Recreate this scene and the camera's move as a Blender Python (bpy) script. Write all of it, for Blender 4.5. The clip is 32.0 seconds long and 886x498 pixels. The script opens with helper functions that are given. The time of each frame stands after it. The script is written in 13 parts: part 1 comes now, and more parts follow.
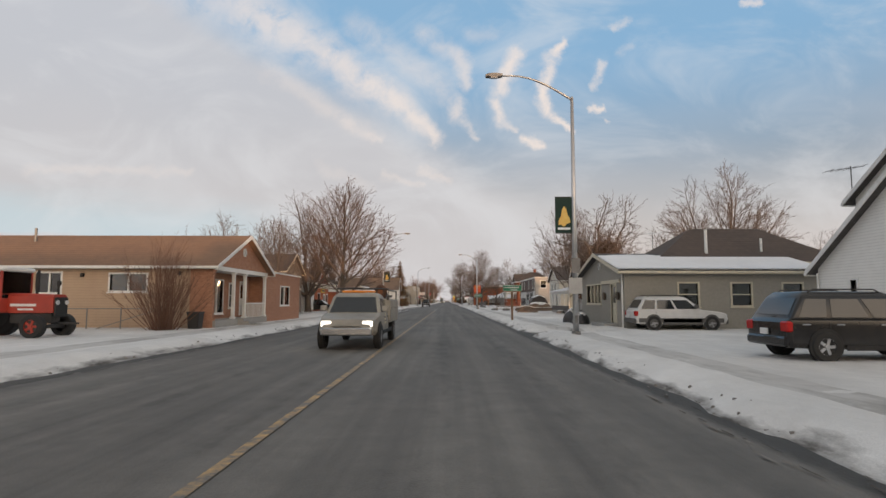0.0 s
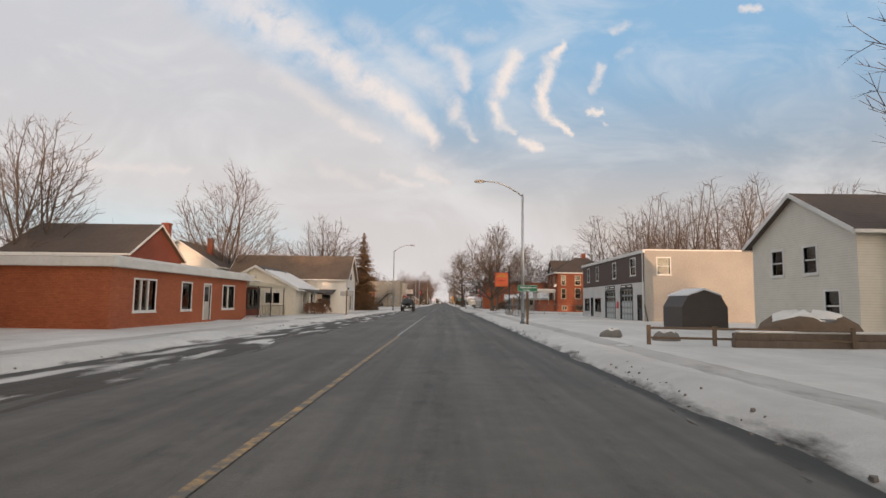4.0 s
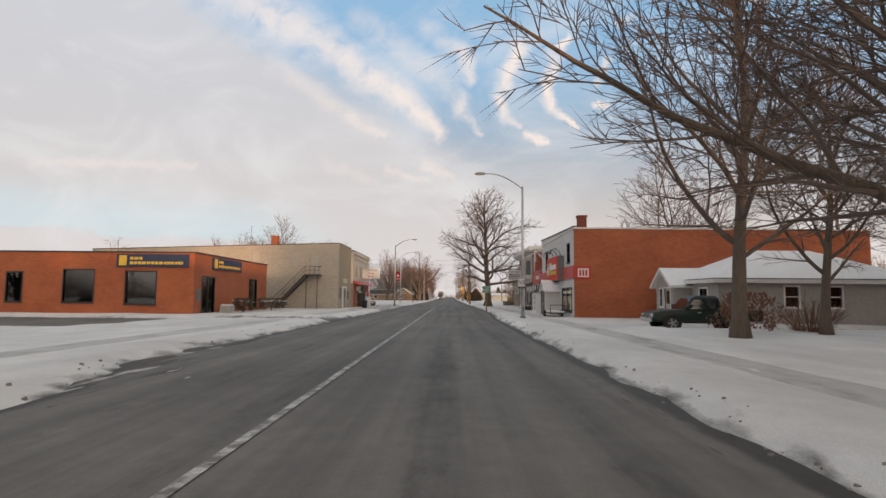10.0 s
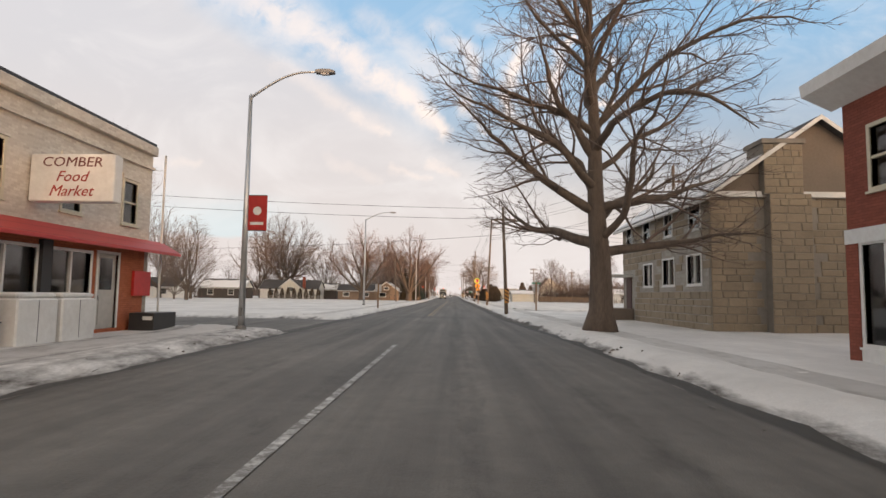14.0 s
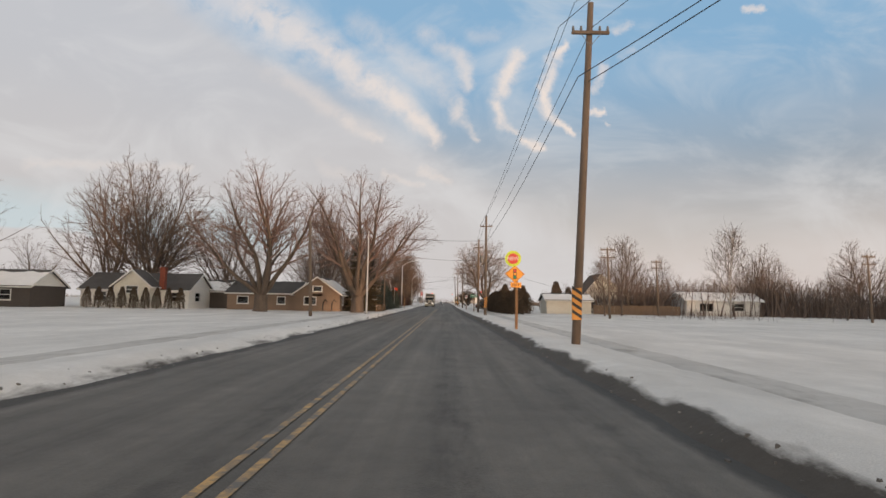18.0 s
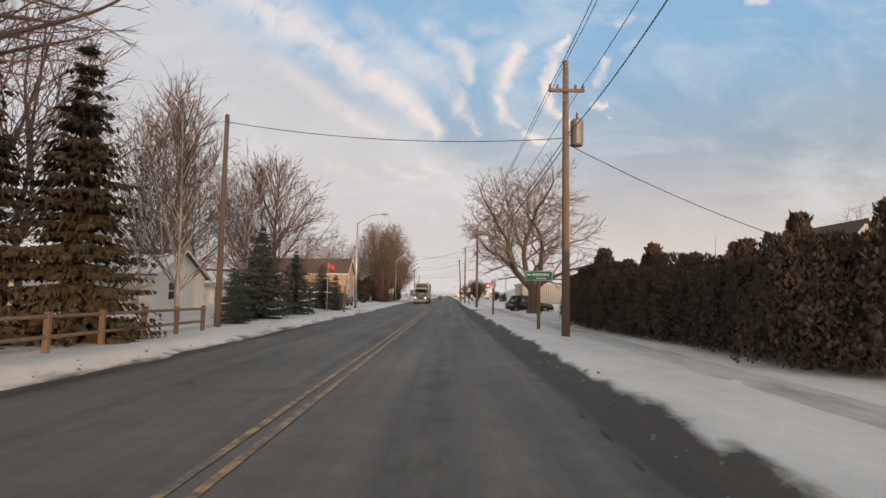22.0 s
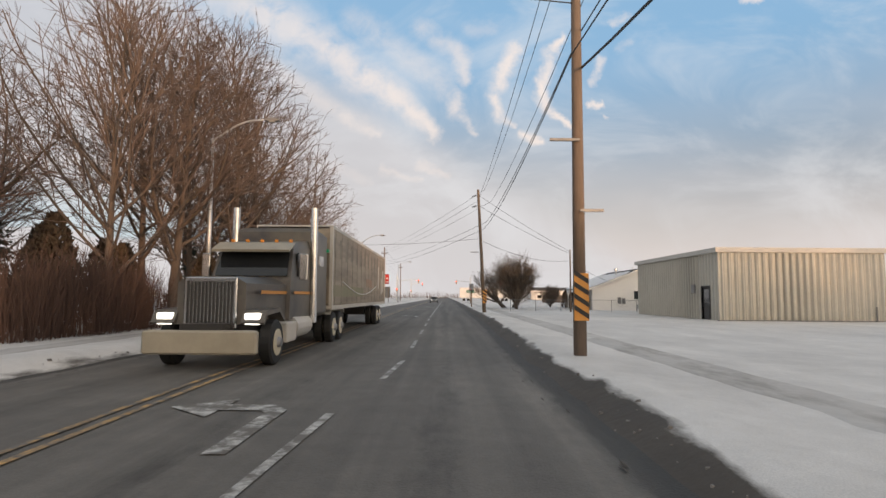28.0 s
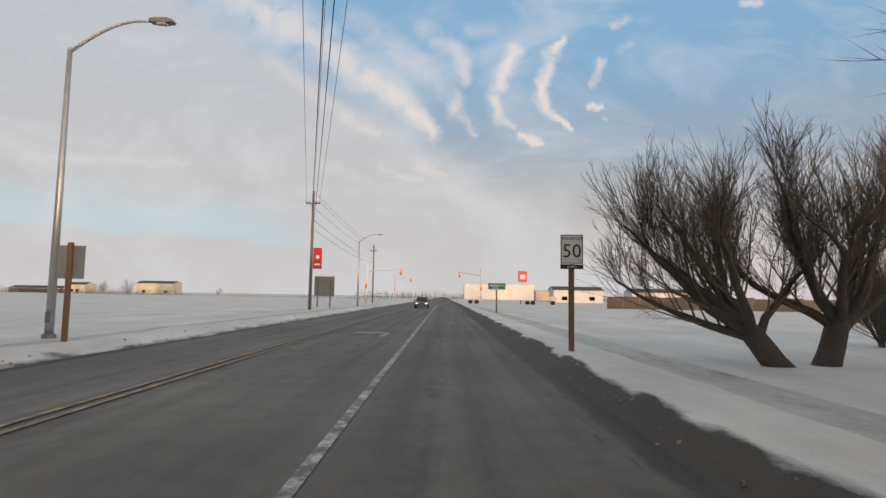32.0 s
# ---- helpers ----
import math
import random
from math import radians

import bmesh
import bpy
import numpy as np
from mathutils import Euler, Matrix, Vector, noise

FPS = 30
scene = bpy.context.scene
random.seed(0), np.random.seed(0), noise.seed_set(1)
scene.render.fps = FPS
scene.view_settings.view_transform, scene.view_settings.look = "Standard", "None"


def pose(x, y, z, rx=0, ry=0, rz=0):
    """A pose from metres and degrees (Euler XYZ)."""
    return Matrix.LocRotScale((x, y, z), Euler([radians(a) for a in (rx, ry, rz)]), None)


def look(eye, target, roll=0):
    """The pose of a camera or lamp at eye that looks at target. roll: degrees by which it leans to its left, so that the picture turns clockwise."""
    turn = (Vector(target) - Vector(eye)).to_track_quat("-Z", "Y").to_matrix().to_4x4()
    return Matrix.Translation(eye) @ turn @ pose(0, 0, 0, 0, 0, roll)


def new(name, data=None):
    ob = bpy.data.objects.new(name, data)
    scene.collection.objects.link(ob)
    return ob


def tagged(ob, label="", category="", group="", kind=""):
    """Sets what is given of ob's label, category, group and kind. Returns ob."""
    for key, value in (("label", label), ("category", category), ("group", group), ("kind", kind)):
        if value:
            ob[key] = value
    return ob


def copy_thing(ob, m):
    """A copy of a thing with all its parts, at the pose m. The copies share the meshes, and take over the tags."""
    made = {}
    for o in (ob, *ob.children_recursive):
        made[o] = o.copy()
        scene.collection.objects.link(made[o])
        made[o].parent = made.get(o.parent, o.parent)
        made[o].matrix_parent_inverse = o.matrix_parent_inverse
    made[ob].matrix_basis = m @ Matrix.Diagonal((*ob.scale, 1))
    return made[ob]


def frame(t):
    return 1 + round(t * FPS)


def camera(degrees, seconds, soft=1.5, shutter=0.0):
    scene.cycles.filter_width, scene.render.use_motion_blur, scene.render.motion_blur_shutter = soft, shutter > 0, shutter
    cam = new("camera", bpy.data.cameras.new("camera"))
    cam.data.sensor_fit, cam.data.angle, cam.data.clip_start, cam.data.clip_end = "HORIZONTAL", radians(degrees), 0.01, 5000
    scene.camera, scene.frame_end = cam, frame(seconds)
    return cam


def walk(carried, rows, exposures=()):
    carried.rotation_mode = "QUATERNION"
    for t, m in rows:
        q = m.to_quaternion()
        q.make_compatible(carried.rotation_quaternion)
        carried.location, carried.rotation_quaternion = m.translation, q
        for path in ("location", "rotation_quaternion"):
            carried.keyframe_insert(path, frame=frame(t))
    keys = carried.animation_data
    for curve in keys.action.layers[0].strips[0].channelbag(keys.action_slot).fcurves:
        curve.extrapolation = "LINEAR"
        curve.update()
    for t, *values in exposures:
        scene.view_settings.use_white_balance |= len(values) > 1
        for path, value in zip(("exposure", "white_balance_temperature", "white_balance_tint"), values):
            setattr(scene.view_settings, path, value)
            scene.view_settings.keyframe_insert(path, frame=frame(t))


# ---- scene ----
cam = camera(76.0, 32.0)
PATH = [
    (0, (0.146, -12.586, 1.590), (0.1277, -10.5942, 1.7729), 0.13),
    (0.5, (0.116, -4.411, 1.590), (0.0969, -2.4189, 1.7715), 0.15),
    (1, (0.071, 3.765, 1.590), (0.0506, 5.7564, 1.7695), 0.17),
    (1.5, (0.009, 11.891, 1.590), (-0.0079, 13.8827, 1.7669), 0.32),
    (2, (0.041, 19.850, 1.590), (0.0286, 21.8416, 1.7666), 0.37),
    (2.5, (0.017, 27.784, 1.590), (0.0067, 29.7759, 1.7706), 0.68),
    (3, (0.062, 35.697, 1.590), (0.0533, 37.6889, 1.7725), 0.69),
    (3.5, (0.084, 43.587, 1.590), (0.0746, 45.5782, 1.7767), 0.77),
    (5.5, (0.074, 75.053, 1.590), (0.0649, 77.0447, 1.7775), 0.62),
    (6, (0.036, 82.928, 1.590), (0.0251, 84.9194, 1.7727), 0.64),
    (6.5, (-0.057, 90.820, 1.590), (-0.0671, 92.8122, 1.7661), 0.88),
    (7, (-0.048, 98.762, 1.590), (-0.0624, 100.7542, 1.7616), 0.96),
    (7.5, (-0.123, 106.723, 1.590), (-0.1360, 108.7158, 1.7596), 0.68),
    (8, (-0.061, 114.631, 1.590), (-0.0761, 116.6229, 1.7644), 0.79),
    (8.5, (-0.041, 122.514, 1.590), (-0.0577, 124.5064, 1.7627), 0.67),
    (9, (0.038, 130.367, 1.590), (0.0176, 132.3603, 1.7568), 0.73),
    (9.5, (0.063, 138.199, 1.590), (0.0409, 140.1917, 1.7567), 0.83),
    (10, (0.147, 146.026, 1.590), (0.1182, 148.0191, 1.7573), 0.51),
    (10.5, (0.116, 153.845, 1.590), (0.0849, 155.8377, 1.7590), 0.42),
    (11, (0.101, 161.627, 1.590), (0.0647, 163.6193, 1.7589), 0.24),
    (11.5, (0.079, 169.368, 1.590), (0.0409, 171.3601, 1.7596), 0.12),
    (12, (0.119, 177.038, 1.590), (0.0738, 179.0303, 1.7615), 0.33),
    (12.5, (0.154, 184.759, 1.590), (0.1011, 186.7507, 1.7581), 0.51),
    (13, (0.135, 192.473, 1.590), (0.0755, 194.4651, 1.7554), 0.59),
    (13.5, (-0.050, 200.209, 1.590), (-0.1109, 202.2016, 1.7510), 0.62),
    (14, (-0.277, 208.027, 1.590), (-0.3195, 210.0196, 1.7514), 0.84),
    (14.5, (-0.466, 215.773, 1.590), (-0.5005, 217.7653, 1.7566), 0.82),
    (16.5, (-0.268, 246.493, 1.590), (-0.2780, 248.4843, 1.7706), 1.01),
    (17, (-0.134, 254.106, 1.590), (-0.1549, 256.0975, 1.7749), 0.97),
    (17.5, (-0.163, 261.686, 1.590), (-0.1821, 263.6768, 1.7774), 1.07),
    (18, (-0.176, 269.275, 1.590), (-0.1898, 271.2662, 1.7752), 1.02),
    (18.5, (-0.111, 276.840, 1.590), (-0.1204, 278.8311, 1.7744), 0.86),
    (19, (-0.089, 284.388, 1.590), (-0.0954, 286.3792, 1.7752), 0.80),
    (19.5, (-0.164, 291.899, 1.590), (-0.1699, 293.8906, 1.7705), 0.69),
    (20, (0.116, 299.326, 1.590), (0.1041, 301.3174, 1.7715), 0.65),
    (20.5, (0.168, 306.756, 1.590), (0.1551, 308.7480, 1.7728), 0.94),
    (21, (0.269, 314.234, 1.590), (0.2544, 316.2254, 1.7712), 1.06),
    (21.5, (0.161, 321.753, 1.590), (0.1429, 323.7455, 1.7646), 0.88),
    (22, (0.045, 329.440, 1.590), (0.0249, 331.4330, 1.7541), 0.98),
    (22.5, (-0.088, 337.411, 1.590), (-0.1062, 339.4053, 1.7433), 0.88),
    (23, (-0.267, 345.341, 1.590), (-0.2905, 347.3343, 1.7453), 1.15),
    (23.5, (-0.276, 353.155, 1.590), (-0.3035, 355.1490, 1.7457), 1.35),
    (24, (-0.296, 360.898, 1.590), (-0.3240, 362.8925, 1.7391), 1.36),
    (24.5, (-0.210, 368.612, 1.590), (-0.2325, 370.6059, 1.7454), 1.41),
    (26.5, (-0.131, 399.410, 1.590), (-0.1424, 401.4027, 1.7604), 0.37),
    (27, (-0.233, 407.154, 1.590), (-0.2376, 409.1473, 1.7578), 0.34),
    (27.5, (-0.084, 414.959, 1.590), (-0.0904, 416.9523, 1.7563), 0.36),
    (28, (0.042, 422.772, 1.590), (0.0312, 424.7651, 1.7564), 0.38),
    (28.5, (0.133, 430.535, 1.590), (0.1221, 432.5279, 1.7562), 0.58),
    (29, (0.117, 438.256, 1.590), (0.1072, 440.2492, 1.7565), 0.68),
    (29.5, (0.101, 445.920, 1.590), (0.0931, 447.9125, 1.7587), 0.52),
    (30, (0.162, 453.491, 1.590), (0.1551, 455.4846, 1.7528), 0.46),
    (30.5, (0.261, 460.980, 1.590), (0.2518, 462.9734, 1.7479), 0.65),
    (31, (0.180, 468.427, 1.590), (0.1717, 470.4199, 1.7535), 0.56),
    (31.5, (0.156, 475.849, 1.590), (0.1481, 477.8432, 1.7442), 0.63),
    (32, (0.098, 483.248, 1.590), (0.0927, 485.2411, 1.7574), 0.98),
]
# the film's own exposure and white balance: seconds, stops, kelvin, tint
LIGHTING = [(0, 0.24, 6520, 10), (3, 0.38, 6670, 11), (6, 0.30, 6720, 11), (8, 0.44, 6770, 12), (10, 0.40, 6670, 11), (12, 0.42, 6720, 10), (13, 0.58, 6870, 12), (14.5, 0.6, 6920, 13), (16.5, 0.20, 6570, 10),
            (19.5, 0.25, 6720, 10), (24, 0.36, 6570, 11), (29, 0.34, 6520, 10), (32, 0.18, 6470, 9)]
walk(cam, [(t, look(eye, target, roll)) for t, eye, target, roll in PATH], LIGHTING)

# ---- world, sun, exposure ----
SUN_EL, SUN_AZ = radians(1.55), radians(158.0)   # the sun stands low behind, to the right; azimuth clockwise from +y
world = bpy.data.worlds.new("winter_sky")
scene.world = world
world.use_nodes = True
wn, wl = world.node_tree.nodes, world.node_tree.links
wn.clear()


def wmath(op, a, b=None, clamp=False):
    n = wn.new("ShaderNodeMath")
    n.operation, n.use_clamp = op, clamp
    for i, v in enumerate((a, b)):
        if v is None:
            continue
        if isinstance(v, (int, float)):
            n.inputs[i].default_value = v
        else:
            wl.new(v, n.inputs[i])
    return n.outputs[0]


sky = wn.new("ShaderNodeTexSky")
sky.sky_type, sky.sun_disc = "NISHITA", False
sky.sun_elevation, sky.sun_rotation = SUN_EL, SUN_AZ
sky.air_density, sky.dust_density, sky.ozone_density = 1.0, 1.2, 1.5
tc = wn.new("ShaderNodeTexCoord")
sep = wn.new("ShaderNodeSeparateXYZ")
wl.new(tc.outputs["Generated"], sep.inputs[0])
ahead = wmath("MAXIMUM", sep.outputs["Y"], 0.08)
az_, el_ = wmath("DIVIDE", sep.outputs["X"], ahead), wmath("DIVIDE", sep.outputs["Z"], ahead)   # tangents of azimuth and height over the road's end


def wnoise(sx, sy, scale, detail, rough, off, distort=0.0):
    c = wn.new("ShaderNodeCombineXYZ")
    wl.new(wmath("MULTIPLY", az_, sx), c.inputs[0])
    wl.new(wmath("MULTIPLY", el_, sy), c.inputs[1])
    c.inputs[2].default_value = off
    n = wn.new("ShaderNodeTexNoise")
    n.inputs["Scale"].default_value, n.inputs["Detail"].default_value = scale, detail
    n.inputs["Roughness"].default_value, n.inputs["Distortion"].default_value = rough, distort
    wl.new(c.outputs[0], n.inputs["Vector"])
    return n.outputs["Fac"]


def wramp(v, lo, hi):
    n = wn.new("ShaderNodeMapRange")
    n.interpolation_type = "SMOOTHSTEP"
    n.inputs["From Min"].default_value, n.inputs["From Max"].default_value = lo, hi
    wl.new(v, n.inputs["Value"])
    return n.outputs["Result"]


def wmix(fac, a, b):
    n = wn.new("ShaderNodeMix")
    n.data_type = "RGBA"
    for s, v in ((n.inputs[0], fac), (n.inputs[6], a), (n.inputs[7], b)):
        if isinstance(v, (tuple, float, int)):
            s.default_value = v
        else:
            wl.new(v, s)
    return n.outputs[2]


# base sky: the sky texture, paler and pinker towards the horizon, warm round the low sun
skyc = wn.new("ShaderNodeMix")
skyc.data_type, skyc.blend_type = "RGBA", "MULTIPLY"
skyc.inputs[0].default_value = 1.0
wl.new(sky.outputs[0], skyc.inputs[6])
skyc.inputs[7].default_value = (0.11, 0.11, 0.11, 1)
blue = wmix(wmath("MULTIPLY", wramp(sep.outputs["Z"], 0.02, 0.42), 0.85), skyc.outputs[2], (0.25, 0.44, 0.68, 1))
haze = wramp(wmath("ADD", sep.outputs["Z"], wmath("MULTIPLY", wnoise(1.2, 3.0, 2.0, 3, 0.5, 3.0), 0.16)), 0.50, 0.06)
base = wmix(wmath("MULTIPLY", haze, 0.9), blue, (0.66, 0.60, 0.61, 1))
toward = wmath("ADD", wmath("MULTIPLY", sep.outputs["X"], math.sin(SUN_AZ)), wmath("MULTIPLY", sep.outputs["Y"], math.cos(SUN_AZ)))
glowing = wmath("MULTIPLY", wramp(toward, 0.15, 1.0), wramp(sep.outputs["Z"], 0.75, 0.0))
lit = wmix(wmath("MULTIPLY", glowing, 0.8), base, (3.9, 2.92, 2.05, 1))
# pale veil to the left of the long streak
line = wmath("ADD", az_, wmath("ADD", wmath("MULTIPLY", el_, 1.667), wmath("MULTIPLY", wnoise(1.5, 1.5, 2.0, 3, 0.5, 4.0), 0.12)))
veiled = wmix(wmath("MULTIPLY", wramp(line, 0.56, 0.40), 0.82), lit, (0.54, 0.52, 0.55, 1))
lower = wmath("SUBTRACT", wmath("ADD", el_, wmath("MULTIPLY", wnoise(2.0, 9.0, 3.0, 4, 0.6, 9.0), 0.05)), wmath("ADD", wmath("MULTIPLY", az_, -0.085), 0.075))   # height over the band's lower edge
gap = wmath("MULTIPLY", wmath("MULTIPLY", wramp(lower, 0.0, 0.012), wramp(lower, 0.11, 0.03)), wramp(az_, -0.16, -0.36))
veiled = wmix(wmath("MULTIPLY", gap, 0.6), veiled, (0.47, 0.60, 0.68, 1))
thin = wmath("MULTIPLY", wramp(wnoise(1.5, 2.5, 2.6, 5, 0.6, 6.0, 0.6), 0.42, 0.75), 0.45)
veiled = wmix(thin, veiled, (0.66, 0.66, 0.70, 1))
warp_a = wmath("MULTIPLY", wmath("SUBTRACT", wnoise(1, 1, 15.0, 6, 0.65, 1.0), 0.5), 0.055)
warp_b = wmath("MULTIPLY", wmath("SUBTRACT", wnoise(1, 1, 15.0, 6, 0.65, 5.0), 0.5), 0.055)
ca_, ce_ = wmath("ADD", az_, warp_a), wmath("ADD", el_, warp_b)


def streak(a0, e0, a1, e1, w0, w1, dens):
    """A long soft cloud from one place in the sky to another."""
    da, de = a1 - a0, e1 - e0
    q = da * da + de * de
    ua, ue = wmath("SUBTRACT", ca_, a0), wmath("SUBTRACT", ce_, e0)
    f = wmath("ADD", wmath("MULTIPLY", ua, da / q), wmath("MULTIPLY", ue, de / q), True)
    xa, xe = wmath("SUBTRACT", ua, wmath("MULTIPLY", f, da)), wmath("SUBTRACT", ue, wmath("MULTIPLY", f, de))
    dist = wmath("SQRT", wmath("ADD", wmath("MULTIPLY", xa, xa), wmath("MULTIPLY", xe, xe)))
    rel = wmath("DIVIDE", dist, wmath("ADD", wmath("MULTIPLY", f, w1 - w0), w0))
    return wmath("MULTIPLY", wramp(rel, 1.25, 0.0), dens)


cloud = None
for row in ((-0.560, 0.637, -0.379, 0.538, 0.082, 0.066, 0.52), (-0.379, 0.538, -0.221, 0.447, 0.066, 0.050, 0.62), (-0.221, 0.447, -0.096, 0.362, 0.050, 0.036, 0.72), (-0.096, 0.362, -0.022, 0.291, 0.036, 0.018, 0.75),
            (-0.323, 0.420, -0.188, 0.330, 0.026, 0.022, 0.30), (-0.188, 0.330, -0.121, 0.291, 0.020, 0.012, 0.42), (-0.170, 0.506, -0.014, 0.388, 0.034, 0.030, 0.30), (-0.014, 0.388, 0.016, 0.357, 0.024, 0.020, 0.35),
            (-0.040, 0.484, 0.017, 0.441, 0.026, 0.022, 0.45), (0.017, 0.441, 0.029, 0.394, 0.022, 0.016, 0.55), (0.011, 0.367, 0.016, 0.330, 0.018, 0.018, 0.62), (0.016, 0.330, 0.045, 0.296, 0.016, 0.008, 0.55),
            (0.125, 0.450, 0.107, 0.412, 0.018, 0.020, 0.80), (0.107, 0.412, 0.086, 0.365, 0.020, 0.019, 0.78), (0.086, 0.365, 0.098, 0.327, 0.019, 0.016, 0.85), (0.098, 0.327, 0.123, 0.302, 0.012, 0.006, 0.60),
            (0.211, 0.471, 0.188, 0.437, 0.012, 0.017, 0.85), (0.188, 0.437, 0.170, 0.386, 0.018, 0.015, 0.80), (0.170, 0.386, 0.175, 0.340, 0.015, 0.017, 0.92), (0.175, 0.340, 0.224, 0.308, 0.014, 0.006, 0.85),
            (0.274, 0.429, 0.267, 0.388, 0.012, 0.009, 0.60), (0.258, 0.344, 0.282, 0.346, 0.009, 0.008, 0.80), (0.280, 0.327, 0.284, 0.323, 0.005, 0.004, 0.40), (0.140, 0.288, 0.167, 0.283, 0.012, 0.010, 0.80),
            (0.302, 0.500, 0.323, 0.514, 0.009, 0.010, 0.42), (0.537, 0.547, 0.574, 0.549, 0.009, 0.010, 0.60), (0.048, 0.484, 0.089, 0.495, 0.020, 0.016, 0.22), (0.311, 0.447, 0.332, 0.463, 0.012, 0.010, 0.25),
            (-0.115, 0.219, -0.050, 0.209, 0.012, 0.007, 0.28), (-0.050, 0.236, 0.001, 0.213, 0.011, 0.007, 0.32), (-0.227, 0.232, -0.135, 0.201, 0.016, 0.010, 0.16), (-0.754, 0.236, -0.460, 0.232, 0.014, 0.010, 0.22)):
    s_ = streak(*row)
    cloud = s_ if cloud is None else wmath("MAXIMUM", cloud, s_)
cloud = wmath("MULTIPLY", cloud, wramp(wnoise(1, 1, 20.0, 6, 0.62, 8.0, 0.4), 0.16, 0.60))
cloud = wmath("MULTIPLY", cloud, wramp(sep.outputs["Y"], 0.1, 0.3))
clouded = wmix(cloud, veiled, (0.80, 0.69, 0.65, 1))
# a grey veil added overhead, out of view, to make the ground light less blue
clouded = wmix(wmath("MULTIPLY", wramp(sep.outputs["Z"], 0.46, 0.75), 0.85), clouded, (0.43, 0.405, 0.39, 1))
bg = wn.new("ShaderNodeBackground")
bg.inputs["Strength"].default_value = 1.0
tone = wn.new("ShaderNodeMix")
tone.data_type, tone.blend_type = "RGBA", "MULTIPLY"
tone.inputs[0].default_value = 1.0
tone.inputs[7].default_value = (0.965, 0.97, 0.93, 1)
wl.new(clouded, tone.inputs[6])
wl.new(tone.outputs[2], bg.inputs["Color"])
wo = wn.new("ShaderNodeOutputWorld")
wl.new(bg.outputs[0], wo.inputs["Surface"])

sun_data = bpy.data.lights.new("sun", "SUN")
sun_data.energy, sun_data.angle, sun_data.color = 2.5, radians(0.6), (1.0, 0.60, 0.34)
sun = new("sun", sun_data)
sun.matrix_basis = look((40, -90, 30), (40 - math.sin(SUN_AZ), -90 - math.cos(SUN_AZ), 30 - math.tan(SUN_EL)))

# ---- materials ----
MATS = {}


def mat(name, col, rough=0.8, col2=None, scale=4.0, big=0.35, bump=0.0, bscale=None, metal=0.0, spec=0.5, detail=6, stretch=None, rnd=0.0):
    """A procedural material: fine grain and large stains between col and col2, with relief."""
    if name in MATS:
        return MATS[name]
    m = bpy.data.materials.new(name)
    m.use_nodes = True
    nt = m.node_tree
    n, l = nt.nodes, nt.links
    p = n["Principled BSDF"]
    tcn = n.new("ShaderNodeTexCoord")
    mp = n.new("ShaderNodeMapping")
    if stretch:
        mp.inputs["Scale"].default_value = stretch
    l.new(tcn.outputs["Object"], mp.inputs["Vector"])
    a, b = n.new("ShaderNodeTexNoise"), n.new("ShaderNodeTexNoise")
    a.inputs["Scale"].default_value, a.inputs["Detail"].default_value, a.inputs["Roughness"].default_value = scale, detail, 0.65
    b.inputs["Scale"].default_value, b.inputs["Detail"].default_value = big, 4
    l.new(mp.outputs[0], a.inputs["Vector"])
    l.new(mp.outputs[0], b.inputs["Vector"])
    ad = n.new("ShaderNodeMath")
    ad.operation = "ADD"
    l.new(a.outputs["Fac"], ad.inputs[0])
    l.new(b.outputs["Fac"], ad.inputs[1])
    src = ad.outputs[0]
    if rnd:
        oi = n.new("ShaderNodeObjectInfo")
        mm = n.new("ShaderNodeMath")
        mm.operation = "MULTIPLY_ADD"
        mm.inputs[1].default_value = rnd
        l.new(oi.outputs["Random"], mm.inputs[0])
        l.new(src, mm.inputs[2])
        src = mm.outputs[0]
    mr = n.new("ShaderNodeMapRange")
    mr.inputs["From Min"].default_value, mr.inputs["From Max"].default_value = 0.7, 1.3 + rnd
    l.new(src, mr.inputs["Value"])
    mx = n.new("ShaderNodeMix")
    mx.data_type = "RGBA"
    c2 = col2 or tuple(v * 0.72 for v in col)
    mx.inputs[6].default_value, mx.inputs[7].default_value = (*col, 1), (*c2, 1)
    l.new(mr.outputs[0], mx.inputs[0])
    l.new(mx.outputs[2], p.inputs["Base Color"])
    p.inputs["Roughness"].default_value, p.inputs["Metallic"].default_value = rough, metal
    p.inputs["Specular IOR Level"].default_value = spec
    if bump:
        bn = n.new("ShaderNodeBump")
        bn.inputs["Strength"].default_value, bn.inputs["Distance"].default_value = bump, 0.03
        if bscale:
            c = n.new("ShaderNodeTexNoise")
            c.inputs["Scale"].default_value, c.inputs["Detail"].default_value = bscale, 5
            l.new(mp.outputs[0], c.inputs["Vector"])
            l.new(c.outputs["Fac"], bn.inputs["Height"])
        else:
            l.new(a.outputs["Fac"], bn.inputs["Height"])
        l.new(bn.outputs[0], p.inputs["Normal"])
    MATS[name] = m
    return m


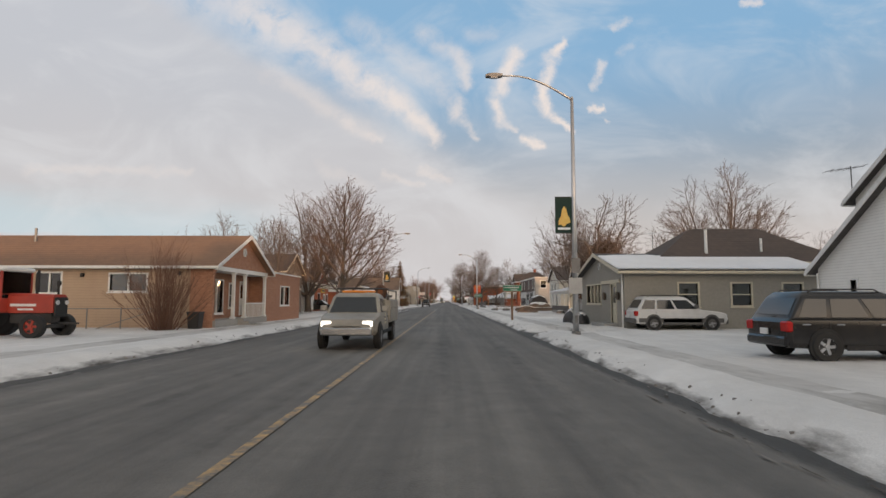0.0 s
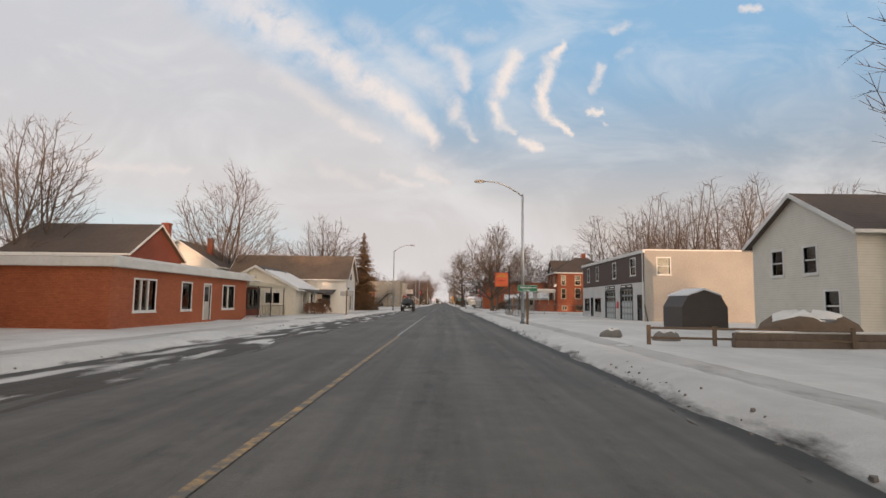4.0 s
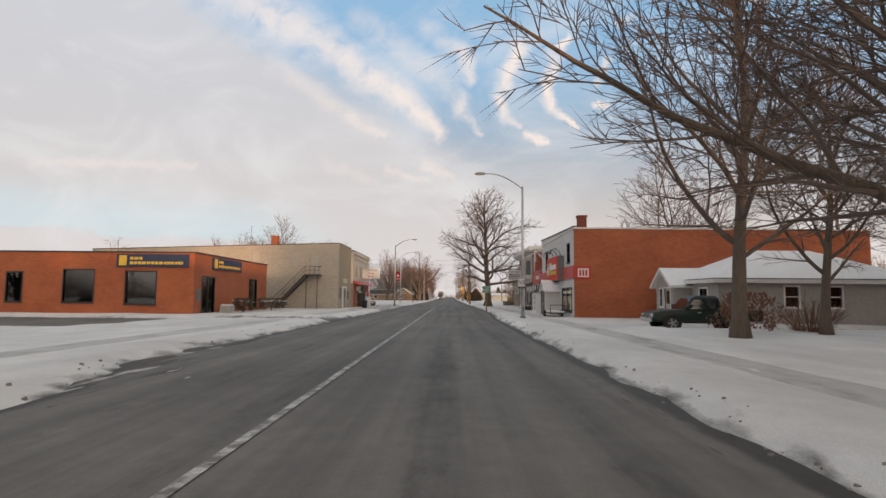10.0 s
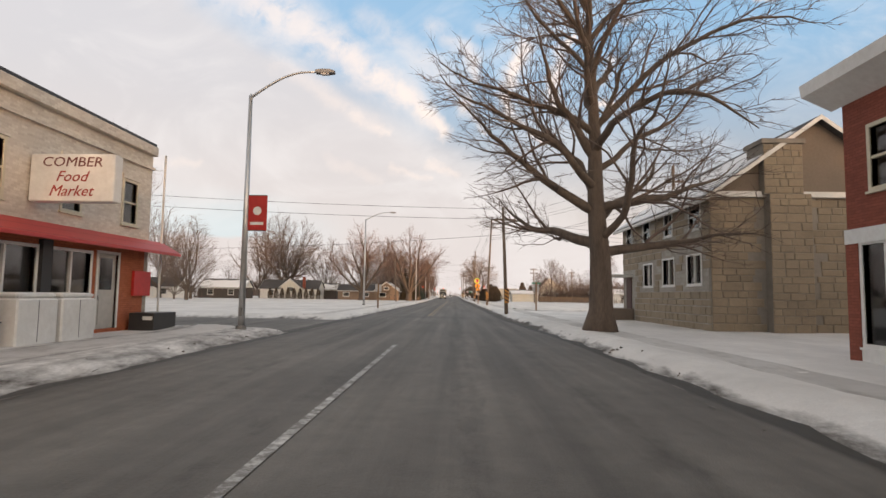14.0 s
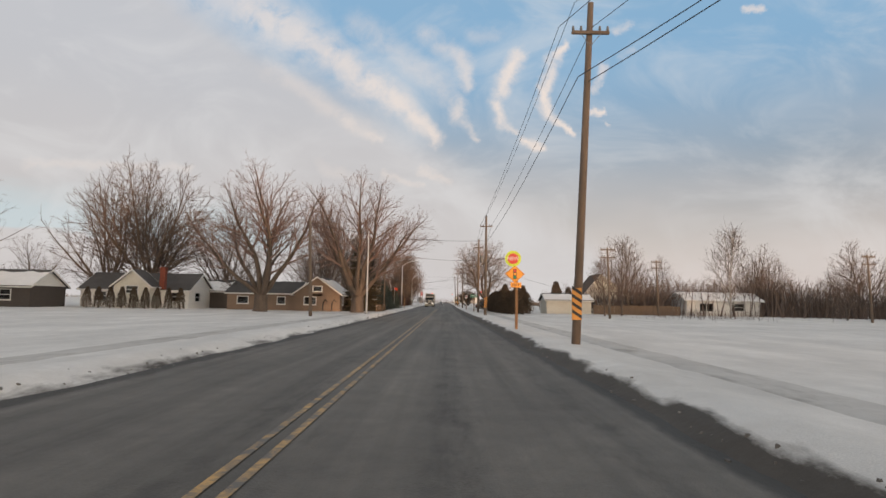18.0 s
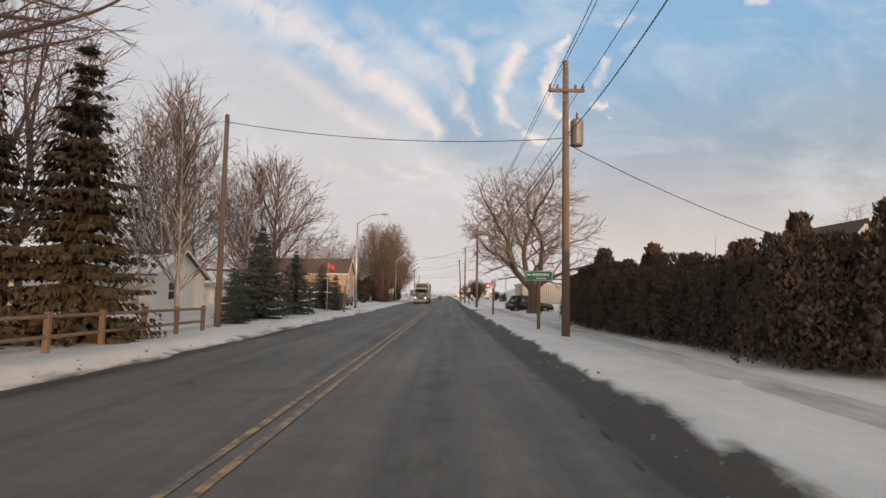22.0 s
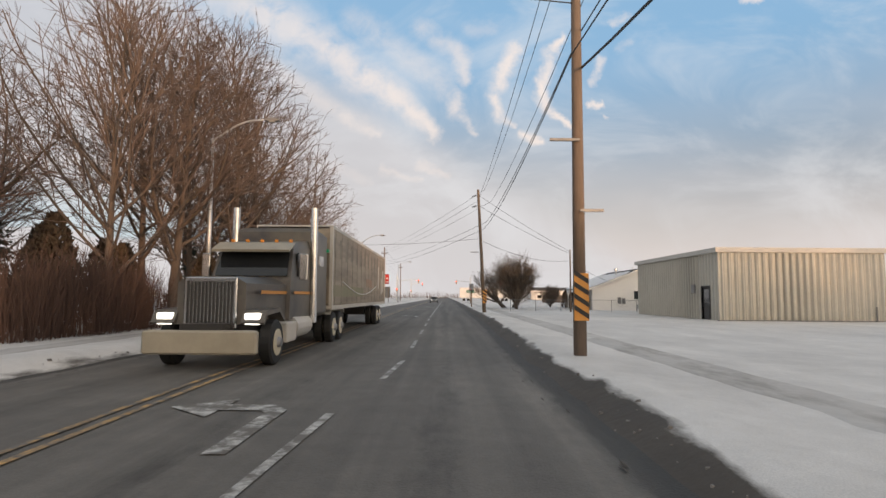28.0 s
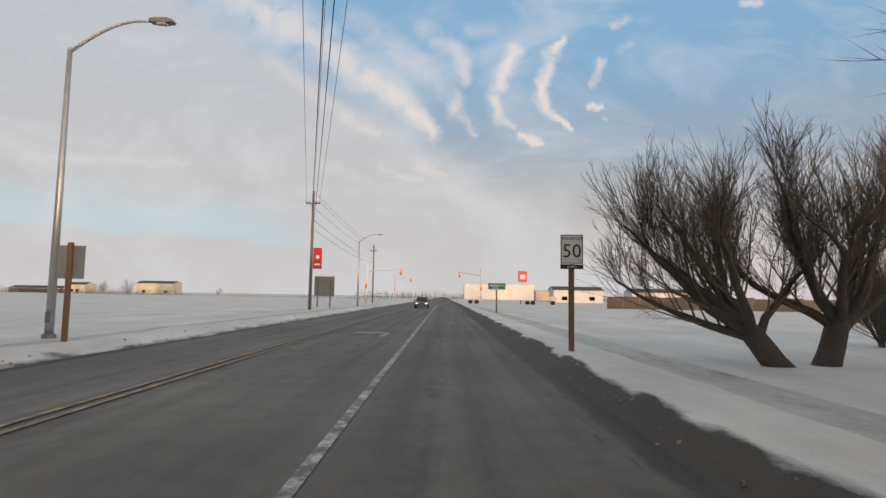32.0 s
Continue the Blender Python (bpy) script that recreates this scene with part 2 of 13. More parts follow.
def courses(name, col, mortar, bw, bh, col2=None, gap=0.08, bump=0.6, rough=0.85, both=True):
    """Masonry: courses of bricks by height and by the run of either wall direction."""
    m = mat(name, col, rough, col2, 9.0, 0.5, 0.0)
    nt = m.node_tree
    n, l = nt.nodes, nt.links
    p = n["Principled BSDF"]
    tcn, sp, cb = n.new("ShaderNodeTexCoord"), n.new("ShaderNodeSeparateXYZ"), n.new("ShaderNodeCombineXYZ")
    l.new(tcn.outputs["Object"], sp.inputs[0])
    ad = n.new("ShaderNodeMath")
    ad.operation = "ADD"
    l.new(sp.outputs[0], ad.inputs[0])
    l.new(sp.outputs[1], ad.inputs[1])
    l.new(ad.outputs[0], cb.inputs[0])
    l.new(sp.outputs[2], cb.inputs[1])
    bt = n.new("ShaderNodeTexBrick")
    bt.inputs["Scale"].default_value = 1.0
    bt.inputs["Brick Width"].default_value, bt.inputs["Row Height"].default_value = bw, bh
    bt.inputs["Mortar Size"].default_value, bt.inputs["Bias"].default_value = gap * bh, 0.0
    bt.inputs["Color1"].default_value, bt.inputs["Color2"].default_value = (1, 1, 1, 1), (0.78, 0.74, 0.72, 1)
    bt.inputs["Mortar"].default_value = (*mortar, 1)
    l.new(cb.outputs[0], bt.inputs["Vector"])
    old = p.inputs["Base Color"].links[0].from_socket
    mx = n.new("ShaderNodeMix")
    mx.data_type, mx.blend_type = "RGBA", "MULTIPLY"
    mx.inputs[0].default_value = 0.9
    l.new(old, mx.inputs[6])
    l.new(bt.outputs["Color"], mx.inputs[7])
    l.new(mx.outputs[2], p.inputs["Base Color"])
    bn = n.new("ShaderNodeBump")
    bn.invert = True
    bn.inputs["Strength"].default_value, bn.inputs["Distance"].default_value = bump, 0.012
    l.new(bt.outputs["Fac"], bn.inputs["Height"])
    l.new(bn.outputs[0], p.inputs["Normal"])
    return m


def boards(name, col, pitch, axis=2, col2=None, depth=0.02, rough=0.6, strength=0.8, metal=0.0):
    """Lap siding or ribbed sheet: a saw-tooth relief along one axis (2: height; 0: along the wall)."""
    m = mat(name, col, rough, col2, 3.0, 0.4, 0.0, metal=metal)
    nt = m.node_tree
    n, l = nt.nodes, nt.links
    p = n["Principled BSDF"]
    tcn, sp = n.new("ShaderNodeTexCoord"), n.new("ShaderNodeSeparateXYZ")
    l.new(tcn.outputs["Object"], sp.inputs[0])
    if axis == 2:
        s = sp.outputs[2]
    else:
        ad = n.new("ShaderNodeMath")
        ad.operation = "ADD"
        l.new(sp.outputs[0], ad.inputs[0])
        l.new(sp.outputs[1], ad.inputs[1])
        s = ad.outputs[0]
    dv, fr = n.new("ShaderNodeMath"), n.new("ShaderNodeMath")
    dv.operation, fr.operation = "DIVIDE", "FRACT" if axis == 2 else "PINGPONG"
    dv.inputs[1].default_value = pitch
    l.new(s, dv.inputs[0])
    l.new(dv.outputs[0], fr.inputs[0])
    if axis != 2:
        fr.inputs[1].default_value = 0.5
    bn = n.new("ShaderNodeBump")
    bn.invert = axis == 2
    bn.inputs["Strength"].default_value, bn.inputs["Distance"].default_value = strength, depth
    l.new(fr.outputs[0], bn.inputs["Height"])
    l.new(bn.outputs[0], p.inputs["Normal"])
    # a thin darker line along each lap
    old = p.inputs["Base Color"].links[0].from_socket
    gt = n.new("ShaderNodeMapRange")
    gt.inputs["From Min"].default_value, gt.inputs["From Max"].default_value = 0.0, 0.14
    gt.inputs["To Min"].default_value, gt.inputs["To Max"].default_value = 0.62, 1.0
    l.new(fr.outputs[0], gt.inputs["Value"])
    mx = n.new("ShaderNodeMix")
    mx.data_type, mx.blend_type = "RGBA", "MULTIPLY"
    mx.inputs[0].default_value = 1.0
    l.new(old, mx.inputs[6])
    l.new(gt.outputs[0], mx.inputs[7])
    l.new(mx.outputs[2], p.inputs["Base Color"])
    return m


def glass(name, tint):
    m = bpy.data.materials.new(name)
    m.use_nodes = True
    n, l = m.node_tree.nodes, m.node_tree.links
    n.clear()
    o, mx = n.new("ShaderNodeOutputMaterial"), n.new("ShaderNodeMixShader")
    tr, gl, fr = n.new("ShaderNodeBsdfTransparent"), n.new("ShaderNodeBsdfGlossy"), n.new("ShaderNodeFresnel")
    tr.inputs["Color"].default_value = (*tint, 1)
    gl.inputs["Roughness"].default_value = 0.03
    fr.inputs["IOR"].default_value = 1.9
    l.new(fr.outputs[0], mx.inputs[0])
    l.new(tr.outputs[0], mx.inputs[1])
    l.new(gl.outputs[0], mx.inputs[2])
    l.new(mx.outputs[0], o.inputs[0])
    MATS[name] = m
    return m


def glow(name, col, power):
    m = bpy.data.materials.new(name)
    m.use_nodes = True
    p = m.node_tree.nodes["Principled BSDF"]
    p.inputs["Base Color"].default_value = (*col, 1)
    p.inputs["Emission Color"].default_value = (*col, 1)
    p.inputs["Emission Strength"].default_value = power
    MATS[name] = m
    return m


SNOW = mat("snow", (0.86, 0.84, 0.81), 0.75, (0.73, 0.70, 0.67), 2.2, 0.22, 0.5, 6.0)
ROOFSNOW = mat("roof_snow", (0.85, 0.84, 0.84), 0.7, (0.76, 0.75, 0.75), 3.0, 0.5, 0.25)
mat("trodden_snow", (0.52, 0.50, 0.48), 0.7, (0.33, 0.32, 0.31), 1.6, 0.28, 0.6, 5.0)
ROADGRIT = mat("road_grit", (0.10, 0.086, 0.072), 0.85, (0.05, 0.043, 0.036), 3.0, 0.6, 0.8)
SLUSH = mat("dirty_slush", (0.30, 0.27, 0.24), 0.7, (0.09, 0.08, 0.07), 1.8, 0.5, 1.0, 4.0)
WHITE = mat("white_paint", (0.76, 0.76, 0.74), 0.5, (0.62, 0.61, 0.58), 6.0, 0.8)
CREAM = mat("cream_paint", (0.66, 0.60, 0.46), 0.6)
DARK = mat("dark_trim", (0.035, 0.033, 0.032), 0.5)
BLACK = mat("black_rubber", (0.018, 0.018, 0.018), 0.75)
DARKROOM = mat("dark_interior", (0.05, 0.045, 0.04), 0.9)
SHINGLE = boards("brown_shingles", (0.115, 0.085, 0.07), 0.14, 2, (0.075, 0.058, 0.05), 0.012, 0.9, 0.9)
SHINGLE_GREY = boards("grey_shingles", (0.095, 0.088, 0.085), 0.14, 2, (0.06, 0.056, 0.055), 0.012, 0.9, 0.9)
SHINGLE_TAN = boards("tan_shingles", (0.26, 0.15, 0.09), 0.14, 2, (0.19, 0.11, 0.07), 0.012, 0.9, 0.9)
SHINGLE_WORN = boards("worn_brown_shingles", (0.21, 0.145, 0.105), 0.16, 2, (0.13, 0.092, 0.07), 0.014, 0.9, 0.9)
TAR = mat("flat_roof_tar", (0.10, 0.10, 0.10), 0.9)
BRICK_ORANGE = courses("orange_brick", (0.52, 0.165, 0.07), (0.55, 0.42, 0.35), 0.22, 0.075, (0.38, 0.11, 0.05))
BRICK_DEEP = courses("deep_orange_brick", (0.40, 0.13, 0.066), (0.55, 0.42, 0.35), 0.22, 0.075, (0.29, 0.092, 0.05))
BRICK_RED = courses("red_brick", (0.30, 0.085, 0.05), (0.6, 0.5, 0.45), 0.22, 0.075, (0.23, 0.065, 0.042))
BRICK_SALMON = courses("salmon_brick", (0.46, 0.24, 0.15), (0.7, 0.62, 0.55), 0.22, 0.075, (0.38, 0.20, 0.13))
BRICK_PAINT = courses("painted_beige_brick", (0.39, 0.36, 0.31), (0.93, 0.93, 0.93), 0.22, 0.075, (0.345, 0.318, 0.275), bump=0.15)
courses("grey_block", (0.42, 0.39, 0.34), (0.75, 0.75, 0.75), 0.4, 0.2, (0.33, 0.31, 0.27), bump=0.4)
SIDING_WHITE = boards("white_siding", (0.80, 0.785, 0.75), 0.115, 2, (0.72, 0.705, 0.67), 0.014)
SIDING_CREAM = boards("cream_siding", (0.72, 0.68, 0.59), 0.115, 2, (0.62, 0.585, 0.50), 0.014)
SIDING_DARK = boards("dark_brown_siding", (0.075, 0.06, 0.052), 0.13, 2, (0.055, 0.046, 0.04), 0.014)
SIDING_BROWN = boards("brown_vertical_siding", (0.085, 0.05, 0.04), 0.3, 0, (0.065, 0.04, 0.033), 0.012)
STUCCO_TAN = mat("tan_stucco", (0.225, 0.18, 0.14), 0.9, (0.175, 0.14, 0.11), 10, 0.5, 0.3)
STUCCO_GREY = mat("grey_stucco", (0.40, 0.38, 0.35), 0.9, (0.30, 0.28, 0.26), 7, 0.35, 0.4)
STUCCO_PEACH = mat("peach_stucco", (0.38, 0.285, 0.21), 0.9, (0.31, 0.235, 0.17), 8, 0.4, 0.25)
STUCCO_BEIGE = mat("beige_stucco", (0.38, 0.31, 0.22), 0.9, (0.32, 0.265, 0.19), 8, 0.3, 0.15)
STUCCO_WHITE = mat("white_render", (0.64, 0.63, 0.61), 0.85, (0.52, 0.51, 0.49), 6, 0.4, 0.2)
STONE = mat("cut_stone", (0.34, 0.27, 0.19), 0.9, (0.22, 0.18, 0.13), 7, 1.2, 0.7, rnd=0.5)
MORTAR = mat("mortar", (0.30, 0.27, 0.23), 0.95)
RED_SHEET = mat("red_metal_fascia", (0.66, 0.055, 0.025), 0.4, (0.56, 0.04, 0.02), 2.0, 0.5)
RED_BOARD = boards("red_board_fascia", (0.50, 0.05, 0.045), 0.22, 2, (0.44, 0.045, 0.04), 0.012, 0.5)
RED = mat("red_enamel", (0.60, 0.03, 0.025), 0.45)
RED_BURG = mat("burgundy_paint", (0.085, 0.03, 0.028), 0.55)
ORANGE = mat("orange_sign_face", (0.86, 0.30, 0.03), 0.5)
YELLOW = mat("yellow_paint", (0.80, 0.52, 0.05), 0.5)
LIME = mat("fluorescent_yellow_green", (0.62, 0.80, 0.05), 0.5)
GREEN = mat("green_sign_face", (0.008, 0.20, 0.10), 0.45)
BLUE = mat("navy_sign_face", (0.02, 0.035, 0.09), 0.45)
BLUE_ICE = mat("blue_print", (0.10, 0.25, 0.55), 0.4)
GALV = mat("galvanised_steel", (0.52, 0.53, 0.54), 0.38, (0.40, 0.41, 0.42), 5, 0.6, metal=0.7)
GALV_OLD = mat("weathered_steel_pole", (0.22, 0.22, 0.22), 0.5, (0.14, 0.14, 0.14), 5, 0.6, metal=0.4)
WOODPOLE = mat("weathered_pole_wood", (0.20, 0.15, 0.115), 0.9, (0.12, 0.092, 0.07), 6, 0.6, 0.5, stretch=(6, 6, 0.5))
WOODPOST = mat("brown_post_wood", (0.23, 0.135, 0.07), 0.85, (0.16, 0.095, 0.05), 6, 0.6, 0.4, stretch=(6, 6, 0.5))
FENCEWOOD = mat("fence_wood", (0.20, 0.135, 0.09), 0.85, (0.13, 0.09, 0.06), 5, 0.8, 0.4, stretch=(6, 6, 0.6), rnd=0.3)
WIRE = mat("cable_black", (0.02, 0.02, 0.022), 0.6)
ALUM = mat("ribbed_white_metal", (0.52, 0.495, 0.45), 0.45, (0.44, 0.42, 0.38), 2, 0.3)
CONCRETE = mat("concrete", (0.36, 0.345, 0.32), 0.9, (0.27, 0.26, 0.24), 5, 0.6, 0.3)
BARK = mat("grey_bark", (0.155, 0.118, 0.092), 0.95, (0.08, 0.061, 0.048), 5, 0.8, 0.9, stretch=(3, 3, 0.7))
TWIG = mat("brown_twigs", (0.165, 0.122, 0.100), 0.9, (0.10, 0.073, 0.060), 2.0, 0.4)
TWIG_RED = mat("reddish_twigs", (0.165, 0.108, 0.085), 0.9, (0.10, 0.067, 0.053), 2.0, 0.4)
# the tall spruce's needles: the orange of low sun is mixed into their olive
NEEDLE_SUNLIT = mat("spruce_needles", (0.30, 0.155, 0.08), 0.85, (0.10, 0.075, 0.042), 1.5, 0.5, rnd=0.0)
NEEDLE_BLUE = mat("blue_spruce_needles", (0.070, 0.090, 0.080), 0.85, (0.035, 0.048, 0.040), 1.5, 0.5)
CEDAR = mat("winter_cedar", (0.105, 0.074, 0.048), 0.9, (0.045, 0.035, 0.024), 2.0, 0.6)
HEDGE_TWIG = mat("dark_hedge_twigs", (0.105, 0.062, 0.048), 0.9, (0.06, 0.038, 0.030), 2.0, 0.5)
SHRUB = mat("shrub_stems", (0.20, 0.10, 0.06), 0.9, (0.12, 0.065, 0.045), 2.0, 0.5)
TAILLIGHT = mat("tail_light_lens", (0.45, 0.012, 0.01), 0.2)
HEADLIGHT = glow("lit_headlight", (1.0, 0.95, 0.85), 2.0)
LENS = mat("clear_lamp_lens", (0.65, 0.65, 0.66), 0.15)
CHROME = mat("chrome", (0.62, 0.62, 0.62), 0.18, metal=1.0)
RIM = mat("alloy_rim", (0.42, 0.42, 0.43), 0.35, metal=0.8)
GLASS = glass("window_glass", (0.55, 0.58, 0.58))
CARGLASS = mat("tinted_car_glass", (0.02, 0.023, 0.026), 0.06, spec=0.8)
for m_ in (GLASS,):
    m_.use_backface_culling = False


def paint(name, col, rough=0.34):
    return mat(name, col, rough, tuple(v * 0.8 for v in col), 3.0, 0.6, spec=0.3)


P_BLACK = mat("black_car_paint", (0.014, 0.014, 0.015), 0.16, (0.03, 0.027, 0.024), 3.0, 0.6, spec=0.55)
P_SILVER = paint("silver_car_paint", (0.42, 0.41, 0.39))
P_WHITE = paint("white_car_paint", (0.66, 0.65, 0.63))
P_GREYCLAD = mat("grey_cladding", (0.11, 0.105, 0.10), 0.6)
P_GREEN = paint("dark_green_car_paint", (0.012, 0.028, 0.022))
P_DIRTY = mat("salt_stained_silver_paint", (0.33, 0.31, 0.27), 0.45, (0.22, 0.20, 0.17), 2.5, 0.6)
P_CREAMTRK = mat("salt_stained_cream_paint", (0.40, 0.36, 0.28), 0.4, (0.30, 0.27, 0.21), 2.5, 0.6)
P_RED = mat("faded_red_paint", (0.40, 0.045, 0.025), 0.5, (0.28, 0.035, 0.02), 3, 0.8)
P_BLUE = paint("dark_blue_car_paint", (0.02, 0.028, 0.05))
P_GREY = paint("grey_car_paint", (0.10, 0.10, 0.105))

# ---- mesh helpers ----


class Mesh:
    """Collects vertices and faces of one mesh."""

    def __init__(self):
        self.v, self.f = [], []

    def add(self, vs, fs):
        o = len(self.v)
        self.v += [tuple(p) for p in vs]
        self.f += [tuple(i + o for i in f) for f in fs]
        return self

    def box(self, x0, x1, y0, y1, z0, z1, ch=0.0):
        if x0 > x1:
            x0, x1 = x1, x0
        if y0 > y1:
            y0, y1 = y1, y0
        if ch <= 0:
            vs = [(x, y, z) for z in (z0, z1) for x, y in ((x0, y0), (x1, y0), (x1, y1), (x0, y1))]
            return self.add(vs, [(3, 2, 1, 0), (4, 5, 6, 7), (0, 1, 5, 4), (1, 2, 6, 5), (2, 3, 7, 6), (3, 0, 4, 7)])
        c = min(ch, (x1 - x0) / 3, (y1 - y0) / 3, (z1 - z0) / 3)
        rings = []
        for z, k in ((z0, c), (z0 + c, 0), (z1 - c, 0), (z1, c)):
            a0, a1, b0, b1 = x0 + k, x1 - k, y0 + k, y1 - k
            rings.append([(a0 + c, b0, z), (a1 - c, b0, z), (a1, b0 + c, z), (a1, b1 - c, z), (a1 - c, b1, z), (a0 + c, b1, z), (a0, b1 - c, z), (a0, b0 + c, z)])
        return self.rings(rings)

    def rings(self, rings, cap=True):
        n = len(rings[0])
        vs = [p for r in rings for p in r]
        fs = [(i * n + j, i * n + (j + 1) % n, (i + 1) * n + (j + 1) % n, (i + 1) * n + j) for i in range(len(rings) - 1) for j in range(n)]
        if cap:
            fs += [tuple(range(n - 1, -1, -1)), tuple(range((len(rings) - 1) * n, len(rings) * n))]
        return self.add(vs, fs)

    def prism(self, poly, axis, a, b, top=None):
        """A polygon drawn out from a to b along an axis. poly: pairs in the two other axes, in order."""
        def put(p, t):
            return {0: (t, p[0], p[1]), 1: (p[0], t, p[1]), 2: (p[0], p[1], t)}[axis]
        return self.rings([[put(p, a) for p in poly], [put(p, b) for p in (top or poly)]])

    def tube(self, pts, radii, n=8, cap=True):
        pts = [Vector(p) for p in pts]
        rings = []
        side = None
        for i, p in enumerate(pts):
            d = (pts[min(i + 1, len(pts) - 1)] - pts[max(i - 1, 0)]).normalized()
            if side is None:
                side = d.orthogonal().normalized()
            else:
                side = (side - d * side.dot(d)).normalized()
            up_ = d.cross(side)
            r = radii[i] if isinstance(radii, (list, tuple)) else radii
            rings.append([p + (side * math.cos(k * math.tau / n) + up_ * math.sin(k * math.tau / n)) * r for k in range(n)])
        return self.rings(rings, cap)

    def disc(self, c, axis, r, n=16, thick=0.02, r2=None):
        def at(k, rad, off):
            a, b = math.cos(k * math.tau / n) * rad, math.sin(k * math.tau / n) * rad
            q = [0, 0, 0]
            q[axis], q[(axis + 1) % 3], q[(axis + 2) % 3] = off, a, b
            return (c[0] + q[0], c[1] + q[1], c[2] + q[2])
        return self.rings([[at(k, r, -thick / 2) for k in range(n)], [at(k, r2 or r, thick / 2) for k in range(n)]])

    def data(self, name, smooth=False, fix=True):
        me = bpy.data.meshes.new(name)
        me.from_pydata(self.v, [], self.f)
        if fix and len(self.f) < 20000:
            bm = bmesh.new()
            bm.from_mesh(me)
            bmesh.ops.recalc_face_normals(bm, faces=bm.faces)
            bm.to_mesh(me)
            bm.free()
        if smooth:
            me.polygons.foreach_set("use_smooth", [True] * len(me.polygons))
        me.update()
        return me


def part(name, mesh, material, parent=None, label="", smooth=False):
    """Links a mesh as one object under a thing or a part."""
    me = mesh if isinstance(mesh, bpy.types.Mesh) else mesh.data(name, smooth)
    if not me.materials:
        me.materials.append(material)
    ob = new(name, me)
    if parent is not None:
        ob.parent = parent
        if parent.name in ON_SITE:
            ob.matrix_parent_inverse = ON_SITE[parent.name]
    if label:
        ob["label"] = label
    return ob


ON_SITE = {}   # things whose parts are modelled where they stand


def site(name, label, category, at, group="", kind=""):
    ob = thing(name, label, category, at, group, kind)
    ON_SITE[ob.name] = Matrix.Translation((-at[0], -at[1], -at[2]))
    return ob


def thing(name, label, category, at=(0, 0, 0), group="", kind="", turn=0.0):
    ob = new(name)
    ob.empty_display_size = 0.3
    ob.matrix_basis = pose(*at, 0, 0, turn)
    return tagged(ob, label, category, group, kind)


def text_mesh(body, size, extrude=0.004, slant=0.0):
    cu = bpy.data.curves.new("lettering", "FONT")
    cu.shear = slant
    cu.body, cu.size, cu.extrude = body, size, extrude
    cu.align_x, cu.align_y = "CENTER", "CENTER"
    cu.resolution_u = 2
    tmp = bpy.data.objects.new("lettering", cu)
    me = bpy.data.meshes.new_from_object(tmp)
    bpy.data.objects.remove(tmp)
    return me


def lettering(body, size, where, facing, material, parent, stretch=1.0, slant=0.0):
    """Raised letters; facing: '-y', '+x' or '-x', the side they are read from."""
    me = text_mesh(body, size, 0.004, slant)
    turn = {"-y": pose(0, 0, 0, 90, 0, 0), "+x": pose(0, 0, 0, 90, 0, 90), "-x": pose(0, 0, 0, 90, 0, -90)}[facing]
    me.transform(Matrix.Translation(where) @ turn @ Matrix.Diagonal((stretch, 1, 1, 1)))
    return part("lettering", me, material, parent)


# ---- the lie of the land ----
def knots(y, pts):
    if y <= pts[0][0]:
        return pts[0][1]
    for (a, u), (b, v) in zip(pts, pts[1:]):
        if y <= b:
            s = (y - a) / (b - a)
            s = s * s * (3 - 2 * s)
            return u + (v - u) * s
    return pts[-1][1]


def road_right(y):
    return knots(y, [(-80, 3.9), (100, 3.75), (160, 3.3), (185, 3.3), (200, 3.9), (225, 3.9), (250, 2.9), (310, 2.42), (355, 2.05), (417, 1.86), (435, 1.95), (463, 2.28), (600, 2.6)])


def road_left(y):
    return knots(y, [(-80, -8.1), (95, -8.3), (125, -8.0), (143, -6.7), (153, -5.8), (161, -7.0), (215, -6.9), (310, -6.4), (380, -6.9), (430, -7.9), (470, -8.6), (600, -8.3)])


# side streets, drives and lots, cleared of snow: x0, x1, y0, y1
CLEARED = [(3, 60, 128.5, 139.5), (-60, -7, 231, 243), (2.5, 60, 263.5, 268.0), (2.5, 60, 384.6, 389.2), (-45, -6.5, 389.0, 393.5),
           (-34, -16.5, 170, 183.5), (-17.0, -6.5, 181, 186), (3.5, 7.6, 14.2, 17.0), (-30, -8, 90.5, 93.5), (11.0, 22.0, 173.4, 176.6)]


def grime(x, y):
    """Width of the dark gritty band between the asphalt and the clean snow."""
    return knots(y, [(230, 0.30), (300, 0.48), (430, 0.45), (460, 0.62)]) if x > 0 else 0.30


def wob(x, y, s=1.0, k=0.0):
    return noise.noise((x * s, y * s, k))


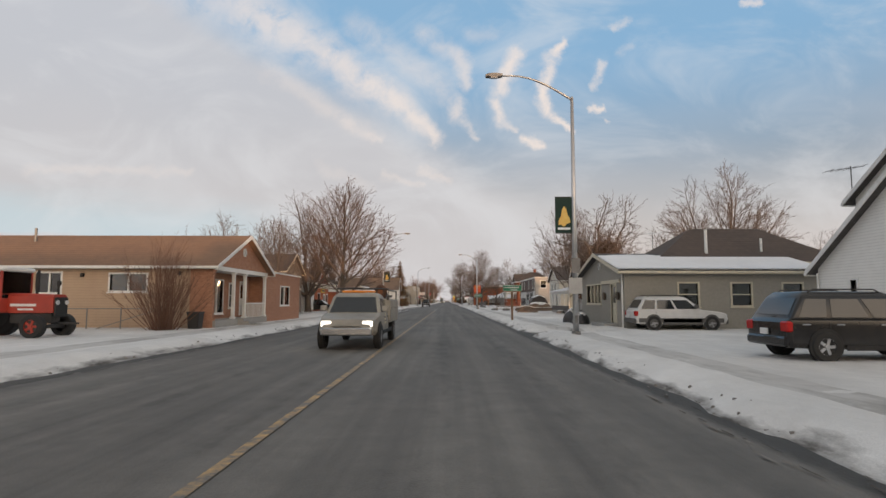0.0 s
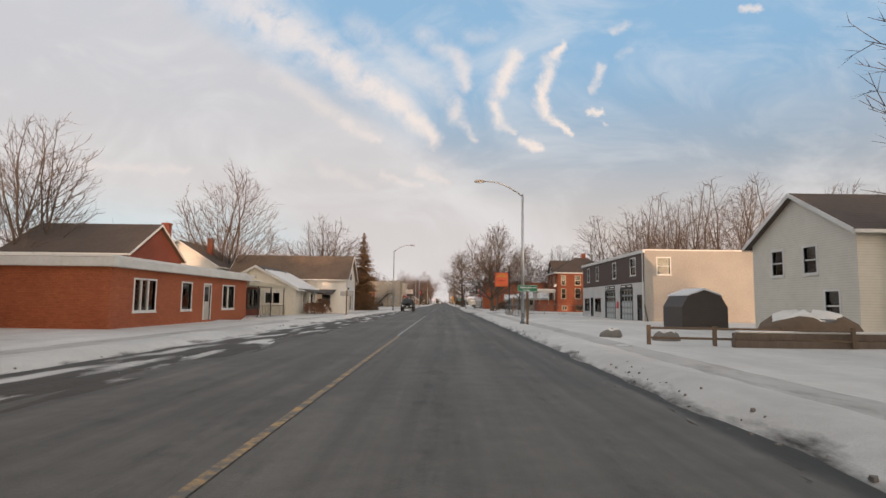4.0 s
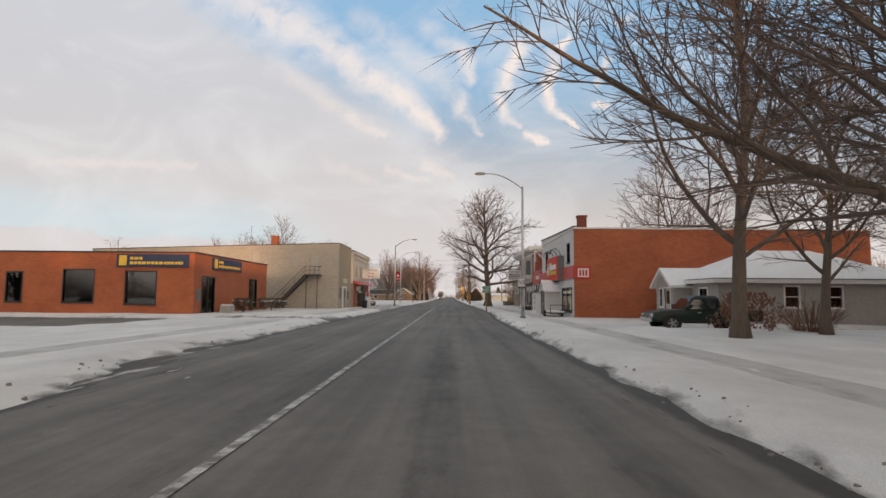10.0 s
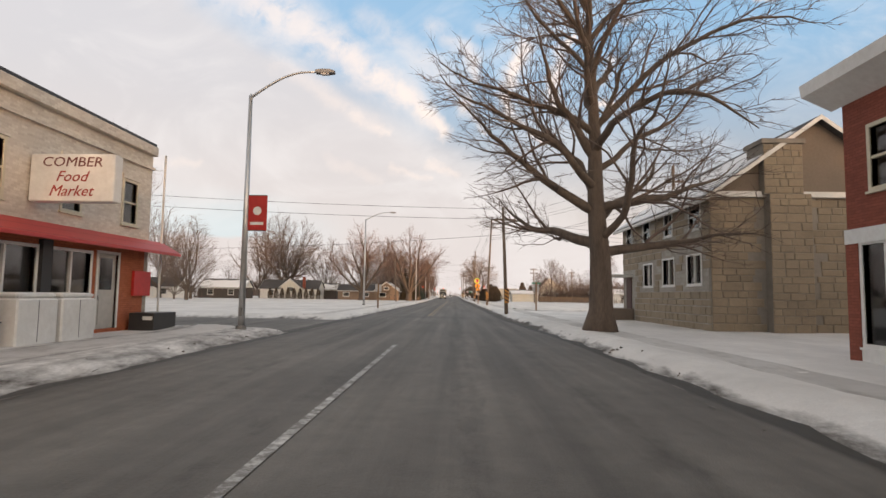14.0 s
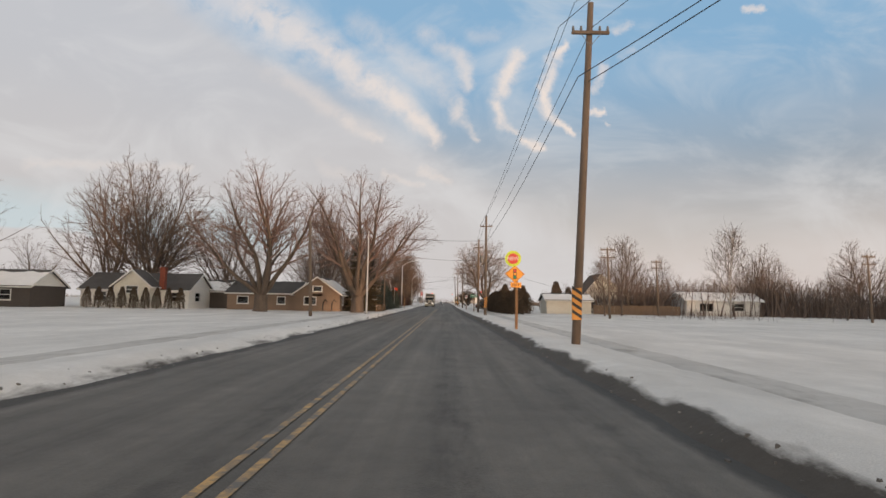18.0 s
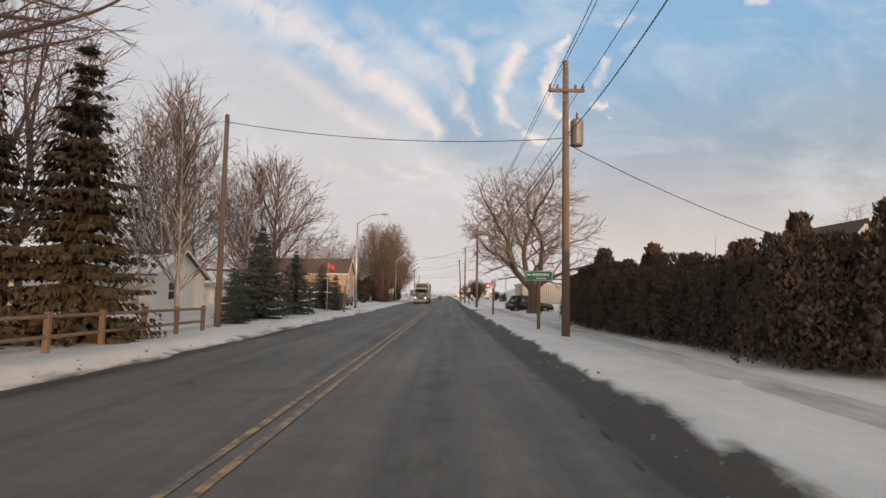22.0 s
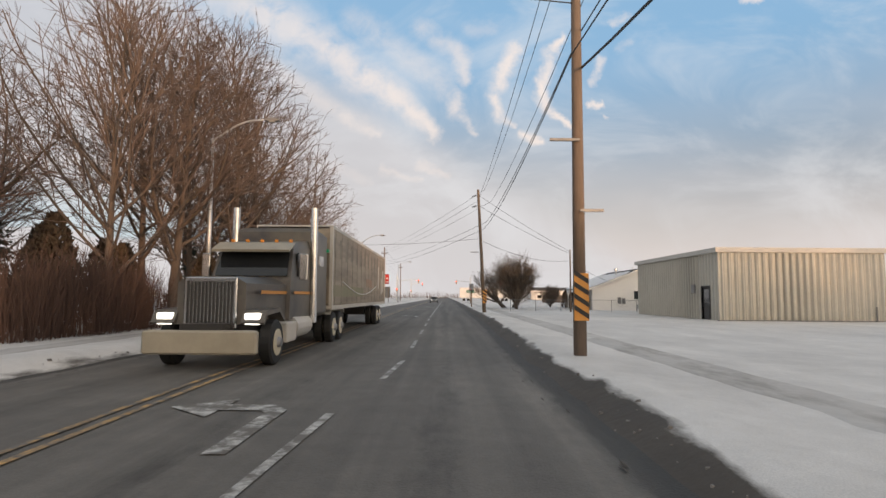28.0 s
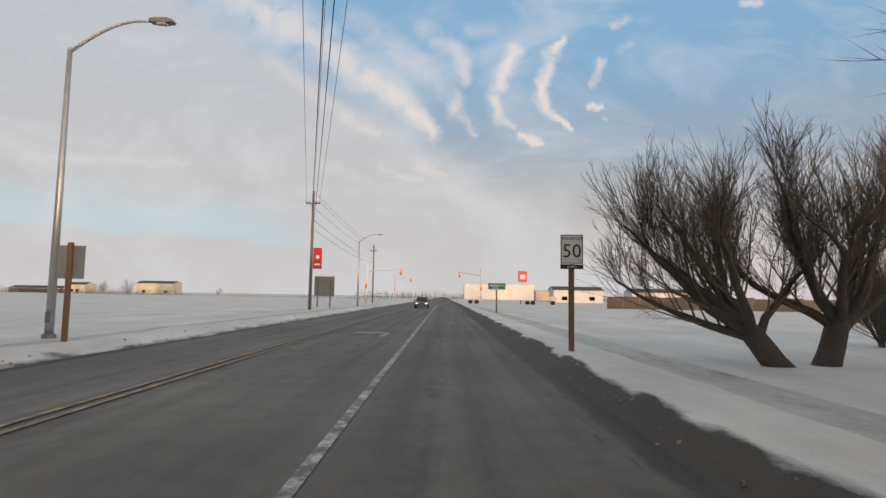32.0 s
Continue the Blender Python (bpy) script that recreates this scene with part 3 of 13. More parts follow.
def rise(x, y):
    """Height of the snow above the road's surface, and the distance past the road's edge."""
    d = max(x - road_right(y), road_left(y) - x)
    d += (0.28 if y < 240 or x < 0 else 0.10) * wob(x, y, 0.55, 3.0) + 0.10 * wob(x, y, 2.1, 5.0)
    for x0, x1, y0, y1 in CLEARED:
        if x0 - 3 < x < x1 + 3 and y0 - 3 < y < y1 + 3:
            e = max(x0 - x, x - x1, y0 - y, y - y1) + 0.3 * wob(x, y, 0.5, 9.0)
            d = min(d, e)
    if d <= 0:
        return -0.07, d
    s = min(1.0, d / 0.75)
    s = s * s * (3 - 2 * s)
    bank = max(0.0, 1 - abs(d - 1.1) / 1.1)
    h = -0.05 + 0.23 * s + bank * (0.07 + 0.13 * max(0, wob(x, y, 0.35, 1.0))) + 0.03 * wob(x, y, 1.6, 2.0) * s + 0.03 * wob(x, y, 4.2, 6.0) * bank
    far = max(0.0, min(1.0, (d - 8) / 10))
    return h + 0.06 * far * wob(x, y, 0.15, 8.0), d


def level(x, y):
    """Height on which a thing stands."""
    return max(0.0, rise(x, y)[0])

# ---- ground, road and pavements ----
def attribute_mat(name, layers, rough=0.75, bumps=(6.0, 0.5, 0.03)):
    """A ground material whose two surfaces are mixed by the mesh's own 'dirt' layer and broken up by noise."""
    (ca, cb), (da, db) = layers
    m = mat(name, ca, rough, cb, 2.0, 0.2, bumps[1], bumps[0])
    nt = m.node_tree
    n, l = nt.nodes, nt.links
    p = n["Principled BSDF"]
    at = n.new("ShaderNodeAttribute")
    at.attribute_name = "dirt"
    tcn, ns = n.new("ShaderNodeTexCoord"), n.new("ShaderNodeTexNoise")
    mp = n.new("ShaderNodeMapping")
    mp.inputs["Scale"].default_value = (1.0, 0.35, 1.0)
    ns.inputs["Scale"].default_value, ns.inputs["Detail"].default_value, ns.inputs["Roughness"].default_value = 2.2, 7, 0.7
    l.new(tcn.outputs["Object"], mp.inputs[0])
    l.new(mp.outputs[0], ns.inputs["Vector"])
    ad, mr = n.new("ShaderNodeMath"), n.new("ShaderNodeMapRange")
    ad.operation = "ADD"
    l.new(at.outputs["Fac"], ad.inputs[0])
    l.new(ns.outputs["Fac"], ad.inputs[1])
    mr.inputs["From Min"].default_value, mr.inputs["From Max"].default_value = 0.86, 1.22
    l.new(ad.outputs[0], mr.inputs["Value"])
    dirt = n.new("ShaderNodeMix")
    dirt.data_type = "RGBA"
    dirt.inputs[6].default_value, dirt.inputs[7].default_value = (*da, 1), (*db, 1)
    l.new(ns.outputs["Fac"], dirt.inputs[0])
    mx = n.new("ShaderNodeMix")
    mx.data_type = "RGBA"
    old = p.inputs["Base Color"].links[0].from_socket
    l.new(mr.outputs[0], mx.inputs[0])
    l.new(old, mx.inputs[6])
    l.new(dirt.outputs[2], mx.inputs[7])
    l.new(mx.outputs[2], p.inputs["Base Color"])
    return m


GROUND = attribute_mat("snowy_ground", (((0.76, 0.74, 0.715), (0.63, 0.61, 0.585)), ((0.105, 0.088, 0.072), (0.038, 0.032, 0.027))))
ROAD = attribute_mat("salted_asphalt", (((0.165, 0.152, 0.134), (0.105, 0.096, 0.085)), ((0.075, 0.068, 0.060), (0.030, 0.027, 0.024))), 0.7, (38.0, 0.5, 0.03))


def streaked(m, low, high, sx, sy, amount):
    """Multiplies a surface's colour by long streaks that run along the road, and by fine grain."""
    n, l = m.node_tree.nodes, m.node_tree.links
    p = n["Principled BSDF"]
    tcn = n.new("ShaderNodeTexCoord")
    src = p.inputs["Base Color"].links[0].from_socket
    for scale, vec, lo, hi, k in ((1.0, (sx, sy, 1.0), low, high, amount), (60.0, (1.0, 1.0, 1.0), 0.78, 1.22, 0.6), (0.35, (1.0, 0.35, 1.0), 0.82, 1.15, 0.8)):
        mp, ns, mr, mx = n.new("ShaderNodeMapping"), n.new("ShaderNodeTexNoise"), n.new("ShaderNodeMapRange"), n.new("ShaderNodeMix")
        mp.inputs["Scale"].default_value = vec
        ns.inputs["Scale"].default_value, ns.inputs["Detail"].default_value, ns.inputs["Roughness"].default_value = scale, 5, 0.6
        mr.inputs["From Min"].default_value, mr.inputs["From Max"].default_value = 0.3, 0.7
        mr.inputs["To Min"].default_value, mr.inputs["To Max"].default_value = lo, hi
        mx.data_type, mx.blend_type = "RGBA", "MULTIPLY"
        mx.inputs[0].default_value = k
        l.new(tcn.outputs["Object"], mp.inputs[0])
        l.new(mp.outputs[0], ns.inputs["Vector"])
        l.new(ns.outputs["Fac"], mr.inputs["Value"])
        l.new(src, mx.inputs[6])
        l.new(mr.outputs[0], mx.inputs[7])
        src = mx.outputs[2]
    l.new(src, p.inputs["Base Color"])


streaked(ROAD, 0.62, 1.35, 1.6, 0.035, 0.9)
streaked(GROUND, 0.90, 1.06, 0.8, 0.25, 0.8)
PATHM = attribute_mat("trodden_path_snow", (((0.60, 0.58, 0.555), (0.47, 0.45, 0.43)), ((0.34, 0.315, 0.285), (0.22, 0.205, 0.185))), 0.75, (7.0, 0.6, 0.03))


def ground_at(x, y):
    h, d = rise(x, y)
    dirt = 0.0
    e = d + 0.16 * wob(x * 0.3, y, 0.8, 7.0) + 0.14 * wob(x, y, 2.6, 9.0)
    g = grime(x, y)
    most = 0.95 if x > 0 and y > 235 else 0.60
    if e < g:
        dirt = most
    elif d < 2.2:
        dirt = max(0.10 + 0.30 * max(0.0, wob(x, y, 1.7, 15.0)) * (2.2 - d) / 1.8, most - 3.5 * (e - g))
        if d < g + 0.4 and wob(x * 1.2, y * 4.5, 1.0, 21.0) > 0.25:      # ragged dark ripples at the foot of the bank
            dirt = max(dirt, 0.8 * most * (1 - (d - g) / 0.45))
    if 230 > y > 205 and x < -6 and d < 4:      # trodden pavement before the shops
        dirt = max(dirt, 0.5)
    return h, max(0.0, dirt) if d < 2.2 or dirt > 0.4 else 0.12


xs_g = [-3000, -1500, -700, -350, -200, -120, -80, -60, -48, -40, -34, -29, -25, -22, -19.5, -17.5, -16, -15]
xs_g += [-14 + 0.55 * i for i in range(6)] + [-10.9 + 0.24 * i for i in range(23)] + [-5.2, -3, -0.5, 1.2]
xs_g += [1.5 + 0.22 * i for i in range(24)] + [7.0 + 0.55 * i for i in range(8)]
xs_g += [12, 13.5, 15, 17, 19, 22, 25, 29, 34, 40, 48, 60, 80, 120, 200, 350, 700, 1500, 3000]
ys_g = [-3000, -1200, -500, -250, -150, -100, -70, -50, -40, -32] + [-26 + 0.75 * i for i in range(745)]
ys_g += [536 + 2.5 * i for i in range(30)] + [620, 660, 720, 800, 950, 1200, 1700, 2400, 3500, 4500]


def grid2(name, xs, ys, fn, material, label, category):
    vs, ds = [], []
    for y in ys:
        for x in xs(y) if callable(xs) else xs:
            z, d = fn(x, y)
            vs.append((x, y, z))
            ds.append(d)
    nx = len(xs(ys[0]) if callable(xs) else xs)
    fs = [(j * nx + i, j * nx + i + 1, (j + 1) * nx + i + 1, (j + 1) * nx + i) for j in range(len(ys) - 1) for i in range(nx - 1)]
    me = bpy.data.meshes.new(name)
    me.from_pydata(vs, [], fs)
    me.attributes.new("dirt", "FLOAT", "POINT").data.foreach_set("value", ds)
    me.polygons.foreach_set("use_smooth", [True] * len(me.polygons))
    me.materials.append(material)
    return tagged(new(name, me), label, category, kind="structure")


ground = grid2("ground", xs_g, ys_g, ground_at, GROUND, "snow-covered ground with dirty banks along the road", "ground")


# the road: wheel tracks worn pale, wet dark edges
def road_fn(x, y):
    a, b = road_left(y), road_right(y)
    edge = min(x - a, b - x)
    dirt = max(0.0, 0.7 - 3.2 * max(0.0, edge - 0.03))
    lane = 0.24 * math.cos((x + 0.05) * math.tau / 1.9) if -1.7 < x < 2.2 else 0.0
    if x < -2.3:
        lane = 0.2 * math.cos((x + 4.4) * math.tau / 1.9)
    return 0.012 * (1 - abs(x + 2) / 6), max(0.0, dirt + 0.2 + lane + 0.18 * wob(x * 0.6, y * 0.06, 1.0, 11.0))


# thin packed snow left in ruts along the parking lane
def rut_fn(x, y):
    f = (x + 8.9) / 3.2
    ends = min(1.0, max(0.0, (y - 38) / 30)) * min(1.0, max(0.0, (168 - y) / 10))
    n = 0.6 * wob(x * 2.6, y * 0.22, 1.0, 41.0) + 0.4 * wob(x * 6.0, y * 0.7, 1.0, 43.0)
    h = 0.078 + 0.085 * n - 0.098 * f * f - 0.06 * (1 - ends)
    return max(-0.03, min(h, 0.05)), min(1.0, max(0.25, 0.62 + 0.25 * f + 0.9 * wob(x * 1.7, y * 0.35, 1.0, 45.0)))


grid2("packed_snow", [-8.9 + 0.08 * i for i in range(47)], [36 + 0.4 * i for i in range(335)], rut_fn, GROUND, "dirty packed snow streaked by tyres along the parking lane", "snow")


US = [i / 46 for i in range(47)]
ROAD_Y = [-3000, -1000, -300, -100] + [-60 + 1.2 * i for i in range(560)] + [640, 720, 900, 1300, 2000, 4000]
road = grid2("road", lambda y: [road_left(y) - 0.5 + (road_right(y) - road_left(y) + 1.0) * u for u in US], ROAD_Y, road_fn, ROAD,
             "grey salted asphalt main street with worn wheel tracks", "road")


def flat_fn(x, y):
    return -0.012 + 0.02 * wob(x, y, 0.3, 4.0), 0.2 + 0.5 * abs(wob(x, y, 0.4, 12.0))


def street(name, i, label, cat="road"):
    x0, x1, y0, y1 = CLEARED[i]
    nx, ny = max(3, int((x1 - x0) / 1.5)), max(3, int((y1 - y0) / 1.0))
    return grid2(name, [x0 - 0.4 + (x1 - x0 + 0.8) * k / nx for k in range(nx + 1)], [y0 - 0.4 + (y1 - y0 + 0.8) * k / ny for k in range(ny + 1)], flat_fn, ROAD, label, cat)


for i_, (nm_, lb_) in enumerate((("road_2", "wet asphalt side street beside the fenced corner lot"), ("road_3", "cleared side street past the food market"),
                                 ("road_4", "muddy gravel lane between snowy fields"), ("road_5", "cleared side street at the big bare tree"),
                                 ("drive_1", "cleared asphalt drive before the peach house"), ("drive_2", "cleared asphalt car park of the bank"),
                                 ("drive_3", "cleared asphalt entrance to the bank"), ("drive_4", "short cleared asphalt drive by the grey bungalow"),
                                 ("drive_5", "cleared drive beside the low shop"), ("drive_6", "cleared drive beside the low grey house"))):
    street(nm_, i_, lb_, "road" if nm_.startswith("road") else "driveway")


# pavements under trodden snow
def path_fn(x, y):
    h, d = rise(x, y)
    return (h + 0.015 if d > 0.3 else -0.12), 0.30 + 0.3 * max(0, wob(x, y, 0.3, 21.0)) + (0.12 if abs(wob(x * 3, y * 0.3, 1.0, 2.0)) > 0.25 else 0)


WR = [(-60, 6.0), (100, 6.1), (190, 6.6), (250, 6.0), (300, 5.6), (440, 5.2), (600, 5.0)]
WL = [(-60, -11.4), (60, -10.9), (130, -10.2), (215, -9.6), (260, -9.4), (400, -9.8), (440, -10.6), (600, -10.6)]


def strip(name, centre, width, y0, y1, label):
    ny = int((y1 - y0) / 0.9)
    ob = grid2(name, lambda y: [knots(y, centre) + width * (k / 6 - 0.5) for k in range(7)], [y0 + (y1 - y0) * k / ny for k in range(ny + 1)], path_fn, PATHM, label, "pavement")
    for v in ob.data.vertices:      # its sides go down into the snow
        if v.index % 7 in (0, 6):
            v.co.z -= 0.09
    return ob


strip("pavement_1", WR, 1.5, -30, 127, "trodden snowy pavement along the road")
strip("pavement_2", WR, 1.6, 141, 262, "trodden snowy pavement before the shops")
strip("pavement_3", WR, 1.5, 269, 383, "trodden snowy pavement beside the open field")
strip("pavement_4", WR, 1.5, 390, 575, "trodden snowy pavement beside utility poles")
strip("pavement_5", WL, 1.4, -30, 179, "trodden snowy pavement before houses")
strip("pavement_6", WL, 2.0, 187, 230, "trodden snowy pavement before the food market")
strip("pavement_7", WL, 1.3, 244, 388, "trodden snowy pavement beside the field")
strip("pavement_8", WL, 1.3, 395, 575, "trodden snowy pavement before bare trees")


# painted lines
def worn(name, col):
    m = mat(name, col, 0.6, tuple(0.6 * v + 0.04 for v in col), 9, 1.5)
    n, l = m.node_tree.nodes, m.node_tree.links
    p = n["Principled BSDF"]
    tcn, ns, mr = n.new("ShaderNodeTexCoord"), n.new("ShaderNodeTexNoise"), n.new("ShaderNodeMapRange")
    ns.inputs["Scale"].default_value, ns.inputs["Detail"].default_value, ns.inputs["Roughness"].default_value = 3.0, 8, 0.75
    mr.inputs["From Min"].default_value, mr.inputs["From Max"].default_value = 0.40, 0.56
    l.new(tcn.outputs["Object"], ns.inputs["Vector"])
    l.new(ns.outputs["Fac"], mr.inputs["Value"])
    mx = n.new("ShaderNodeMix")
    mx.data_type = "RGBA"
    mx.inputs[7].default_value = (0.14, 0.128, 0.112, 1)
    l.new(mr.outputs[0], mx.inputs[0])
    l.new(p.inputs["Base Color"].links[0].from_socket, mx.inputs[6])
    l.new(mx.outputs[2], p.inputs["Base Color"])
    return m


LINE_Y, LINE_W = worn("worn_yellow_line", (0.60, 0.36, 0.12)), worn("worn_white_line", (0.66, 0.65, 0.62))


def line(xf, y0, y1, width, material, name="road_marking", lab="worn painted line on the asphalt"):
    m = Mesh()
    n = max(1, int((y1 - y0) / 2.5))
    rows = [y0 + (y1 - y0) * k / n for k in range(n + 1)]
    m.add([(xf(y) + s * width / 2, y, 0.024) for y in rows for s in (-1, 1)], [(2 * k, 2 * k + 1, 2 * k + 3, 2 * k + 2) for k in range(n)])
    return tagged(part(name, m, material), lab, "road marking", kind="structure")


line(lambda y: -2.02, -40, 78, 0.13, LINE_Y)
line(lambda y: -2.08, 78, 118, 0.13, LINE_W)
line(lambda y: -2.1, 147, 226, 0.13, LINE_W)
yel = [(250, -2.05), (392, -2.0), (404, -2.8), (419, -4.0), (437, -4.4), (490, -4.85), (600, -4.95)]
for off_ in (-0.13, 0.13):
    line(lambda y: knots(y, yel) + off_, 250, 384, 0.1, LINE_Y)
    line(lambda y: knots(y, yel) + off_, 393, 590, 0.1, LINE_Y)
dash = [(408, -2.6), (421, -2.2), (430, -1.5), (436, -0.98), (470, -1.1)]
for k_ in range(9):
    line(lambda y: knots(y, dash), 414.5 + 6.4 * k_, 417.7 + 6.4 * k_, 0.12, LINE_W)
line(lambda y: -1.12, 470.5, 590, 0.14, LINE_W)


def turn_arrow(x, y):
    m = Mesh()
    pts = [(0.38, -1.5), (0.62, -1.5), (0.62, 0.70), (0.36, 1.05), (-0.30, 1.05), (-0.30, 1.50), (-1.05, 0.85), (-0.30, 0.20), (-0.30, 0.65), (0.25, 0.65), (0.38, 0.50)]
    m.add([(x + a, y + b, 0.026) for a, b in pts], [(0, 1, 2, 10), (10, 2, 3, 9), (9, 3, 4, 8), (5, 6, 4), (4, 6, 8), (8, 6, 7)])
    tagged(part("turn_arrow", m, LINE_W), "worn white left-turn arrow painted on the asphalt", "road marking", "turn arrows", "structure")


for ya_ in (430, 467.5, 506.7):
    turn_arrow(-2.75, ya_)


# loose lumps of ploughed snow and dirty ice along both kerbs
def lumps(name, seed, count, size, spots, material, label):
    rd = random.Random(seed)
    vs, fs = [], []
    for _ in range(count):
        x, y = spots(rd)
        r = size * rd.uniform(0.35, 1.0) ** 1.5
        z = max(0.0, rise(x, y)[0])
        o, n = len(vs), 6
        a0 = rd.uniform(0, 6)
        for k in range(n):
            a = a0 + k * math.tau / n
            q = r * rd.uniform(0.7, 1.25)
            vs.append((x + math.cos(a) * q, y + math.sin(a) * q * 1.3, z - 0.03))
        for k in range(n):
            a = a0 + k * math.tau / n
            q = r * rd.uniform(0.45, 0.8)
            vs.append((x + math.cos(a) * q, y + math.sin(a) * q * 1.3, z + r * rd.uniform(0.15, 0.5)))
        fs += [(o + k, o + (k + 1) % n, o + n + (k + 1) % n, o + n + k) for k in range(n)] + [tuple(o + n + k for k in range(n))]
    me = bpy.data.meshes.new(name)
    me.from_pydata(vs, [], fs)
    return tagged(part(name, me, material), label, "snow", kind="stuff")


def kerb_spot(lo, hi):
    def pick(rd):
        while True:
            y = rd.uniform(-14, 520)
            if wob(0.0, y, 0.09, 31.0) + rd.uniform(-0.35, 0.35) < -0.05:
                continue
            d = rd.triangular(lo, hi, lo + (hi - lo) * 0.35)
            x = road_right(y) + d if rd.random() < 0.5 else road_left(y) - d
            if rise(x, y)[1] > lo - 0.25:
                return x, y
    return pick


lumps("dirty_ice_lumps", 6, 2600, 0.05, kerb_spot(0.0, 0.75), SLUSH, "grey lumps of dirty ice at the road's edge")


# thin trodden ice and slush left in long patches inside the road's edges
def patches(name, seed, count, material, label, lo, hi, y0, y1, side=0, size=1.0):
    rd = random.Random(seed)
    vs, fs = [], []
    for _ in range(count):
        y = rd.uniform(y0, y1)
        if wob(3.0, y, 0.06, 17.0 + side) + rd.uniform(-0.3, 0.3) < -0.02:
            continue
        d = rd.triangular(lo, hi, hi)
        right = rd.random() < 0.5 if side == 0 else side > 0
        x = road_right(y) - d if right else road_left(y) + d
        a, b = size * rd.uniform(0.008, 0.035), size * rd.uniform(0.06, 0.42)
        o, n = len(vs), 14
        for k in range(n):
            t = k * math.tau / n
            q = rd.uniform(0.35, 1.2)
            px, py = x + math.cos(t) * a * q, y + math.sin(t) * b * q
            vs.append((px, py, max(0.0, rise(px, py)[0]) + 0.022))
        for k in range(n):
            t = k * math.tau / n
            px, py = x + (vs[o + k][0] - x) * 0.7, y + (vs[o + k][1] - y) * 0.8
            vs.append((px, py, max(0.0, rise(px, py)[0]) + 0.023 + rd.uniform(0.001, 0.005)))
        fs += [(o + k, o + (k + 1) % n, o + n + (k + 1) % n, o + n + k) for k in range(n)] + [tuple(o + n + k for k in range(n))]
    me = bpy.data.meshes.new(name)
    me.from_pydata(vs, [], fs)
    return tagged(part(name, me, material), label, "ice", kind="stuff")


patches("slush_patches", 42, 900, SLUSH, "brown slush streaks along the road's edges", 0.02, 0.5, -14, 300)
patches("snow_streaks", 43, 900, SNOW, "streaks of snow left along the parking lane", 0.1, 1.6, 60, 160, -1, 1.7)
patches("grit_streaks", 44, 2600, ROADGRIT, "dark gritty slush streaks over the snow at the road's edges", -0.3, 0.5, -14, 520, 0, 0.6)

# ---- trees and shrubs ----
def limb(m, pts, r0, r1, n):
    """A tapered branch through the points, n-sided, with no caps."""
    k = len(pts)
    m.tube(pts, [r0 + (r1 - r0) * i / (k - 1) for i in range(k)], n, False)


def wander(rd, p, d, length, steps, bend, lift):
    pts = [Vector(p)]
    d = Vector(d).normalized()
    for _ in range(steps):
        d = (d + Vector((rd.gauss(0, bend), rd.gauss(0, bend), rd.gauss(0, bend) + lift))).normalized()
        pts.append(pts[-1] + d * (length / steps))
    return pts


def along(pts, s):
    i = min(len(pts) - 2, int(s * (len(pts) - 1)))
    f = s * (len(pts) - 1) - i
    return pts[i].lerp(pts[i + 1], f), (pts[i + 1] - pts[i]).normalized()


def swing(rd, d, angle):
    """A direction at that angle to d, turned at random about it."""
    side = d.orthogonal().normalized()
    a = rd.uniform(0, math.tau)
    side = side * math.cos(a) + d.cross(side) * math.sin(a)
    return (d * math.cos(angle) + side * math.sin(angle)).normalized()


def spike(m, p, q, r):
    """A single twig: a slim two-sided spike, folded along its length."""
    d = (q - p).normalized()
    s = d.orthogonal().normalized() * r
    u = d.cross(s)
    m.add([p + s, p - s * 0.5 + u * 0.87, p - s * 0.5 - u * 0.87, q], [(0, 1, 3), (2, 0, 3)])


def ribbon(m, pts, r):
    """A far side branch: a slim flat strip that narrows to its tip."""
    s = (pts[-1] - pts[0]).orthogonal().normalized()
    n = len(pts)
    m.add([p + s * g * r * (1 - 0.7 * i / (n - 1)) for i, p in enumerate(pts) for g in (-1, 1)], [(2 * i, 2 * i + 1, 2 * i + 3, 2 * i + 2) for i in range(n - 1)])


def level_out(d, low=-0.05):
    """No branch heads for the ground."""
    return Vector((d.x, d.y, max(d.z, low))).normalized()


def blade(m, p, q, r):
    """A far twig: one slim blade."""
    s = (q - p).orthogonal().normalized() * r
    m.add([p + s, p - s, q], [(0, 1, 2)])


def finish_tree(t, wood, crown, bark, twigs):
    part("trunk", wood, bark or BARK, t, smooth=True)
    part("crown", crown.data("crown", False, False), twigs or TWIG, t)
    return t


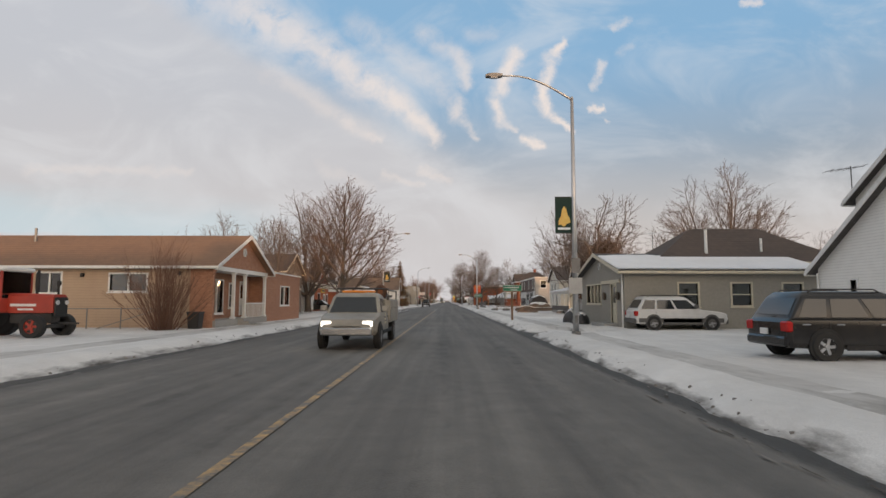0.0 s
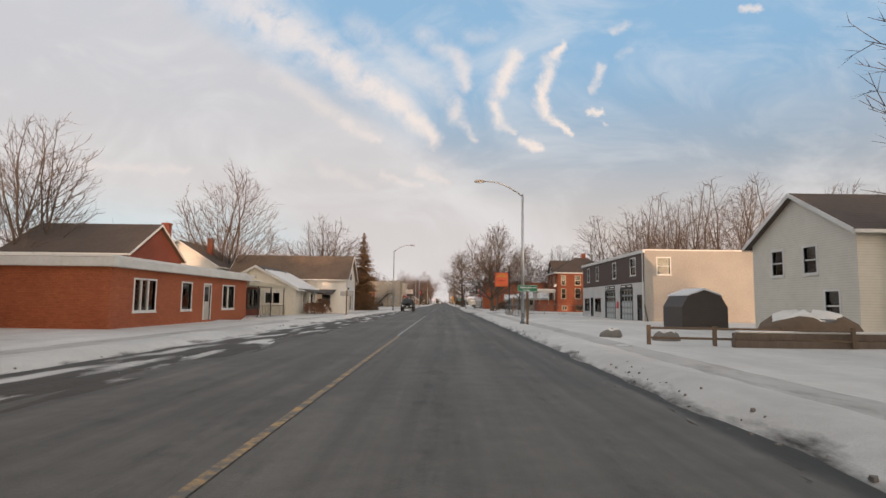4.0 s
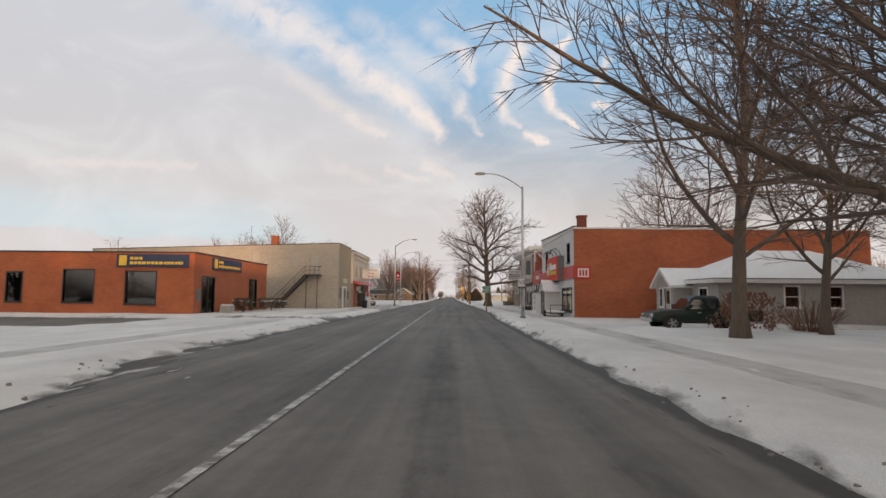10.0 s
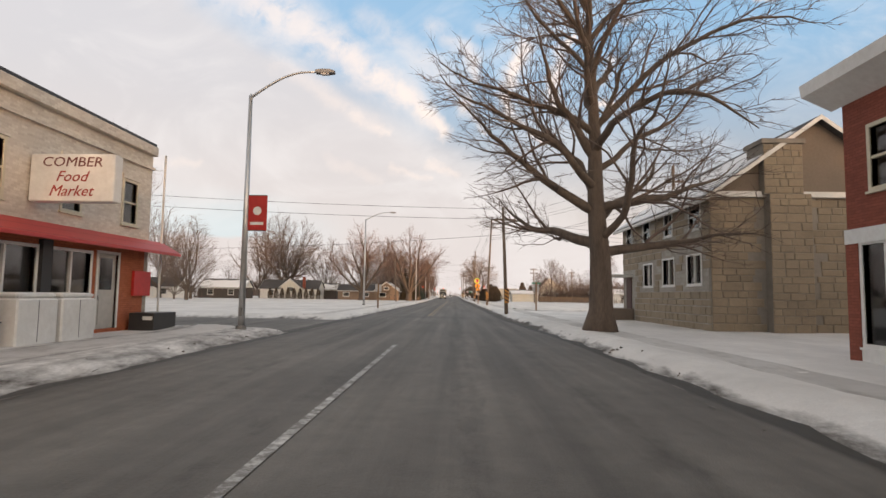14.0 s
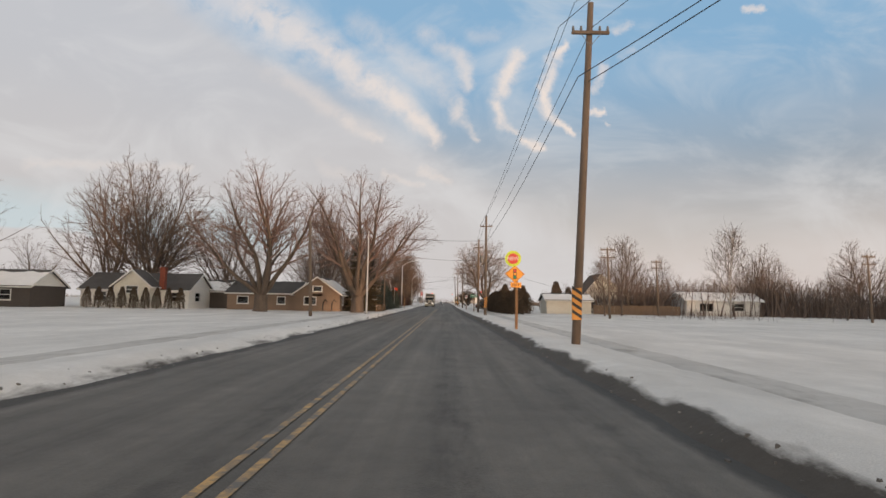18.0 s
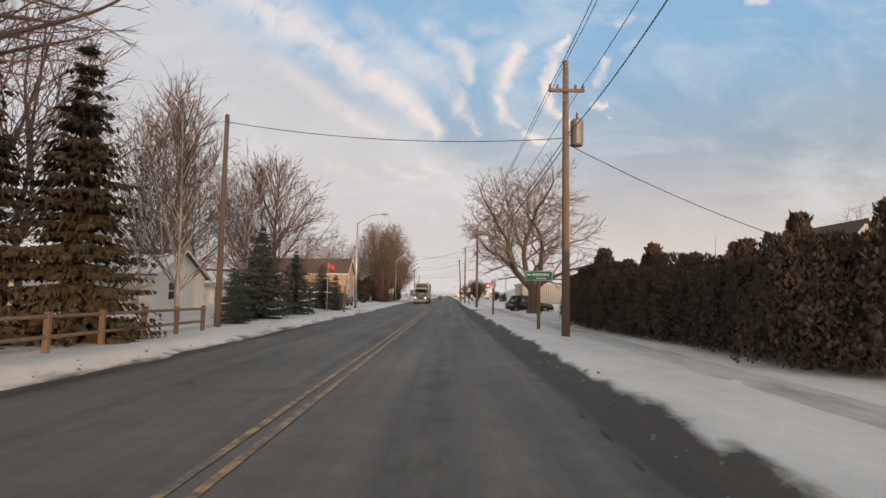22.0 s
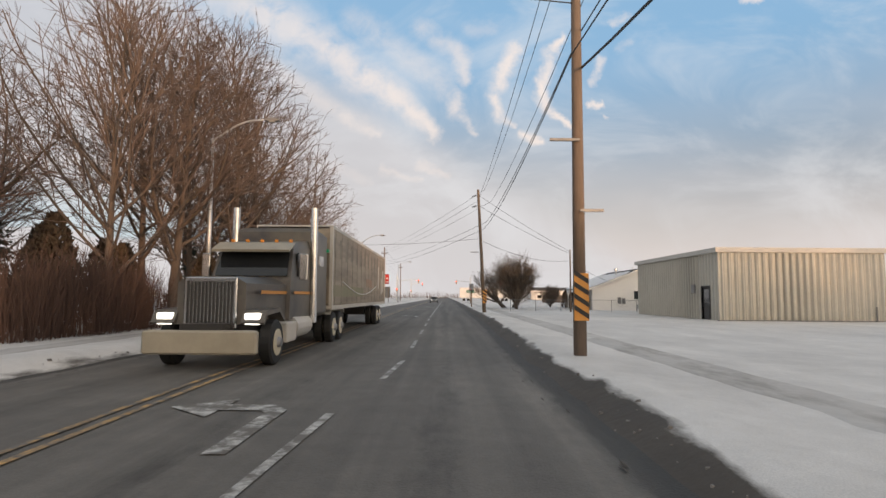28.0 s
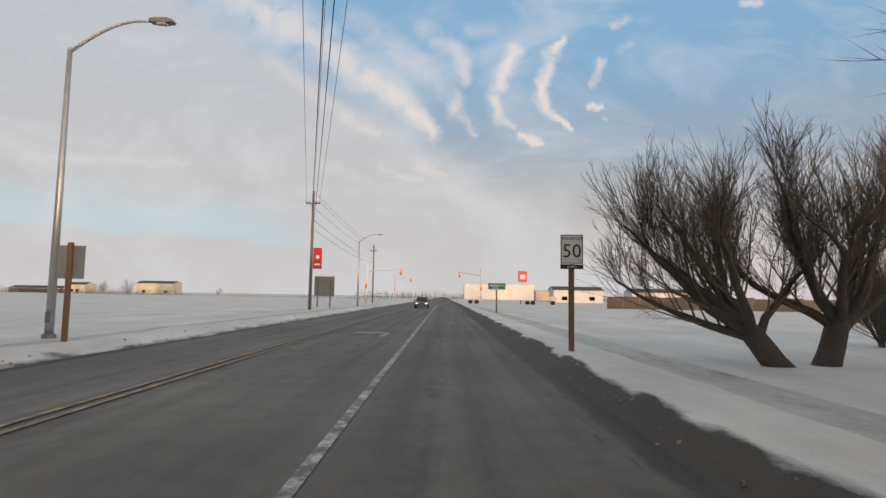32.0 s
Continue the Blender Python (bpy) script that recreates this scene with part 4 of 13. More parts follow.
def bare_tree(name, seed, height, wide, trunk, radius, leaders, lean, label, twigs=None, bark=None, belly=0.45, curl=0.10, jit=0.05, gaps=(0.58, 0.40, 0.23),
              ratio=(0.50, 0.46), ang=(0.72, 0.66), twig=0.6, tw=1.25, far=False, axial=False, first=0.10, ragged=1.0):
    """A leafless tree. Leaders fork from the trunk (axial: stand out all along it), branches and twigs fill a rounded, uneven crown."""
    rd = random.Random(seed)
    t = thing(name, label, "tree")
    wood, crown = Mesh(), Mesh()
    foot, power = trunk * 0.62, math.log(0.5) / math.log(belly)
    ph = [rd.uniform(0, 6.3) for _ in range(3)]

    def inside(q):
        v = (q.z - foot) / (height - foot)
        if v >= 1:
            return False
        v, a = max(v, 0.05), math.atan2(q.y, q.x)
        r = wide * math.sin(math.pi * v ** power) ** 0.6 * (0.93 + ragged * (0.08 * math.sin(2 * a + ph[0]) + 0.06 * math.sin(5 * a + ph[1] + 4 * v) + 0.05 * math.sin(9 * a + ph[2] + 9 * v)))
        return q.x * q.x + q.y * q.y < r * r

    def shoot(p, d, longest, step, up_, wild):
        pts, run = [p], 0.0
        over = longest * rd.uniform(0.0, 0.12)
        while run < longest:
            d = (d + Vector((rd.gauss(0, wild), rd.gauss(0, wild), rd.gauss(0, wild) + up_ * step))).normalized()
            pts.append(pts[-1] + d * step)
            run += step
            if not inside(pts[-1]):
                if over <= 0 or run > 1.5 * step:
                    break
        return pts, max(run, 0.01)

    def sprout(par, s, turn, angle, low=0.0, out=0.2):
        p, pd = along(par, s)
        side = pd.orthogonal().normalized()
        side = side * math.cos(turn) + pd.cross(side) * math.sin(turn)
        d = pd * math.cos(angle) + side * math.sin(angle)
        rho = math.hypot(p.x, p.y) + 0.4
        return p, level_out(d + Vector((p.x, p.y, 0)) * (out / rho), low)

    def clothe(lead, length, r):
        n1 = max(3, int(length * (1 - first) / gaps[0]))
        turn = rd.uniform(0, 6)
        for j in range(n1):
            s = first + (0.99 - first) * (j + rd.random()) / n1
            turn += 2.4 + rd.gauss(0, 0.4)
            p, d = sprout(lead, s, turn, ang[0] * rd.uniform(0.75, 1.25), -0.02)
            br, bl = shoot(p, d, length * (1 - s) * ratio[0] * rd.uniform(0.7, 1.35) + 0.9, 0.42, curl, jit)
            rb = max(0.016 * tw, r * (1 - s) ** 0.9 * 0.50)
            limb(crown, br, rb, 0.010 * tw, 3 if far or rb < 0.04 else 5)
            n2 = max(2, int(bl / gaps[1]))
            turn2 = rd.uniform(0, 6)
            for g in range(n2):
                s2 = 0.10 + 0.88 * (g + rd.random()) / n2
                turn2 += math.pi + rd.gauss(0, 0.7)
                p2, d2 = sprout(br, s2, turn2, ang[1] * rd.uniform(0.7, 1.25), -0.15, 0.12)
                sb, sl = shoot(p2, d2, bl * (1 - s2) * ratio[1] * rd.uniform(0.7, 1.3) + 0.45, 0.5, curl * 1.5, jit * 1.4)
                if far:
                    ribbon(crown, sb, 0.014 * tw)
                else:
                    limb(crown, sb, max(0.012 * tw, rb * 0.4 * (1 - s2)), 0.006 * tw, 3)
                for _ in range(max(2, int(sl / gaps[2]))):
                    p3, d3 = along(sb, rd.uniform(0.08, 1.0))
                    d = (swing(rd, d3, rd.uniform(0.3, 0.75)) + Vector((0, 0, curl))).normalized()
                    (blade if far else spike)(crown, p3, p3 + d * twig * rd.uniform(0.5, 1.25), 0.0095 * tw)

    if axial:
        stem = wander(rd, (0, 0, -0.3), (0, 0, 1), height * 0.95, 14, 0.035, 0.08)
        k = len(stem)
        wood.tube(stem, [radius * (1.55 if i == 0 else max(0.03, 1.0 - 0.97 * (i / (k - 1)) ** 0.85)) for i in range(k)], 10, True)
        clear = trunk / height
        for i in range(leaders):
            s = clear + (0.95 - clear) * (i + rd.random()) / leaders
            p, _ = along(stem, s)
            v = (s - clear) / (1 - clear)
            tilt, a = lean * (1.0 - 0.68 * v) + rd.uniform(-0.12, 0.12), i * 2.4 + rd.uniform(-0.4, 0.4)
            lead, length = shoot(p, Vector((math.cos(a) * math.sin(tilt), math.sin(a) * math.sin(tilt), math.cos(tilt))), height, 0.55, curl, jit)
            r = max(0.04, radius * (0.40 - 0.27 * v) * rd.uniform(0.8, 1.15))
            limb(wood, lead, r, 0.018, 6)
            clothe(lead, length, r)
        clothe(stem[int(k * 0.6):], height * 0.38, radius * 0.3)
    else:
        stem = wander(rd, (0, 0, -0.3), (rd.gauss(0, 0.03), rd.gauss(0, 0.03), 1), trunk + 0.3, 5, 0.03, 0.1)
        k = len(stem)
        wood.tube(stem, [radius * (1.5 if i == 0 else 1.05 if i == 1 else 1.0 - 0.12 * i / (k - 1)) for i in range(k)], 10, True)
        for i in range(leaders):
            a = i * math.tau / leaders + rd.uniform(-0.4, 0.4)
            tilt = lean * (rd.uniform(0.65, 1.1) if i % 3 else rd.uniform(0.15, 0.5))
            p0, _ = along(stem, rd.uniform(0.66, 1.0))
            lead, length = shoot(p0, Vector((math.cos(a) * math.sin(tilt), math.sin(a) * math.sin(tilt), math.cos(tilt))), height * 1.3, 0.6, curl, jit)
            r = radius * leaders ** -0.38 * rd.uniform(0.8, 1.1)
            limb(wood, lead, r, 0.018, 5 if far else 7)
            clothe(lead, length, r)
    return finish_tree(t, wood, crown, bark, twigs)


def spruce(name, seed, height, width, label, needles, sparse=1.0):
    """A spruce: whorls of drooping boughs, each with needle sprays on both sides."""
    rd = random.Random(seed)
    t = thing(name, label, "tree")
    stem = Mesh()
    stem.tube([(0, 0, -0.2), (0, 0, height * 0.5), (0, 0, height)], [height * 0.018, height * 0.010, 0.01], 7)
    part("trunk", stem, BARK, t)
    vs, fs = [], []
    rows = int(height * 4.6 * sparse)
    for i in range(rows):
        s = (i + rd.random()) / rows
        z = 0.25 + (height - 0.35) * s
        reach = width * 0.5 * (1 - s) ** 0.66 * rd.uniform(0.72, 1.12) + 0.08
        count = max(6, int(15 * (1 - s) + 5))
        for j in range(count):
            a = math.tau * (j + rd.random()) / count
            r = reach * rd.uniform(0.65, 1.08)
            ca, sa = math.cos(a), math.sin(a)
            sag = -0.20 * r + rd.uniform(-0.1, 0.1)
            segs = max(4, int(r / 0.15))
            for k in range(segs):
                u = (k + rd.random()) / segs
                w = (0.30 * (1 - u) + 0.15) * min(1.0, 0.5 + r * 0.4)
                cx, cy = ca * r * u, sa * r * u
                cz = z + sag * u * 1.3 + 0.12 * u * u * r
                for side in (-1, 0, 1):
                    b = a + side * rd.uniform(0.4, 1.0)
                    ex, ey, ez = math.cos(b) * w * 0.75, math.sin(b) * w * 0.75, -w * rd.uniform(0.35, 1.0)
                    o, lay = len(vs), rd.uniform(-0.5, 0.5)
                    px, py, pz = -math.sin(b) * w * 0.26, math.cos(b) * w * 0.26, w * lay * 0.4
                    vs += [(cx, cy, cz), (cx + ex * 0.5 + px, cy + ey * 0.5 + py, cz + ez * 0.35 + pz), (cx + ex, cy + ey, cz + ez), (cx + ex * 0.5 - px, cy + ey * 0.5 - py, cz + ez * 0.35 - pz)]
                    fs.append((o, o + 1, o + 2, o + 3))
    me = bpy.data.meshes.new("crown")
    me.from_pydata(vs, [], fs)
    part("crown", me, needles, t)
    return t


def clump(vs, fs, rd, cx, cy, z0, h, rx, ry, count, size, upright=0.6, taper=0.7):
    """Many small leaf blades through a rough upright lump with an uneven outline."""
    ph = [rd.uniform(0, 6) for _ in range(4)]
    for _ in range(count):
        s = rd.random() ** 0.8
        a = rd.uniform(0, math.tau)
        edge = (1 - s ** 2.2 * taper) * (1 + 0.18 * math.sin(3 * a + ph[0] + 5 * s) + 0.12 * math.sin(7 * a + ph[1] + 9 * s))
        k = rd.uniform(0.55, 1.0) ** 0.5 * edge
        x, y, z = cx + math.cos(a) * rx * k, cy + math.sin(a) * ry * k, z0 + h * s
        w = size * rd.uniform(0.7, 1.5)
        dx, dy, dz = rd.gauss(0, 1) * w * (1 - upright), rd.gauss(0, 1) * w * (1 - upright), w * rd.uniform(0.5, 1.2)
        b = rd.uniform(0, math.tau)
        px, py = math.cos(b) * w * 0.3, math.sin(b) * w * 0.3
        o = len(vs)
        vs += [(x, y, z), (x + dx * 0.5 + px, y + dy * 0.5 + py, z + dz * 0.5), (x + dx, y + dy, z + dz), (x + dx * 0.5 - px, y + dy * 0.5 - py, z + dz * 0.4)]
        fs.append((o, o + 1, o + 2, o + 3))


def cedar(name, seed, h, r, label, count=1500, material=None, size=0.2, taper=0.85, at=(0, 0, 0), ry=None, group=""):
    rd = random.Random(seed)
    t = thing(name, label, "shrub", at, group)
    st = Mesh()
    st.tube([(0, 0, -0.15), (0, 0, h * 0.55)], [0.07 + 0.02 * h, 0.03], 6)
    part("trunk", st, BARK, t)
    vs, fs = [], []
    clump(vs, fs, rd, 0, 0, 0.12, h - 0.15, r, ry or r, count, size, 0.6, taper)
    me = bpy.data.meshes.new("foliage")
    me.from_pydata(vs, [], fs)
    part("foliage", me, material or CEDAR, t)
    return t


def stems(name, seed, h, r, count, label, material, at, twigs=4, spread=0.7, thick=0.02, ry=None, base=0.25, group="", bend=0.10, lift=0.06, split=False):
    """A leafless shrub: many stems that rise and fan out from one stool."""
    rd = random.Random(seed)
    t = thing(name, label, "shrub", at, group)
    m = Mesh()
    tm = Mesh() if split else m
    for _ in range(count):
        a, k = rd.uniform(0, math.tau), rd.random() ** 0.6
        dx, dy = math.cos(a) * r * k, math.sin(a) * (ry or r) * k
        p = (dx * base, dy * base, -0.1)
        hh = h * rd.uniform(0.65, 1.05) * (1 - 0.35 * k * k)
        d = Vector((dx * spread, dy * spread, hh))
        pts = wander(rd, p, d, d.length, 5, bend, lift)
        limb(m, pts, thick, 0.006, 3)
        for _ in range(twigs):
            q, qd = along(pts, rd.uniform(0.3, 1.0))
            limb(tm, wander(rd, q, swing(rd, qd, rd.uniform(0.25, 0.6)), hh * rd.uniform(0.15, 0.35), 2, 0.1, 0.08), 0.009, 0.004, 3)
    part("branchwork", m.data("branchwork", False, False), material, t)
    if split:
        part("crown", tm.data("crown", False, False), material, t)
    return t


def place(proto, x, y, scale=1.0, turn=0.0, z=None, sz=None, lab="", group=""):
    """A copy of a tree set down on the ground."""
    o = copy_thing(proto, pose(x, y, level(x, y) - 0.05 if z is None else z, 0, 0, turn) @ Matrix.Diagonal((scale, scale, sz or scale, 1)))
    if lab or group:
        tagged(o, lab, group=group)
    return o


def move(ob, x, y, z=None, turn=0.0, scale=1.0):
    ob.matrix_basis = pose(x, y, level(x, y) - 0.05 if z is None else z, 0, 0, turn) @ Matrix.Diagonal((scale, scale, scale, 1))
    return ob


MAPLE = "bare maple with a broad fan of reddish-brown twigs"
maple_a = move(bare_tree("maple_tree", 3, 14.8, 6.0, 1.7, 0.36, 22, 0.95, MAPLE, TWIG_RED, belly=0.38, curl=0.06, jit=0.04, axial=True, ang=(0.70, 0.62)), -11.8, 52.0)
maple_b = move(bare_tree("maple_tree", 11, 15.4, 7.2, 2.2, 0.42, 8, 0.95, MAPLE, belly=0.46, curl=0.05, jit=0.055, ratio=(0.58, 0.48), ang=(0.78, 0.66)), -17.7, 60.0)
spread_a = move(bare_tree("maple_tree", 21, 14.6, 7.4, 2.8, 0.36, 9, 1.14, "wide-spreading bare maple on a snowy verge", belly=0.44, curl=0.028, jit=0.07, ratio=(0.58, 0.5), ang=(0.82, 0.72), gaps=(0.52, 0.36, 0.2), twig=0.7, tw=1.05), 8.6, 154.2)
tall_a = move(bare_tree("maple_tree", 31, 17.4, 4.6, 3.2, 0.30, 24, 1.1, "tall slender bare maple on a snowy lawn", belly=0.42, curl=0.06, jit=0.05, axial=True), 10.8, 167.2)
oak = move(bare_tree("oak_tree", 41, 17.6, 6.9, 3.4, 0.56, 30, 1.28, "tall old bare oak with crooked limbs beside the stone house", belly=0.38, curl=0.045, jit=0.15, gaps=(0.54, 0.40, 0.22), ratio=(0.52, 0.48), axial=True, first=0.2, ang=(0.82, 0.78), tw=1.05, ragged=1.8), 5.7, 231.6)
locust = move(bare_tree("locust_tree", 53, 11.0, 5.6, 3.0, 0.36, 7, 0.95, "gnarled bare locust tree with knotted branches", belly=0.6, curl=0.02, jit=0.22, gaps=(0.48, 0.40, 0.24), ratio=(0.55, 0.5), twig=0.38, tw=1.45), 15.9, 46.4, scale=1.1)
FROST = mat("pale_frosted_twigs", (0.27, 0.22, 0.195), 0.9, (0.17, 0.135, 0.115), 2.0, 0.4)
move(bare_tree("elm_tree", 64, 14.0, 7.3, 3.0, 0.56, 6, 0.98, "huge bare spreading tree with a forked trunk at a corner", FROST, belly=0.50, curl=0.03, jit=0.14, gaps=(0.42, 0.32, 0.15), ratio=(0.62, 0.50), ang=(0.95, 0.85), first=0.20, tw=1.25), 7.6, 379.6)
young = move(bare_tree("young_tree", 71, 12.0, 4.3, 1.9, 0.17, 24, 0.95, "young bare tree with fine upright twigs", belly=0.42, curl=0.10, jit=0.035, tw=1.1, axial=True, gaps=(0.6, 0.5, 0.4)), 16.4, 64.6, scale=1.17)
light_a = move(bare_tree("bare_tree", 81, 15.8, 6.6, 2.4, 0.36, 8, 0.95, "bare tree behind the houses", belly=0.47, curl=0.05, jit=0.06, gaps=(0.80, 0.62, 0.48), ratio=(0.56, 0.48), ang=(0.8, 0.7), twig=0.8, tw=1.6, far=True), -27, 121, scale=1.12)
light_b = move(bare_tree("bare_tree", 91, 15.0, 7.2, 2.2, 0.36, 8, 1.08, "bare tree with a rounded crown", belly=0.47, curl=0.04, jit=0.065, gaps=(0.80, 0.62, 0.48), ratio=(0.56, 0.48), ang=(0.82, 0.72), twig=0.8, tw=1.6, far=True), -26, 134, scale=0.6)
birch = move(bare_tree("birch_tree", 95, 12.0, 2.6, 1.6, 0.12, 22, 0.75, "slim pale bare birch", bark=mat("pale_bark", (0.42, 0.39, 0.36), 0.9, (0.2, 0.18, 0.16), 5, 1.0), belly=0.4, curl=0.10, jit=0.05, tw=1.2, far=True, axial=True, gaps=(0.6, 0.5, 0.4)), -13.5, 358)
TWIG_ROSE = mat("rosy_brown_twigs", (0.25, 0.165, 0.135), 0.9, (0.155, 0.10, 0.082), 2.0, 0.4)
multi = move(bare_tree("silver_maple", 97, 16.8, 8.6, 1.9, 0.76, 8, 0.86, "huge bare silver maple with many stems", TWIG_ROSE, belly=0.52, curl=0.045, jit=0.075, ratio=(0.48, 0.50), ang=(0.70, 0.66), first=0.30, gaps=(0.55, 0.34, 0.18), tw=0.9), -10.4, 334.8)
WILLOW = mat("dark_willow_twigs", (0.18, 0.138, 0.108), 0.95, (0.09, 0.07, 0.055), 4, 0.7)
WILLOWBARK = mat("dark_willow_bark", (0.095, 0.078, 0.064), 0.95, (0.05, 0.042, 0.036), 5, 0.8, 0.8)


def leaning_willow(seed, at, trunk, limbs, label):
    """A low willow on one leaning trunk; its limbs go their own ways and carry upright rods."""
    rd = random.Random(seed)
    t = thing("willow_tree", label, "tree", at, "willows")
    wood, crown = Mesh(), Mesh()
    stem = wander(rd, (0, 0, -0.3), trunk[0], trunk[1], 5, 0.05, 0.03)
    wood.tube(stem, [trunk[2] * k for k in (1.5, 1.15, 1.0, 0.96, 0.92, 0.85)], 10, True)
    for bearing, tilt, length, r, s in limbs:
        p, _ = along(stem, s)
        a, e = math.radians(bearing), math.radians(tilt)
        lead = wander(rd, p, (math.cos(a) * math.sin(e), math.sin(a) * math.sin(e), math.cos(e)), length, 11, 0.12, 0.035)
        limb(wood, lead, r, 0.02, 7)
        n = int(length / 0.19)
        for j in range(n):
            s1 = 0.14 + 0.86 * (j + rd.random()) / n
            q, qd = along(lead, s1)
            br = wander(rd, q, swing(rd, qd, rd.uniform(0.4, 0.9)) + Vector((0, 0, 0.55)), (length * (1 - s1) * 0.45 + 0.9) * rd.uniform(0.6, 1.2), 6, 0.09, 0.10)
            limb(crown, br, max(0.011, r * (1 - s1) * 0.30), 0.006, 5)
            for _ in range(13):
                q2, d2 = along(br, rd.uniform(0.12, 1.0))
                sub = wander(rd, q2, swing(rd, d2, rd.uniform(0.3, 0.65)), rd.uniform(0.45, 1.1), 3, 0.10, 0.10)
                limb(crown, sub, 0.0055, 0.003, 3)
                for _ in range(4):
                    q3, d3 = along(sub, rd.uniform(0.2, 1.0))
                    spike(crown, q3, q3 + swing(rd, d3, rd.uniform(0.25, 0.6)) * rd.uniform(0.2, 0.5), 0.005)
    return finish_tree(t, wood, crown, WILLOWBARK, WILLOW)


leaning_willow(203, (7.8, 496.0, 0.1), ((-0.66, -0.1, 0.75), 1.5, 0.27), ((182, 64, 3.5, 0.16, 1.0), (190, 42, 3.6, 0.15, 1.0), (168, 76, 3.3, 0.12, 0.85), (150, 22, 3.6, 0.14, 0.95), (20, 30, 3.4, 0.11, 0.8), (235, 55, 3.6, 0.13, 0.9), (115, 58, 3.6, 0.13, 0.9)),
               "low leafless willow leaning far over on one trunk")
leaning_willow(204, (8.7, 496.3, 0.1), ((0.36, 0.05, 0.93), 1.5, 0.27), ((0, 24, 3.8, 0.17, 1.0), (200, 28, 4.0, 0.16, 0.9), (165, 48, 3.6, 0.13, 0.85), (335, 58, 3.6, 0.15, 0.95), (85, 48, 3.4, 0.13, 0.9), (275, 42, 3.6, 0.13, 0.9), (15, 78, 3.4, 0.12, 0.8)),
               "low leafless willow with a thick dark upright trunk")

TREES = "roadside trees"
# first quarter
place(young, -18.0, 47.0, 0.72, 40, lab="small bare tree before the tan house", group=TREES)
place(light_a, 30, 40, 0.5, 80, group=TREES)
place(maple_b, 29.5, 48.5, 1.05, 30, group=TREES)
place(light_b, 22, 62, 0.85, 10, group=TREES)
for x_, y_, s_, r_, p_ in ((-34, 70, 0.8, 10, light_a), (-42, 84, 0.85, 60, light_b), (-36, 100, 1.0, 130, light_a), (-45, 108, 1.05, 200, light_b), (-40, 60, 0.75, 20, light_b),
                           (-55, 40, 0.8, 70, light_a), (-70, 62, 0.9, 15, light_b), (35, 118, 0.95, 0, light_a), (44, 112, 0.9, 50, light_b), (52, 124, 1.0, 90, light_a), (30, 128, 0.85, 140, light_b),
                           (60, 40, 0.5, 20, light_b), (47, 33, 0.42, 160, light_a), (48, 60, 0.6, 40, light_a), (40, 75, 0.7, 77, light_b)):
    place(p_, x_, y_, s_, r_, group=TREES)
# the tall row behind the fuel station and the brick house
for x_, y_, s_, r_, p_ in ((27, 112, 0.85, 20, light_a), (32, 104, 0.8, 70, light_b), (38, 124, 1.05, 110, light_b), (46, 134, 1.1, 160, light_a), (39, 140, 1.0, 210, light_b), (33, 146, 0.95, 250, light_a), (55, 140, 1.1, 10, light_b), (64, 128, 1.1, 60, light_a), (29, 160, 0.9, 95, light_b)):
    place(p_, x_, y_, s_, r_, group=TREES)
place(maple_b, 24.5, 171.5, 0.9, 10, group=TREES)
# second quarter
for x_, y_, s_, r_, p_ in ((15.5, 169.6, 0.72, 33, tall_a), (24, 148, 0.62, 90, light_b), (36, 152, 1.2, 30, light_a), (43, 160, 1.3, 110, light_b), (34, 172, 1.15, 200, light_a), (42, 184, 1.3, 70, light_b),
                           (28, 196, 0.62, 15, light_b), (24, 206, 1.0, 150, light_a), (50, 172, 1.4, 45, light_a), (58, 150, 1.4, 5, light_b), (56, 196, 1.3, 100, light_a), (33, 212, 1.0, 60, light_b),
                           (-40, 176, 0.95, 25, light_a), (-52, 182, 0.9, 95, light_b), (-60, 170, 0.85, 175, light_a), (-48, 160, 0.8, 140, light_b), (-46, 148, 0.7, 60, light_b), (-27, 240, 0.62, 20, light_b), (-34, 236, 0.66, 77, light_a), (-36, 262, 1.0, 0, light_a),
                           (-30, 128, 0.7, 55, light_a)):
    place(p_, x_, y_, s_, r_, group=TREES)
for x_, y_, s_, r_, p_ in ((-18.4, 135.6, 0.92, 40, maple_b),):
    place(p_, x_, y_, s_, r_, group=TREES)
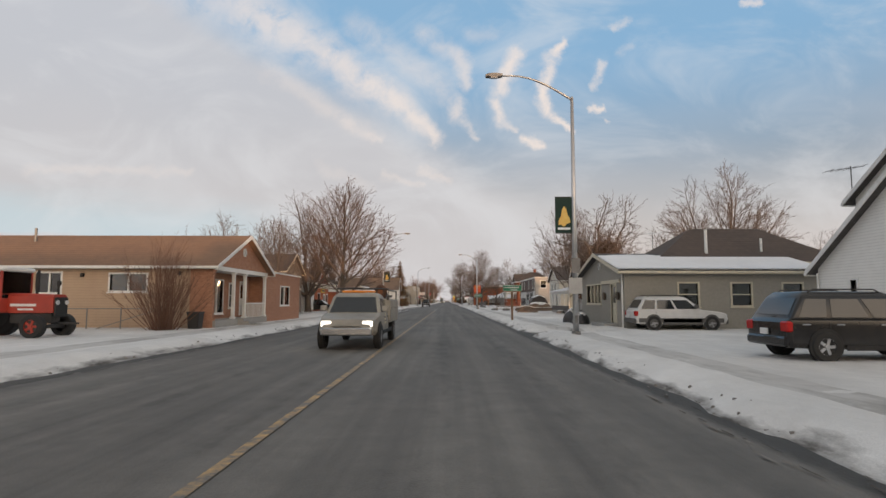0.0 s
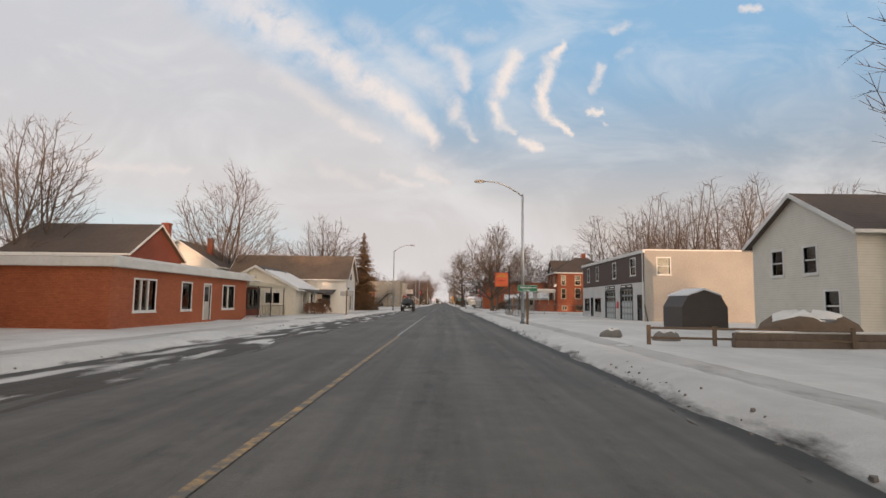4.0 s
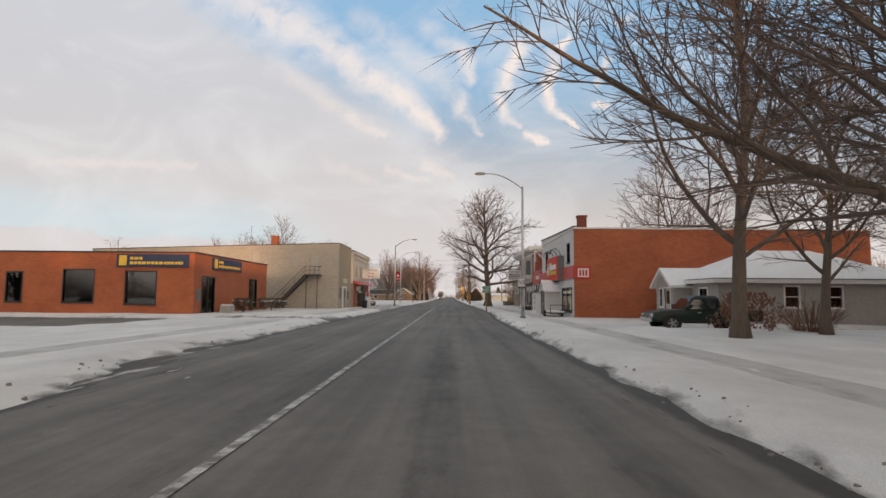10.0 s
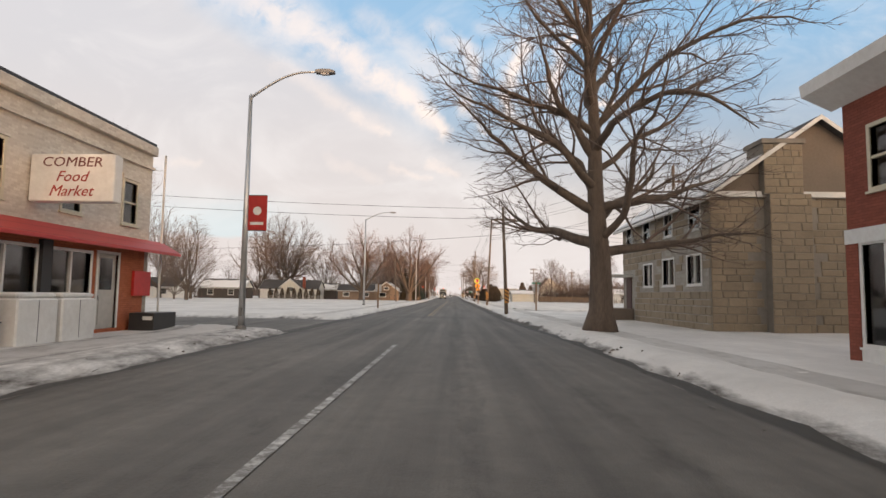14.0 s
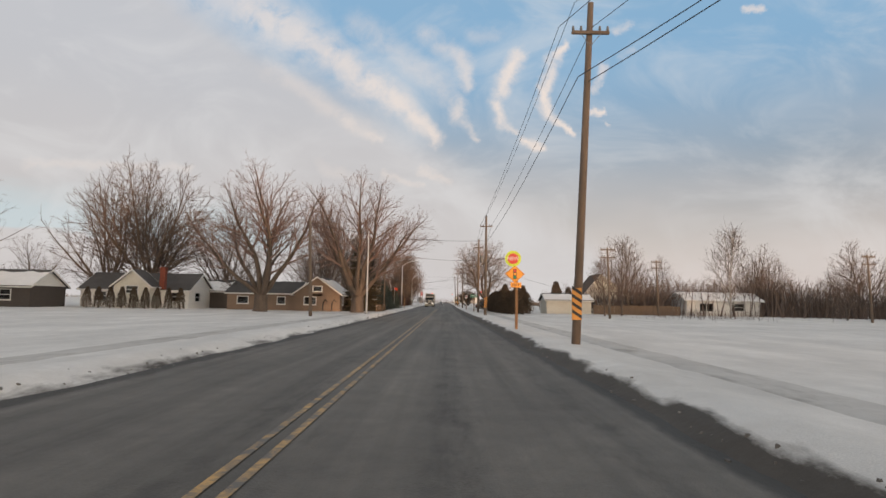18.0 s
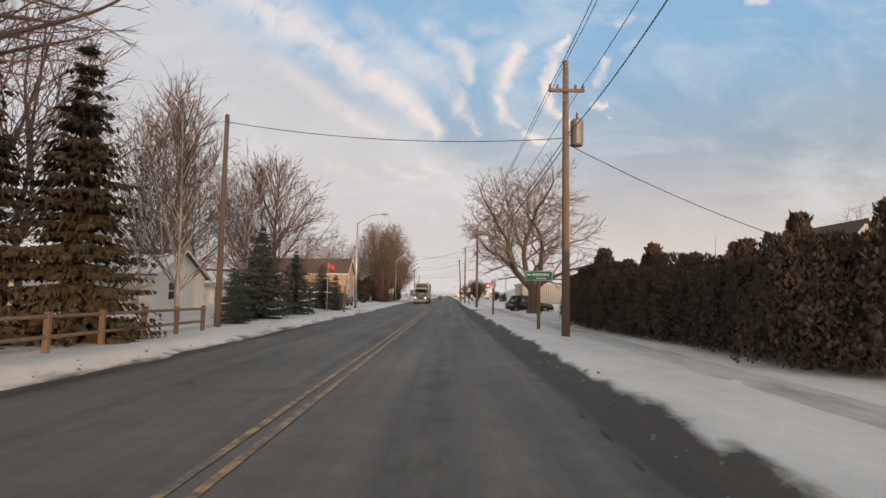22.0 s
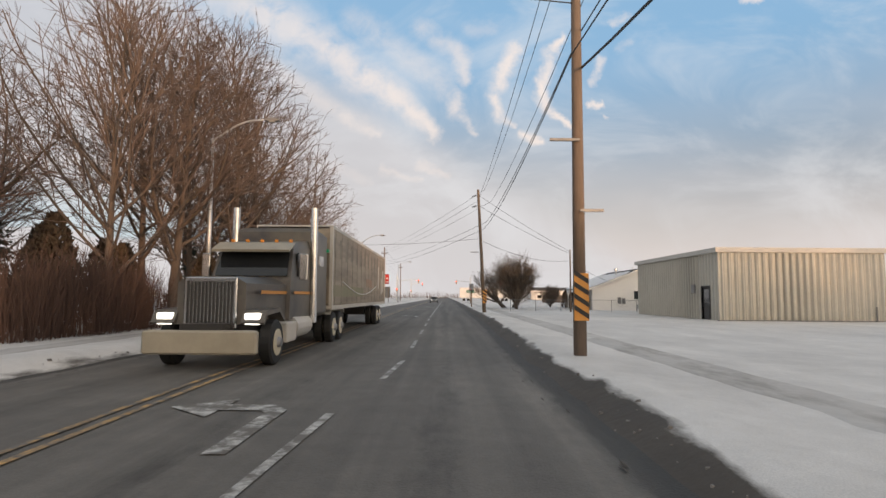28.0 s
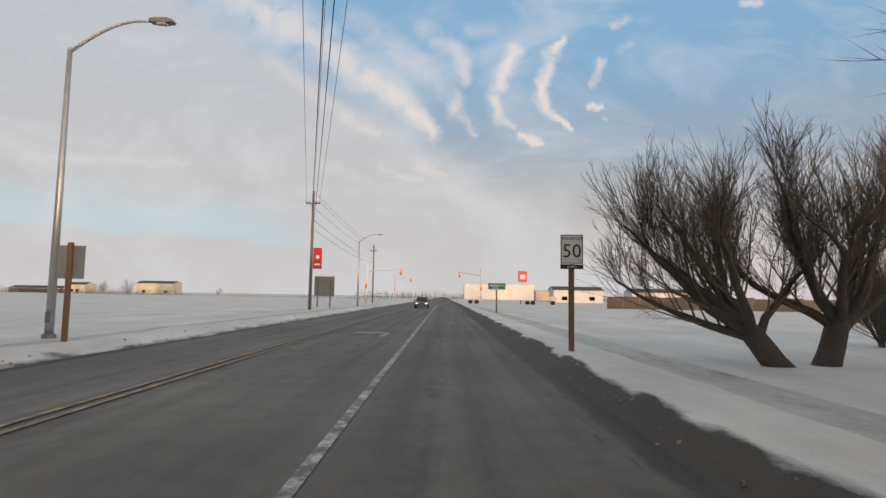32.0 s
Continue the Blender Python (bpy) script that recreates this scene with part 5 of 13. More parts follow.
# third quarter: the rows beyond the fields
for x_, y_, s_, r_, p_ in ((-20.4, 331.2, 1.0, 120, multi), (-50, 353, 1.2, 120, light_a), (-42, 349, 1.40, 250, maple_b), (-33, 354, 1.15, 60, light_b), (-27, 345, 1.0, 210, light_b), (-49, 312, 1.32, 33, light_b), (-60, 322, 1.05, 140, light_a), (-54, 343, 1.05, 20, light_b), (-63, 338, 1.1, 70, light_a), (-46, 357, 1.0, 170, light_a), (-70, 345, 1.1, 200, light_b),
                           (-68, 316, 1.0, 80, light_b), (-76, 324, 1.1, 10, light_a), (-46, 345, 1.0, 190, light_b), (-55, 300, 0.9, 111, light_a), (-70, 290, 0.95, 222, light_b), (-34, 356, 0.9, 12, light_a),
                           (-18, 352, 0.85, 140, light_a), (-22, 366, 0.9, 40, light_b), (-13.4, 370, 0.5, 75, light_b), (-16.3, 382, 0.95, 200, maple_a), (-14.5, 374.5, 0.5, 15, light_a), (-24, 378, 0.8, 0, light_a), (-20, 386, 0.75, 160, light_b), (-30, 392, 0.8, 99, light_a), (-33, 404, 0.85, 12, light_b),
                           (58, 330, 0.62, 0, light_a), (66, 322, 0.6, 50, light_b), (75, 326, 0.7, 100, light_a), (84, 316, 0.65, 150, light_b), (92, 322, 0.7, 200, light_a), (48, 338, 0.55, 70, light_b), (70, 340, 0.7, 20, light_b),
                           (102, 312, 0.7, 60, light_a), (112, 318, 0.72, 10, light_b), (60, 352, 0.65, 130, light_a), (52, 366, 0.6, 80, light_b), (34, 378, 0.55, 25, light_a), (122, 322, 0.7, 30, light_a), (88, 338, 0.75, 90, light_b), (100, 332, 0.8, 140, light_a)):
    place(p_, x_, y_, s_, r_, group=TREES)
rd_ = random.Random(77)
for i_ in range(10):   # the far end of the tree line
    place((light_a, light_b)[i_ % 2], 60 + 12 * i_ + rd_.uniform(-4, 4), 372 + rd_.uniform(0, 20), rd_.uniform(0.55, 0.8), rd_.uniform(0, 360), group=TREES)
for i_ in range(16):   # the tree line behind the houses over the field
    place((light_a, light_b)[i_ % 2], 27 + 5.6 * i_ + rd_.uniform(-2, 2), 356 + rd_.uniform(-4, 22), rd_.uniform(0.42, 0.68), rd_.uniform(0, 360), group=TREES)
for x_, y_, s_, r_, p_ in ((-44, 300, 0.72, 10, light_a), (-50, 308, 0.75, 200, light_b), (-64, 306, 0.7, 140, light_a)):
    place(p_, x_, y_, s_, r_, group=TREES)
place(young, 22.5, 343, 0.72, 15, lab="small bare garden tree beside a white garage", group=TREES)
place(young, 19.5, 340, 0.5, 95, lab="small bare garden tree beside a white garage", group=TREES)
place(light_b, -36.5, 207, 0.86, 70, group=TREES)
place(birch, 35.5, 341, 0.95, 60, lab="tall slim bare poplar over the far houses", group=TREES)
place(birch, 62, 326, 1.15, 5, lab="tall slim bare poplar over the far houses", group=TREES)
for x_, y_, s_, r_ in ((-15.0, 361, 1.0, 40), (-17.5, 356, 0.9, 80), (-12.4, 364, 0.8, 120), (-19, 364, 1.05, 200), (-16, 369, 0.85, 240)):
    place(birch, x_, y_, s_, r_, group=TREES)
# last quarter: the grove by the peach house
for x_, y_, s_, r_, p_ in ((-21.5, 444, 0.74, 10, multi), (-13.4, 445, 1.0, 60, young), (-12.6, 449, 0.86, 130, tall_a), (-15.5, 452, 1.2, 200, young), (-12.4, 455.5, 1.0, 20, tall_a), (-16.5, 459, 1.2, 90, young),
                           (-12.8, 462, 1.15, 150, young), (-18, 462, 0.85, 220, light_a), (-13.4, 464, 0.86, 300, light_b), (-13.0, 470, 0.9, 120, maple_b), (-17, 470, 0.75, 45, light_a), (-14.0, 481, 0.52, 10, young), (-20, 478, 0.6, 170, light_b), (-17.0, 491.4, 0.86, 120, spread_a),
                           (-26, 452, 0.9, 60, light_a), (-30, 440, 0.8, 140, light_b), (-34, 462, 0.85, 20, light_a), (-30, 474, 0.8, 220, light_b)):
    place(p_, x_, y_, s_, r_, group=TREES)
# evergreens
SPR = "tall dense spruce with drooping boughs"
move(spruce("spruce_tree", 5, 12.4, 6.2, SPR, NEEDLE_SUNLIT), -12.9, 141.2)
sp_b = move(spruce("spruce_tree", 6, 8.6, 4.8, "ragged spruce beside a snowy garden", mat("dark_spruce_needles", (0.085, 0.070, 0.042), 0.85, (0.038, 0.034, 0.022), 1.5, 0.5), 0.8), -12.2, 343.5)
sp_c = move(spruce("spruce_tree", 8, 5.2, 4.2, "young blue spruce dusted with snow", NEEDLE_BLUE), -10.2, 360.5)
for x_, y_, s_, r_ in ((-10.4, 345.2, 1.02, 90), (-20, 446.5, 0.85, 10), (-24, 452, 0.95, 60)):
    place(sp_b, x_, y_, s_, r_, group="spruces")
for x_, y_, s_, r_ in ((-10.2, 367.5, 0.85, 50), (-9.6, 378.0, 0.62, 120), (-9.6, 355.0, 0.5, 20), (-12.0, 383.5, 0.85, 200)):
    place(sp_c, x_, y_, s_, r_, group="spruces")

# hedges, cedars and shrubs
cedar_p = cedar("cedar_shrub", 1, 3.4, 0.85, "dense brown winter cedar in an overgrown row", 2800, None, 0.14, at=(8.5, 340.2, 0.1), group="cedar hedge")
cedar_r = cedar("cedar_shrub", 2, 2.9, 1.15, "dense rounded brown cedar in an overgrown hedge", 5000, None, 0.11, taper=0.42, at=(7.6, 341.6, 0.1), group="cedar hedge")
rd_ = random.Random(14)
for i_ in range(17):
    f_ = i_ / 16
    x_, y_ = 8.35 - 1.35 * f_ + rd_.uniform(-0.2, 0.2), 341.0 + 16.0 * f_
    place(cedar_r, x_, y_, rd_.uniform(0.75, 0.95), rd_.uniform(0, 360), sz=rd_.uniform(0.78, 0.98), group="cedar hedge")
    place(cedar_r if i_ % 3 else cedar_p, x_ + 1.3, y_ + rd_.uniform(-0.3, 0.3), rd_.uniform(0.85, 1.1), rd_.uniform(0, 360), sz=rd_.choice((0.9, 0.98, 1.05)) * rd_.uniform(0.95, 1.08), group="cedar hedge")
for i_ in range(9):
    f_ = i_ / 8
    place(cedar_p, 7.2 + 1.9 * f_ + rd_.uniform(-0.25, 0.25), 358.3 + 11.2 * f_, rd_.uniform(0.9, 1.15), rd_.uniform(0, 360), sz=rd_.uniform(0.72, 1.0) - 0.12 * f_, group="cedar hedge")
    place(cedar_p, 8.6 + 2.0 * f_, 358.6 + 11.2 * f_, rd_.uniform(0.95, 1.2), rd_.uniform(0, 360), sz=rd_.choice((0.85, 1.0, 1.3)) * rd_.uniform(0.9, 1.1) - 0.12 * f_, group="cedar hedge")
place(cedar_p, 10.9, 377.0, 1.1, 20, sz=0.8, group="cedar hedge")
place(cedar_p, 12.2, 376.0, 1.2, 80, sz=0.7, group="cedar hedge")
for i_ in range(4):
    place(cedar_p, 9.8 + rd_.uniform(-0.3, 0.3), 369.5 + 1.9 * i_, rd_.uniform(0.75, 0.95), rd_.uniform(0, 360), group="cedar hedge")
place(cedar_p, 18.5, 366, 1.5, 30, lab="round-topped cedar behind the garage")
place(cedar_p, 21, 368, 1.25, 90, lab="round-topped cedar behind the garage")
for i_ in range(9):
    place(cedar_p, -41.6 + 1.35 * i_, 334.7, 0.62, 40 * i_, sz=0.72, lab="small clipped cedar in a row before the white house", group="cedar row")
juniper = move(cedar("juniper_tree", 9, 6.3, 3.0, "rusty brown juniper behind the locust tree", 14000, mat("rusty_juniper", (0.10, 0.062, 0.04), 0.9, (0.045, 0.032, 0.022), 2.0, 0.6), size=0.2, taper=0.75, at=(0, 0, 0)), 17.0, 49.0)
for ch_ in juniper.children:      # the crown stands clear of the ground on its trunk
    if ch_.name.startswith("foliage"):
        ch_.location.z = 1.5
move(cedar("round_bush", 12, 1.5, 0.85, "round brown bush by a porch", 700, SHRUB, 0.13, 0.5), 17.2, 58.0)
move(cedar("round_bush", 13, 1.6, 0.95, "round leafless bush before the white gabled house", 800, SHRUB, 0.13, 0.5), -13.2, 113.5)
move(cedar("round_bush", 15, 1.7, 1.3, "round brown bush beside the low grey house", 900, SHRUB, 0.13, 0.5), 12.6, 170.2)
hedge_l = cedar("clipped_hedge", 16, 1.15, 2.2, "clipped brown hedge by the white bungalow's porch", 1600, SHRUB, 0.14, 0.25, ry=0.6)
move(hedge_l, -13.4, 110.6, turn=80)
move(stems("bare_shrub", 17, 4.2, 2.3, 120, "large leafless shrub glowing in low sun before the bungalow", SHRUB, (0, 0, 0), 5, 0.8, 0.02, base=0.22), -13.5, 14.7)
move(stems("bare_shrub", 27, 1.6, 1.6, 90, "low leafless shrub beside the low grey house", SHRUB, (0, 0, 0), 3), 16.0, 171.5)
willow_b = move(bare_tree("willow_tree", 107, 5.5, 3.0, 0.3, 0.24, 16, 0.66, "dense rounded leafless willow with many stems from one stool", WILLOW, WILLOWBARK, belly=0.5, curl=0.10, jit=0.06, gaps=(0.22, 0.22, 0.17), ratio=(0.42, 0.42), ang=(0.5, 0.5), twig=0.5, tw=0.62), 8.2, 488.6)
place(willow_b, 14.6, 502.2, 0.5, 140, lab="small leafless willow bush in the snow", group="willows")
red_hedge = move(stems("twig_hedge", 19, 3.2, 2.6, 420, "dense leafless reddish hedge along the pavement", HEDGE_TWIG, (0, 0, 0), 3, 0.25, 0.012, ry=1.1, base=0.8), -12.6, 443.0, turn=90)
for i_ in range(2):
    place(red_hedge, -12.8 + 0.2 * i_, 440.0 + 6.0 * i_, 0.95 - 0.06 * i_, 90, group="twig hedge")
for i_, (x_, y_, s_) in enumerate(((-13.6, 455, 1.15), (-14.2, 459, 1.2), (-15, 463, 1.25), (-14.8, 467, 1.2), (-15.6, 471, 1.25), (-15.2, 475, 1.25), (-16.2, 478.5, 1.25), (-15.6, 482.5, 1.2), (-16.0, 486, 1.1))):
    place(cedar_p, x_, y_, s_, 77 * i_, lab="dense dark cedar in an overgrown hedge", group="overgrown hedge")
for i_ in range(5):
    place(sp_c, -17.5 - 0.8 * (i_ % 2), 462 + 4.5 * i_, 1.0, 50 * i_, lab="dark evergreen behind the hedge", group="overgrown hedge")


for i_ in range(9):
    place(cedar_p, -16.2 - 1.5 * (i_ % 3), 441.0 + 1.7 * i_, rd_.uniform(1.15, 1.4), 50 * i_, lab="dense dark cedar under the bare trees", group="overgrown hedge")
for x_, y_, s_, r_ in ((-16.9, 489.4, 1.15, 10), (-17.9, 488.9, 1.3, 100), (-16.6, 488.2, 0.85, 190), (-18.6, 490.0, 1.3, 280)):
    place(cedar_p, x_, y_, s_, r_, lab="dense dark cedar beside the billboard", group="overgrown hedge")
for i_ in range(11):
    place(cedar_p, -20.9 + 0.72 * i_, 484.4 + 0.4 * (i_ % 2), rd_.uniform(1.1, 1.25), 50 * i_, sz=rd_.uniform(0.92, 1.02), lab="dense dark cedar in an overgrown hedge", group="overgrown hedge")
    place(cedar_p, -13.9 - 0.06 * i_, 476.0 + 0.85 * i_, rd_.uniform(1.0, 1.15), 70 * i_, sz=rd_.uniform(0.9, 1.0), lab="dense dark cedar in an overgrown hedge", group="overgrown hedge")
for x_, y_, s_, r_, p_ in ((-18.5, 488, 0.66, 30, light_a), (-22.5, 490, 0.6, 200, light_b)):
    place(p_, x_, y_, s_, r_, group=TREES)


# far woods round the fields: thin upright stems in clumps
def far_woods(name, rows, label):
    rd = random.Random(55)
    vs, fs = [], []
    for x0, y0, x1, y1, h, n in rows:
        for _ in range(n):
            s = rd.random()
            x, y = x0 + (x1 - x0) * s + rd.gauss(0, 4), y0 + (y1 - y0) * s + rd.gauss(0, 4)
            k = h * (0.62 + 0.3 * wob(x * 0.06, y * 0.06, 1.0, 2.0)) * rd.uniform(0.45, 1.15)
            dx, dy, w = rd.gauss(0, 0.16) * k, rd.gauss(0, 0.16) * k, 0.011 * h * rd.uniform(0.4, 1.3)
            a = rd.uniform(0, 3.14)
            o = len(vs)
            vs += [(x - math.cos(a) * w, y - math.sin(a) * w, -0.2), (x + math.cos(a) * w, y + math.sin(a) * w, -0.2), (x + dx, y + dy, k)]
            fs.append((o, o + 1, o + 2))
            for _ in range(3):
                q = rd.uniform(0.35, 0.9)
                bx, by, bz = x + dx * q, y + dy * q, k * q
                ex, ey, ez = bx + rd.gauss(0, 0.14) * k, by + rd.gauss(0, 0.14) * k, bz + k * rd.uniform(0.05, 0.25)
                o = len(vs)
                vs += [(bx - w * 0.5, by, bz), (bx + w * 0.5, by + w * 0.3, bz), (ex, ey, ez)]
                fs.append((o, o + 1, o + 2))
    me = bpy.data.meshes.new(name)
    me.from_pydata(vs, [], fs)
    return tagged(part(name, me, TWIG), label, "woods", kind="stuff")


# the row (42, 238) to (150, 212) is unseen, added to shade garage and field
far_woods("far_woods", [(24, 364, 60, 358, 9.5, 2600), (60, 358, 170, 344, 9.5, 4200), (48, 352, 170, 338, 3.2, 4200), (28, 330, 34, 352, 2.2, 500), (42, 238, 150, 212, 11, 5200), (24, 386, 210, 398, 6.2, 4200), (-300, 420, -90, 330, 11, 3500), (-110, 300, -60, 340, 9, 1200), (70, 345, 260, 330, 10, 3200), (260, 330, 500, 300, 11, 1500), (-500, 760, -120, 740, 5, 3000), (-250, 800, -20, 700, 2.0, 3600), (90, 640, 420, 560, 6, 2200),
                       (-60, 900, 200, 900, 8, 2500), (-200, 60, -90, 20, 12, 1600), (110, 10, 260, 80, 12, 1800), (120, 120, 160, 200, 12, 1500), (-180, 200, -100, 130, 12, 1500), (-120, 480, -50, 400, 10, 1500)],
          "grey leafless woods and scrub beyond the fields, one unseen row added for shade")

# ---- building kit ----
def wall_mesh(axis, plane, inward, a0, a1, z0, z1, holes, thick=0.25):
    """An upright wall with openings cut right through. axis: 0 for a wall across x, 1 for one across y."""
    m = Mesh()
    us = sorted({a0, a1, *[h for o in holes for h in o[:2]]})
    vs = sorted({z0, z1, *[h for o in holes for h in o[2:4]]})

    def solid(i, j):
        if not (0 <= i < len(us) - 1 and 0 <= j < len(vs) - 1):
            return False
        u, v = (us[i] + us[i + 1]) / 2, (vs[j] + vs[j + 1]) / 2
        return not any(o[0] < u < o[1] and o[2] < v < o[3] for o in holes)

    def pt(u, v, t):
        w = plane + inward * thick * t
        return (w, u, v) if axis == 0 else (u, w, v)
    for i in range(len(us) - 1):
        for j in range(len(vs) - 1):
            if not solid(i, j):
                continue
            u0, u1, v0, v1 = us[i], us[i + 1], vs[j], vs[j + 1]
            for t in (0, 1):
                m.add([pt(u0, v0, t), pt(u1, v0, t), pt(u1, v1, t), pt(u0, v1, t)], [(0, 1, 2, 3)])
            for (di, dj), (p, q) in {(-1, 0): ((u0, v0), (u0, v1)), (1, 0): ((u1, v0), (u1, v1)), (0, -1): ((u0, v0), (u1, v0)), (0, 1): ((u0, v1), (u1, v1))}.items():
                if not solid(i + di, j + dj):
                    m.add([pt(*p, 0), pt(*q, 0), pt(*q, 1), pt(*p, 1)], [(0, 1, 2, 3)])
    bm = bmesh.new()
    me = bpy.data.meshes.new("wall")
    me.from_pydata(m.v, [], m.f)
    bm.from_mesh(me)
    bmesh.ops.remove_doubles(bm, verts=bm.verts, dist=0.0005)
    bmesh.ops.recalc_face_normals(bm, faces=bm.faces)
    bm.to_mesh(me)
    bm.free()
    return me


def slab(axis, plane, out, a0, a1, z0, z1, d0, d1, m=None, ch=0.0):
    """A box on a wall: from d0 to d1 outward of its face."""
    m = m or Mesh()
    p, q = plane + out * d0, plane + out * d1
    if axis == 0:
        return m.box(min(p, q), max(p, q), a0, a1, z0, z1, ch)
    return m.box(a0, a1, min(p, q), max(p, q), z0, z1, ch)


def opening(house, axis, plane, out, hole, trim):
    a0, a1, z0, z1 = hole[:4]
    kind = hole[4] if len(hole) > 4 else "w"
    n = hole[5] if len(hole) > 5 else 1
    S = lambda *k, **w: slab(axis, plane, out, *k, **w)  # noqa: E731
    b = 0.09
    if kind in ("w", "s", "p"):
        q = [[(a0 - b, z0 - b), (a1 + b, z0 - b), (a1 + b, z1 + b), (a0 - b, z1 + b)], [(a0, z0), (a1, z0), (a1, z1), (a0, z1)]]
        put = lambda u, v, d: (plane + out * d, u, v) if axis == 0 else (u, plane + out * d, v)  # noqa: E731
        loops = [[put(u, v, d) for u, v in q[k]] for k, d in ((0, -0.12), (0, 0.035), (1, 0.035), (1, -0.12), (0, -0.12))]
        w = part("window", Mesh().rings(loops[:4], False).add(loops[3] + loops[0], [(k, (k + 1) % 4, 4 + (k + 1) % 4, 4 + k) for k in range(4)]), trim, house)
        for i in range(1, n):
            u = a0 + (a1 - a0) * i / n
            part("mullion", S(u - 0.035, u + 0.035, z0, z1, -0.11, 0.01), trim, w)
        if kind == "w":
            zm = (z0 + z1) / 2
            part("meeting_rail", S(a0, a1, zm - 0.03, zm + 0.03, -0.11, 0.005), trim, w)
        part("pane", S(a0 - 0.01, a1 + 0.01, z0 - 0.01, z1 + 0.01, -0.085, -0.07), GLASS, w).visible_shadow = False
        part("sill", S(a0 - b - 0.04, a1 + b + 0.04, z0 - b - 0.05, z0 - b, -0.02, 0.08), trim, w)
        if kind == "w" and (a1 - a0) < 2.2:
            part("blind", S(a0 + 0.03, a1 - 0.03, z1 - (z1 - z0) * 0.45, z1 - 0.02, -0.135, -0.125), MATS["window_blind"], w)
    elif kind == "d":
        f = Mesh()
        for k in ((a0 - b, a0, z0, z1 + b), (a1, a1 + b, z0, z1 + b), (a0, a1, z1, z1 + b)):
            S(*k, -0.12, 0.035, m=f)
        d = part("door", f, trim, house)
        leaf = S(a0, a1, z0, z1, -0.11, -0.06)
        w = a1 - a0
        part("leaf", leaf, MATS["door_leaf"] if n == 1 else trim, d)
        part("pane", S(a0 + 0.2 * w, a1 - 0.2 * w, z0 + 0.52 * (z1 - z0), z1 - 0.15, -0.06, -0.045), CARGLASS, d)
        part("panel", S(a0 + 0.2 * w, a1 - 0.2 * w, z0 + 0.15, z0 + 0.42 * (z1 - z0), -0.06, -0.04), MATS["door_leaf"] if n == 1 else trim, d)
        part("handle", S(a0 + 0.08 * w, a0 + 0.08 * w + 0.05, z0 + 0.95, z0 + 1.12, -0.06, 0.0), CHROME, d)
    elif kind == "g":
        f = Mesh()
        for k in ((a0 - 0.14, a0, z0, z1 + 0.14), (a1, a1 + 0.14, z0, z1 + 0.14), (a0, a1, z1, z1 + 0.14)):
            S(*k, -0.14, 0.03, m=f)
        d = part("garage_door", f, DARK, house)
        rows = 5
        for r in range(rows):
            u0, u1 = z0 + (z1 - z0) * r / rows, z0 + (z1 - z0) * (r + 1) / rows
            part("door_panel", S(a0, a1, u0 + 0.012, u1 - 0.012, -0.13, -0.09), MATS["garage_panel"], d)
            for c in range(4):
                c0, c1 = a0 + (a1 - a0) * c / 4 + 0.1, a0 + (a1 - a0) * (c + 1) / 4 - 0.1
                part("pane", S(c0, c1, u0 + 0.09, u1 - 0.09, -0.088, -0.078), CARGLASS if r >= 3 else MATS["frosted"], d)
    elif kind == "b":
        part("board", S(a0 + 0.01, a1 - 0.01, z0 + 0.01, z1 - 0.01, -0.1, -0.05), trim, house)


mat("window_blind", (0.62, 0.58, 0.50), 0.8)
mat("door_leaf", (0.55, 0.52, 0.47), 0.5)
mat("garage_panel", (0.34, 0.37, 0.36), 0.5)
mat("frosted", (0.50, 0.54, 0.54), 0.3)


def walls(h, x0, x1, y0, y1, z0, z1, mats, holes, trim=None, thick=0.25):
    """Four walls with openings. mats: one material or one for each of S W N E; holes: lists by the same letters."""
    trim = trim or WHITE
    spec = {"S": (1, y0, 1, x0, x1), "N": (1, y1, -1, x0, x1), "W": (0, x0, 1, y0 + thick, y1 - thick), "E": (0, x1, -1, y0 + thick, y1 - thick)}
    for k, (axis, plane, inward, a0, a1) in spec.items():
        mt = mats[k] if isinstance(mats, dict) else mats
        hs = holes.get(k, [])
        if mt is None:
            continue
        part("wall", wall_mesh(axis, plane, inward, a0, a1, z0, z1, hs, thick), mt, h)
        for o in hs:
            if len(o) < 5 or o[4] != "x":
                opening(h, axis, plane, -inward, o, trim)
    f = Mesh().box(x0 + thick, x1 - thick, y0 + thick, y1 - thick, z0 - 0.02, z0 + 0.05)
    part("floor", f, DARKROOM, h)


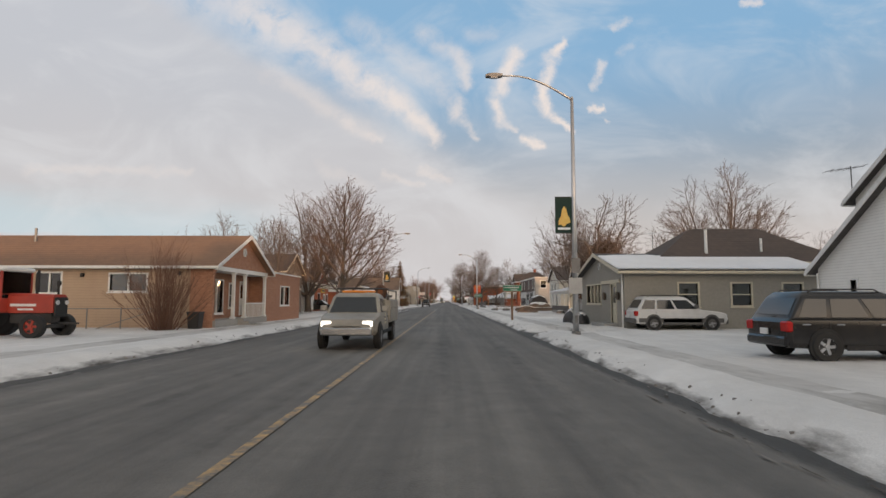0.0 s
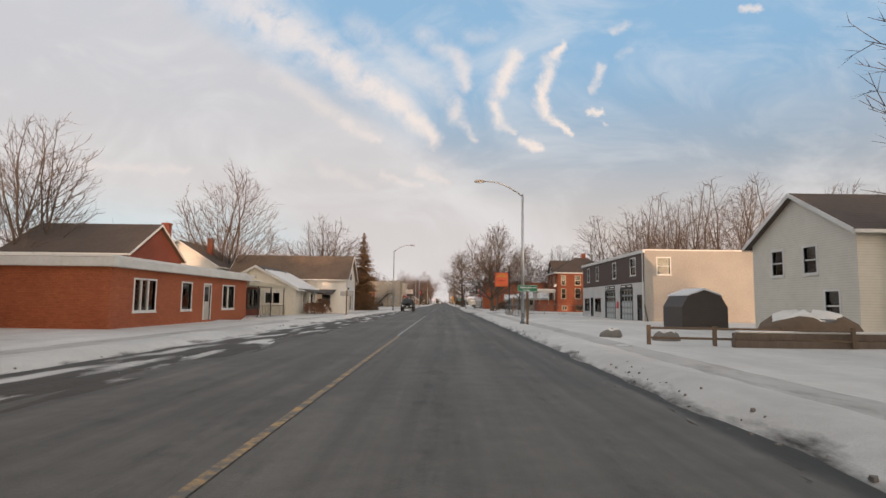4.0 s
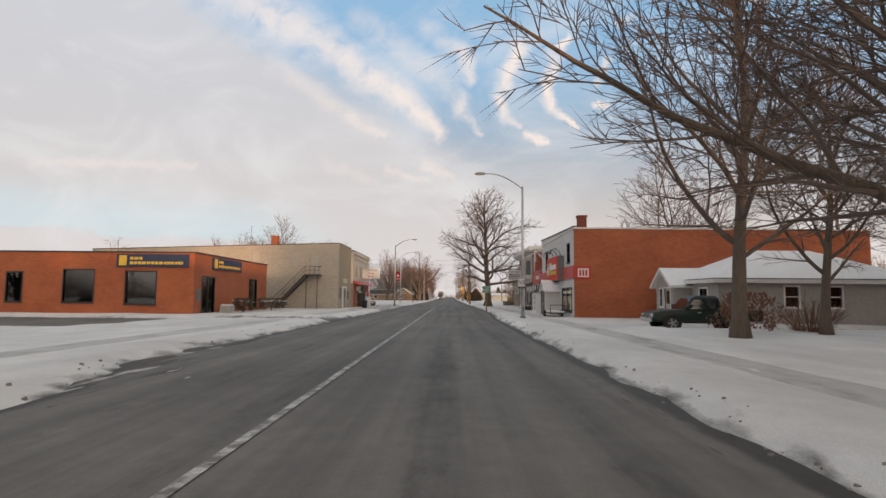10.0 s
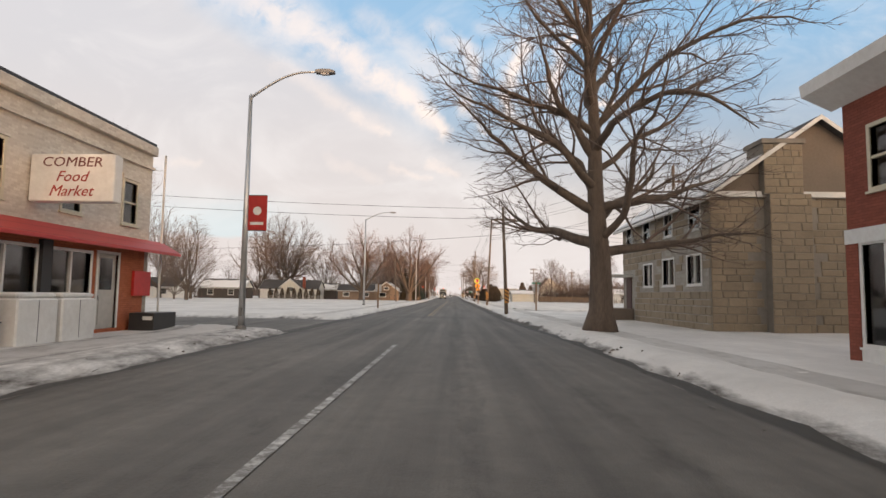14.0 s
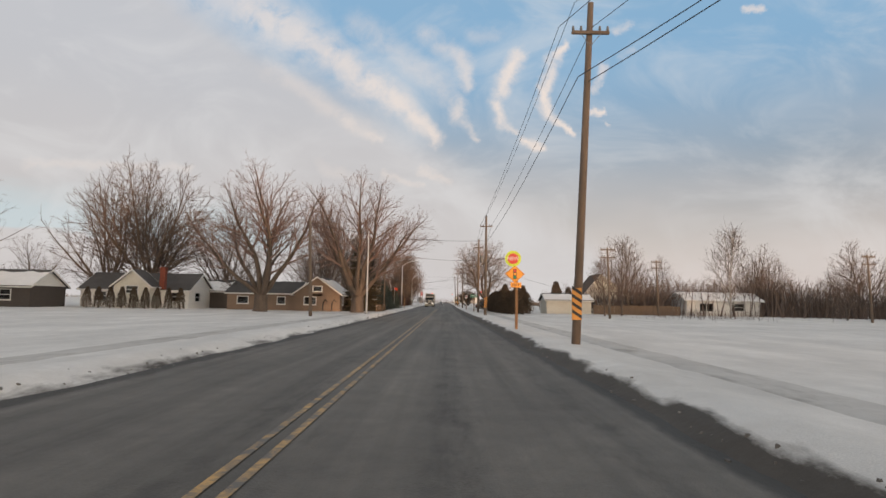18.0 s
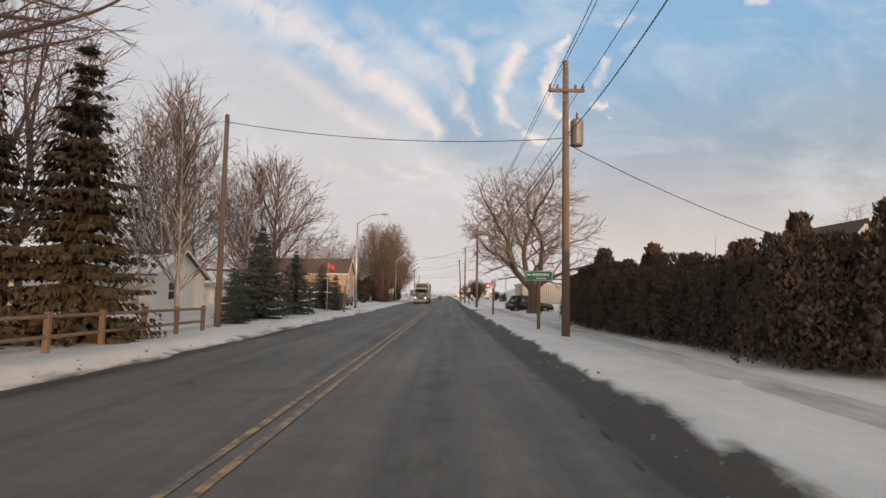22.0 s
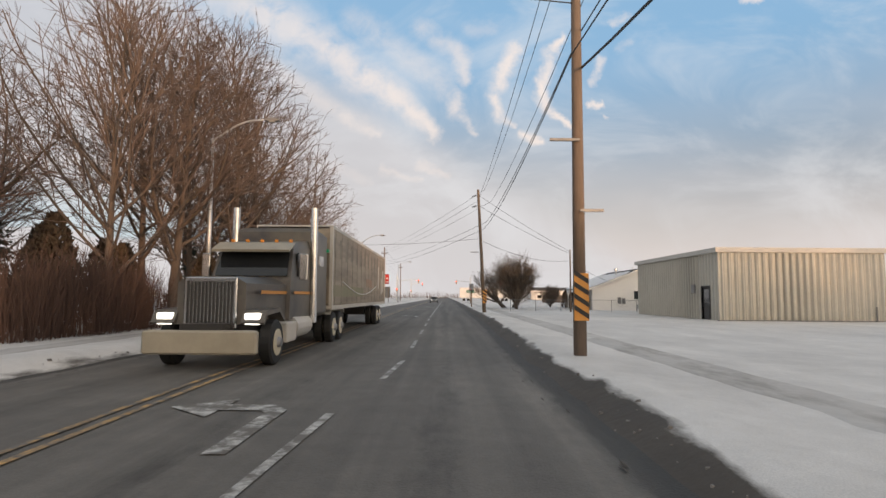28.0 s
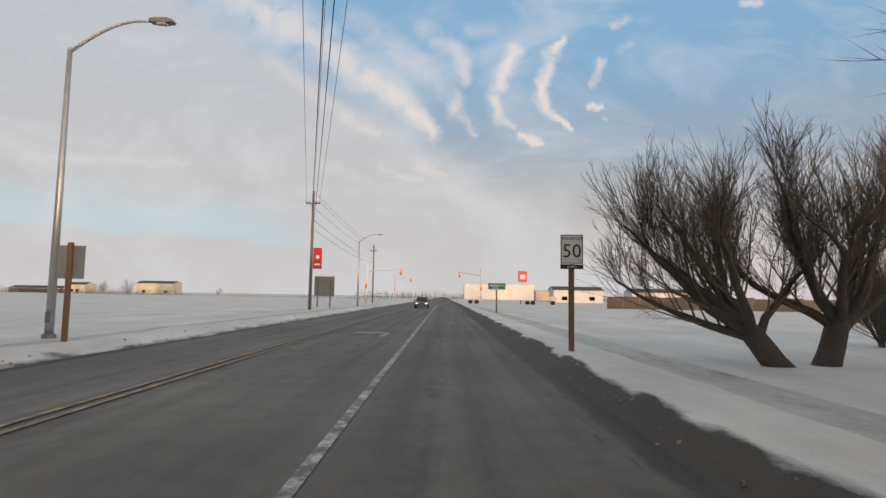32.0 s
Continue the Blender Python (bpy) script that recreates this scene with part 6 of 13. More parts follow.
def gable_roof(h, x0, x1, y0, y1, ze, zr, ridge, material, wallmat, over=0.35, thick=0.14, snow=(), trim=None, at=None, fill=True):
    """Ridge along 0 (x) or 1 (y); at: where the ridge lies across, else the middle. snow: sides under snow, -1 or 1."""
    lo, hi = (y0, y1) if ridge == 0 else (x0, x1)
    e0, e1 = (x0, x1) if ridge == 0 else (y0, y1)
    c = (lo + hi) / 2 if at is None else at
    other = 1 - ridge
    for s, edge in ((-1, lo), (1, hi)):
        run = abs(c - edge)
        k = (zr - ze) / run
        oe = edge + s * over
        zo = ze - k * over
        poly = [(c, zr), (oe, zo), (oe, zo + thick), (c, zr + thick)]
        m = Mesh()
        if ridge == 0:
            m.rings([[(e0 - over, p, q) for p, q in poly], [(e1 + over, p, q) for p, q in poly]])
        else:
            m.rings([[(p, e0 - over, q) for p, q in poly], [(p, e1 + over, q) for p, q in poly]])
        part("roof", m, material, h)
        # fascia and gutter
        g = Mesh()
        q = [(oe - s * 0.0, zo - 0.06), (oe + s * 0.1, zo - 0.02), (oe + s * 0.1, zo + 0.1), (oe, zo + 0.1)]
        if ridge == 0:
            g.rings([[(e0 - over, a, b) for a, b in q], [(e1 + over, a, b) for a, b in q]])
        else:
            g.rings([[(a, e0 - over, b) for a, b in q], [(a, e1 + over, b) for a, b in q]])
        part("gutter", g, trim or WHITE, h)
        if s in snow:
            part("roof_snow", snow_sheet(ridge, c, oe, zr + thick, zo + thick, e0 - over, e1 + over, len(h.children)), ROOFSNOW, h)
        for e, sg in ((e0 - over, -1), (e1 + over, 1)):
            b = Mesh()
            pl = [(c, zr - 0.06), (oe, zo - 0.06), (oe, zo + thick + 0.01), (c, zr + thick + 0.01)]
            if ridge == 0:
                b.rings([[(e, p, r) for p, r in pl], [(e + sg * 0.035, p, r) for p, r in pl]])
            else:
                b.rings([[(p, e, r) for p, r in pl], [(p, e + sg * 0.035, r) for p, r in pl]])
            part("bargeboard", b, trim or WHITE, h)
    if fill:
        for e, sg in ((e0, 1), (e1, -1)):
            g = Mesh()
            tri = [(lo, ze), (hi, ze), (c, zr)]
            if ridge == 0:
                g.rings([[(e, a, b) for a, b in tri], [(e + sg * 0.22, a, b) for a, b in tri]])
            else:
                g.rings([[(a, e, b) for a, b in tri], [(a, e + sg * 0.22, b) for a, b in tri]])
            part("gable", g, wallmat, h)


def snow_sheet(ridge, c, edge, zc, ze, e0, e1, seed, cover=1.0):
    """A ragged sheet of snow on one roof slope."""
    m = Mesh()
    n, k = max(6, int((e1 - e0) / 0.5)), 6
    cols = []
    for i in range(n + 1):
        a = e0 + (e1 - e0) * i / n
        top = 0.12 + 0.22 * abs(wob(a, seed, 0.5, 4.0)) + 0.1 * abs(wob(a, seed, 1.7, 4.0))
        cols.append([(a, top + (0.985 - top) * j / k) for j in range(k + 1)])
    for lift in (0.015, 0.07):
        vs = []
        for col in cols:
            for a, s in col:
                p, z = c + (edge - c) * s, zc + (ze - zc) * s + lift
                vs.append((a, p, z) if ridge == 0 else (p, a, z))
        w = k + 1
        m.add(vs, [(i * w + j, i * w + j + 1, (i + 1) * w + j + 1, (i + 1) * w + j) for i in range(n) for j in range(k)])
    return m


def hip_roof(h, x0, x1, y0, y1, ze, zr, material, over=0.4, trim=None, snow=False):
    ax, bx, ay, by = x0 - over, x1 + over, y0 - over, y1 + over
    if (bx - ax) >= (by - ay):
        k = (by - ay) / 2
        r = [(ax + k, (ay + by) / 2, zr), (bx - k, (ay + by) / 2, zr)]
    else:
        k = (bx - ax) / 2
        r = [((ax + bx) / 2, ay + k, zr), ((ax + bx) / 2, by - k, zr)]
    q = [(ax, ay, ze), (bx, ay, ze), (bx, by, ze), (ax, by, ze)]
    fs = [(0, 1, 5, 4), (1, 2, 5), (2, 3, 4, 5), (3, 0, 4), (3, 2, 1, 0)] if (bx - ax) >= (by - ay) else [(0, 1, 4), (1, 2, 5, 4), (2, 3, 5), (3, 0, 4, 5), (3, 2, 1, 0)]
    part("roof", Mesh().add(q + r, fs), material, h)
    f = Mesh()
    for b in ((ax - 0.02, bx + 0.02, ay - 0.06, ay), (ax - 0.02, bx + 0.02, by, by + 0.06), (ax - 0.06, ax, ay, by), (bx, bx + 0.06, ay, by)):
        f.box(*b, ze - 0.2, ze + 0.02)
    part("fascia", f, trim or WHITE, h)
    part("soffit", Mesh().box(ax, bx, ay, by, ze - 0.06, ze - 0.02), trim or WHITE, h)
    if snow:
        lift = 0.06
        part("roof_snow", Mesh().add([(a + (0.06 if a == ax else -0.06), b + (0.06 if b == ay else -0.06), z + lift + 0.02) for a, b, z in q] + [(a, b, z + lift) for a, b, z in r], fs[:4]), ROOFSNOW, h)


def flat_roof(h, x0, x1, y0, y1, z, parapet=0.25, cap=None, over=0.08):
    part("roof", Mesh().box(x0 + 0.2, x1 - 0.2, y0 + 0.2, y1 - 0.2, z - 0.35, z - 0.2), TAR, h)
    m = Mesh()
    for b in ((x0 - over, x1 + over, y0 - over, y0 + 0.28), (x0 - over, x1 + over, y1 - 0.28, y1 + over), (x0 - over, x0 + 0.28, y0 + 0.28, y1 - 0.28), (x1 - 0.28, x1 + over, y0 + 0.28, y1 - 0.28)):
        m.box(*b, z, z + 0.1)
    part("coping", m, cap or DARK, h)


def chimney(h, x, y, z0, z1, w=0.6, material=None):
    part("chimney", Mesh().box(x - w / 2, x + w / 2, y - w / 2, y + w / 2, z0, z1).box(x - w / 2 - 0.06, x + w / 2 + 0.06, y - w / 2 - 0.06, y + w / 2 + 0.06, z1 - 0.12, z1 + 0.02), material or BRICK_RED, h)


def downpipe(h, x, y, z0, z1, r=0.045, material=None):
    part("downpipe", Mesh().tube([(x, y, z0), (x, y, z1)], r, 8), material or WHITE, h)


def post(h, x, y, z0, z1, w, material, name="post"):
    part(name, Mesh().box(x - w / 2, x + w / 2, y - w / 2, y + w / 2, z0, z1, 0.015).box(x - w * 0.75, x + w * 0.75, y - w * 0.75, y + w * 0.75, z1 - 0.1, z1).box(x - w * 0.7, x + w * 0.7, y - w * 0.7, y + w * 0.7, z0, z0 + 0.12), material, h)


def vent(h, axis, plane, out, a, z, r, material=None):
    c = (plane + out * 0.03, a, z) if axis == 0 else (a, plane + out * 0.03, z)
    v = part("vent", Mesh().disc(c, axis, r, 20, 0.06), material or WHITE, h)
    m = Mesh()
    for k in range(-2, 3):
        slab(axis, plane, out, a - r * 0.7, a + r * 0.7, z + k * r * 0.3 - 0.015, z + k * r * 0.3 + 0.015, 0.055, 0.075, m=m)
    part("louvre", m, GALV_OLD, v)


def steps(h, x0, x1, y0, y1, z0, z1, n, toward, material=None):
    """Steps that rise from the outer edge; toward: 'x+' climbs to greater x, and so on."""
    for i in range(n):
        s0, s1 = i / n, (i + 1) / n
        m = Mesh()
        if toward == "x+":
            m.box(x0 + (x1 - x0) * s0, x1, y0, y1, z0 + (z1 - z0) * s0, z0 + (z1 - z0) * s1)
        elif toward == "x-":
            m.box(x0, x1 - (x1 - x0) * s0, y0, y1, z0 + (z1 - z0) * s0, z0 + (z1 - z0) * s1)
        elif toward == "y+":
            m.box(x0, x1, y0 + (y1 - y0) * s0, y1, z0 + (z1 - z0) * s0, z0 + (z1 - z0) * s1)
        part("step", m, material or CONCRETE, h)


def bars(h, axis, plane, out, a0, a1, z0, z1, n, material, name="lettering"):
    """Writing too small to read: a row of plain bars."""
    rd = random.Random(int(a0 * 100) + int(z0 * 10))
    m = Mesh()
    u = a0
    while u < a1 - 0.02:
        w = rd.uniform(0.5, 1.3) * (a1 - a0) / n
        slab(axis, plane, out, u, min(a1, u + w * 0.8), z0, z1, 0.0, 0.015, m=m)
        u += w
    part(name, m, material, h)

# ---- buildings on the left of the way ----
Z0 = 0.12
# salmon bungalow with a brick extension
h = site("bungalow", "salmon brick bungalow with tan roof and a columned porch", "house", (-24, 27, 0))
SIDE_TAN = boards("tan_siding", (0.46, 0.33, 0.22), 0.14, 2, (0.40, 0.28, 0.19), 0.012)
walls(h, -31, -13.3, 16.9, 25.7, Z0, 3.45, {"S": SIDE_TAN, "W": SIDE_TAN, "N": BRICK_SALMON, "E": BRICK_SALMON},
      {"S": [(-17.5, -15.6, 2.1, 2.95, "p", 2), (-21.3, -20.1, 2.0, 3.0, "p", 2), (-27, -25, 1.9, 3.0, "p", 2)], "E": [(19.6, 21.2, 0.9, 2.75, "p", 2), (24.0, 24.9, 0.65, 2.75, "d"), (22.2, 22.9, 1.2, 2.6, "w")]})
gable_roof(h, -31, -12.1, 16.9, 25.7, 3.45, 5.35, 0, SHINGLE_TAN, BRICK_SALMON, 0.4)
vent(h, 0, -12.1, 1, 21.3, 4.45, 0.25)
part("porch_floor", Mesh().box(-13.3, -12.0, 17.1, 25.6, 0, 0.55, 0.02), CONCRETE, h)
for y_ in (17.1, 20.0, 21.8, 25.5):
    post(h, -12.2, y_, 0.55, 3.2, 0.18, WHITE if y_ > 18 else BRICK_SALMON, "column")
part("corner_pier", Mesh().box(-13.3, -12.1, 16.9, 17.0, Z0, 3.45), BRICK_SALMON, h)
part("porch_beam", Mesh().box(-13.25, -12.05, 16.95, 25.65, 3.2, 3.43), WHITE, h)
part("railing", Mesh().box(-12.25, -12.15, 22.0, 25.4, 1.38, 1.46), WHITE, h)
for k_ in range(14):
    part("baluster", Mesh().box(-12.22, -12.18, 22.1 + 0.23 * k_, 22.14 + 0.23 * k_, 0.55, 1.38), WHITE, h)
steps(h, -12.0, -11.0, 20.3, 21.5, 0.1, 0.55, 3, "x-")
for x_, z_ in ((-19.0, 2.8), (-13.9, 2.9)):
    part("wall_lamp", Mesh().box(x_, x_ + 0.12, 16.7, 16.9, z_, z_ + 0.2, 0.02), DARK, h)
part("roof_vent", Mesh().tube([(-24, 20.2, 5.0), (-24, 20.2, 5.8)], 0.07, 8), GALV_OLD, h)
for k_, (x0_, x1_) in enumerate(((-18.6, -16.9), (-16.6, -14.6), (-14.3, -13.2))):
    part("roof_snow", Mesh().prism([(17.9 + 0.2 * k_, 3.97 + 0.09 * k_), (18.6 + 0.2 * k_, 4.27 + 0.09 * k_), (18.6 + 0.2 * k_, 4.31 + 0.09 * k_), (17.9 + 0.2 * k_, 4.01 + 0.09 * k_)], 0, x0_, x1_), ROOFSNOW, h)
hx = site("brick_annex", "flat-roofed salmon brick annex of the bungalow", "house", (-17, 30, 0))
walls(hx, -22, -12.15, 25.75, 34.3, Z0, 3.5, BRICK_SALMON, {"E": [(29.0, 31.2, 1.3, 2.6, "p", 2)], "S": []})
flat_roof(hx, -22, -12.15, 25.75, 34.3, 3.5, cap=WHITE)
# wire yard fence and kerb things beside the bungalow
yf = site("wire_fence", "low rusty wire fence along the bungalow's yard", "fence", (-20, 15.6, 0))
for k_ in range(9):
    part("post", Mesh().tube([(-28 + 1.7 * k_, 15.6, 0), (-28 + 1.7 * k_, 15.6, 1.2)], 0.03, 6), GALV_OLD, yf)
part("rail", Mesh().tube([(-28, 15.6, 1.18), (-14.4, 15.6, 1.18)], 0.02, 6), GALV_OLD, yf)
part("stay", Mesh().tube([(-17.4, 15.6, 0.15), (-14.4, 15.6, 1.1)], 0.02, 6), GALV_OLD, yf)
rb = site("rubbish_bin", "dark plastic rubbish bin beside the porch", "bin", (-12.6, 16.1, 0.2))
part("body", Mesh().prism([(-12.85, 15.85), (-12.35, 15.85), (-12.35, 16.35), (-12.85, 16.35)], 2, 0.15, 0.95, [(-12.9, 15.8), (-12.3, 15.8), (-12.3, 16.4), (-12.9, 16.4)]), DARK, rb)
part("lid", Mesh().box(-12.94, -12.26, 15.76, 16.44, 0.95, 1.03, 0.03), DARK, rb)
bf = site("board_fence", "brown board garden fence before the tan house", "fence", (-16.5, 42.5, 0.1))
for k_ in range(18):
    part("board", Mesh().box(-18.6 + 0.2 * k_, -18.42 + 0.2 * k_, 42.5, 42.53, 0.1, 1.75 + 0.02 * (k_ % 3)), FENCEWOOD, bf)
for k_ in range(11):
    part("board", Mesh().box(-15.0, -14.97, 42.6 + 0.2 * k_, 42.78 + 0.2 * k_, 0.1, 2.0 + 0.02 * (k_ % 3)), FENCEWOOD, bf)
for x_, y_ in ((-18.6, 42.6), (-16.8, 42.6), (-15.0, 42.55), (-15.05, 44.8)):
    part("post", Mesh().box(x_ - 0.06, x_ + 0.06, y_ - 0.06, y_ + 0.06, 0.0, 2.1), FENCEWOOD, bf)
part("cap_rail", Mesh().box(-18.6, -15.0, 42.46, 42.58, 1.78, 1.84), FENCEWOOD, bf)

# tan house with two roofs
h = site("tan_house", "tan stucco house with brown roof and snowy porch roof", "house", (-21, 50, 0))
walls(h, -27, -18, 50.2, 57.6, Z0, 4.95, STUCCO_TAN, {"E": [(53.6, 54.8, 3.7, 4.7, "w"), (51.0, 52.6, 0.9, 2.6, "p", 2)], "S": []}, CREAM)
gable_roof(h, -27, -18, 50.2, 57.6, 4.95, 6.95, 0, SHINGLE, STUCCO_TAN, 0.35, trim=CREAM)
vent(h, 0, -18, 1, 53.9, 6.0, 0.22, CREAM)
walls(h, -25, -16.5, 43.6, 50.15, Z0, 2.95, STUCCO_TAN, {"E": [(44.6, 47.0, 0.75, 2.35, "p", 3), (48.0, 48.95, 0.35, 2.45, "d"), (49.3, 50.0, 0.9, 2.4, "w")], "S": [(-20.0, -19.0, 1.5, 2.4, "w")]}, CREAM)
gable_roof(h, -25, -16.5, 43.6, 50.15, 2.95, 4.6, 1, SHINGLE, STUCCO_TAN, 0.3, snow=(1,), trim=CREAM)
vent(h, 1, 43.6, -1, -20.8, 3.6, 0.3, CREAM)
part("downpipe", Mesh().tube([(-16.4, 43.75, 0.2), (-16.4, 43.75, 2.9)], 0.05, 8), CREAM, h)
steps(h, -16.5, -15.6, 47.8, 49.2, 0.1, 0.35, 2, "x-")
# board fence before it
fb = site("board_fence", "brown board fence beside the tan house", "fence", (-17.5, 42, 0))
for k_ in range(30):
    part("board", Mesh().box(-21.2 + 0.155 * k_, -21.06 + 0.155 * k_, 42.6, 42.625, 0.1, 1.75 + 0.02 * math.sin(k_ * 7)), FENCEWOOD, fb)
for x_ in (-21.2, -18.9, -16.6):
    part("post", Mesh().box(x_ - 0.06, x_ + 0.06, 42.63, 42.75, 0.1, 1.95), FENCEWOOD, fb)
tr = site("utility_cabinet", "brown wooden utility box on the snowy verge", "box", (-15.9, 39.3, 0.1))
part("body", Mesh().box(-17.4, -14.4, 38.6, 39.8, 0.1, 1.35, 0.02), FENCEWOOD, tr)
part("lid", Mesh().box(-17.5, -14.3, 38.5, 39.9, 1.35, 1.45, 0.02), FENCEWOOD, tr)

# low shop
h = site("brick_shop", "low flat-roofed brick shop with pale fascia", "shop", (-22, 68, 0))
walls(h, -31, -18, 61.2, 73.4, Z0, 3.9, {"S": STUCCO_WHITE, "W": BRICK_RED, "N": BRICK_ORANGE, "E": BRICK_ORANGE}, {"E": [(62.4, 64.6, 0.3, 2.7, "b"), (66.5, 67.8, 0.9, 2.6, "p", 1), (70.0, 71.0, 0.25, 2.5, "d"), (71.6, 72.8, 0.9, 2.5, "p", 1)]})
flat_roof(h, -31, -18, 61.2, 73.4, 3.9, cap=WHITE)
part("fascia", Mesh().box(-18, -17.75, 61.2, 73.5, 3.35, 3.9), CREAM, h)
part("sign_board", Mesh().box(-17.98, -17.9, 68.3, 70.4, 2.75, 3.3), YELLOW, h)
bars(h, 0, -17.9, 1, 68.5, 70.2, 2.9, 3.15, 7, DARK)
hb = site("rear_house", "brown-roofed brick house behind the shops", "house", (-29, 100, 0))
walls(hb, -35, -25, 96, 105, 0, 5.2, BRICK_RED, {"S": [(-30.5, -29.3, 3.2, 4.6, "w")], "E": [(98, 99.2, 3.2, 4.6, "w")]})
gable_roof(hb, -35, -25, 96, 105, 5.2, 7.9, 0, SHINGLE, BRICK_RED)
chimney(hb, -26, 104, 5, 8.6)

# long flat red-brick building with a canopy
h = site("flat_brick_building", "long low orange brick building with white fascia", "building", (-20, 87, 0))
walls(h, -28, -15, 77, 94.6, Z0, 3.45, BRICK_ORANGE, {"E": [(79, 81, 1.0, 2.5, "p", 3), (84, 85.2, 1.0, 2.5, "p", 1), (87, 88, 0.3, 2.5, "d"), (90, 92, 1.0, 2.5, "p", 2)], "S": []})
flat_roof(h, -28, -15, 77, 94.6, 3.45, cap=WHITE)
part("fascia", Mesh().box(-28.2, -14.6, 76.7, 94.8, 3.0, 3.42, 0.02), WHITE, h)
h = site("canopy_shop", "low shop with dark glazed front under a white canopy", "shop", (-19, 100, 0))
walls(h, -27, -17.4, 94.7, 105.4, Z0, 3.3, {"S": BRICK_ORANGE, "W": BRICK_ORANGE, "N": SIDING_CREAM, "E": BRICK_RED}, {"E": [(95.4, 97.4, 0.3, 2.5, "s", 2), (99.5, 101.6, 0.9, 2.5, "s", 2), (102.0, 104.9, 0.9, 2.5, "s", 3)]}, DARK)
flat_roof(h, -27, -17.4, 94.7, 105.4, 3.3, cap=WHITE)
part("canopy", Mesh().box(-17.4, -14.9, 94.9, 105.2, 2.7, 2.86, 0.02).box(-17.4, -14.85, 94.8, 105.3, 2.86, 3.02), CREAM, h)
for y_ in (97.6, 101.0, 105.0):
    part("post", Mesh().tube([(-15.1, y_, 0.15), (-15.1, y_, 2.7)], 0.05, 8), DARK, h)
gr = site("iron_railing", "black iron railing before the canopied shop", "railing", (-14.8, 99, 0.1))
for k_ in range(26):
    part("bar", Mesh().tube([(-14.75, 94.2 + 0.4 * k_, 0.15), (-14.75, 94.2 + 0.4 * k_, 1.1)], 0.014, 5), DARK, gr)
part("rail", Mesh().tube([(-14.75, 94.1, 1.1), (-14.75, 104.3, 1.1)], 0.025, 6), DARK, gr)

# white bungalow
h = site("white_bungalow", "white clapboard bungalow with a snow-covered roof", "house", (-17.5, 112, 0))
walls(h, -22.5, -14.6, 107.4, 116.6, Z0, 2.75, SIDING_CREAM, {"S": [(-17.6, -16.2, 1.3, 2.3, "p", 2)], "E": [(110.2, 111.2, 0.4, 2.4, "d"), (112.6, 114.6, 1.2, 2.3, "p", 2)]})
gable_roof(h, -22.5, -14.6, 107.4, 116.6, 2.75, 4.85, 1, SHINGLE_GREY, SIDING_CREAM, 0.35, snow=(1,), at=-18.6)
vent(h, 1, 107.4, -1, -18.6, 3.9, 0.2)
for y_ in (109.4, 112.0):
    post(h, -13.7, y_, 0.2, 2.5, 0.12, WHITE)
part("porch_roof", Mesh().prism([(-14.6, 2.6), (-13.4, 2.4), (-13.4, 2.5), (-14.6, 2.75)], 1, 109.2, 116.4), SHINGLE_GREY, h)
# white gabled house
h = site("white_gabled_house", "two-storey white clapboard house, gable to the street, brown roof", "house", (-17, 120.5, 0))
walls(h, -25, -11.4, 117.4, 123.7, Z0, 4.25, SIDING_WHITE, {"E": [(119.1, 121.0, 0.55, 2.35, "s", 2), (121.5, 122.4, 0.45, 2.45, "d")], "S": [(-14.2, -13.2, 1.2, 2.3, "w")]})
gable_roof(h, -25, -11.4, 117.4, 123.7, 4.25, 6.9, 0, SHINGLE_WORN, SIDING_WHITE, 0.35)
w_ = part("window", slab(0, -11.4, 1, 119.2, 121.0, 4.05, 4.95, 0.0, 0.05), WHITE, h)
for k_ in range(3):
    part("pane", slab(0, -11.4, 1, 119.28 + 0.56 * k_, 119.78 + 0.56 * k_, 4.12, 4.88, 0.05, 0.056), CARGLASS, w_)
part("vent", slab(0, -11.4, 1, 120.4, 120.7, 5.9, 6.3, 0.0, 0.04), GALV_OLD, h)
downpipe(h, -11.3, 117.45, 0.2, 4.2)
downpipe(h, -14.9, 117.33, 0.2, 4.2)
part("wall_lamp", Mesh().box(-11.4, -11.2, 118.2, 118.35, 2.9, 3.15, 0.02), DARK, h)
part("porch_roof", Mesh().prism([(115.2, 2.35), (117.4, 2.75), (117.4, 2.9), (115.2, 2.5)], 0, -15.6, -12.6), SHINGLE_GREY, h)
hb = site("rear_house", "white house with brick chimney behind the bungalow", "house", (-30, 121, 0))
walls(hb, -35, -26, 116, 125, 0, 5.4, SIDING_WHITE, {"S": [(-31, -30, 3.4, 4.8, "w")]})
gable_roof(hb, -35, -26, 116, 125, 5.4, 8.2, 1, SHINGLE, SIDING_WHITE)
chimney(hb, -28.5, 120, 6, 8.9)

# dark house behind the spruce
h = site("dark_house", "dark brown clapboard bungalow with white window frames", "house", (-21, 146, 0))
walls(h, -28, -16, 137, 156, Z0, 3.9, SIDING_DARK, {"E": [(138.2, 139.0, 1.3, 2.4, "w"), (140.2, 141.4, 1.0, 2.6, "w"), (143.0, 144.4, 1.0, 2.6, "w"), (151.5, 152.6, 0.9, 2.5, "w"), (152.9, 154.0, 0.9, 2.5, "w")], "S": [(-20, -19, 1.2, 2.4, "w")]})
hip_roof(h, -28, -16, 137, 156, 3.9, 6.4, SHINGLE, 0.5)
downpipe(h, -15.9, 141.6, 0.2, 3.8)
part("air_conditioner", Mesh().box(-15.95, -15.3, 145.2, 146.1, 0.15, 0.95, 0.03), WHITE, h)
fb = site("board_fence", "weathered board fence beside the dark house", "fence", (-13.6, 149, 0))
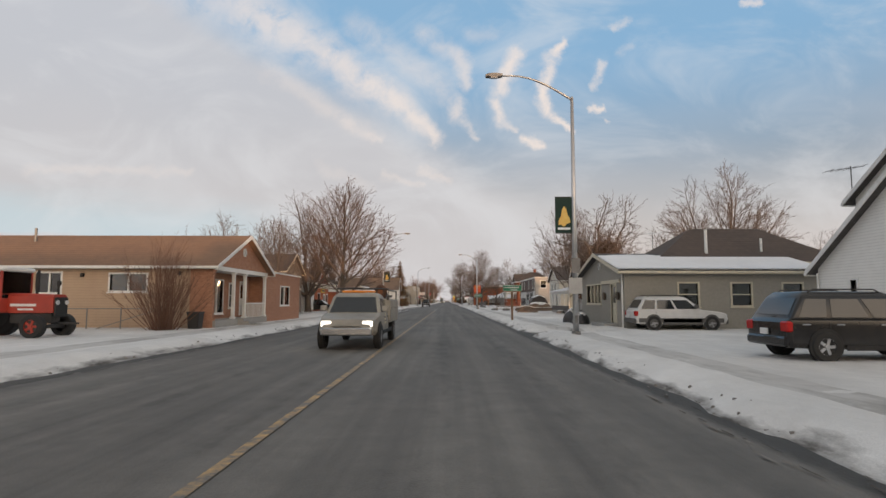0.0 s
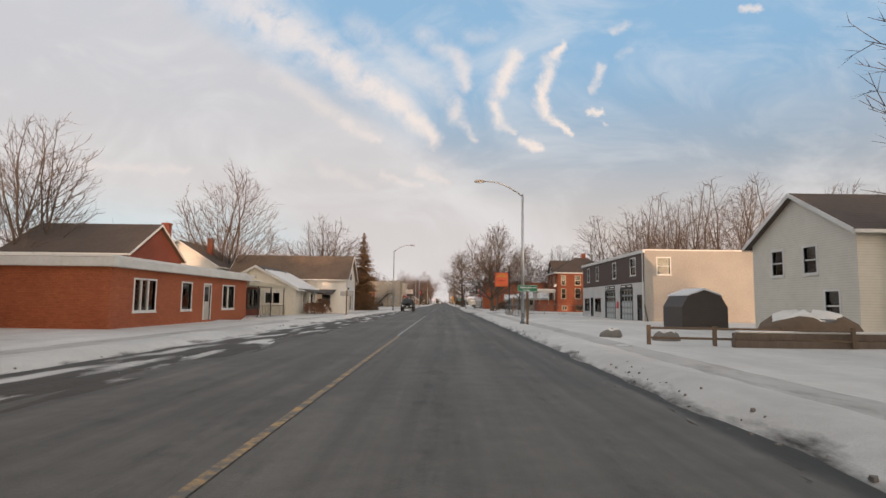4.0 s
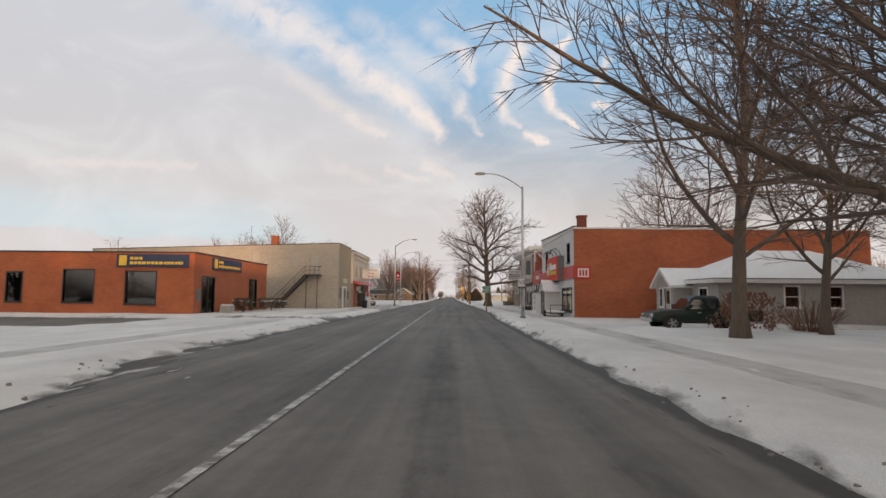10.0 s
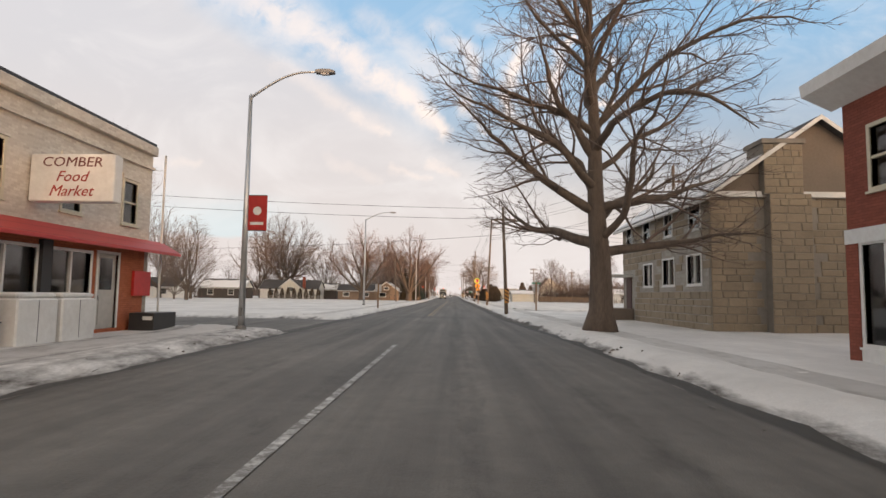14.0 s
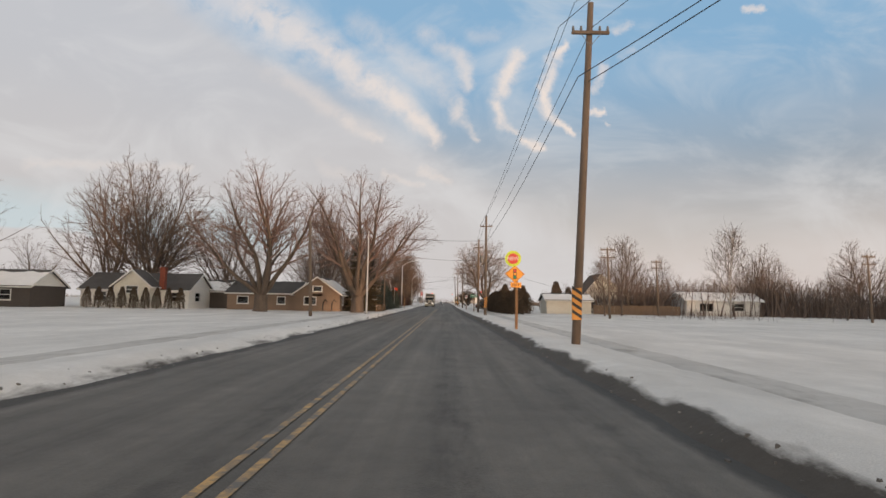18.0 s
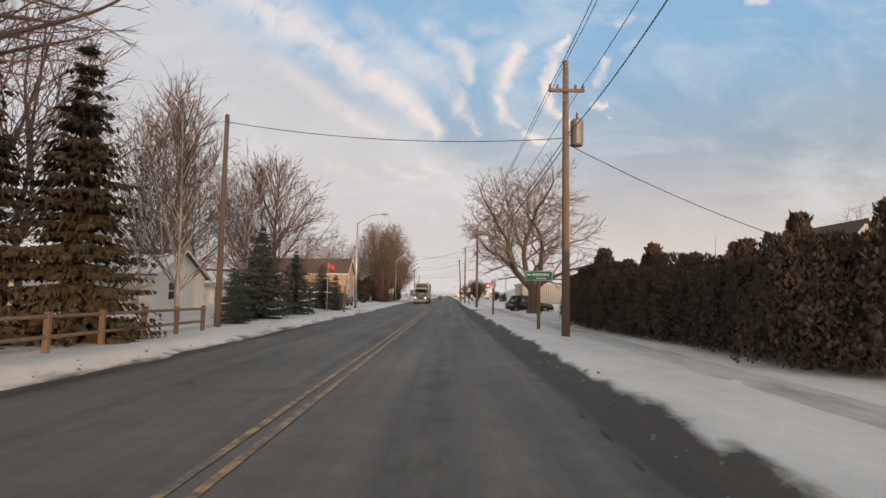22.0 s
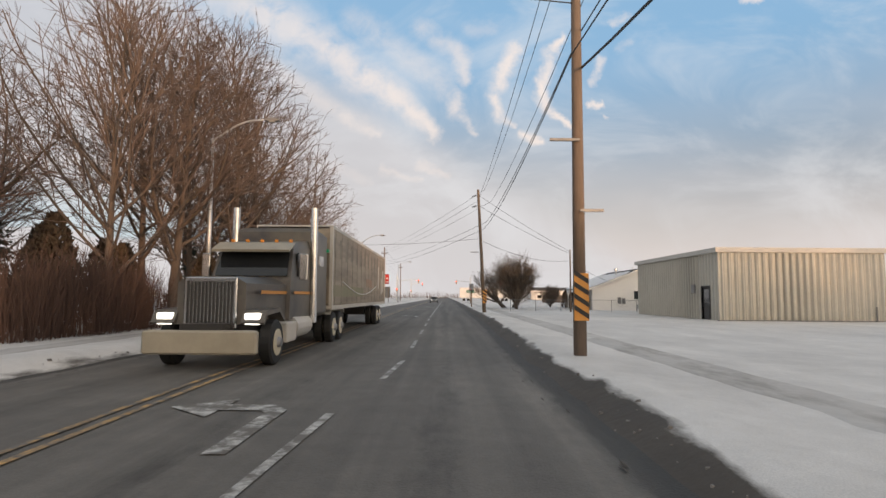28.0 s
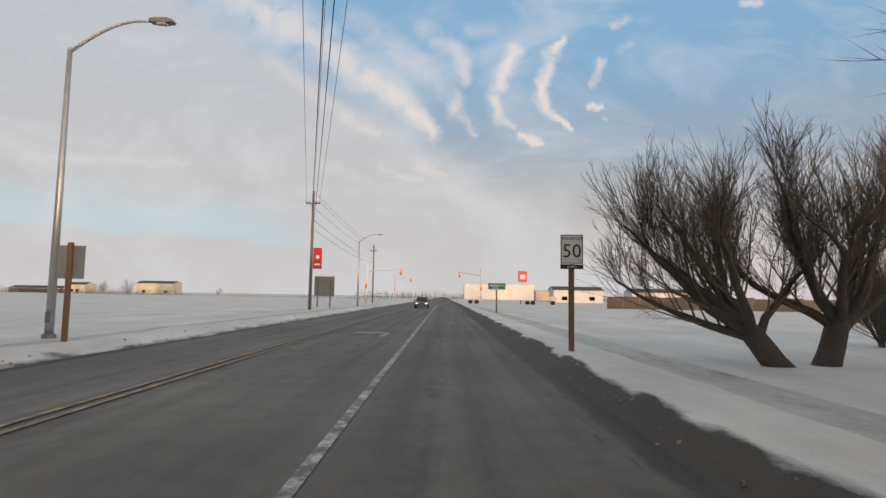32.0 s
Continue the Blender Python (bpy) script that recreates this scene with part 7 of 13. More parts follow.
for k_ in range(34):
    part("board", Mesh().box(-16.0 + 0.14 * k_, -15.875 + 0.14 * k_, 149.0, 149.025, 0.1, 1.45 + 0.015 * math.sin(k_ * 5)), FENCEWOOD, fb)
part("rail", Mesh().box(-16, -11.2, 149.03, 149.09, 1.1, 1.2), FENCEWOOD, fb)
part("cap", Mesh().box(-16, -11.2, 148.97, 149.12, 1.46, 1.5), FENCEWOOD, fb)

# bank
h = site("bank_building", "flat-roofed orange brick bank with navy sign boards", "bank", (-27, 195, 0))
walls(h, -38, -18.6, 187.2, 203.5, Z0, 4.6, BRICK_ORANGE, {"S": [(-35.6, -34, 1.0, 3.0, "s", 1), (-32.4, -31.3, 1.0, 3.1, "s", 1), (-28.2, -26.0, 1.0, 3.3, "s", 1), (-23.6, -21.4, 0.9, 3.2, "s", 1)], "E": [(188.6, 190.8, 0.2, 2.9, "s", 2), (198.6, 200.6, 0.5, 3.0, "s", 1)]}, DARK)
flat_roof(h, -38, -18.6, 187.2, 203.5, 4.6, cap=DARK)
for a_ in ((1, 187.2, -1, -24.3, -19.0), (0, -18.6, 1, 190.2, 196.2)):
    s_ = part("sign_board", slab(a_[0], a_[1], a_[2], a_[3], a_[4], 3.55, 4.5, 0.0, 0.14, ch=0.02), BLUE, h)
    part("emblem", slab(a_[0], a_[1] + a_[2] * 0.14, a_[2], a_[3] + 0.2, a_[3] + 0.75, 3.66, 4.4, 0.0, 0.02), YELLOW, s_)
    bars(s_, a_[0], a_[1] + a_[2] * 0.14, a_[2], a_[3] + 1.0, a_[3] + 1.9, 4.08, 4.28, 3, YELLOW)
    bars(s_, a_[0], a_[1] + a_[2] * 0.14, a_[2], a_[3] + 1.0, a_[4] - 0.4, 3.75, 3.95, 12, YELLOW)
part("cash_machine", slab(0, -18.6, 1, 187.6, 188.2, 1.1, 2.0, 0.0, 0.08), GALV_OLD, h)
rd_ = random.Random(61)
for k_, (x_, y_, r_, l_) in enumerate(((-17.2, 193.4, 0.8, 1.5), (-17.0, 200.3, 0.9, 3.2))):
    b_ = move(cedar("snowy_shrub", 60 + k_, 1.15, r_, "low dark clipped shrub patched with snow by the bank", 1500, CEDAR, 0.11, 0.25, ry=l_), x_, y_)
    for j_ in range(5 + 5 * k_):
        u_ = rd_.uniform(-0.8, 0.8)
        part("snow_cap", Mesh().disc((rd_.uniform(-0.55, 0.6) * r_, u_ * l_, 0.98 - 0.35 * u_ * u_), 2, rd_.uniform(0.16, 0.38), 9, 0.1, 0.5), ROOFSNOW, b_)
p_ = site("planter_box", "small concrete box in the snow by the bank", "planter", (-17.3, 190.4, 0.2))
part("box", Mesh().box(-17.8, -16.9, 190.0, 190.8, -0.1, 0.75, 0.04), CONCRETE, p_)
part("snow_cap", Mesh().box(-17.75, -16.95, 190.05, 190.75, 0.73, 0.83, 0.04), ROOFSNOW, p_)

# beige corner building with an iron stair
h = site("beige_building", "two-storey beige rendered building with painted brick side and iron stair", "building", (-19, 212, 0))
walls(h, -40, -12.3, 208.8, 216.2, Z0, 6.5, {"S": BRICK_PAINT, "W": BRICK_PAINT, "N": BRICK_PAINT, "E": STUCCO_BEIGE},
      {"E": [(209.3, 210.5, 1.25, 2.5, "x"), (211.7, 213.0, 0.35, 2.35, "d", 2), (214.0, 215.4, 1.2, 2.15, "x")], "S": [(-22.0, -21.2, 4.9, 6.4, "b"), (-17.6, -16.6, 4.9, 6.4, "b"), (-15.5, -14.6, 4.2, 6.0, "b"), (-28.6, -27.8, 4.9, 6.4, "b")]}, STUCCO_GREY)
part("parapet", Mesh().prism([(-40, 6.5), (-12.3, 6.5), (-12.3, 7.4), (-40, 6.55)], 1, 208.8, 209.05), BRICK_PAINT, h)
part("parapet", Mesh().prism([(-40, 6.5), (-12.3, 6.5), (-12.3, 7.4), (-40, 6.55)], 1, 215.95, 216.2), BRICK_PAINT, h)
part("parapet", Mesh().box(-12.55, -12.3, 209.05, 215.95, 6.5, 7.4), STUCCO_BEIGE, h)
part("parapet_cap", Mesh().prism([(-40, 6.55), (-12.24, 7.4), (-12.24, 7.47), (-40, 6.62)], 1, 208.74, 209.1), DARK, h)
part("parapet_cap", Mesh().box(-12.6, -12.24, 209.1, 216.2, 7.4, 7.47), DARK, h)
part("roof", Mesh().prism([(-40, 6.48), (-12.55, 6.48), (-12.55, 7.2), (-40, 6.5)], 1, 209.05, 215.95), TAR, h)
GLASSBLOCK = mat("glass_block", (0.27, 0.28, 0.25), 0.2, (0.17, 0.18, 0.165), 3.0, 0.8, 0.3, rnd=0.4)
for a0_, a1_, z0_, z1_, na_, nz_ in ((209.3, 210.5, 1.25, 2.5, 6, 6), (214.0, 215.4, 1.2, 2.15, 7, 5)):
    part("mortar_bed", slab(0, -12.3, 1, a0_, a1_, z0_, z1_, -0.12, -0.06), MATS["mortar"], h)
    blk_ = slab(0, 0.0, 1, 0.008, (a1_ - a0_) / na_ - 0.008, 0.008, (z1_ - z0_) / nz_ - 0.008, 0.0, 0.05, ch=0.012).data("glass_block")
    for ka_ in range(na_):
        for kz_ in range(nz_):
            o_ = part("glass_block", blk_, GLASSBLOCK, h)
            o_.location = (-12.37, a0_ + (a1_ - a0_) * ka_ / na_, z0_ + (z1_ - z0_) * kz_ / nz_)
part("door_surround", slab(0, -12.3, 1, 210.95, 211.6, 0.2, 2.5, 0.0, 0.05, ch=0.01), WHITE, h)
part("door_surround", slab(0, -12.3, 1, 213.1, 213.35, 0.2, 2.5, 0.0, 0.05, ch=0.01), WHITE, h)
part("door_surround", slab(0, -12.3, 1, 210.95, 213.35, 2.5, 2.68, 0.0, 0.09, ch=0.01), WHITE, h)
part("sign_board", slab(0, -12.3, 1, 211.4, 213.7, 3.05, 3.6, 0.0, 0.08), CREAM, h)
chimney(h, -20.5, 212, 6.6, 8.5, 0.75, BRICK_ORANGE)
IRON = mat("black_iron", (0.035, 0.032, 0.03), 0.6, (0.07, 0.055, 0.045), 4, 0.6)
fs_ = site("iron_stair", "dark iron outside stair up to a landing on the beige wall", "staircase", (-17, 208, 0.1))
n_ = 19
for k_ in range(n_):
    x_, z_ = -19.2 + 3.5 * k_ / n_, 0.25 + 3.6 * (k_ + 1) / n_
    part("step", Mesh().box(x_, x_ + 0.26, 207.5, 208.5, z_ - 0.04, z_), IRON, fs_)
for y_ in (207.5, 208.5):
    part("stringer", Mesh().prism([(-19.3, 0.12), (-19.0, 0.12), (-15.6, 3.6), (-15.6, 3.9), (-15.8, 3.9)], 1, y_ - 0.02, y_ + 0.02), IRON, fs_)
part("landing", Mesh().box(-15.7, -14.2, 207.4, 208.75, 3.78, 3.88), IRON, fs_)
part("handrail", Mesh().tube([(-19.2, 207.45, 1.2), (-15.7, 207.45, 4.75), (-14.2, 207.45, 4.75), (-14.2, 208.7, 4.75)], 0.03, 6), IRON, fs_)
part("mid_rail", Mesh().tube([(-19.2, 207.45, 0.75), (-15.7, 207.45, 4.32), (-14.2, 207.45, 4.32)], 0.024, 6), IRON, fs_)
for x_, z0_, z1_ in ((-15.7, 3.7, 4.75), (-15.2, 3.8, 4.75), (-14.7, 3.8, 4.75), (-14.2, 3.7, 4.75), (-16.8, 2.6, 3.65), (-18.0, 1.4, 2.45), (-19.2, 0.2, 1.2)):
    part("baluster", Mesh().tube([(x_, 207.45, z0_), (x_, 207.45, z1_)], 0.022, 6), IRON, fs_)
for x_ in (-15.6, -14.4):
    part("leg", Mesh().tube([(x_, 207.6, 0.1), (x_, 207.6, 3.8)], 0.05, 6), IRON, fs_)

# food market
h = site("food_market", "two-storey cream-painted food market with red awning and brick shopfront", "shop", (-19, 223, 0))
PAINTED = courses("cream_painted_brick", (0.74, 0.69, 0.61), (0.88, 0.86, 0.82), 0.22, 0.075, (0.60, 0.55, 0.48), bump=0.5)
walls(h, -28, -12.0, 216.25, 229.4, 3.2, 7.15, PAINTED, {"E": [(218.2, 219.0, 4.0, 5.45, "w"), (221.4, 222.2, 4.0, 5.45, "w"), (224.5, 225.3, 4.0, 5.45, "w"), (227.6, 228.4, 4.0, 5.45, "w")]}, CREAM)
walls(h, -28, -12.0, 216.25, 229.4, Z0, 3.2, {"S": BRICK_PAINT, "W": BRICK_PAINT, "N": BRICK_PAINT, "E": BRICK_ORANGE},
      {"E": [(219.3, 221.2, 0.8, 2.75, "s", 1), (221.4, 223.6, 0.8, 2.75, "s", 2), (224.2, 226.0, 0.9, 2.75, "s", 2), (226.4, 227.5, 0.3, 2.8, "d")]}, WHITE)
flat_roof(h, -28, -12.0, 216.25, 229.4, 7.15, cap=DARK)
part("cornice", Mesh().box(-12, -11.8, 216.3, 229.4, 6.75, 7.1, 0.02).box(-12, -11.88, 216.3, 229.4, 6.2, 6.3), PAINTED, h)
for y_ in (218.6, 221.8, 224.9, 228.0):
    part("lintel", slab(0, -12, 1, y_ - 0.55, y_ + 0.55, 5.55, 5.72, 0.0, 0.06), PAINTED, h)
part("awning", Mesh().prism([(-12.0, 3.1), (-11.2, 2.95), (-11.2, 3.05), (-12.0, 3.5)], 1, 216.3, 230.4), RED_BOARD, h)
part("pier", Mesh().box(-12.0, -11.86, 223.7, 224.1, 0.1, 3.0), MATS["dark_trim"], h)
part("red_box", slab(0, -12, 1, 228.4, 229.5, 1.4, 2.3, 0.0, 0.1), RED, h, "red wall-mounted notice box")
downpipe(h, -11.93, 230.2, 0.2, 7.0)
sb = site("projecting_sign", "white projecting box sign with red lettering over the shop door", "sign", (-10.8, 223.3, 3.9))
part("box", Mesh().box(-11.95, -9.6, 223.1, 223.5, 3.98, 5.3, 0.03), WHITE, sb)
REDINK = mat("red_ink", (0.42, 0.05, 0.04), 0.5)
lettering("COMBER", 0.38, (-10.78, 223.09, 5.06), "-y", mat("dark_red_ink", (0.16, 0.035, 0.03), 0.5), sb, 1.12, 0.15)
lettering("Food", 0.42, (-10.78, 223.09, 4.66), "-y", REDINK, sb, 1.0, 0.35)
lettering("Market", 0.42, (-10.78, 223.09, 4.26), "-y", REDINK, sb, 1.0, 0.35)
part("bracket", Mesh().box(-12.0, -11.9, 223.25, 223.35, 4.1, 5.2), DARK, sb)
vm = site("drinks_machine", "black drinks vending machine before the shop window", "vending machine", (-11.4, 220.2, 0.15))
part("body", Mesh().box(-11.85, -11.0, 219.7, 220.6, 0.15, 1.95, 0.03), DARK, vm)
part("panel", slab(0, -11.0, 1, 219.8, 220.3, 0.7, 1.6, 0.0, 0.02), BLUE_ICE, vm)
part("badge", Mesh().disc((-10.98, 220.1, 1.72), 0, 0.15, 16, 0.02), RED, vm)
for k_, y_ in enumerate((222.4, 224.0)):
    ic = site("ice_chest", "white ice freezer chest outside the shop", "freezer", (-11.4, y_, 0.15), "ice chests")
    part("body", Mesh().box(-11.9, -10.9, y_ - 0.72, y_ + 0.72, 0.15, 1.35, 0.04), WHITE, ic)
    part("lid", Mesh().box(-11.9, -10.95, y_ - 0.7, y_ + 0.7, 1.35, 1.5, 0.05), WHITE, ic)
    part("door_gap", slab(0, -10.9, 1, y_ - 0.01, y_ + 0.01, 0.25, 1.3, 0.0, 0.006), GALV_OLD, ic)
bx = site("planter_box", "black wooden box by the shop corner", "planter", (-11.3, 228.8, 0.1))
part("body", Mesh().box(-11.8, -10.9, 228.0, 229.6, 0.1, 0.8, 0.02), DARK, bx)
part("label", slab(1, 228.0, -1, -11.3, -10.95, 0.55, 0.68, 0.0, 0.01), WHITE, bx)
rk = site("goods_rack", "rack of wrapped goods beside the drinks machine", "rack", (-11.5, 221.2, 0.15))
part("frame", Mesh().box(-11.8, -11.2, 220.8, 221.6, 0.15, 0.2).box(-11.8, -11.75, 220.8, 221.6, 0.15, 1.5).box(-11.8, -11.2, 220.8, 221.6, 0.75, 0.79), GALV_OLD, rk)
part("goods", Mesh().box(-11.75, -11.25, 220.85, 221.2, 0.2, 0.7, 0.05).box(-11.7, -11.3, 220.9, 221.5, 0.8, 1.2, 0.06), REDINK, rk)

# white house behind a row of cedars
h = site("white_cottage", "white cottage with a gabled wing behind small cedars", "house", (-27, 320, 0))
walls(h, -35, -21.5, 318.2, 325, Z0, 2.5, SIDING_WHITE, {"S": [(-33, -31.8, 1.1, 2.1, "w"), (-23.6, -22.4, 1.1, 2.1, "w")], "E": [(320, 321.4, 1.1, 2.1, "w")]})
gable_roof(h, -35, -21.5, 318.2, 325, 2.5, 4.5, 0, SHINGLE_GREY, SIDING_WHITE, 0.3)
walls(h, -29.4, -25.0, 315.6, 318.15, Z0, 2.9, SIDING_CREAM, {"S": [(-27.9, -26.5, 2.0, 2.8, "w")]})
gable_roof(h, -29.4, -25.0, 315.6, 318.15, 2.9, 4.7, 1, SHINGLE_GREY, SIDING_CREAM, 0.3)
chimney(h, -24.6, 317.8, 2.5, 5.2)
h.location += Vector((-10.6, 21.5, 0))
# tan cottage
BROWNTAN = boards("brown_tan_siding", (0.24, 0.165, 0.115), 0.16, 2, (0.20, 0.14, 0.10), 0.012)
h = site("tan_cottage", "low brown-tan cottage with white window frames and snowy gable roof", "house", (-19, 343, 0))
walls(h, -27.5, -18.9, 340.2, 347, Z0, 2.3, BROWNTAN, {"S": [(-26.2, -24.9, 1.0, 1.8, "p", 1), (-21.2, -20.3, 1.0, 1.8, "p", 1)]})
gable_roof(h, -27.5, -18.9, 340.2, 347, 2.3, 3.7, 0, SHINGLE_GREY, BROWNTAN, 0.3)
walls(h, -18.85, -13.2, 339.2, 347, Z0, 2.3, BROWNTAN, {"S": [(-17.6, -16.2, 1.0, 1.85, "p", 1), (-16.7, -15.4, 2.0, 2.25, "x")], "E": [(340.6, 341.4, 1.0, 1.9, "w")]})
gable_roof(h, -18.85, -13.2, 339.2, 347, 2.3, 4.3, 1, SHINGLE_GREY, BROWNTAN, 0.3, snow=(1,))
w_ = part("window", slab(1, 339.2, -1, -16.65, -15.4, 2.5, 3.3, 0.0, 0.05), WHITE, h)
part("pane", slab(1, 339.2, -1, -16.5, -15.55, 2.62, 3.18, 0.05, 0.056), CARGLASS, w_)
part("porch_roof", Mesh().prism([(-13.2, 2.35), (-11.4, 1.95), (-11.4, 2.05), (-13.2, 2.5)], 1, 341.8, 347), SHINGLE_GREY, h)
for y_ in (342.0, 344.4, 346.8):
    post(h, -11.55, y_, 0.15, 1.98, 0.1, WHITE)
for x_ in (-15.3, -14.2):
    part("arched_trellis", Mesh().tube([(x_, 339.1, 0.1), (x_ + 0.05, 339.05, 1.2), (x_ + 0.3, 339.05, 1.6), (x_ + 0.55, 339.1, 1.3)], 0.07, 6), DARK, h)
hb = site("long_bungalow", "long low bungalow with a snowy roof behind trees", "house", (-38, 350, 0))
walls(hb, -47, -29, 346, 353, 0, 2.5, SIDING_DARK, {"S": [(-40, -38.5, 1, 2, "w"), (-34, -32.5, 1, 2, "w")]})
gable_roof(hb, -47, -29, 346, 353, 2.5, 4.0, 0, SHINGLE_GREY, SIDING_DARK, snow=(-1,))
for k_, (x0_, y0_) in enumerate(((-64, 330), (-78, 322), (-96, 326), (-52, 336))):
    hb = site("far_house", "small far house under snow beyond the field", "house", (x0_, y0_, 0), "far houses")
    walls(hb, x0_ - 5, x0_ + 5, y0_ - 3, y0_ + 3, 0, 2.6, (SIDING_WHITE, SIDING_DARK, SIDING_CREAM, SIDING_DARK)[k_], {"S": [(x0_ - 3, x0_ - 1.8, 1, 2.1, "w"), (x0_ + 1.6, x0_ + 2.8, 1, 2.1, "w")]})
    gable_roof(hb, x0_ - 5, x0_ + 5, y0_ - 3, y0_ + 3, 2.6, 4.4, 0, SHINGLE_GREY, SIDING_WHITE, snow=(-1,) if k_ % 2 else ())

# house with a white porch beyond the spruces
h = site("garden_house", "pale house behind birches in a snowy garden", "house", (-24, 374, 0))
walls(h, -30, -20, 368, 376, 0, 2.7, SIDING_WHITE, {"S": [(-26, -24.6, 1, 2.2, "w")], "E": [(370, 371.4, 1, 2.2, "w")]})
gable_roof(h, -30, -20, 368, 376, 2.7, 4.6, 0, SHINGLE_GREY, SIDING_WHITE, snow=(-1,))
gh = site("garage", "low white garage with a snowy roof", "garage", (-25, 399, 0))
walls(gh, -31, -23.5, 396.5, 403, 0, 2.6, SIDING_WHITE, {"E": [(398.5, 401.5, 0.15, 2.2, "g")], "S": [(-27.6, -26.6, 0.2, 2.1, "d")]})
gable_roof(gh, -31, -23.5, 396.5, 403, 2.6, 4.3, 0, SHINGLE_GREY, SIDING_WHITE, snow=(-1, 1))

# peach house
h = site("peach_house", "two-storey peach stucco house, gable to the street", "house", (-21, 419, 0))
walls(h, -27.5, -15.5, 415.8, 422.6, Z0, 4.8, STUCCO_PEACH, {"E": [(417.2, 418.0, 2.9, 4.3, "w"), (417.5, 418.5, 0.9, 2.4, "w")], "S": [(-20.8, -19.8, 1.2, 2.4, "w"), (-18.2, -17.2, 1.1, 2.2, "w")]})
gable_roof(h, -27.5, -15.5, 415.8, 422.6, 4.8, 7.0, 0, SHINGLE, STUCCO_PEACH, 0.35)
vent(h, 0, -15.5, 1, 419.2, 6.1, 0.24)
for y_ in (415.1,):
    part("house_mark", slab(0, -15.5, 1, 416.1, 416.35, 3.2, 3.75, 0.0, 0.04), DARK, h)
    part("house_mark", slab(0, -15.5, 1, 416.55, 416.8, 3.2, 3.75, 0.0, 0.04), DARK, h)
downpipe(h, -15.42, 422.5, 0.2, 4.7)
sr = site("sun_room", "white glazed sun room with a low roof on the peach house", "porch", (-19.5, 413.5, 0))
walls(sr, -24, -17.5, 411.4, 415.75, Z0, 2.5, SIDING_WHITE, {"S": [(-23.4, -21.6, 0.9, 2.2, "s", 2), (-21.2, -19.4, 0.9, 2.2, "s", 2)], "E": [(412, 413.4, 0.9, 2.2, "s", 2)]})
part("roof", Mesh().prism([(411.1, 2.5), (415.8, 3.2), (415.8, 3.35), (411.1, 2.62)], 0, -24.3, -17.2), SHINGLE, sr)
st = site("wooden_steps", "pale wooden steps with a rail behind the peach house", "steps", (-15.8, 424, 0.1))
for k_ in range(6):
    part("step", Mesh().box(-16.4, -15.2, 425.6 - 0.3 * k_ - 0.32, 425.6 - 0.3 * k_, 0.15 + 0.2 * k_, 0.2 + 0.2 * k_), WOODPOST, st)
for x_ in (-16.4, -15.2):
    part("stringer", Mesh().prism([(425.7, 0.1), (425.5, 0.1), (423.6, 1.3), (423.8, 1.35)], 0, x_ - 0.03, x_ + 0.03), WOODPOST, st)
    part("rail", Mesh().tube([(x_, 425.6, 1.0), (x_, 423.7, 2.2)], 0.03, 6), WHITE, st)
    part("rail_post", Mesh().tube([(x_, 425.6, 0.1), (x_, 425.6, 1.0)], 0.03, 6), WHITE, st)
# dormered house beyond
h = site("dormered_house", "dark-roofed house with white dormers and snow on the lower roof", "house", (-24, 434, 0))
walls(h, -31, -20.5, 429, 438, 0, 2.9, SIDING_WHITE, {"E": [(431, 432.2, 1, 2.2, "w")], "S": [(-24.4, -23.2, 1, 2.2, "w")]})
gable_roof(h, -31, -20.5, 429, 438, 2.9, 5.6, 1, SHINGLE_GREY, SIDING_WHITE, 0.4)
for y_ in (431, 434.6):
    d_ = part("dormer", Mesh().box(-23.6, -21.6, y_ - 0.8, y_ + 0.8, 3.4, 4.8), SIDING_WHITE, h)
    part("dormer_roof", Mesh().prism([(y_ - 1.0, 4.75), (y_ + 1.0, 4.75), (y_, 5.5)], 0, -25, -21.4), SHINGLE_GREY, d_)
    part("pane", slab(0, -21.6, 1, y_ - 0.4, y_ + 0.4, 3.7, 4.6, 0.0, 0.02), CARGLASS, d_)
part("lower_roof", Mesh().prism([(-20.5, 2.8), (-18.2, 2.3), (-18.2, 2.42), (-20.5, 2.98)], 1, 428.6, 438.4), ROOFSNOW, h)
for y_ in (429, 433.5, 438):
    post(h, -18.4, y_, 0.1, 2.35, 0.12, WHITE)
hb = site("brown_house", "brown house with gabled dormer among trees", "house", (-27, 447, 0))
walls(hb, -33, -23.5, 443, 452, 0, 3.2, SIDING_DARK, {"S": [(-28.5, -27.3, 1, 2.3, "w")], "E": [(445, 446.2, 1, 2.3, "w")]})
gable_roof(hb, -33, -23.5, 443, 452, 3.2, 6.0, 0, SHINGLE, SIDING_DARK, snow=())
chimney(hb, -30.5, 446, 4, 6.9)

# ---- buildings on the right of the way ----
h = site("white_house", "tall white clapboard house with a front gable", "house", (20, 6, 0))
walls(h, 16.1, 18.0, 0.0, 12.0, Z0, 3.0, {"S": SIDING_WHITE, "W": SIDING_WHITE, "N": SIDING_WHITE, "E": None}, {"W": [(9.7, 10.05, 1.75, 2.45, "p", 1), (5.2, 6.4, 1.1, 2.4, "w")]})
gable_roof(h, 16.1, 18.0, 0.0, 12.0, 3.0, 7.1, 0, SHINGLE_GREY, SIDING_WHITE, 0.35)
walls(h, 18.05, 27, -1.5, 12.2, Z0, 6.1, SIDING_WHITE, {"S": [(20, 21, 1.1, 2.5, "w"), (23.5, 24.5, 1.1, 2.5, "w")]})
gable_roof(h, 18.05, 27, -1.5, 12.2, 6.1, 10.4, 0, SHINGLE_GREY, SIDING_WHITE, 0.35)
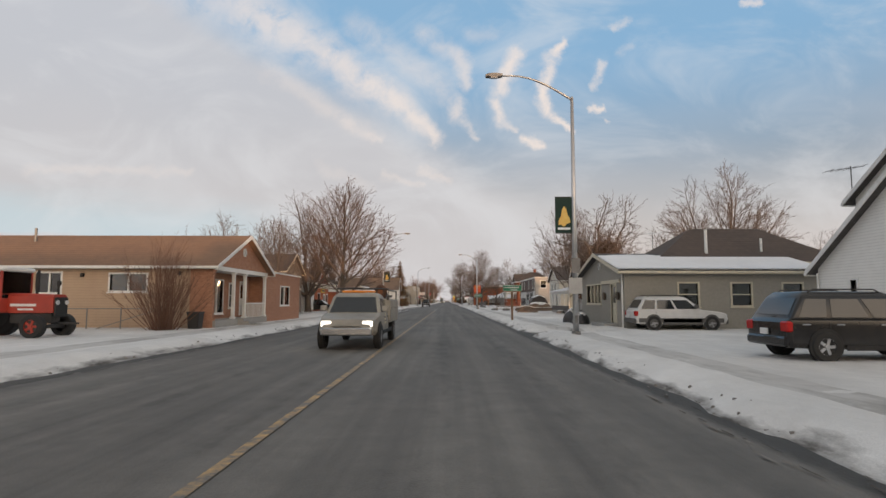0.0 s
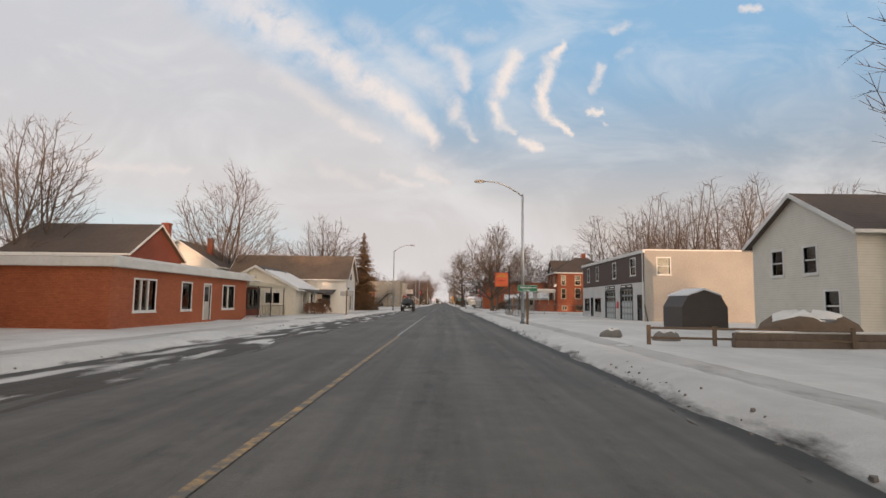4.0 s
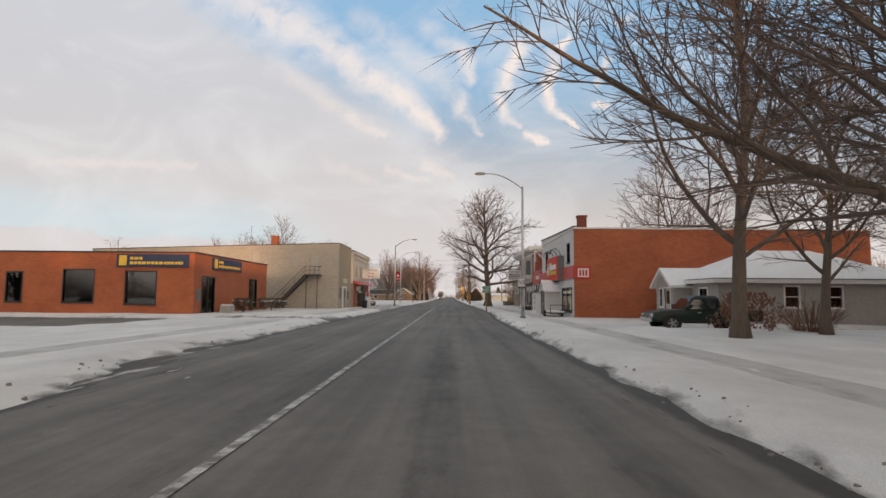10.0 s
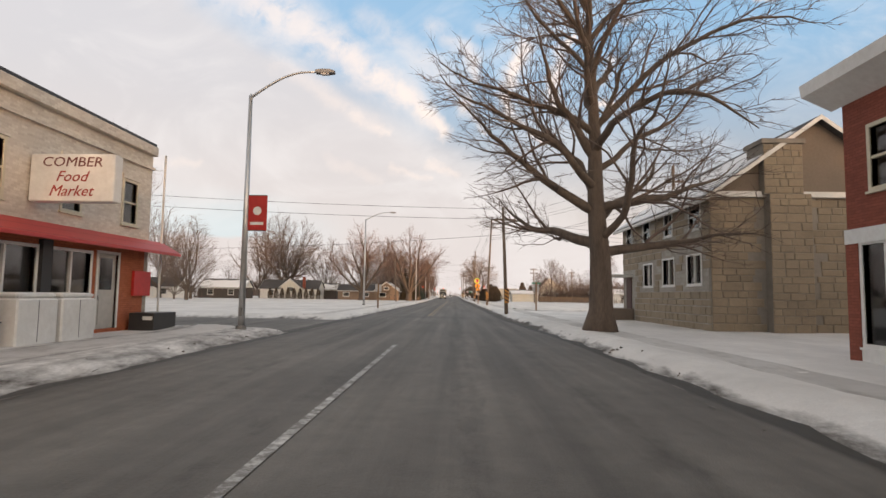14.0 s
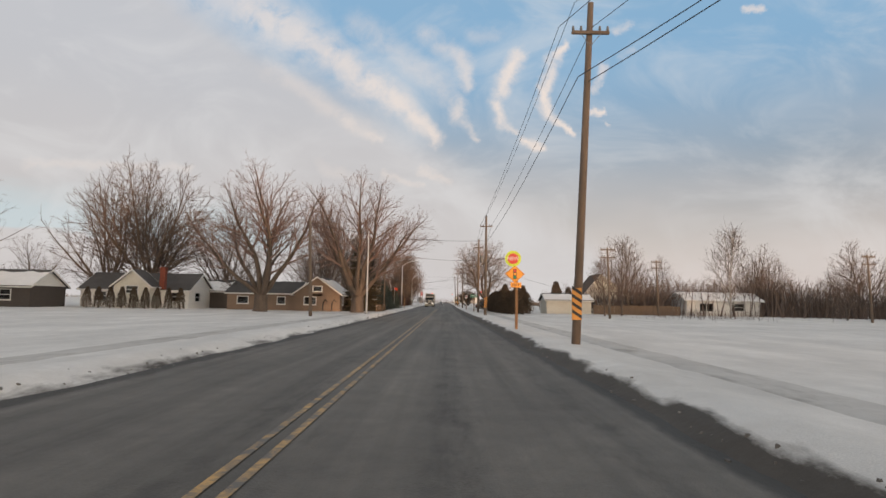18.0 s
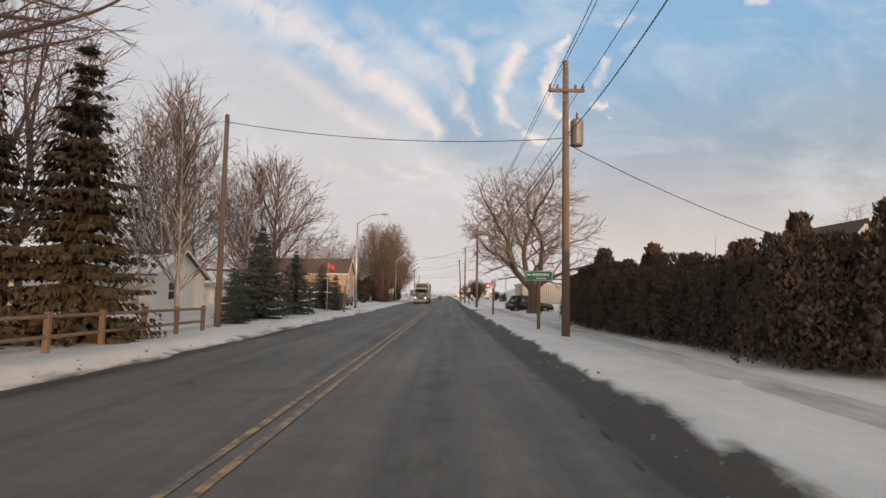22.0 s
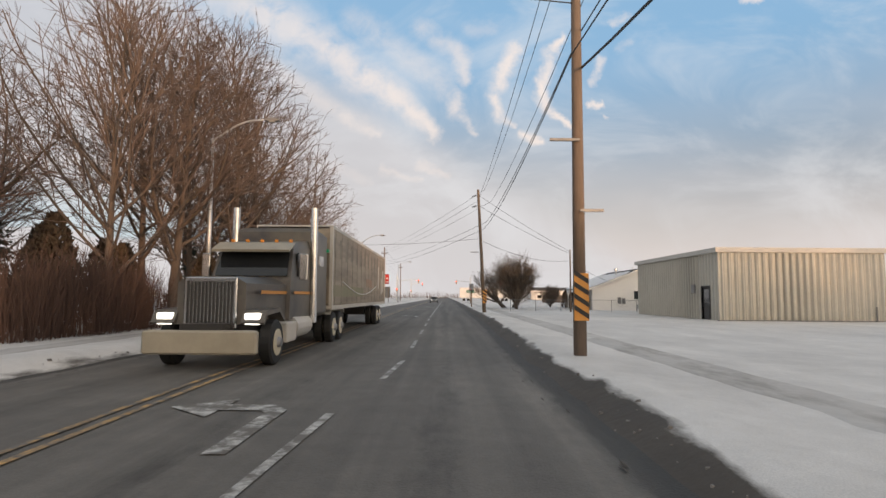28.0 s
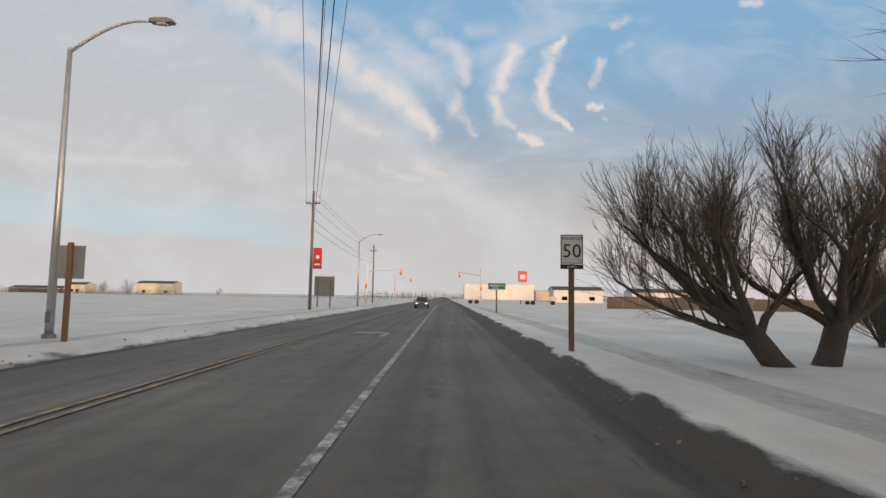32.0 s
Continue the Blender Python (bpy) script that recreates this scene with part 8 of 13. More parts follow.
downpipe(h, 16.0, 11.9, 0.2, 2.8)
an = site("roof_aerial", "bare metal television aerial on the white house", "aerial", (18.0, 12.3, 6.2))
part("mast", Mesh().tube([(18.0, 12.3, 6.1), (18.0, 12.3, 7.6)], 0.025, 6), GALV_OLD, an)
part("boom", Mesh().tube([(16.9, 12.3, 7.35), (18.6, 12.3, 7.6)], 0.015, 5), GALV_OLD, an)
for k_ in range(5):
    part("rod", Mesh().tube([(17.0 + 0.33 * k_, 11.9 - 0.05 * k_, 7.37 + 0.045 * k_), (17.0 + 0.33 * k_, 12.7 + 0.05 * k_, 7.37 + 0.045 * k_)], 0.009, 4), GALV_OLD, an)

h = site("grey_bungalow", "grey stucco bungalow with a front gable and snow along the roof", "house", (14.5, 22.5, 0))
GREYST = mat("grey_green_stucco", (0.33, 0.31, 0.27), 0.9, (0.26, 0.245, 0.215), 7, 0.35, 0.35)
walls(h, 9.5, 19.8, 17.7, 27.3, Z0, 3.2, GREYST, {"W": [(22.3, 25.7, 1.5, 2.6, "p", 4), (19.15, 20.1, 0.4, 2.55, "d", 2)], "S": [(12.4, 13.4, 1.4, 2.55, "w"), (15.2, 16.2, 1.4, 2.55, "w"), (17.9, 18.9, 1.6, 2.55, "w")]}, CREAM)
gable_roof(h, 9.5, 19.8, 17.7, 27.3, 3.2, 4.4, 0, SHINGLE_GREY, GREYST, 0.4, snow=(-1,), trim=CREAM)
vent(h, 0, 9.5, -1, 22.5, 3.75, 0.22)
part("door_beam", slab(0, 9.5, -1, 18.3, 22.0, 2.62, 2.8, 0.0, 0.08), CREAM, h)
part("wreath", Mesh().disc((9.42, 21.3, 1.9), 0, 0.24, 18, 0.1, 0.2), MATS["winter_cedar"], h)
part("wreath", Mesh().disc((9.42, 18.6, 1.9), 0, 0.24, 18, 0.1, 0.2), MATS["winter_cedar"], h)
part("step", Mesh().box(8.7, 9.5, 18.8, 21.6, 0.1, 0.38, 0.02), CONCRETE, h)
downpipe(h, 9.42, 17.8, 0.2, 3.1)
hb = site("rear_roof_house", "taller brown-roofed part behind the bungalow", "house", (17, 25, 0))
walls(hb, 12.5, 23.5, 20.8, 27.4, 3.0, 3.9, GREYST, {})
hip_roof(hb, 12.5, 23.5, 20.8, 27.4, 3.9, 6.3, SHINGLE, 0.3, CREAM)
part("vent_pipe", Mesh().tube([(15.6, 21.4, 4.2), (15.6, 21.4, 5.9)], 0.09, 8), WHITE, hb)
part("vent_pipe", Mesh().tube([(19.0, 21.6, 4.2), (19.0, 21.6, 5.4)], 0.07, 8), WHITE, hb)

h = site("lit_cottage", "small cream cottage with shuttered windows in low sun", "house", (23, 50, 0))
walls(h, 19.6, 27, 48.0, 54, 0, 3.0, SIDING_CREAM, {"S": [(21.6, 22.5, 1.1, 2.4, "w")], "W": [(50, 51, 1.1, 2.4, "w")]})
hip_roof(h, 19.6, 27, 48.0, 54, 3.0, 4.4, SHINGLE, 0.35)
for x_ in (21.1, 22.65):
    part("shutter", slab(1, 48.0, -1, x_, x_ + 0.36, 1.0, 2.5, 0.0, 0.04), DARK, h)
fb = site("board_fence", "brown board fence before the small cottage", "fence", (22, 45.6, 0))
for k_ in range(52):
    part("board", Mesh().box(17.8 + 0.17 * k_, 17.955 + 0.17 * k_, 45.6, 45.625, 0.08, 1.35), FENCEWOOD, fb)
part("rail", Mesh().box(17.8, 26.7, 45.63, 45.69, 0.95, 1.05), FENCEWOOD, fb)

h = site("porch_house", "white two-storey house with green shutters and a columned porch", "house", (20, 56, 0))
walls(h, 16.2, 25, 52.6, 60.2, Z0, 4.95, SIDING_WHITE, {"W": [(54.2, 55.0, 3.3, 4.6, "w"), (57.4, 58.2, 3.3, 4.6, "w"), (54.4, 55.4, 0.8, 2.4, "w"), (57.0, 58.0, 0.35, 2.4, "d")], "S": [(18.4, 19.3, 0.9, 2.4, "w"), (22, 22.9, 0.9, 2.4, "w")]})
gable_roof(h, 16.2, 25, 52.6, 60.2, 4.95, 7.0, 0, SHINGLE, SIDING_WHITE, 0.4)
GREENSH = mat("grey_green_shutter", (0.10, 0.125, 0.12), 0.6)
for y_ in (53.75, 55.15, 56.95, 58.35):
    part("shutter", slab(0, 16.2, -1, y_, y_ + 0.34, 3.25, 4.65, 0.0, 0.04), GREENSH, h)
vent(h, 0, 16.2, -1, 56.4, 6.0, 0.26)
part("porch_floor", Mesh().box(14.0, 16.2, 52.8, 63.4, 0.1, 0.5), CONCRETE, h)
part("porch_roof", Mesh().prism([(16.2, 3.2), (13.7, 2.75), (13.7, 2.9), (16.2, 3.45)], 1, 52.5, 63.7), ROOFSNOW, h)
part("porch_beam", Mesh().box(13.95, 14.15, 52.8, 63.4, 2.5, 2.75), WHITE, h)
for y_ in (53.0, 55.6, 58.2, 60.8, 63.2):
    post(h, 14.05, y_, 0.5, 2.55, 0.13, WHITE, "column")
part("porch_skirt", Mesh().box(13.95, 14.0, 52.8, 63.4, 0.5, 1.05), SIDING_DARK, h)

h = site("yellow_lit_house", "white two-storey house whose side glows yellow in the sun", "house", (21, 79, 0))
walls(h, 17.2, 25.5, 75.0, 83, Z0, 4.9, SIDING_CREAM, {"W": [(77.6, 78.5, 3.2, 4.4, "w"), (80.2, 81.1, 3.2, 4.4, "w"), (76.2, 77.1, 1, 2.3, "w")], "S": [(22.4, 23.2, 3.2, 4.4, "w")]})
gable_roof(h, 17.2, 25.5, 75.0, 83, 4.9, 7.0, 0, SHINGLE, SIDING_CREAM, 0.35)
chimney(h, 19.0, 74.6, 0.1, 6.6, 0.45, CREAM)
sd = site("garden_shed", "dark round-roofed shed before the white house", "shed", (16.0, 87.5, 0))
sec_ = [(14.6, 0.1), (17.4, 0.1), (17.4, 1.5), (17.0, 2.2), (16.0, 2.55), (15.0, 2.2), (14.6, 1.5)]
part("body", Mesh().prism(sec_, 1, 86.4, 89.4), SIDING_DARK, sd)
part("roof_snow", Mesh().prism([(17.05, 2.2), (16.0, 2.56), (14.95, 2.2), (15.0, 2.3), (16.0, 2.68), (17.0, 2.3)], 1, 86.3, 89.5), ROOFSNOW, sd)

# two-storey garage building
h = site("garage_building", "two-storey garage with brown upper floor and white ground floor", "garage", (24, 112, 0))
GW = {"W": [(109.8, 113.2, 0.15, 2.95, "g"), (104.4, 107.9, 0.15, 3.05, "g"), (101.9, 102.9, 0.2, 2.4, "d", 2), (115.2, 117.4, 0.9, 2.2, "s", 1), (118.4, 119.3, 0.2, 2.3, "d", 2), (120.2, 122.2, 0.9, 2.2, "s", 1)]}
walls(h, 17.5, 33, 101.0, 123.2, Z0, 3.6, {"S": STUCCO_GREY, "W": STUCCO_WHITE, "N": STUCCO_WHITE, "E": STUCCO_WHITE}, GW, DARK)
walls(h, 17.5, 33, 101.0, 123.2, 3.6, 6.35, {"S": STUCCO_GREY, "W": SIDING_BROWN, "N": SIDING_BROWN, "E": SIDING_BROWN}, {"W": [(103.4, 104.8, 4.35, 5.85, "w"), (109.4, 110.4, 4.3, 5.8, "w"), (116.0, 116.9, 4.3, 5.8, "w"), (120.0, 120.9, 4.3, 5.8, "w")], "S": [(18.6, 19.7, 4.3, 5.7, "w")]})
flat_roof(h, 17.5, 33, 101.0, 123.2, 6.35, cap=WHITE)
part("roof_edge", Mesh().box(17.3, 17.5, 100.9, 123.3, 6.15, 6.4), WHITE, h)
for y0_ in (104.3, 109.7):
    for k_ in range(2):
        s_ = part("sign_board", slab(0, 17.5, -1, y0_ + 0.1 + 1.75 * k_, y0_ + 1.7 + 1.75 * k_, 3.18, 3.5, 0.0, 0.05), DARK, h)
        bars(s_, 0, 17.45, -1, y0_ + 0.25 + 1.75 * k_, y0_ + 1.5 + 1.75 * k_, 3.28, 3.4, 6, WHITE)
part("notice", slab(0, 17.5, -1, 108.6, 109.3, 1.2, 1.9, 0.0, 0.02), RED, h)
downpipe(h, 17.4, 101.3, 0.2, 6.2)
part("brace", Mesh().tube([(17.4, 100.2, 0.2), (17.4, 100.95, 1.6)], 0.05, 6), DARK, h)

# brick corner house
h = site("brick_house", "two-storey orange brick house with hipped brown roof and white porch", "house", (26, 160, 0))
holesS = [(21.4, 22.1, 5.1, 6.7, "w"), (23.9, 24.8, 5.1, 6.7, "w"), (26.6, 27.3, 5.6, 6.6, "w"), (29.2, 30.0, 4.9, 6.4, "w"), (21.4, 22.1, 2.6, 4.3, "w"), (23.9, 24.8, 2.6, 4.4, "w"), (26.3, 27.1, 2.6, 4.2, "w"), (29.0, 29.9, 2.5, 4.0, "w"), (21.5, 22.3, 0.55, 1.15, "p", 2), (24.2, 25.2, 0.55, 1.15, "p", 2), (26.3, 27.2, 0.55, 1.15, "p", 2), (29.2, 30.1, 0.55, 1.15, "p", 2)]
walls(h, 20.5, 31.5, 155.5, 164.2, Z0, 7.2, BRICK_DEEP, {"S": holesS, "W": [(157.2, 158.1, 5.1, 6.7, "w"), (161.0, 161.9, 5.1, 6.7, "w"), (158.6, 159.6, 1.5, 3.6, "d"), (161.2, 162.6, 1.8, 3.5, "w")]}, CREAM)
hip_roof(h, 20.5, 31.5, 155.5, 164.2, 7.3, 10.4, SHINGLE, 0.55, WHITE)
part("gable_dormer", Mesh().prism([(157.6, 7.35), (162.0, 7.35), (159.8, 9.5)], 0, 20.35, 23.5), SIDING_WHITE, h)
part("gable_dormer_roof", Mesh().prism([(157.3, 7.3), (159.8, 9.62), (162.3, 7.3), (162.3, 7.45), (159.8, 9.8), (157.3, 7.45)], 0, 20.0, 24), SHINGLE, h)
w_ = part("window", slab(0, 20.35, -1, 159.3, 160.3, 7.6, 8.6, 0.0, 0.05), WHITE, h)
part("pane", slab(0, 20.35, -1, 159.4, 160.2, 7.7, 8.5, 0.05, 0.056), CARGLASS, w_)
chimney(h, 26.5, 160, 9.5, 11.2, 0.7, BRICK_DEEP)
for x_ in (20.65, 28.2):
    downpipe(h, x_, 155.42, 0.2, 7.1, 0.05, BRICK_DEEP)
part("porch_base", Mesh().box(17.4, 20.5, 156.6, 163.4, 0.1, 1.45), BRICK_DEEP, h)
part("porch_parapet", Mesh().box(17.4, 17.6, 156.6, 161.6, 1.45, 2.2).box(17.4, 20.5, 156.6, 156.8, 1.45, 2.2), BRICK_DEEP, h)
part("porch_roof", Mesh().box(17.0, 20.5, 156.2, 163.8, 3.85, 4.1, 0.02), WHITE, h)
part("roof_snow", Mesh().box(17.1, 20.4, 156.3, 163.7, 4.1, 4.3, 0.08), ROOFSNOW, h)
part("porch_frieze", Mesh().box(17.3, 17.5, 156.5, 163.5, 3.6, 3.85).box(17.3, 20.5, 156.5, 156.7, 3.6, 3.85), WHITE, h)
for x_, y_ in ((17.5, 156.7), (17.5, 159.6), (17.5, 161.4), (17.5, 163.3), (19.2, 156.7), (20.3, 156.7)):
    post(h, x_, y_, 1.45, 3.65, 0.2, WHITE, "column")
steps(h, 15.6, 17.4, 161.6, 163.2, 0.1, 1.4, 7, "x+")
part("satellite_dish", Mesh().disc((20.2, 155.6, 4.9), 1, 0.32, 18, 0.06, 0.26), GALV, h)
ob_ = cedar("round_bush", 66, 1.3, 0.9, "dark round bush by the brick wall", 600, CEDAR, 0.13, 0.4)
move(ob_, 24.4, 154.3)

# small cottage in low sun beyond the brick house
h = site("lit_cottage", "small orange-brick cottage with a snowy roof in low sun", "house", (40, 161, 0))
walls(h, 35.5, 45.5, 157.5, 165, Z0, 2.8, BRICK_ORANGE, {"S": [(37, 38.2, 1, 2.2, "w"), (41.5, 43.5, 1, 2.2, "p", 2)], "W": [(160, 161, 1, 2.2, "w")]})
gable_roof(h, 35.5, 45.5, 157.5, 165, 2.8, 5.0, 0, SHINGLE, BRICK_ORANGE, 0.4, snow=(-1,))
# low grey house with snowy hip roof
h = site("low_house", "low grey house with a snow-covered hip roof", "house", (19, 182, 0))
walls(h, 15.2, 26.4, 178.2, 185.6, Z0, 2.7, STUCCO_GREY, {"S": [(18.9, 19.65, 1.2, 2.3, "w"), (21.3, 22.05, 1.2, 2.3, "w")], "W": [(179.6, 180.6, 1.0, 2.2, "w")]})
hip_roof(h, 15.2, 26.4, 178.2, 185.6, 2.7, 4.6, SHINGLE_GREY, 0.4, WHITE, True)
walls(h, 14.1, 15.18, 181.9, 184.8, Z0, 2.5, STUCCO_GREY, {"W": [(183.7, 184.15, 1.1, 2.2, "w"), (182.4, 183.35, 0.2, 2.25, "d")]})
gable_roof(h, 14.1, 16.6, 181.9, 184.8, 2.5, 3.45, 0, ROOFSNOW, STUCCO_GREY, 0.3, fill=True)

# hardware shop
h = site("hardware_shop", "two-storey shop with white front, red fascia and orange brick side wall", "shop", (18, 195, 0))
walls(h, 9.1, 30.4, 187.2, 202.0, Z0, 6.6, {"S": BRICK_ORANGE, "W": STUCCO_WHITE, "N": BRICK_RED, "E": BRICK_RED},
      {"W": [(188.8, 189.72, 4.3, 5.65, "w"), (198.4, 199.5, 4.2, 5.75, "w"), (188.25, 191.75, 0.6, 2.28, "s", 2), (197.85, 199.1, 0.7, 2.12, "s", 1)]}, DARK)
flat_roof(h, 9.1, 30.4, 187.2, 202.0, 6.6, cap=WHITE)
part("parapet_cap", Mesh().prism([(187.15, 6.75), (202.05, 7.15), (202.05, 7.22), (187.15, 6.82)], 0, 9.02, 9.42), DARK, h)
part("blind", slab(0, 9.1, -1, 188.33, 191.67, 0.95, 1.72, -0.06, -0.04), STUCCO_BEIGE, h, "pale blind drawn behind the shop window")
part("blind", slab(0, 9.1, -1, 188.33, 191.67, 1.9, 2.12, -0.06, -0.03), CREAM, h, "cream valance at the top of the shop window")
for k_, (a_, w_, z_, m_) in enumerate(((188.6, 0.5, 1.5, CREAM), (189.2, 0.4, 1.2, RED_BURG), (189.7, 0.6, 1.35, STUCCO_TAN), (190.5, 0.35, 1.1, CREAM), (191.0, 0.4, 1.3, STUCCO_TAN))):
    part("window_poster", slab(0, 9.1, -1, a_, a_ + w_, 0.68, z_, -0.039, -0.02), m_, h)
chimney(h, 9.75, 187.65, 6.5, 7.6, 0.6, BRICK_RED)
part("front_parapet", Mesh().prism([(187.2, 6.6), (202.0, 6.6), (202.0, 7.15), (187.2, 6.75)], 0, 9.1, 9.35), STUCCO_WHITE, h)
part("fascia", slab(0, 9.1, -1, 187.2, 190.98, 3.02, 3.92, 0.0, 0.14), RED_BOARD, h)
part("fascia", slab(0, 9.1, -1, 195.87, 202.0, 3.02, 3.92, 0.0, 0.14), RED_BOARD, h)
sg = part("sign_panel", slab(0, 9.1, -1, 191.0, 195.85, 2.98, 4.92, 0.0, 0.5), GALV_OLD, h, "deep sign box with a ribbed red face")
rib_ = slab(0, 0.0, -1, 0.0, 0.075, 0.0, 1.92, 0.0, 0.035, ch=0.012).data("rib")
part("face", slab(0, 8.6, -1, 191.02, 195.83, 2.99, 4.91, 0.0, 0.012), RED_SHEET, sg)
for k_ in range(32):
    o_ = part("rib", rib_, RED_SHEET, sg)
    o_.location = (8.588, 191.06 + 0.15 * k_, 2.99)
part("emblem", slab(0, 8.56, -1, 194.3, 195.5, 3.4, 4.45, 0.0, 0.05, ch=0.02), YELLOW, sg)
part("emblem", slab(0, 8.51, -1, 194.38, 195.42, 3.48, 4.37, 0.0, 0.01), RED, sg)
for k_ in range(3):
    part("emblem_bar", slab(0, 8.50, -1, 194.5 + 0.3 * k_, 194.68 + 0.3 * k_, 3.65, 4.22, 0.0, 0.02), WHITE, sg)
part("emblem_bar", slab(0, 8.50, -1, 194.5, 195.3, 3.54, 3.61, 0.0, 0.02), WHITE, sg)
for a_, w_, z_ in ((193.5, 0.62, 4.5), (192.9, 0.5, 4.28), (192.15, 0.68, 4.28), (191.5, 0.55, 4.28)):
    part("sign_letter_block", slab(0, 8.56, -1, a_, a_ + w_, 3.86, z_, 0.0, 0.07, ch=0.03), WHITE, sg)
for k_ in range(8):
    part("sign_letter_block", slab(0, 8.56, -1, 191.5 + 0.33 * k_, 191.76 + 0.33 * k_, 3.46, 3.74 + (0.08 if k_ in (0, 5, 7) else 0), 0.0, 0.06, ch=0.02), YELLOW, sg)
part("corner_sign", slab(1, 187.2, -1, 9.15, 10.25, 2.95, 3.85, 0.0, 0.06), RED, h)
part("corner_emblem", slab(1, 187.14, -1, 9.3, 10.1, 3.08, 3.72, 0.0, 0.02), WHITE, h)
for k_ in range(3):
    part("corner_emblem_bar", slab(1, 187.12, -1, 9.42 + 0.22 * k_, 9.55 + 0.22 * k_, 3.18, 3.6, 0.0, 0.02), RED, h)
for y_ in (192.3, 193.9, 195.5):
    part("gooseneck_lamp", Mesh().tube([(9.1, y_, 5.0), (8.95, y_, 5.4), (8.65, y_, 5.58), (8.35, y_, 5.48), (8.22, y_, 5.24), (8.18, y_, 5.1)], [0.028, 0.028, 0.028, 0.028, 0.05, 0.1], 8), DARK, h)
vs_ = site("shop_entrance", "grey gabled porch at the hardware shop door", "porch", (8.3, 193.8, 0.1))
part("side_wall", Mesh().box(7.9, 9.1, 192.45, 192.6, 0.1, 2.15), STUCCO_WHITE, vs_)
part("side_wall", Mesh().box(7.9, 9.1, 194.95, 195.1, 0.1, 2.15), STUCCO_WHITE, vs_)
part("front_panel", Mesh().prism([(192.45, 2.15), (195.1, 2.15), (193.78, 2.93)], 0, 7.85, 7.93), STUCCO_WHITE, vs_)
dr_ = part("door", Mesh().box(7.86, 7.92, 192.8, 194.9, 0.12, 2.15), MATS["grey_cladding"], vs_, "plain grey double door")
part("door_seam", Mesh().box(7.852, 7.86, 193.84, 193.86, 0.15, 2.12), DARK, dr_)
part("door_handle", Mesh().tube([(7.82, 193.72, 0.95), (7.82, 193.72, 1.2)], 0.018, 6), GALV, dr_)
part("door_post", Mesh().box(7.84, 7.95, 192.6, 192.8, 0.1, 2.15), STUCCO_WHITE, vs_)
part("eave", Mesh().box(7.75, 9.1, 192.35, 192.5, 2.09, 2.17), GALV, vs_)
part("roof", Mesh().prism([(195.4, 2.02), (193.78, 2.97), (192.2, 2.05), (192.2, 2.13), (193.78, 3.06), (195.4, 2.11)], 0, 7.7, 9.1), ROOFSNOW, vs_)
part("roof_edge", Mesh().prism([(195.45, 2.0), (193.78, 2.97), (193.78, 3.05), (195.45, 2.1)], 0, 7.62, 7.7), DARK, vs_)
hd = site("shop_wing", "low white shop wing with a red board fascia", "shop", (16, 205, 0))
walls(hd, 9.15, 26, 202.05, 207.6, Z0, 4.3, {"S": None, "W": STUCCO_WHITE, "N": BRICK_RED, "E": BRICK_RED}, {"W": [(202.8, 204.8, 0.8, 2.2, "s", 2), (206.0, 207.0, 0.8, 2.4, "s", 1)]}, DARK)
flat_roof(hd, 9.15, 26, 202.05, 207.6, 4.3, cap=RED)
part("fascia", slab(0, 9.15, -1, 202.05, 207.6, 3.0, 4.2, 0.0, 0.14), RED_BOARD, hd)
bars(hd, 0, 9.0, -1, 203.2, 205.4, 3.45, 3.8, 7, WHITE)
part("sign_board", slab(0, 9.15, -1, 205.4, 207.0, 2.3, 2.95, 0.0, 0.08), DARK, hd)
part("emblem", slab(0, 9.07, -1, 205.9, 206.5, 2.4, 2.85, 0.0, 0.02), WHITE, hd)
im = site("ice_machine", "blue and white ice machine before the shop wing", "freezer", (8.6, 200.5, 0.1))
part("body", Mesh().box(8.1, 9.0, 199.6, 201.4, 0.1, 2.0, 0.03), WHITE, im)
for z_ in (0.6, 1.1, 1.6):
    part("print", Mesh().disc((8.09, 200.0, z_), 0, 0.2, 16, 0.02), BLUE_ICE, im)
tr = site("flat_trailer", "small black flat trailer under snow before the shop", "trailer", (7.9, 189.4, 0.15))
part("frame", Mesh().box(7.4, 8.5, 187.6, 191.2, 0.42, 0.5), DARK, tr)
part("snow", Mesh().box(7.45, 8.45, 187.7, 191.1, 0.5, 0.6, 0.03), ROOFSNOW, tr)
part("drawbar", Mesh().tube([(7.95, 187.6, 0.45), (7.95, 186.4, 0.35)], 0.04, 6), DARK, tr)
part("rail", Mesh().tube([(7.4, 187.6, 0.5), (7.4, 187.6, 1.05), (8.5, 187.6, 1.05), (8.5, 187.6, 0.5)], 0.03, 6), DARK, tr)
for x_ in (7.3, 8.6):
    part("wheel", Mesh().disc((x_, 189.6, 0.38), 0, 0.27, 16, 0.16), BLACK, tr)

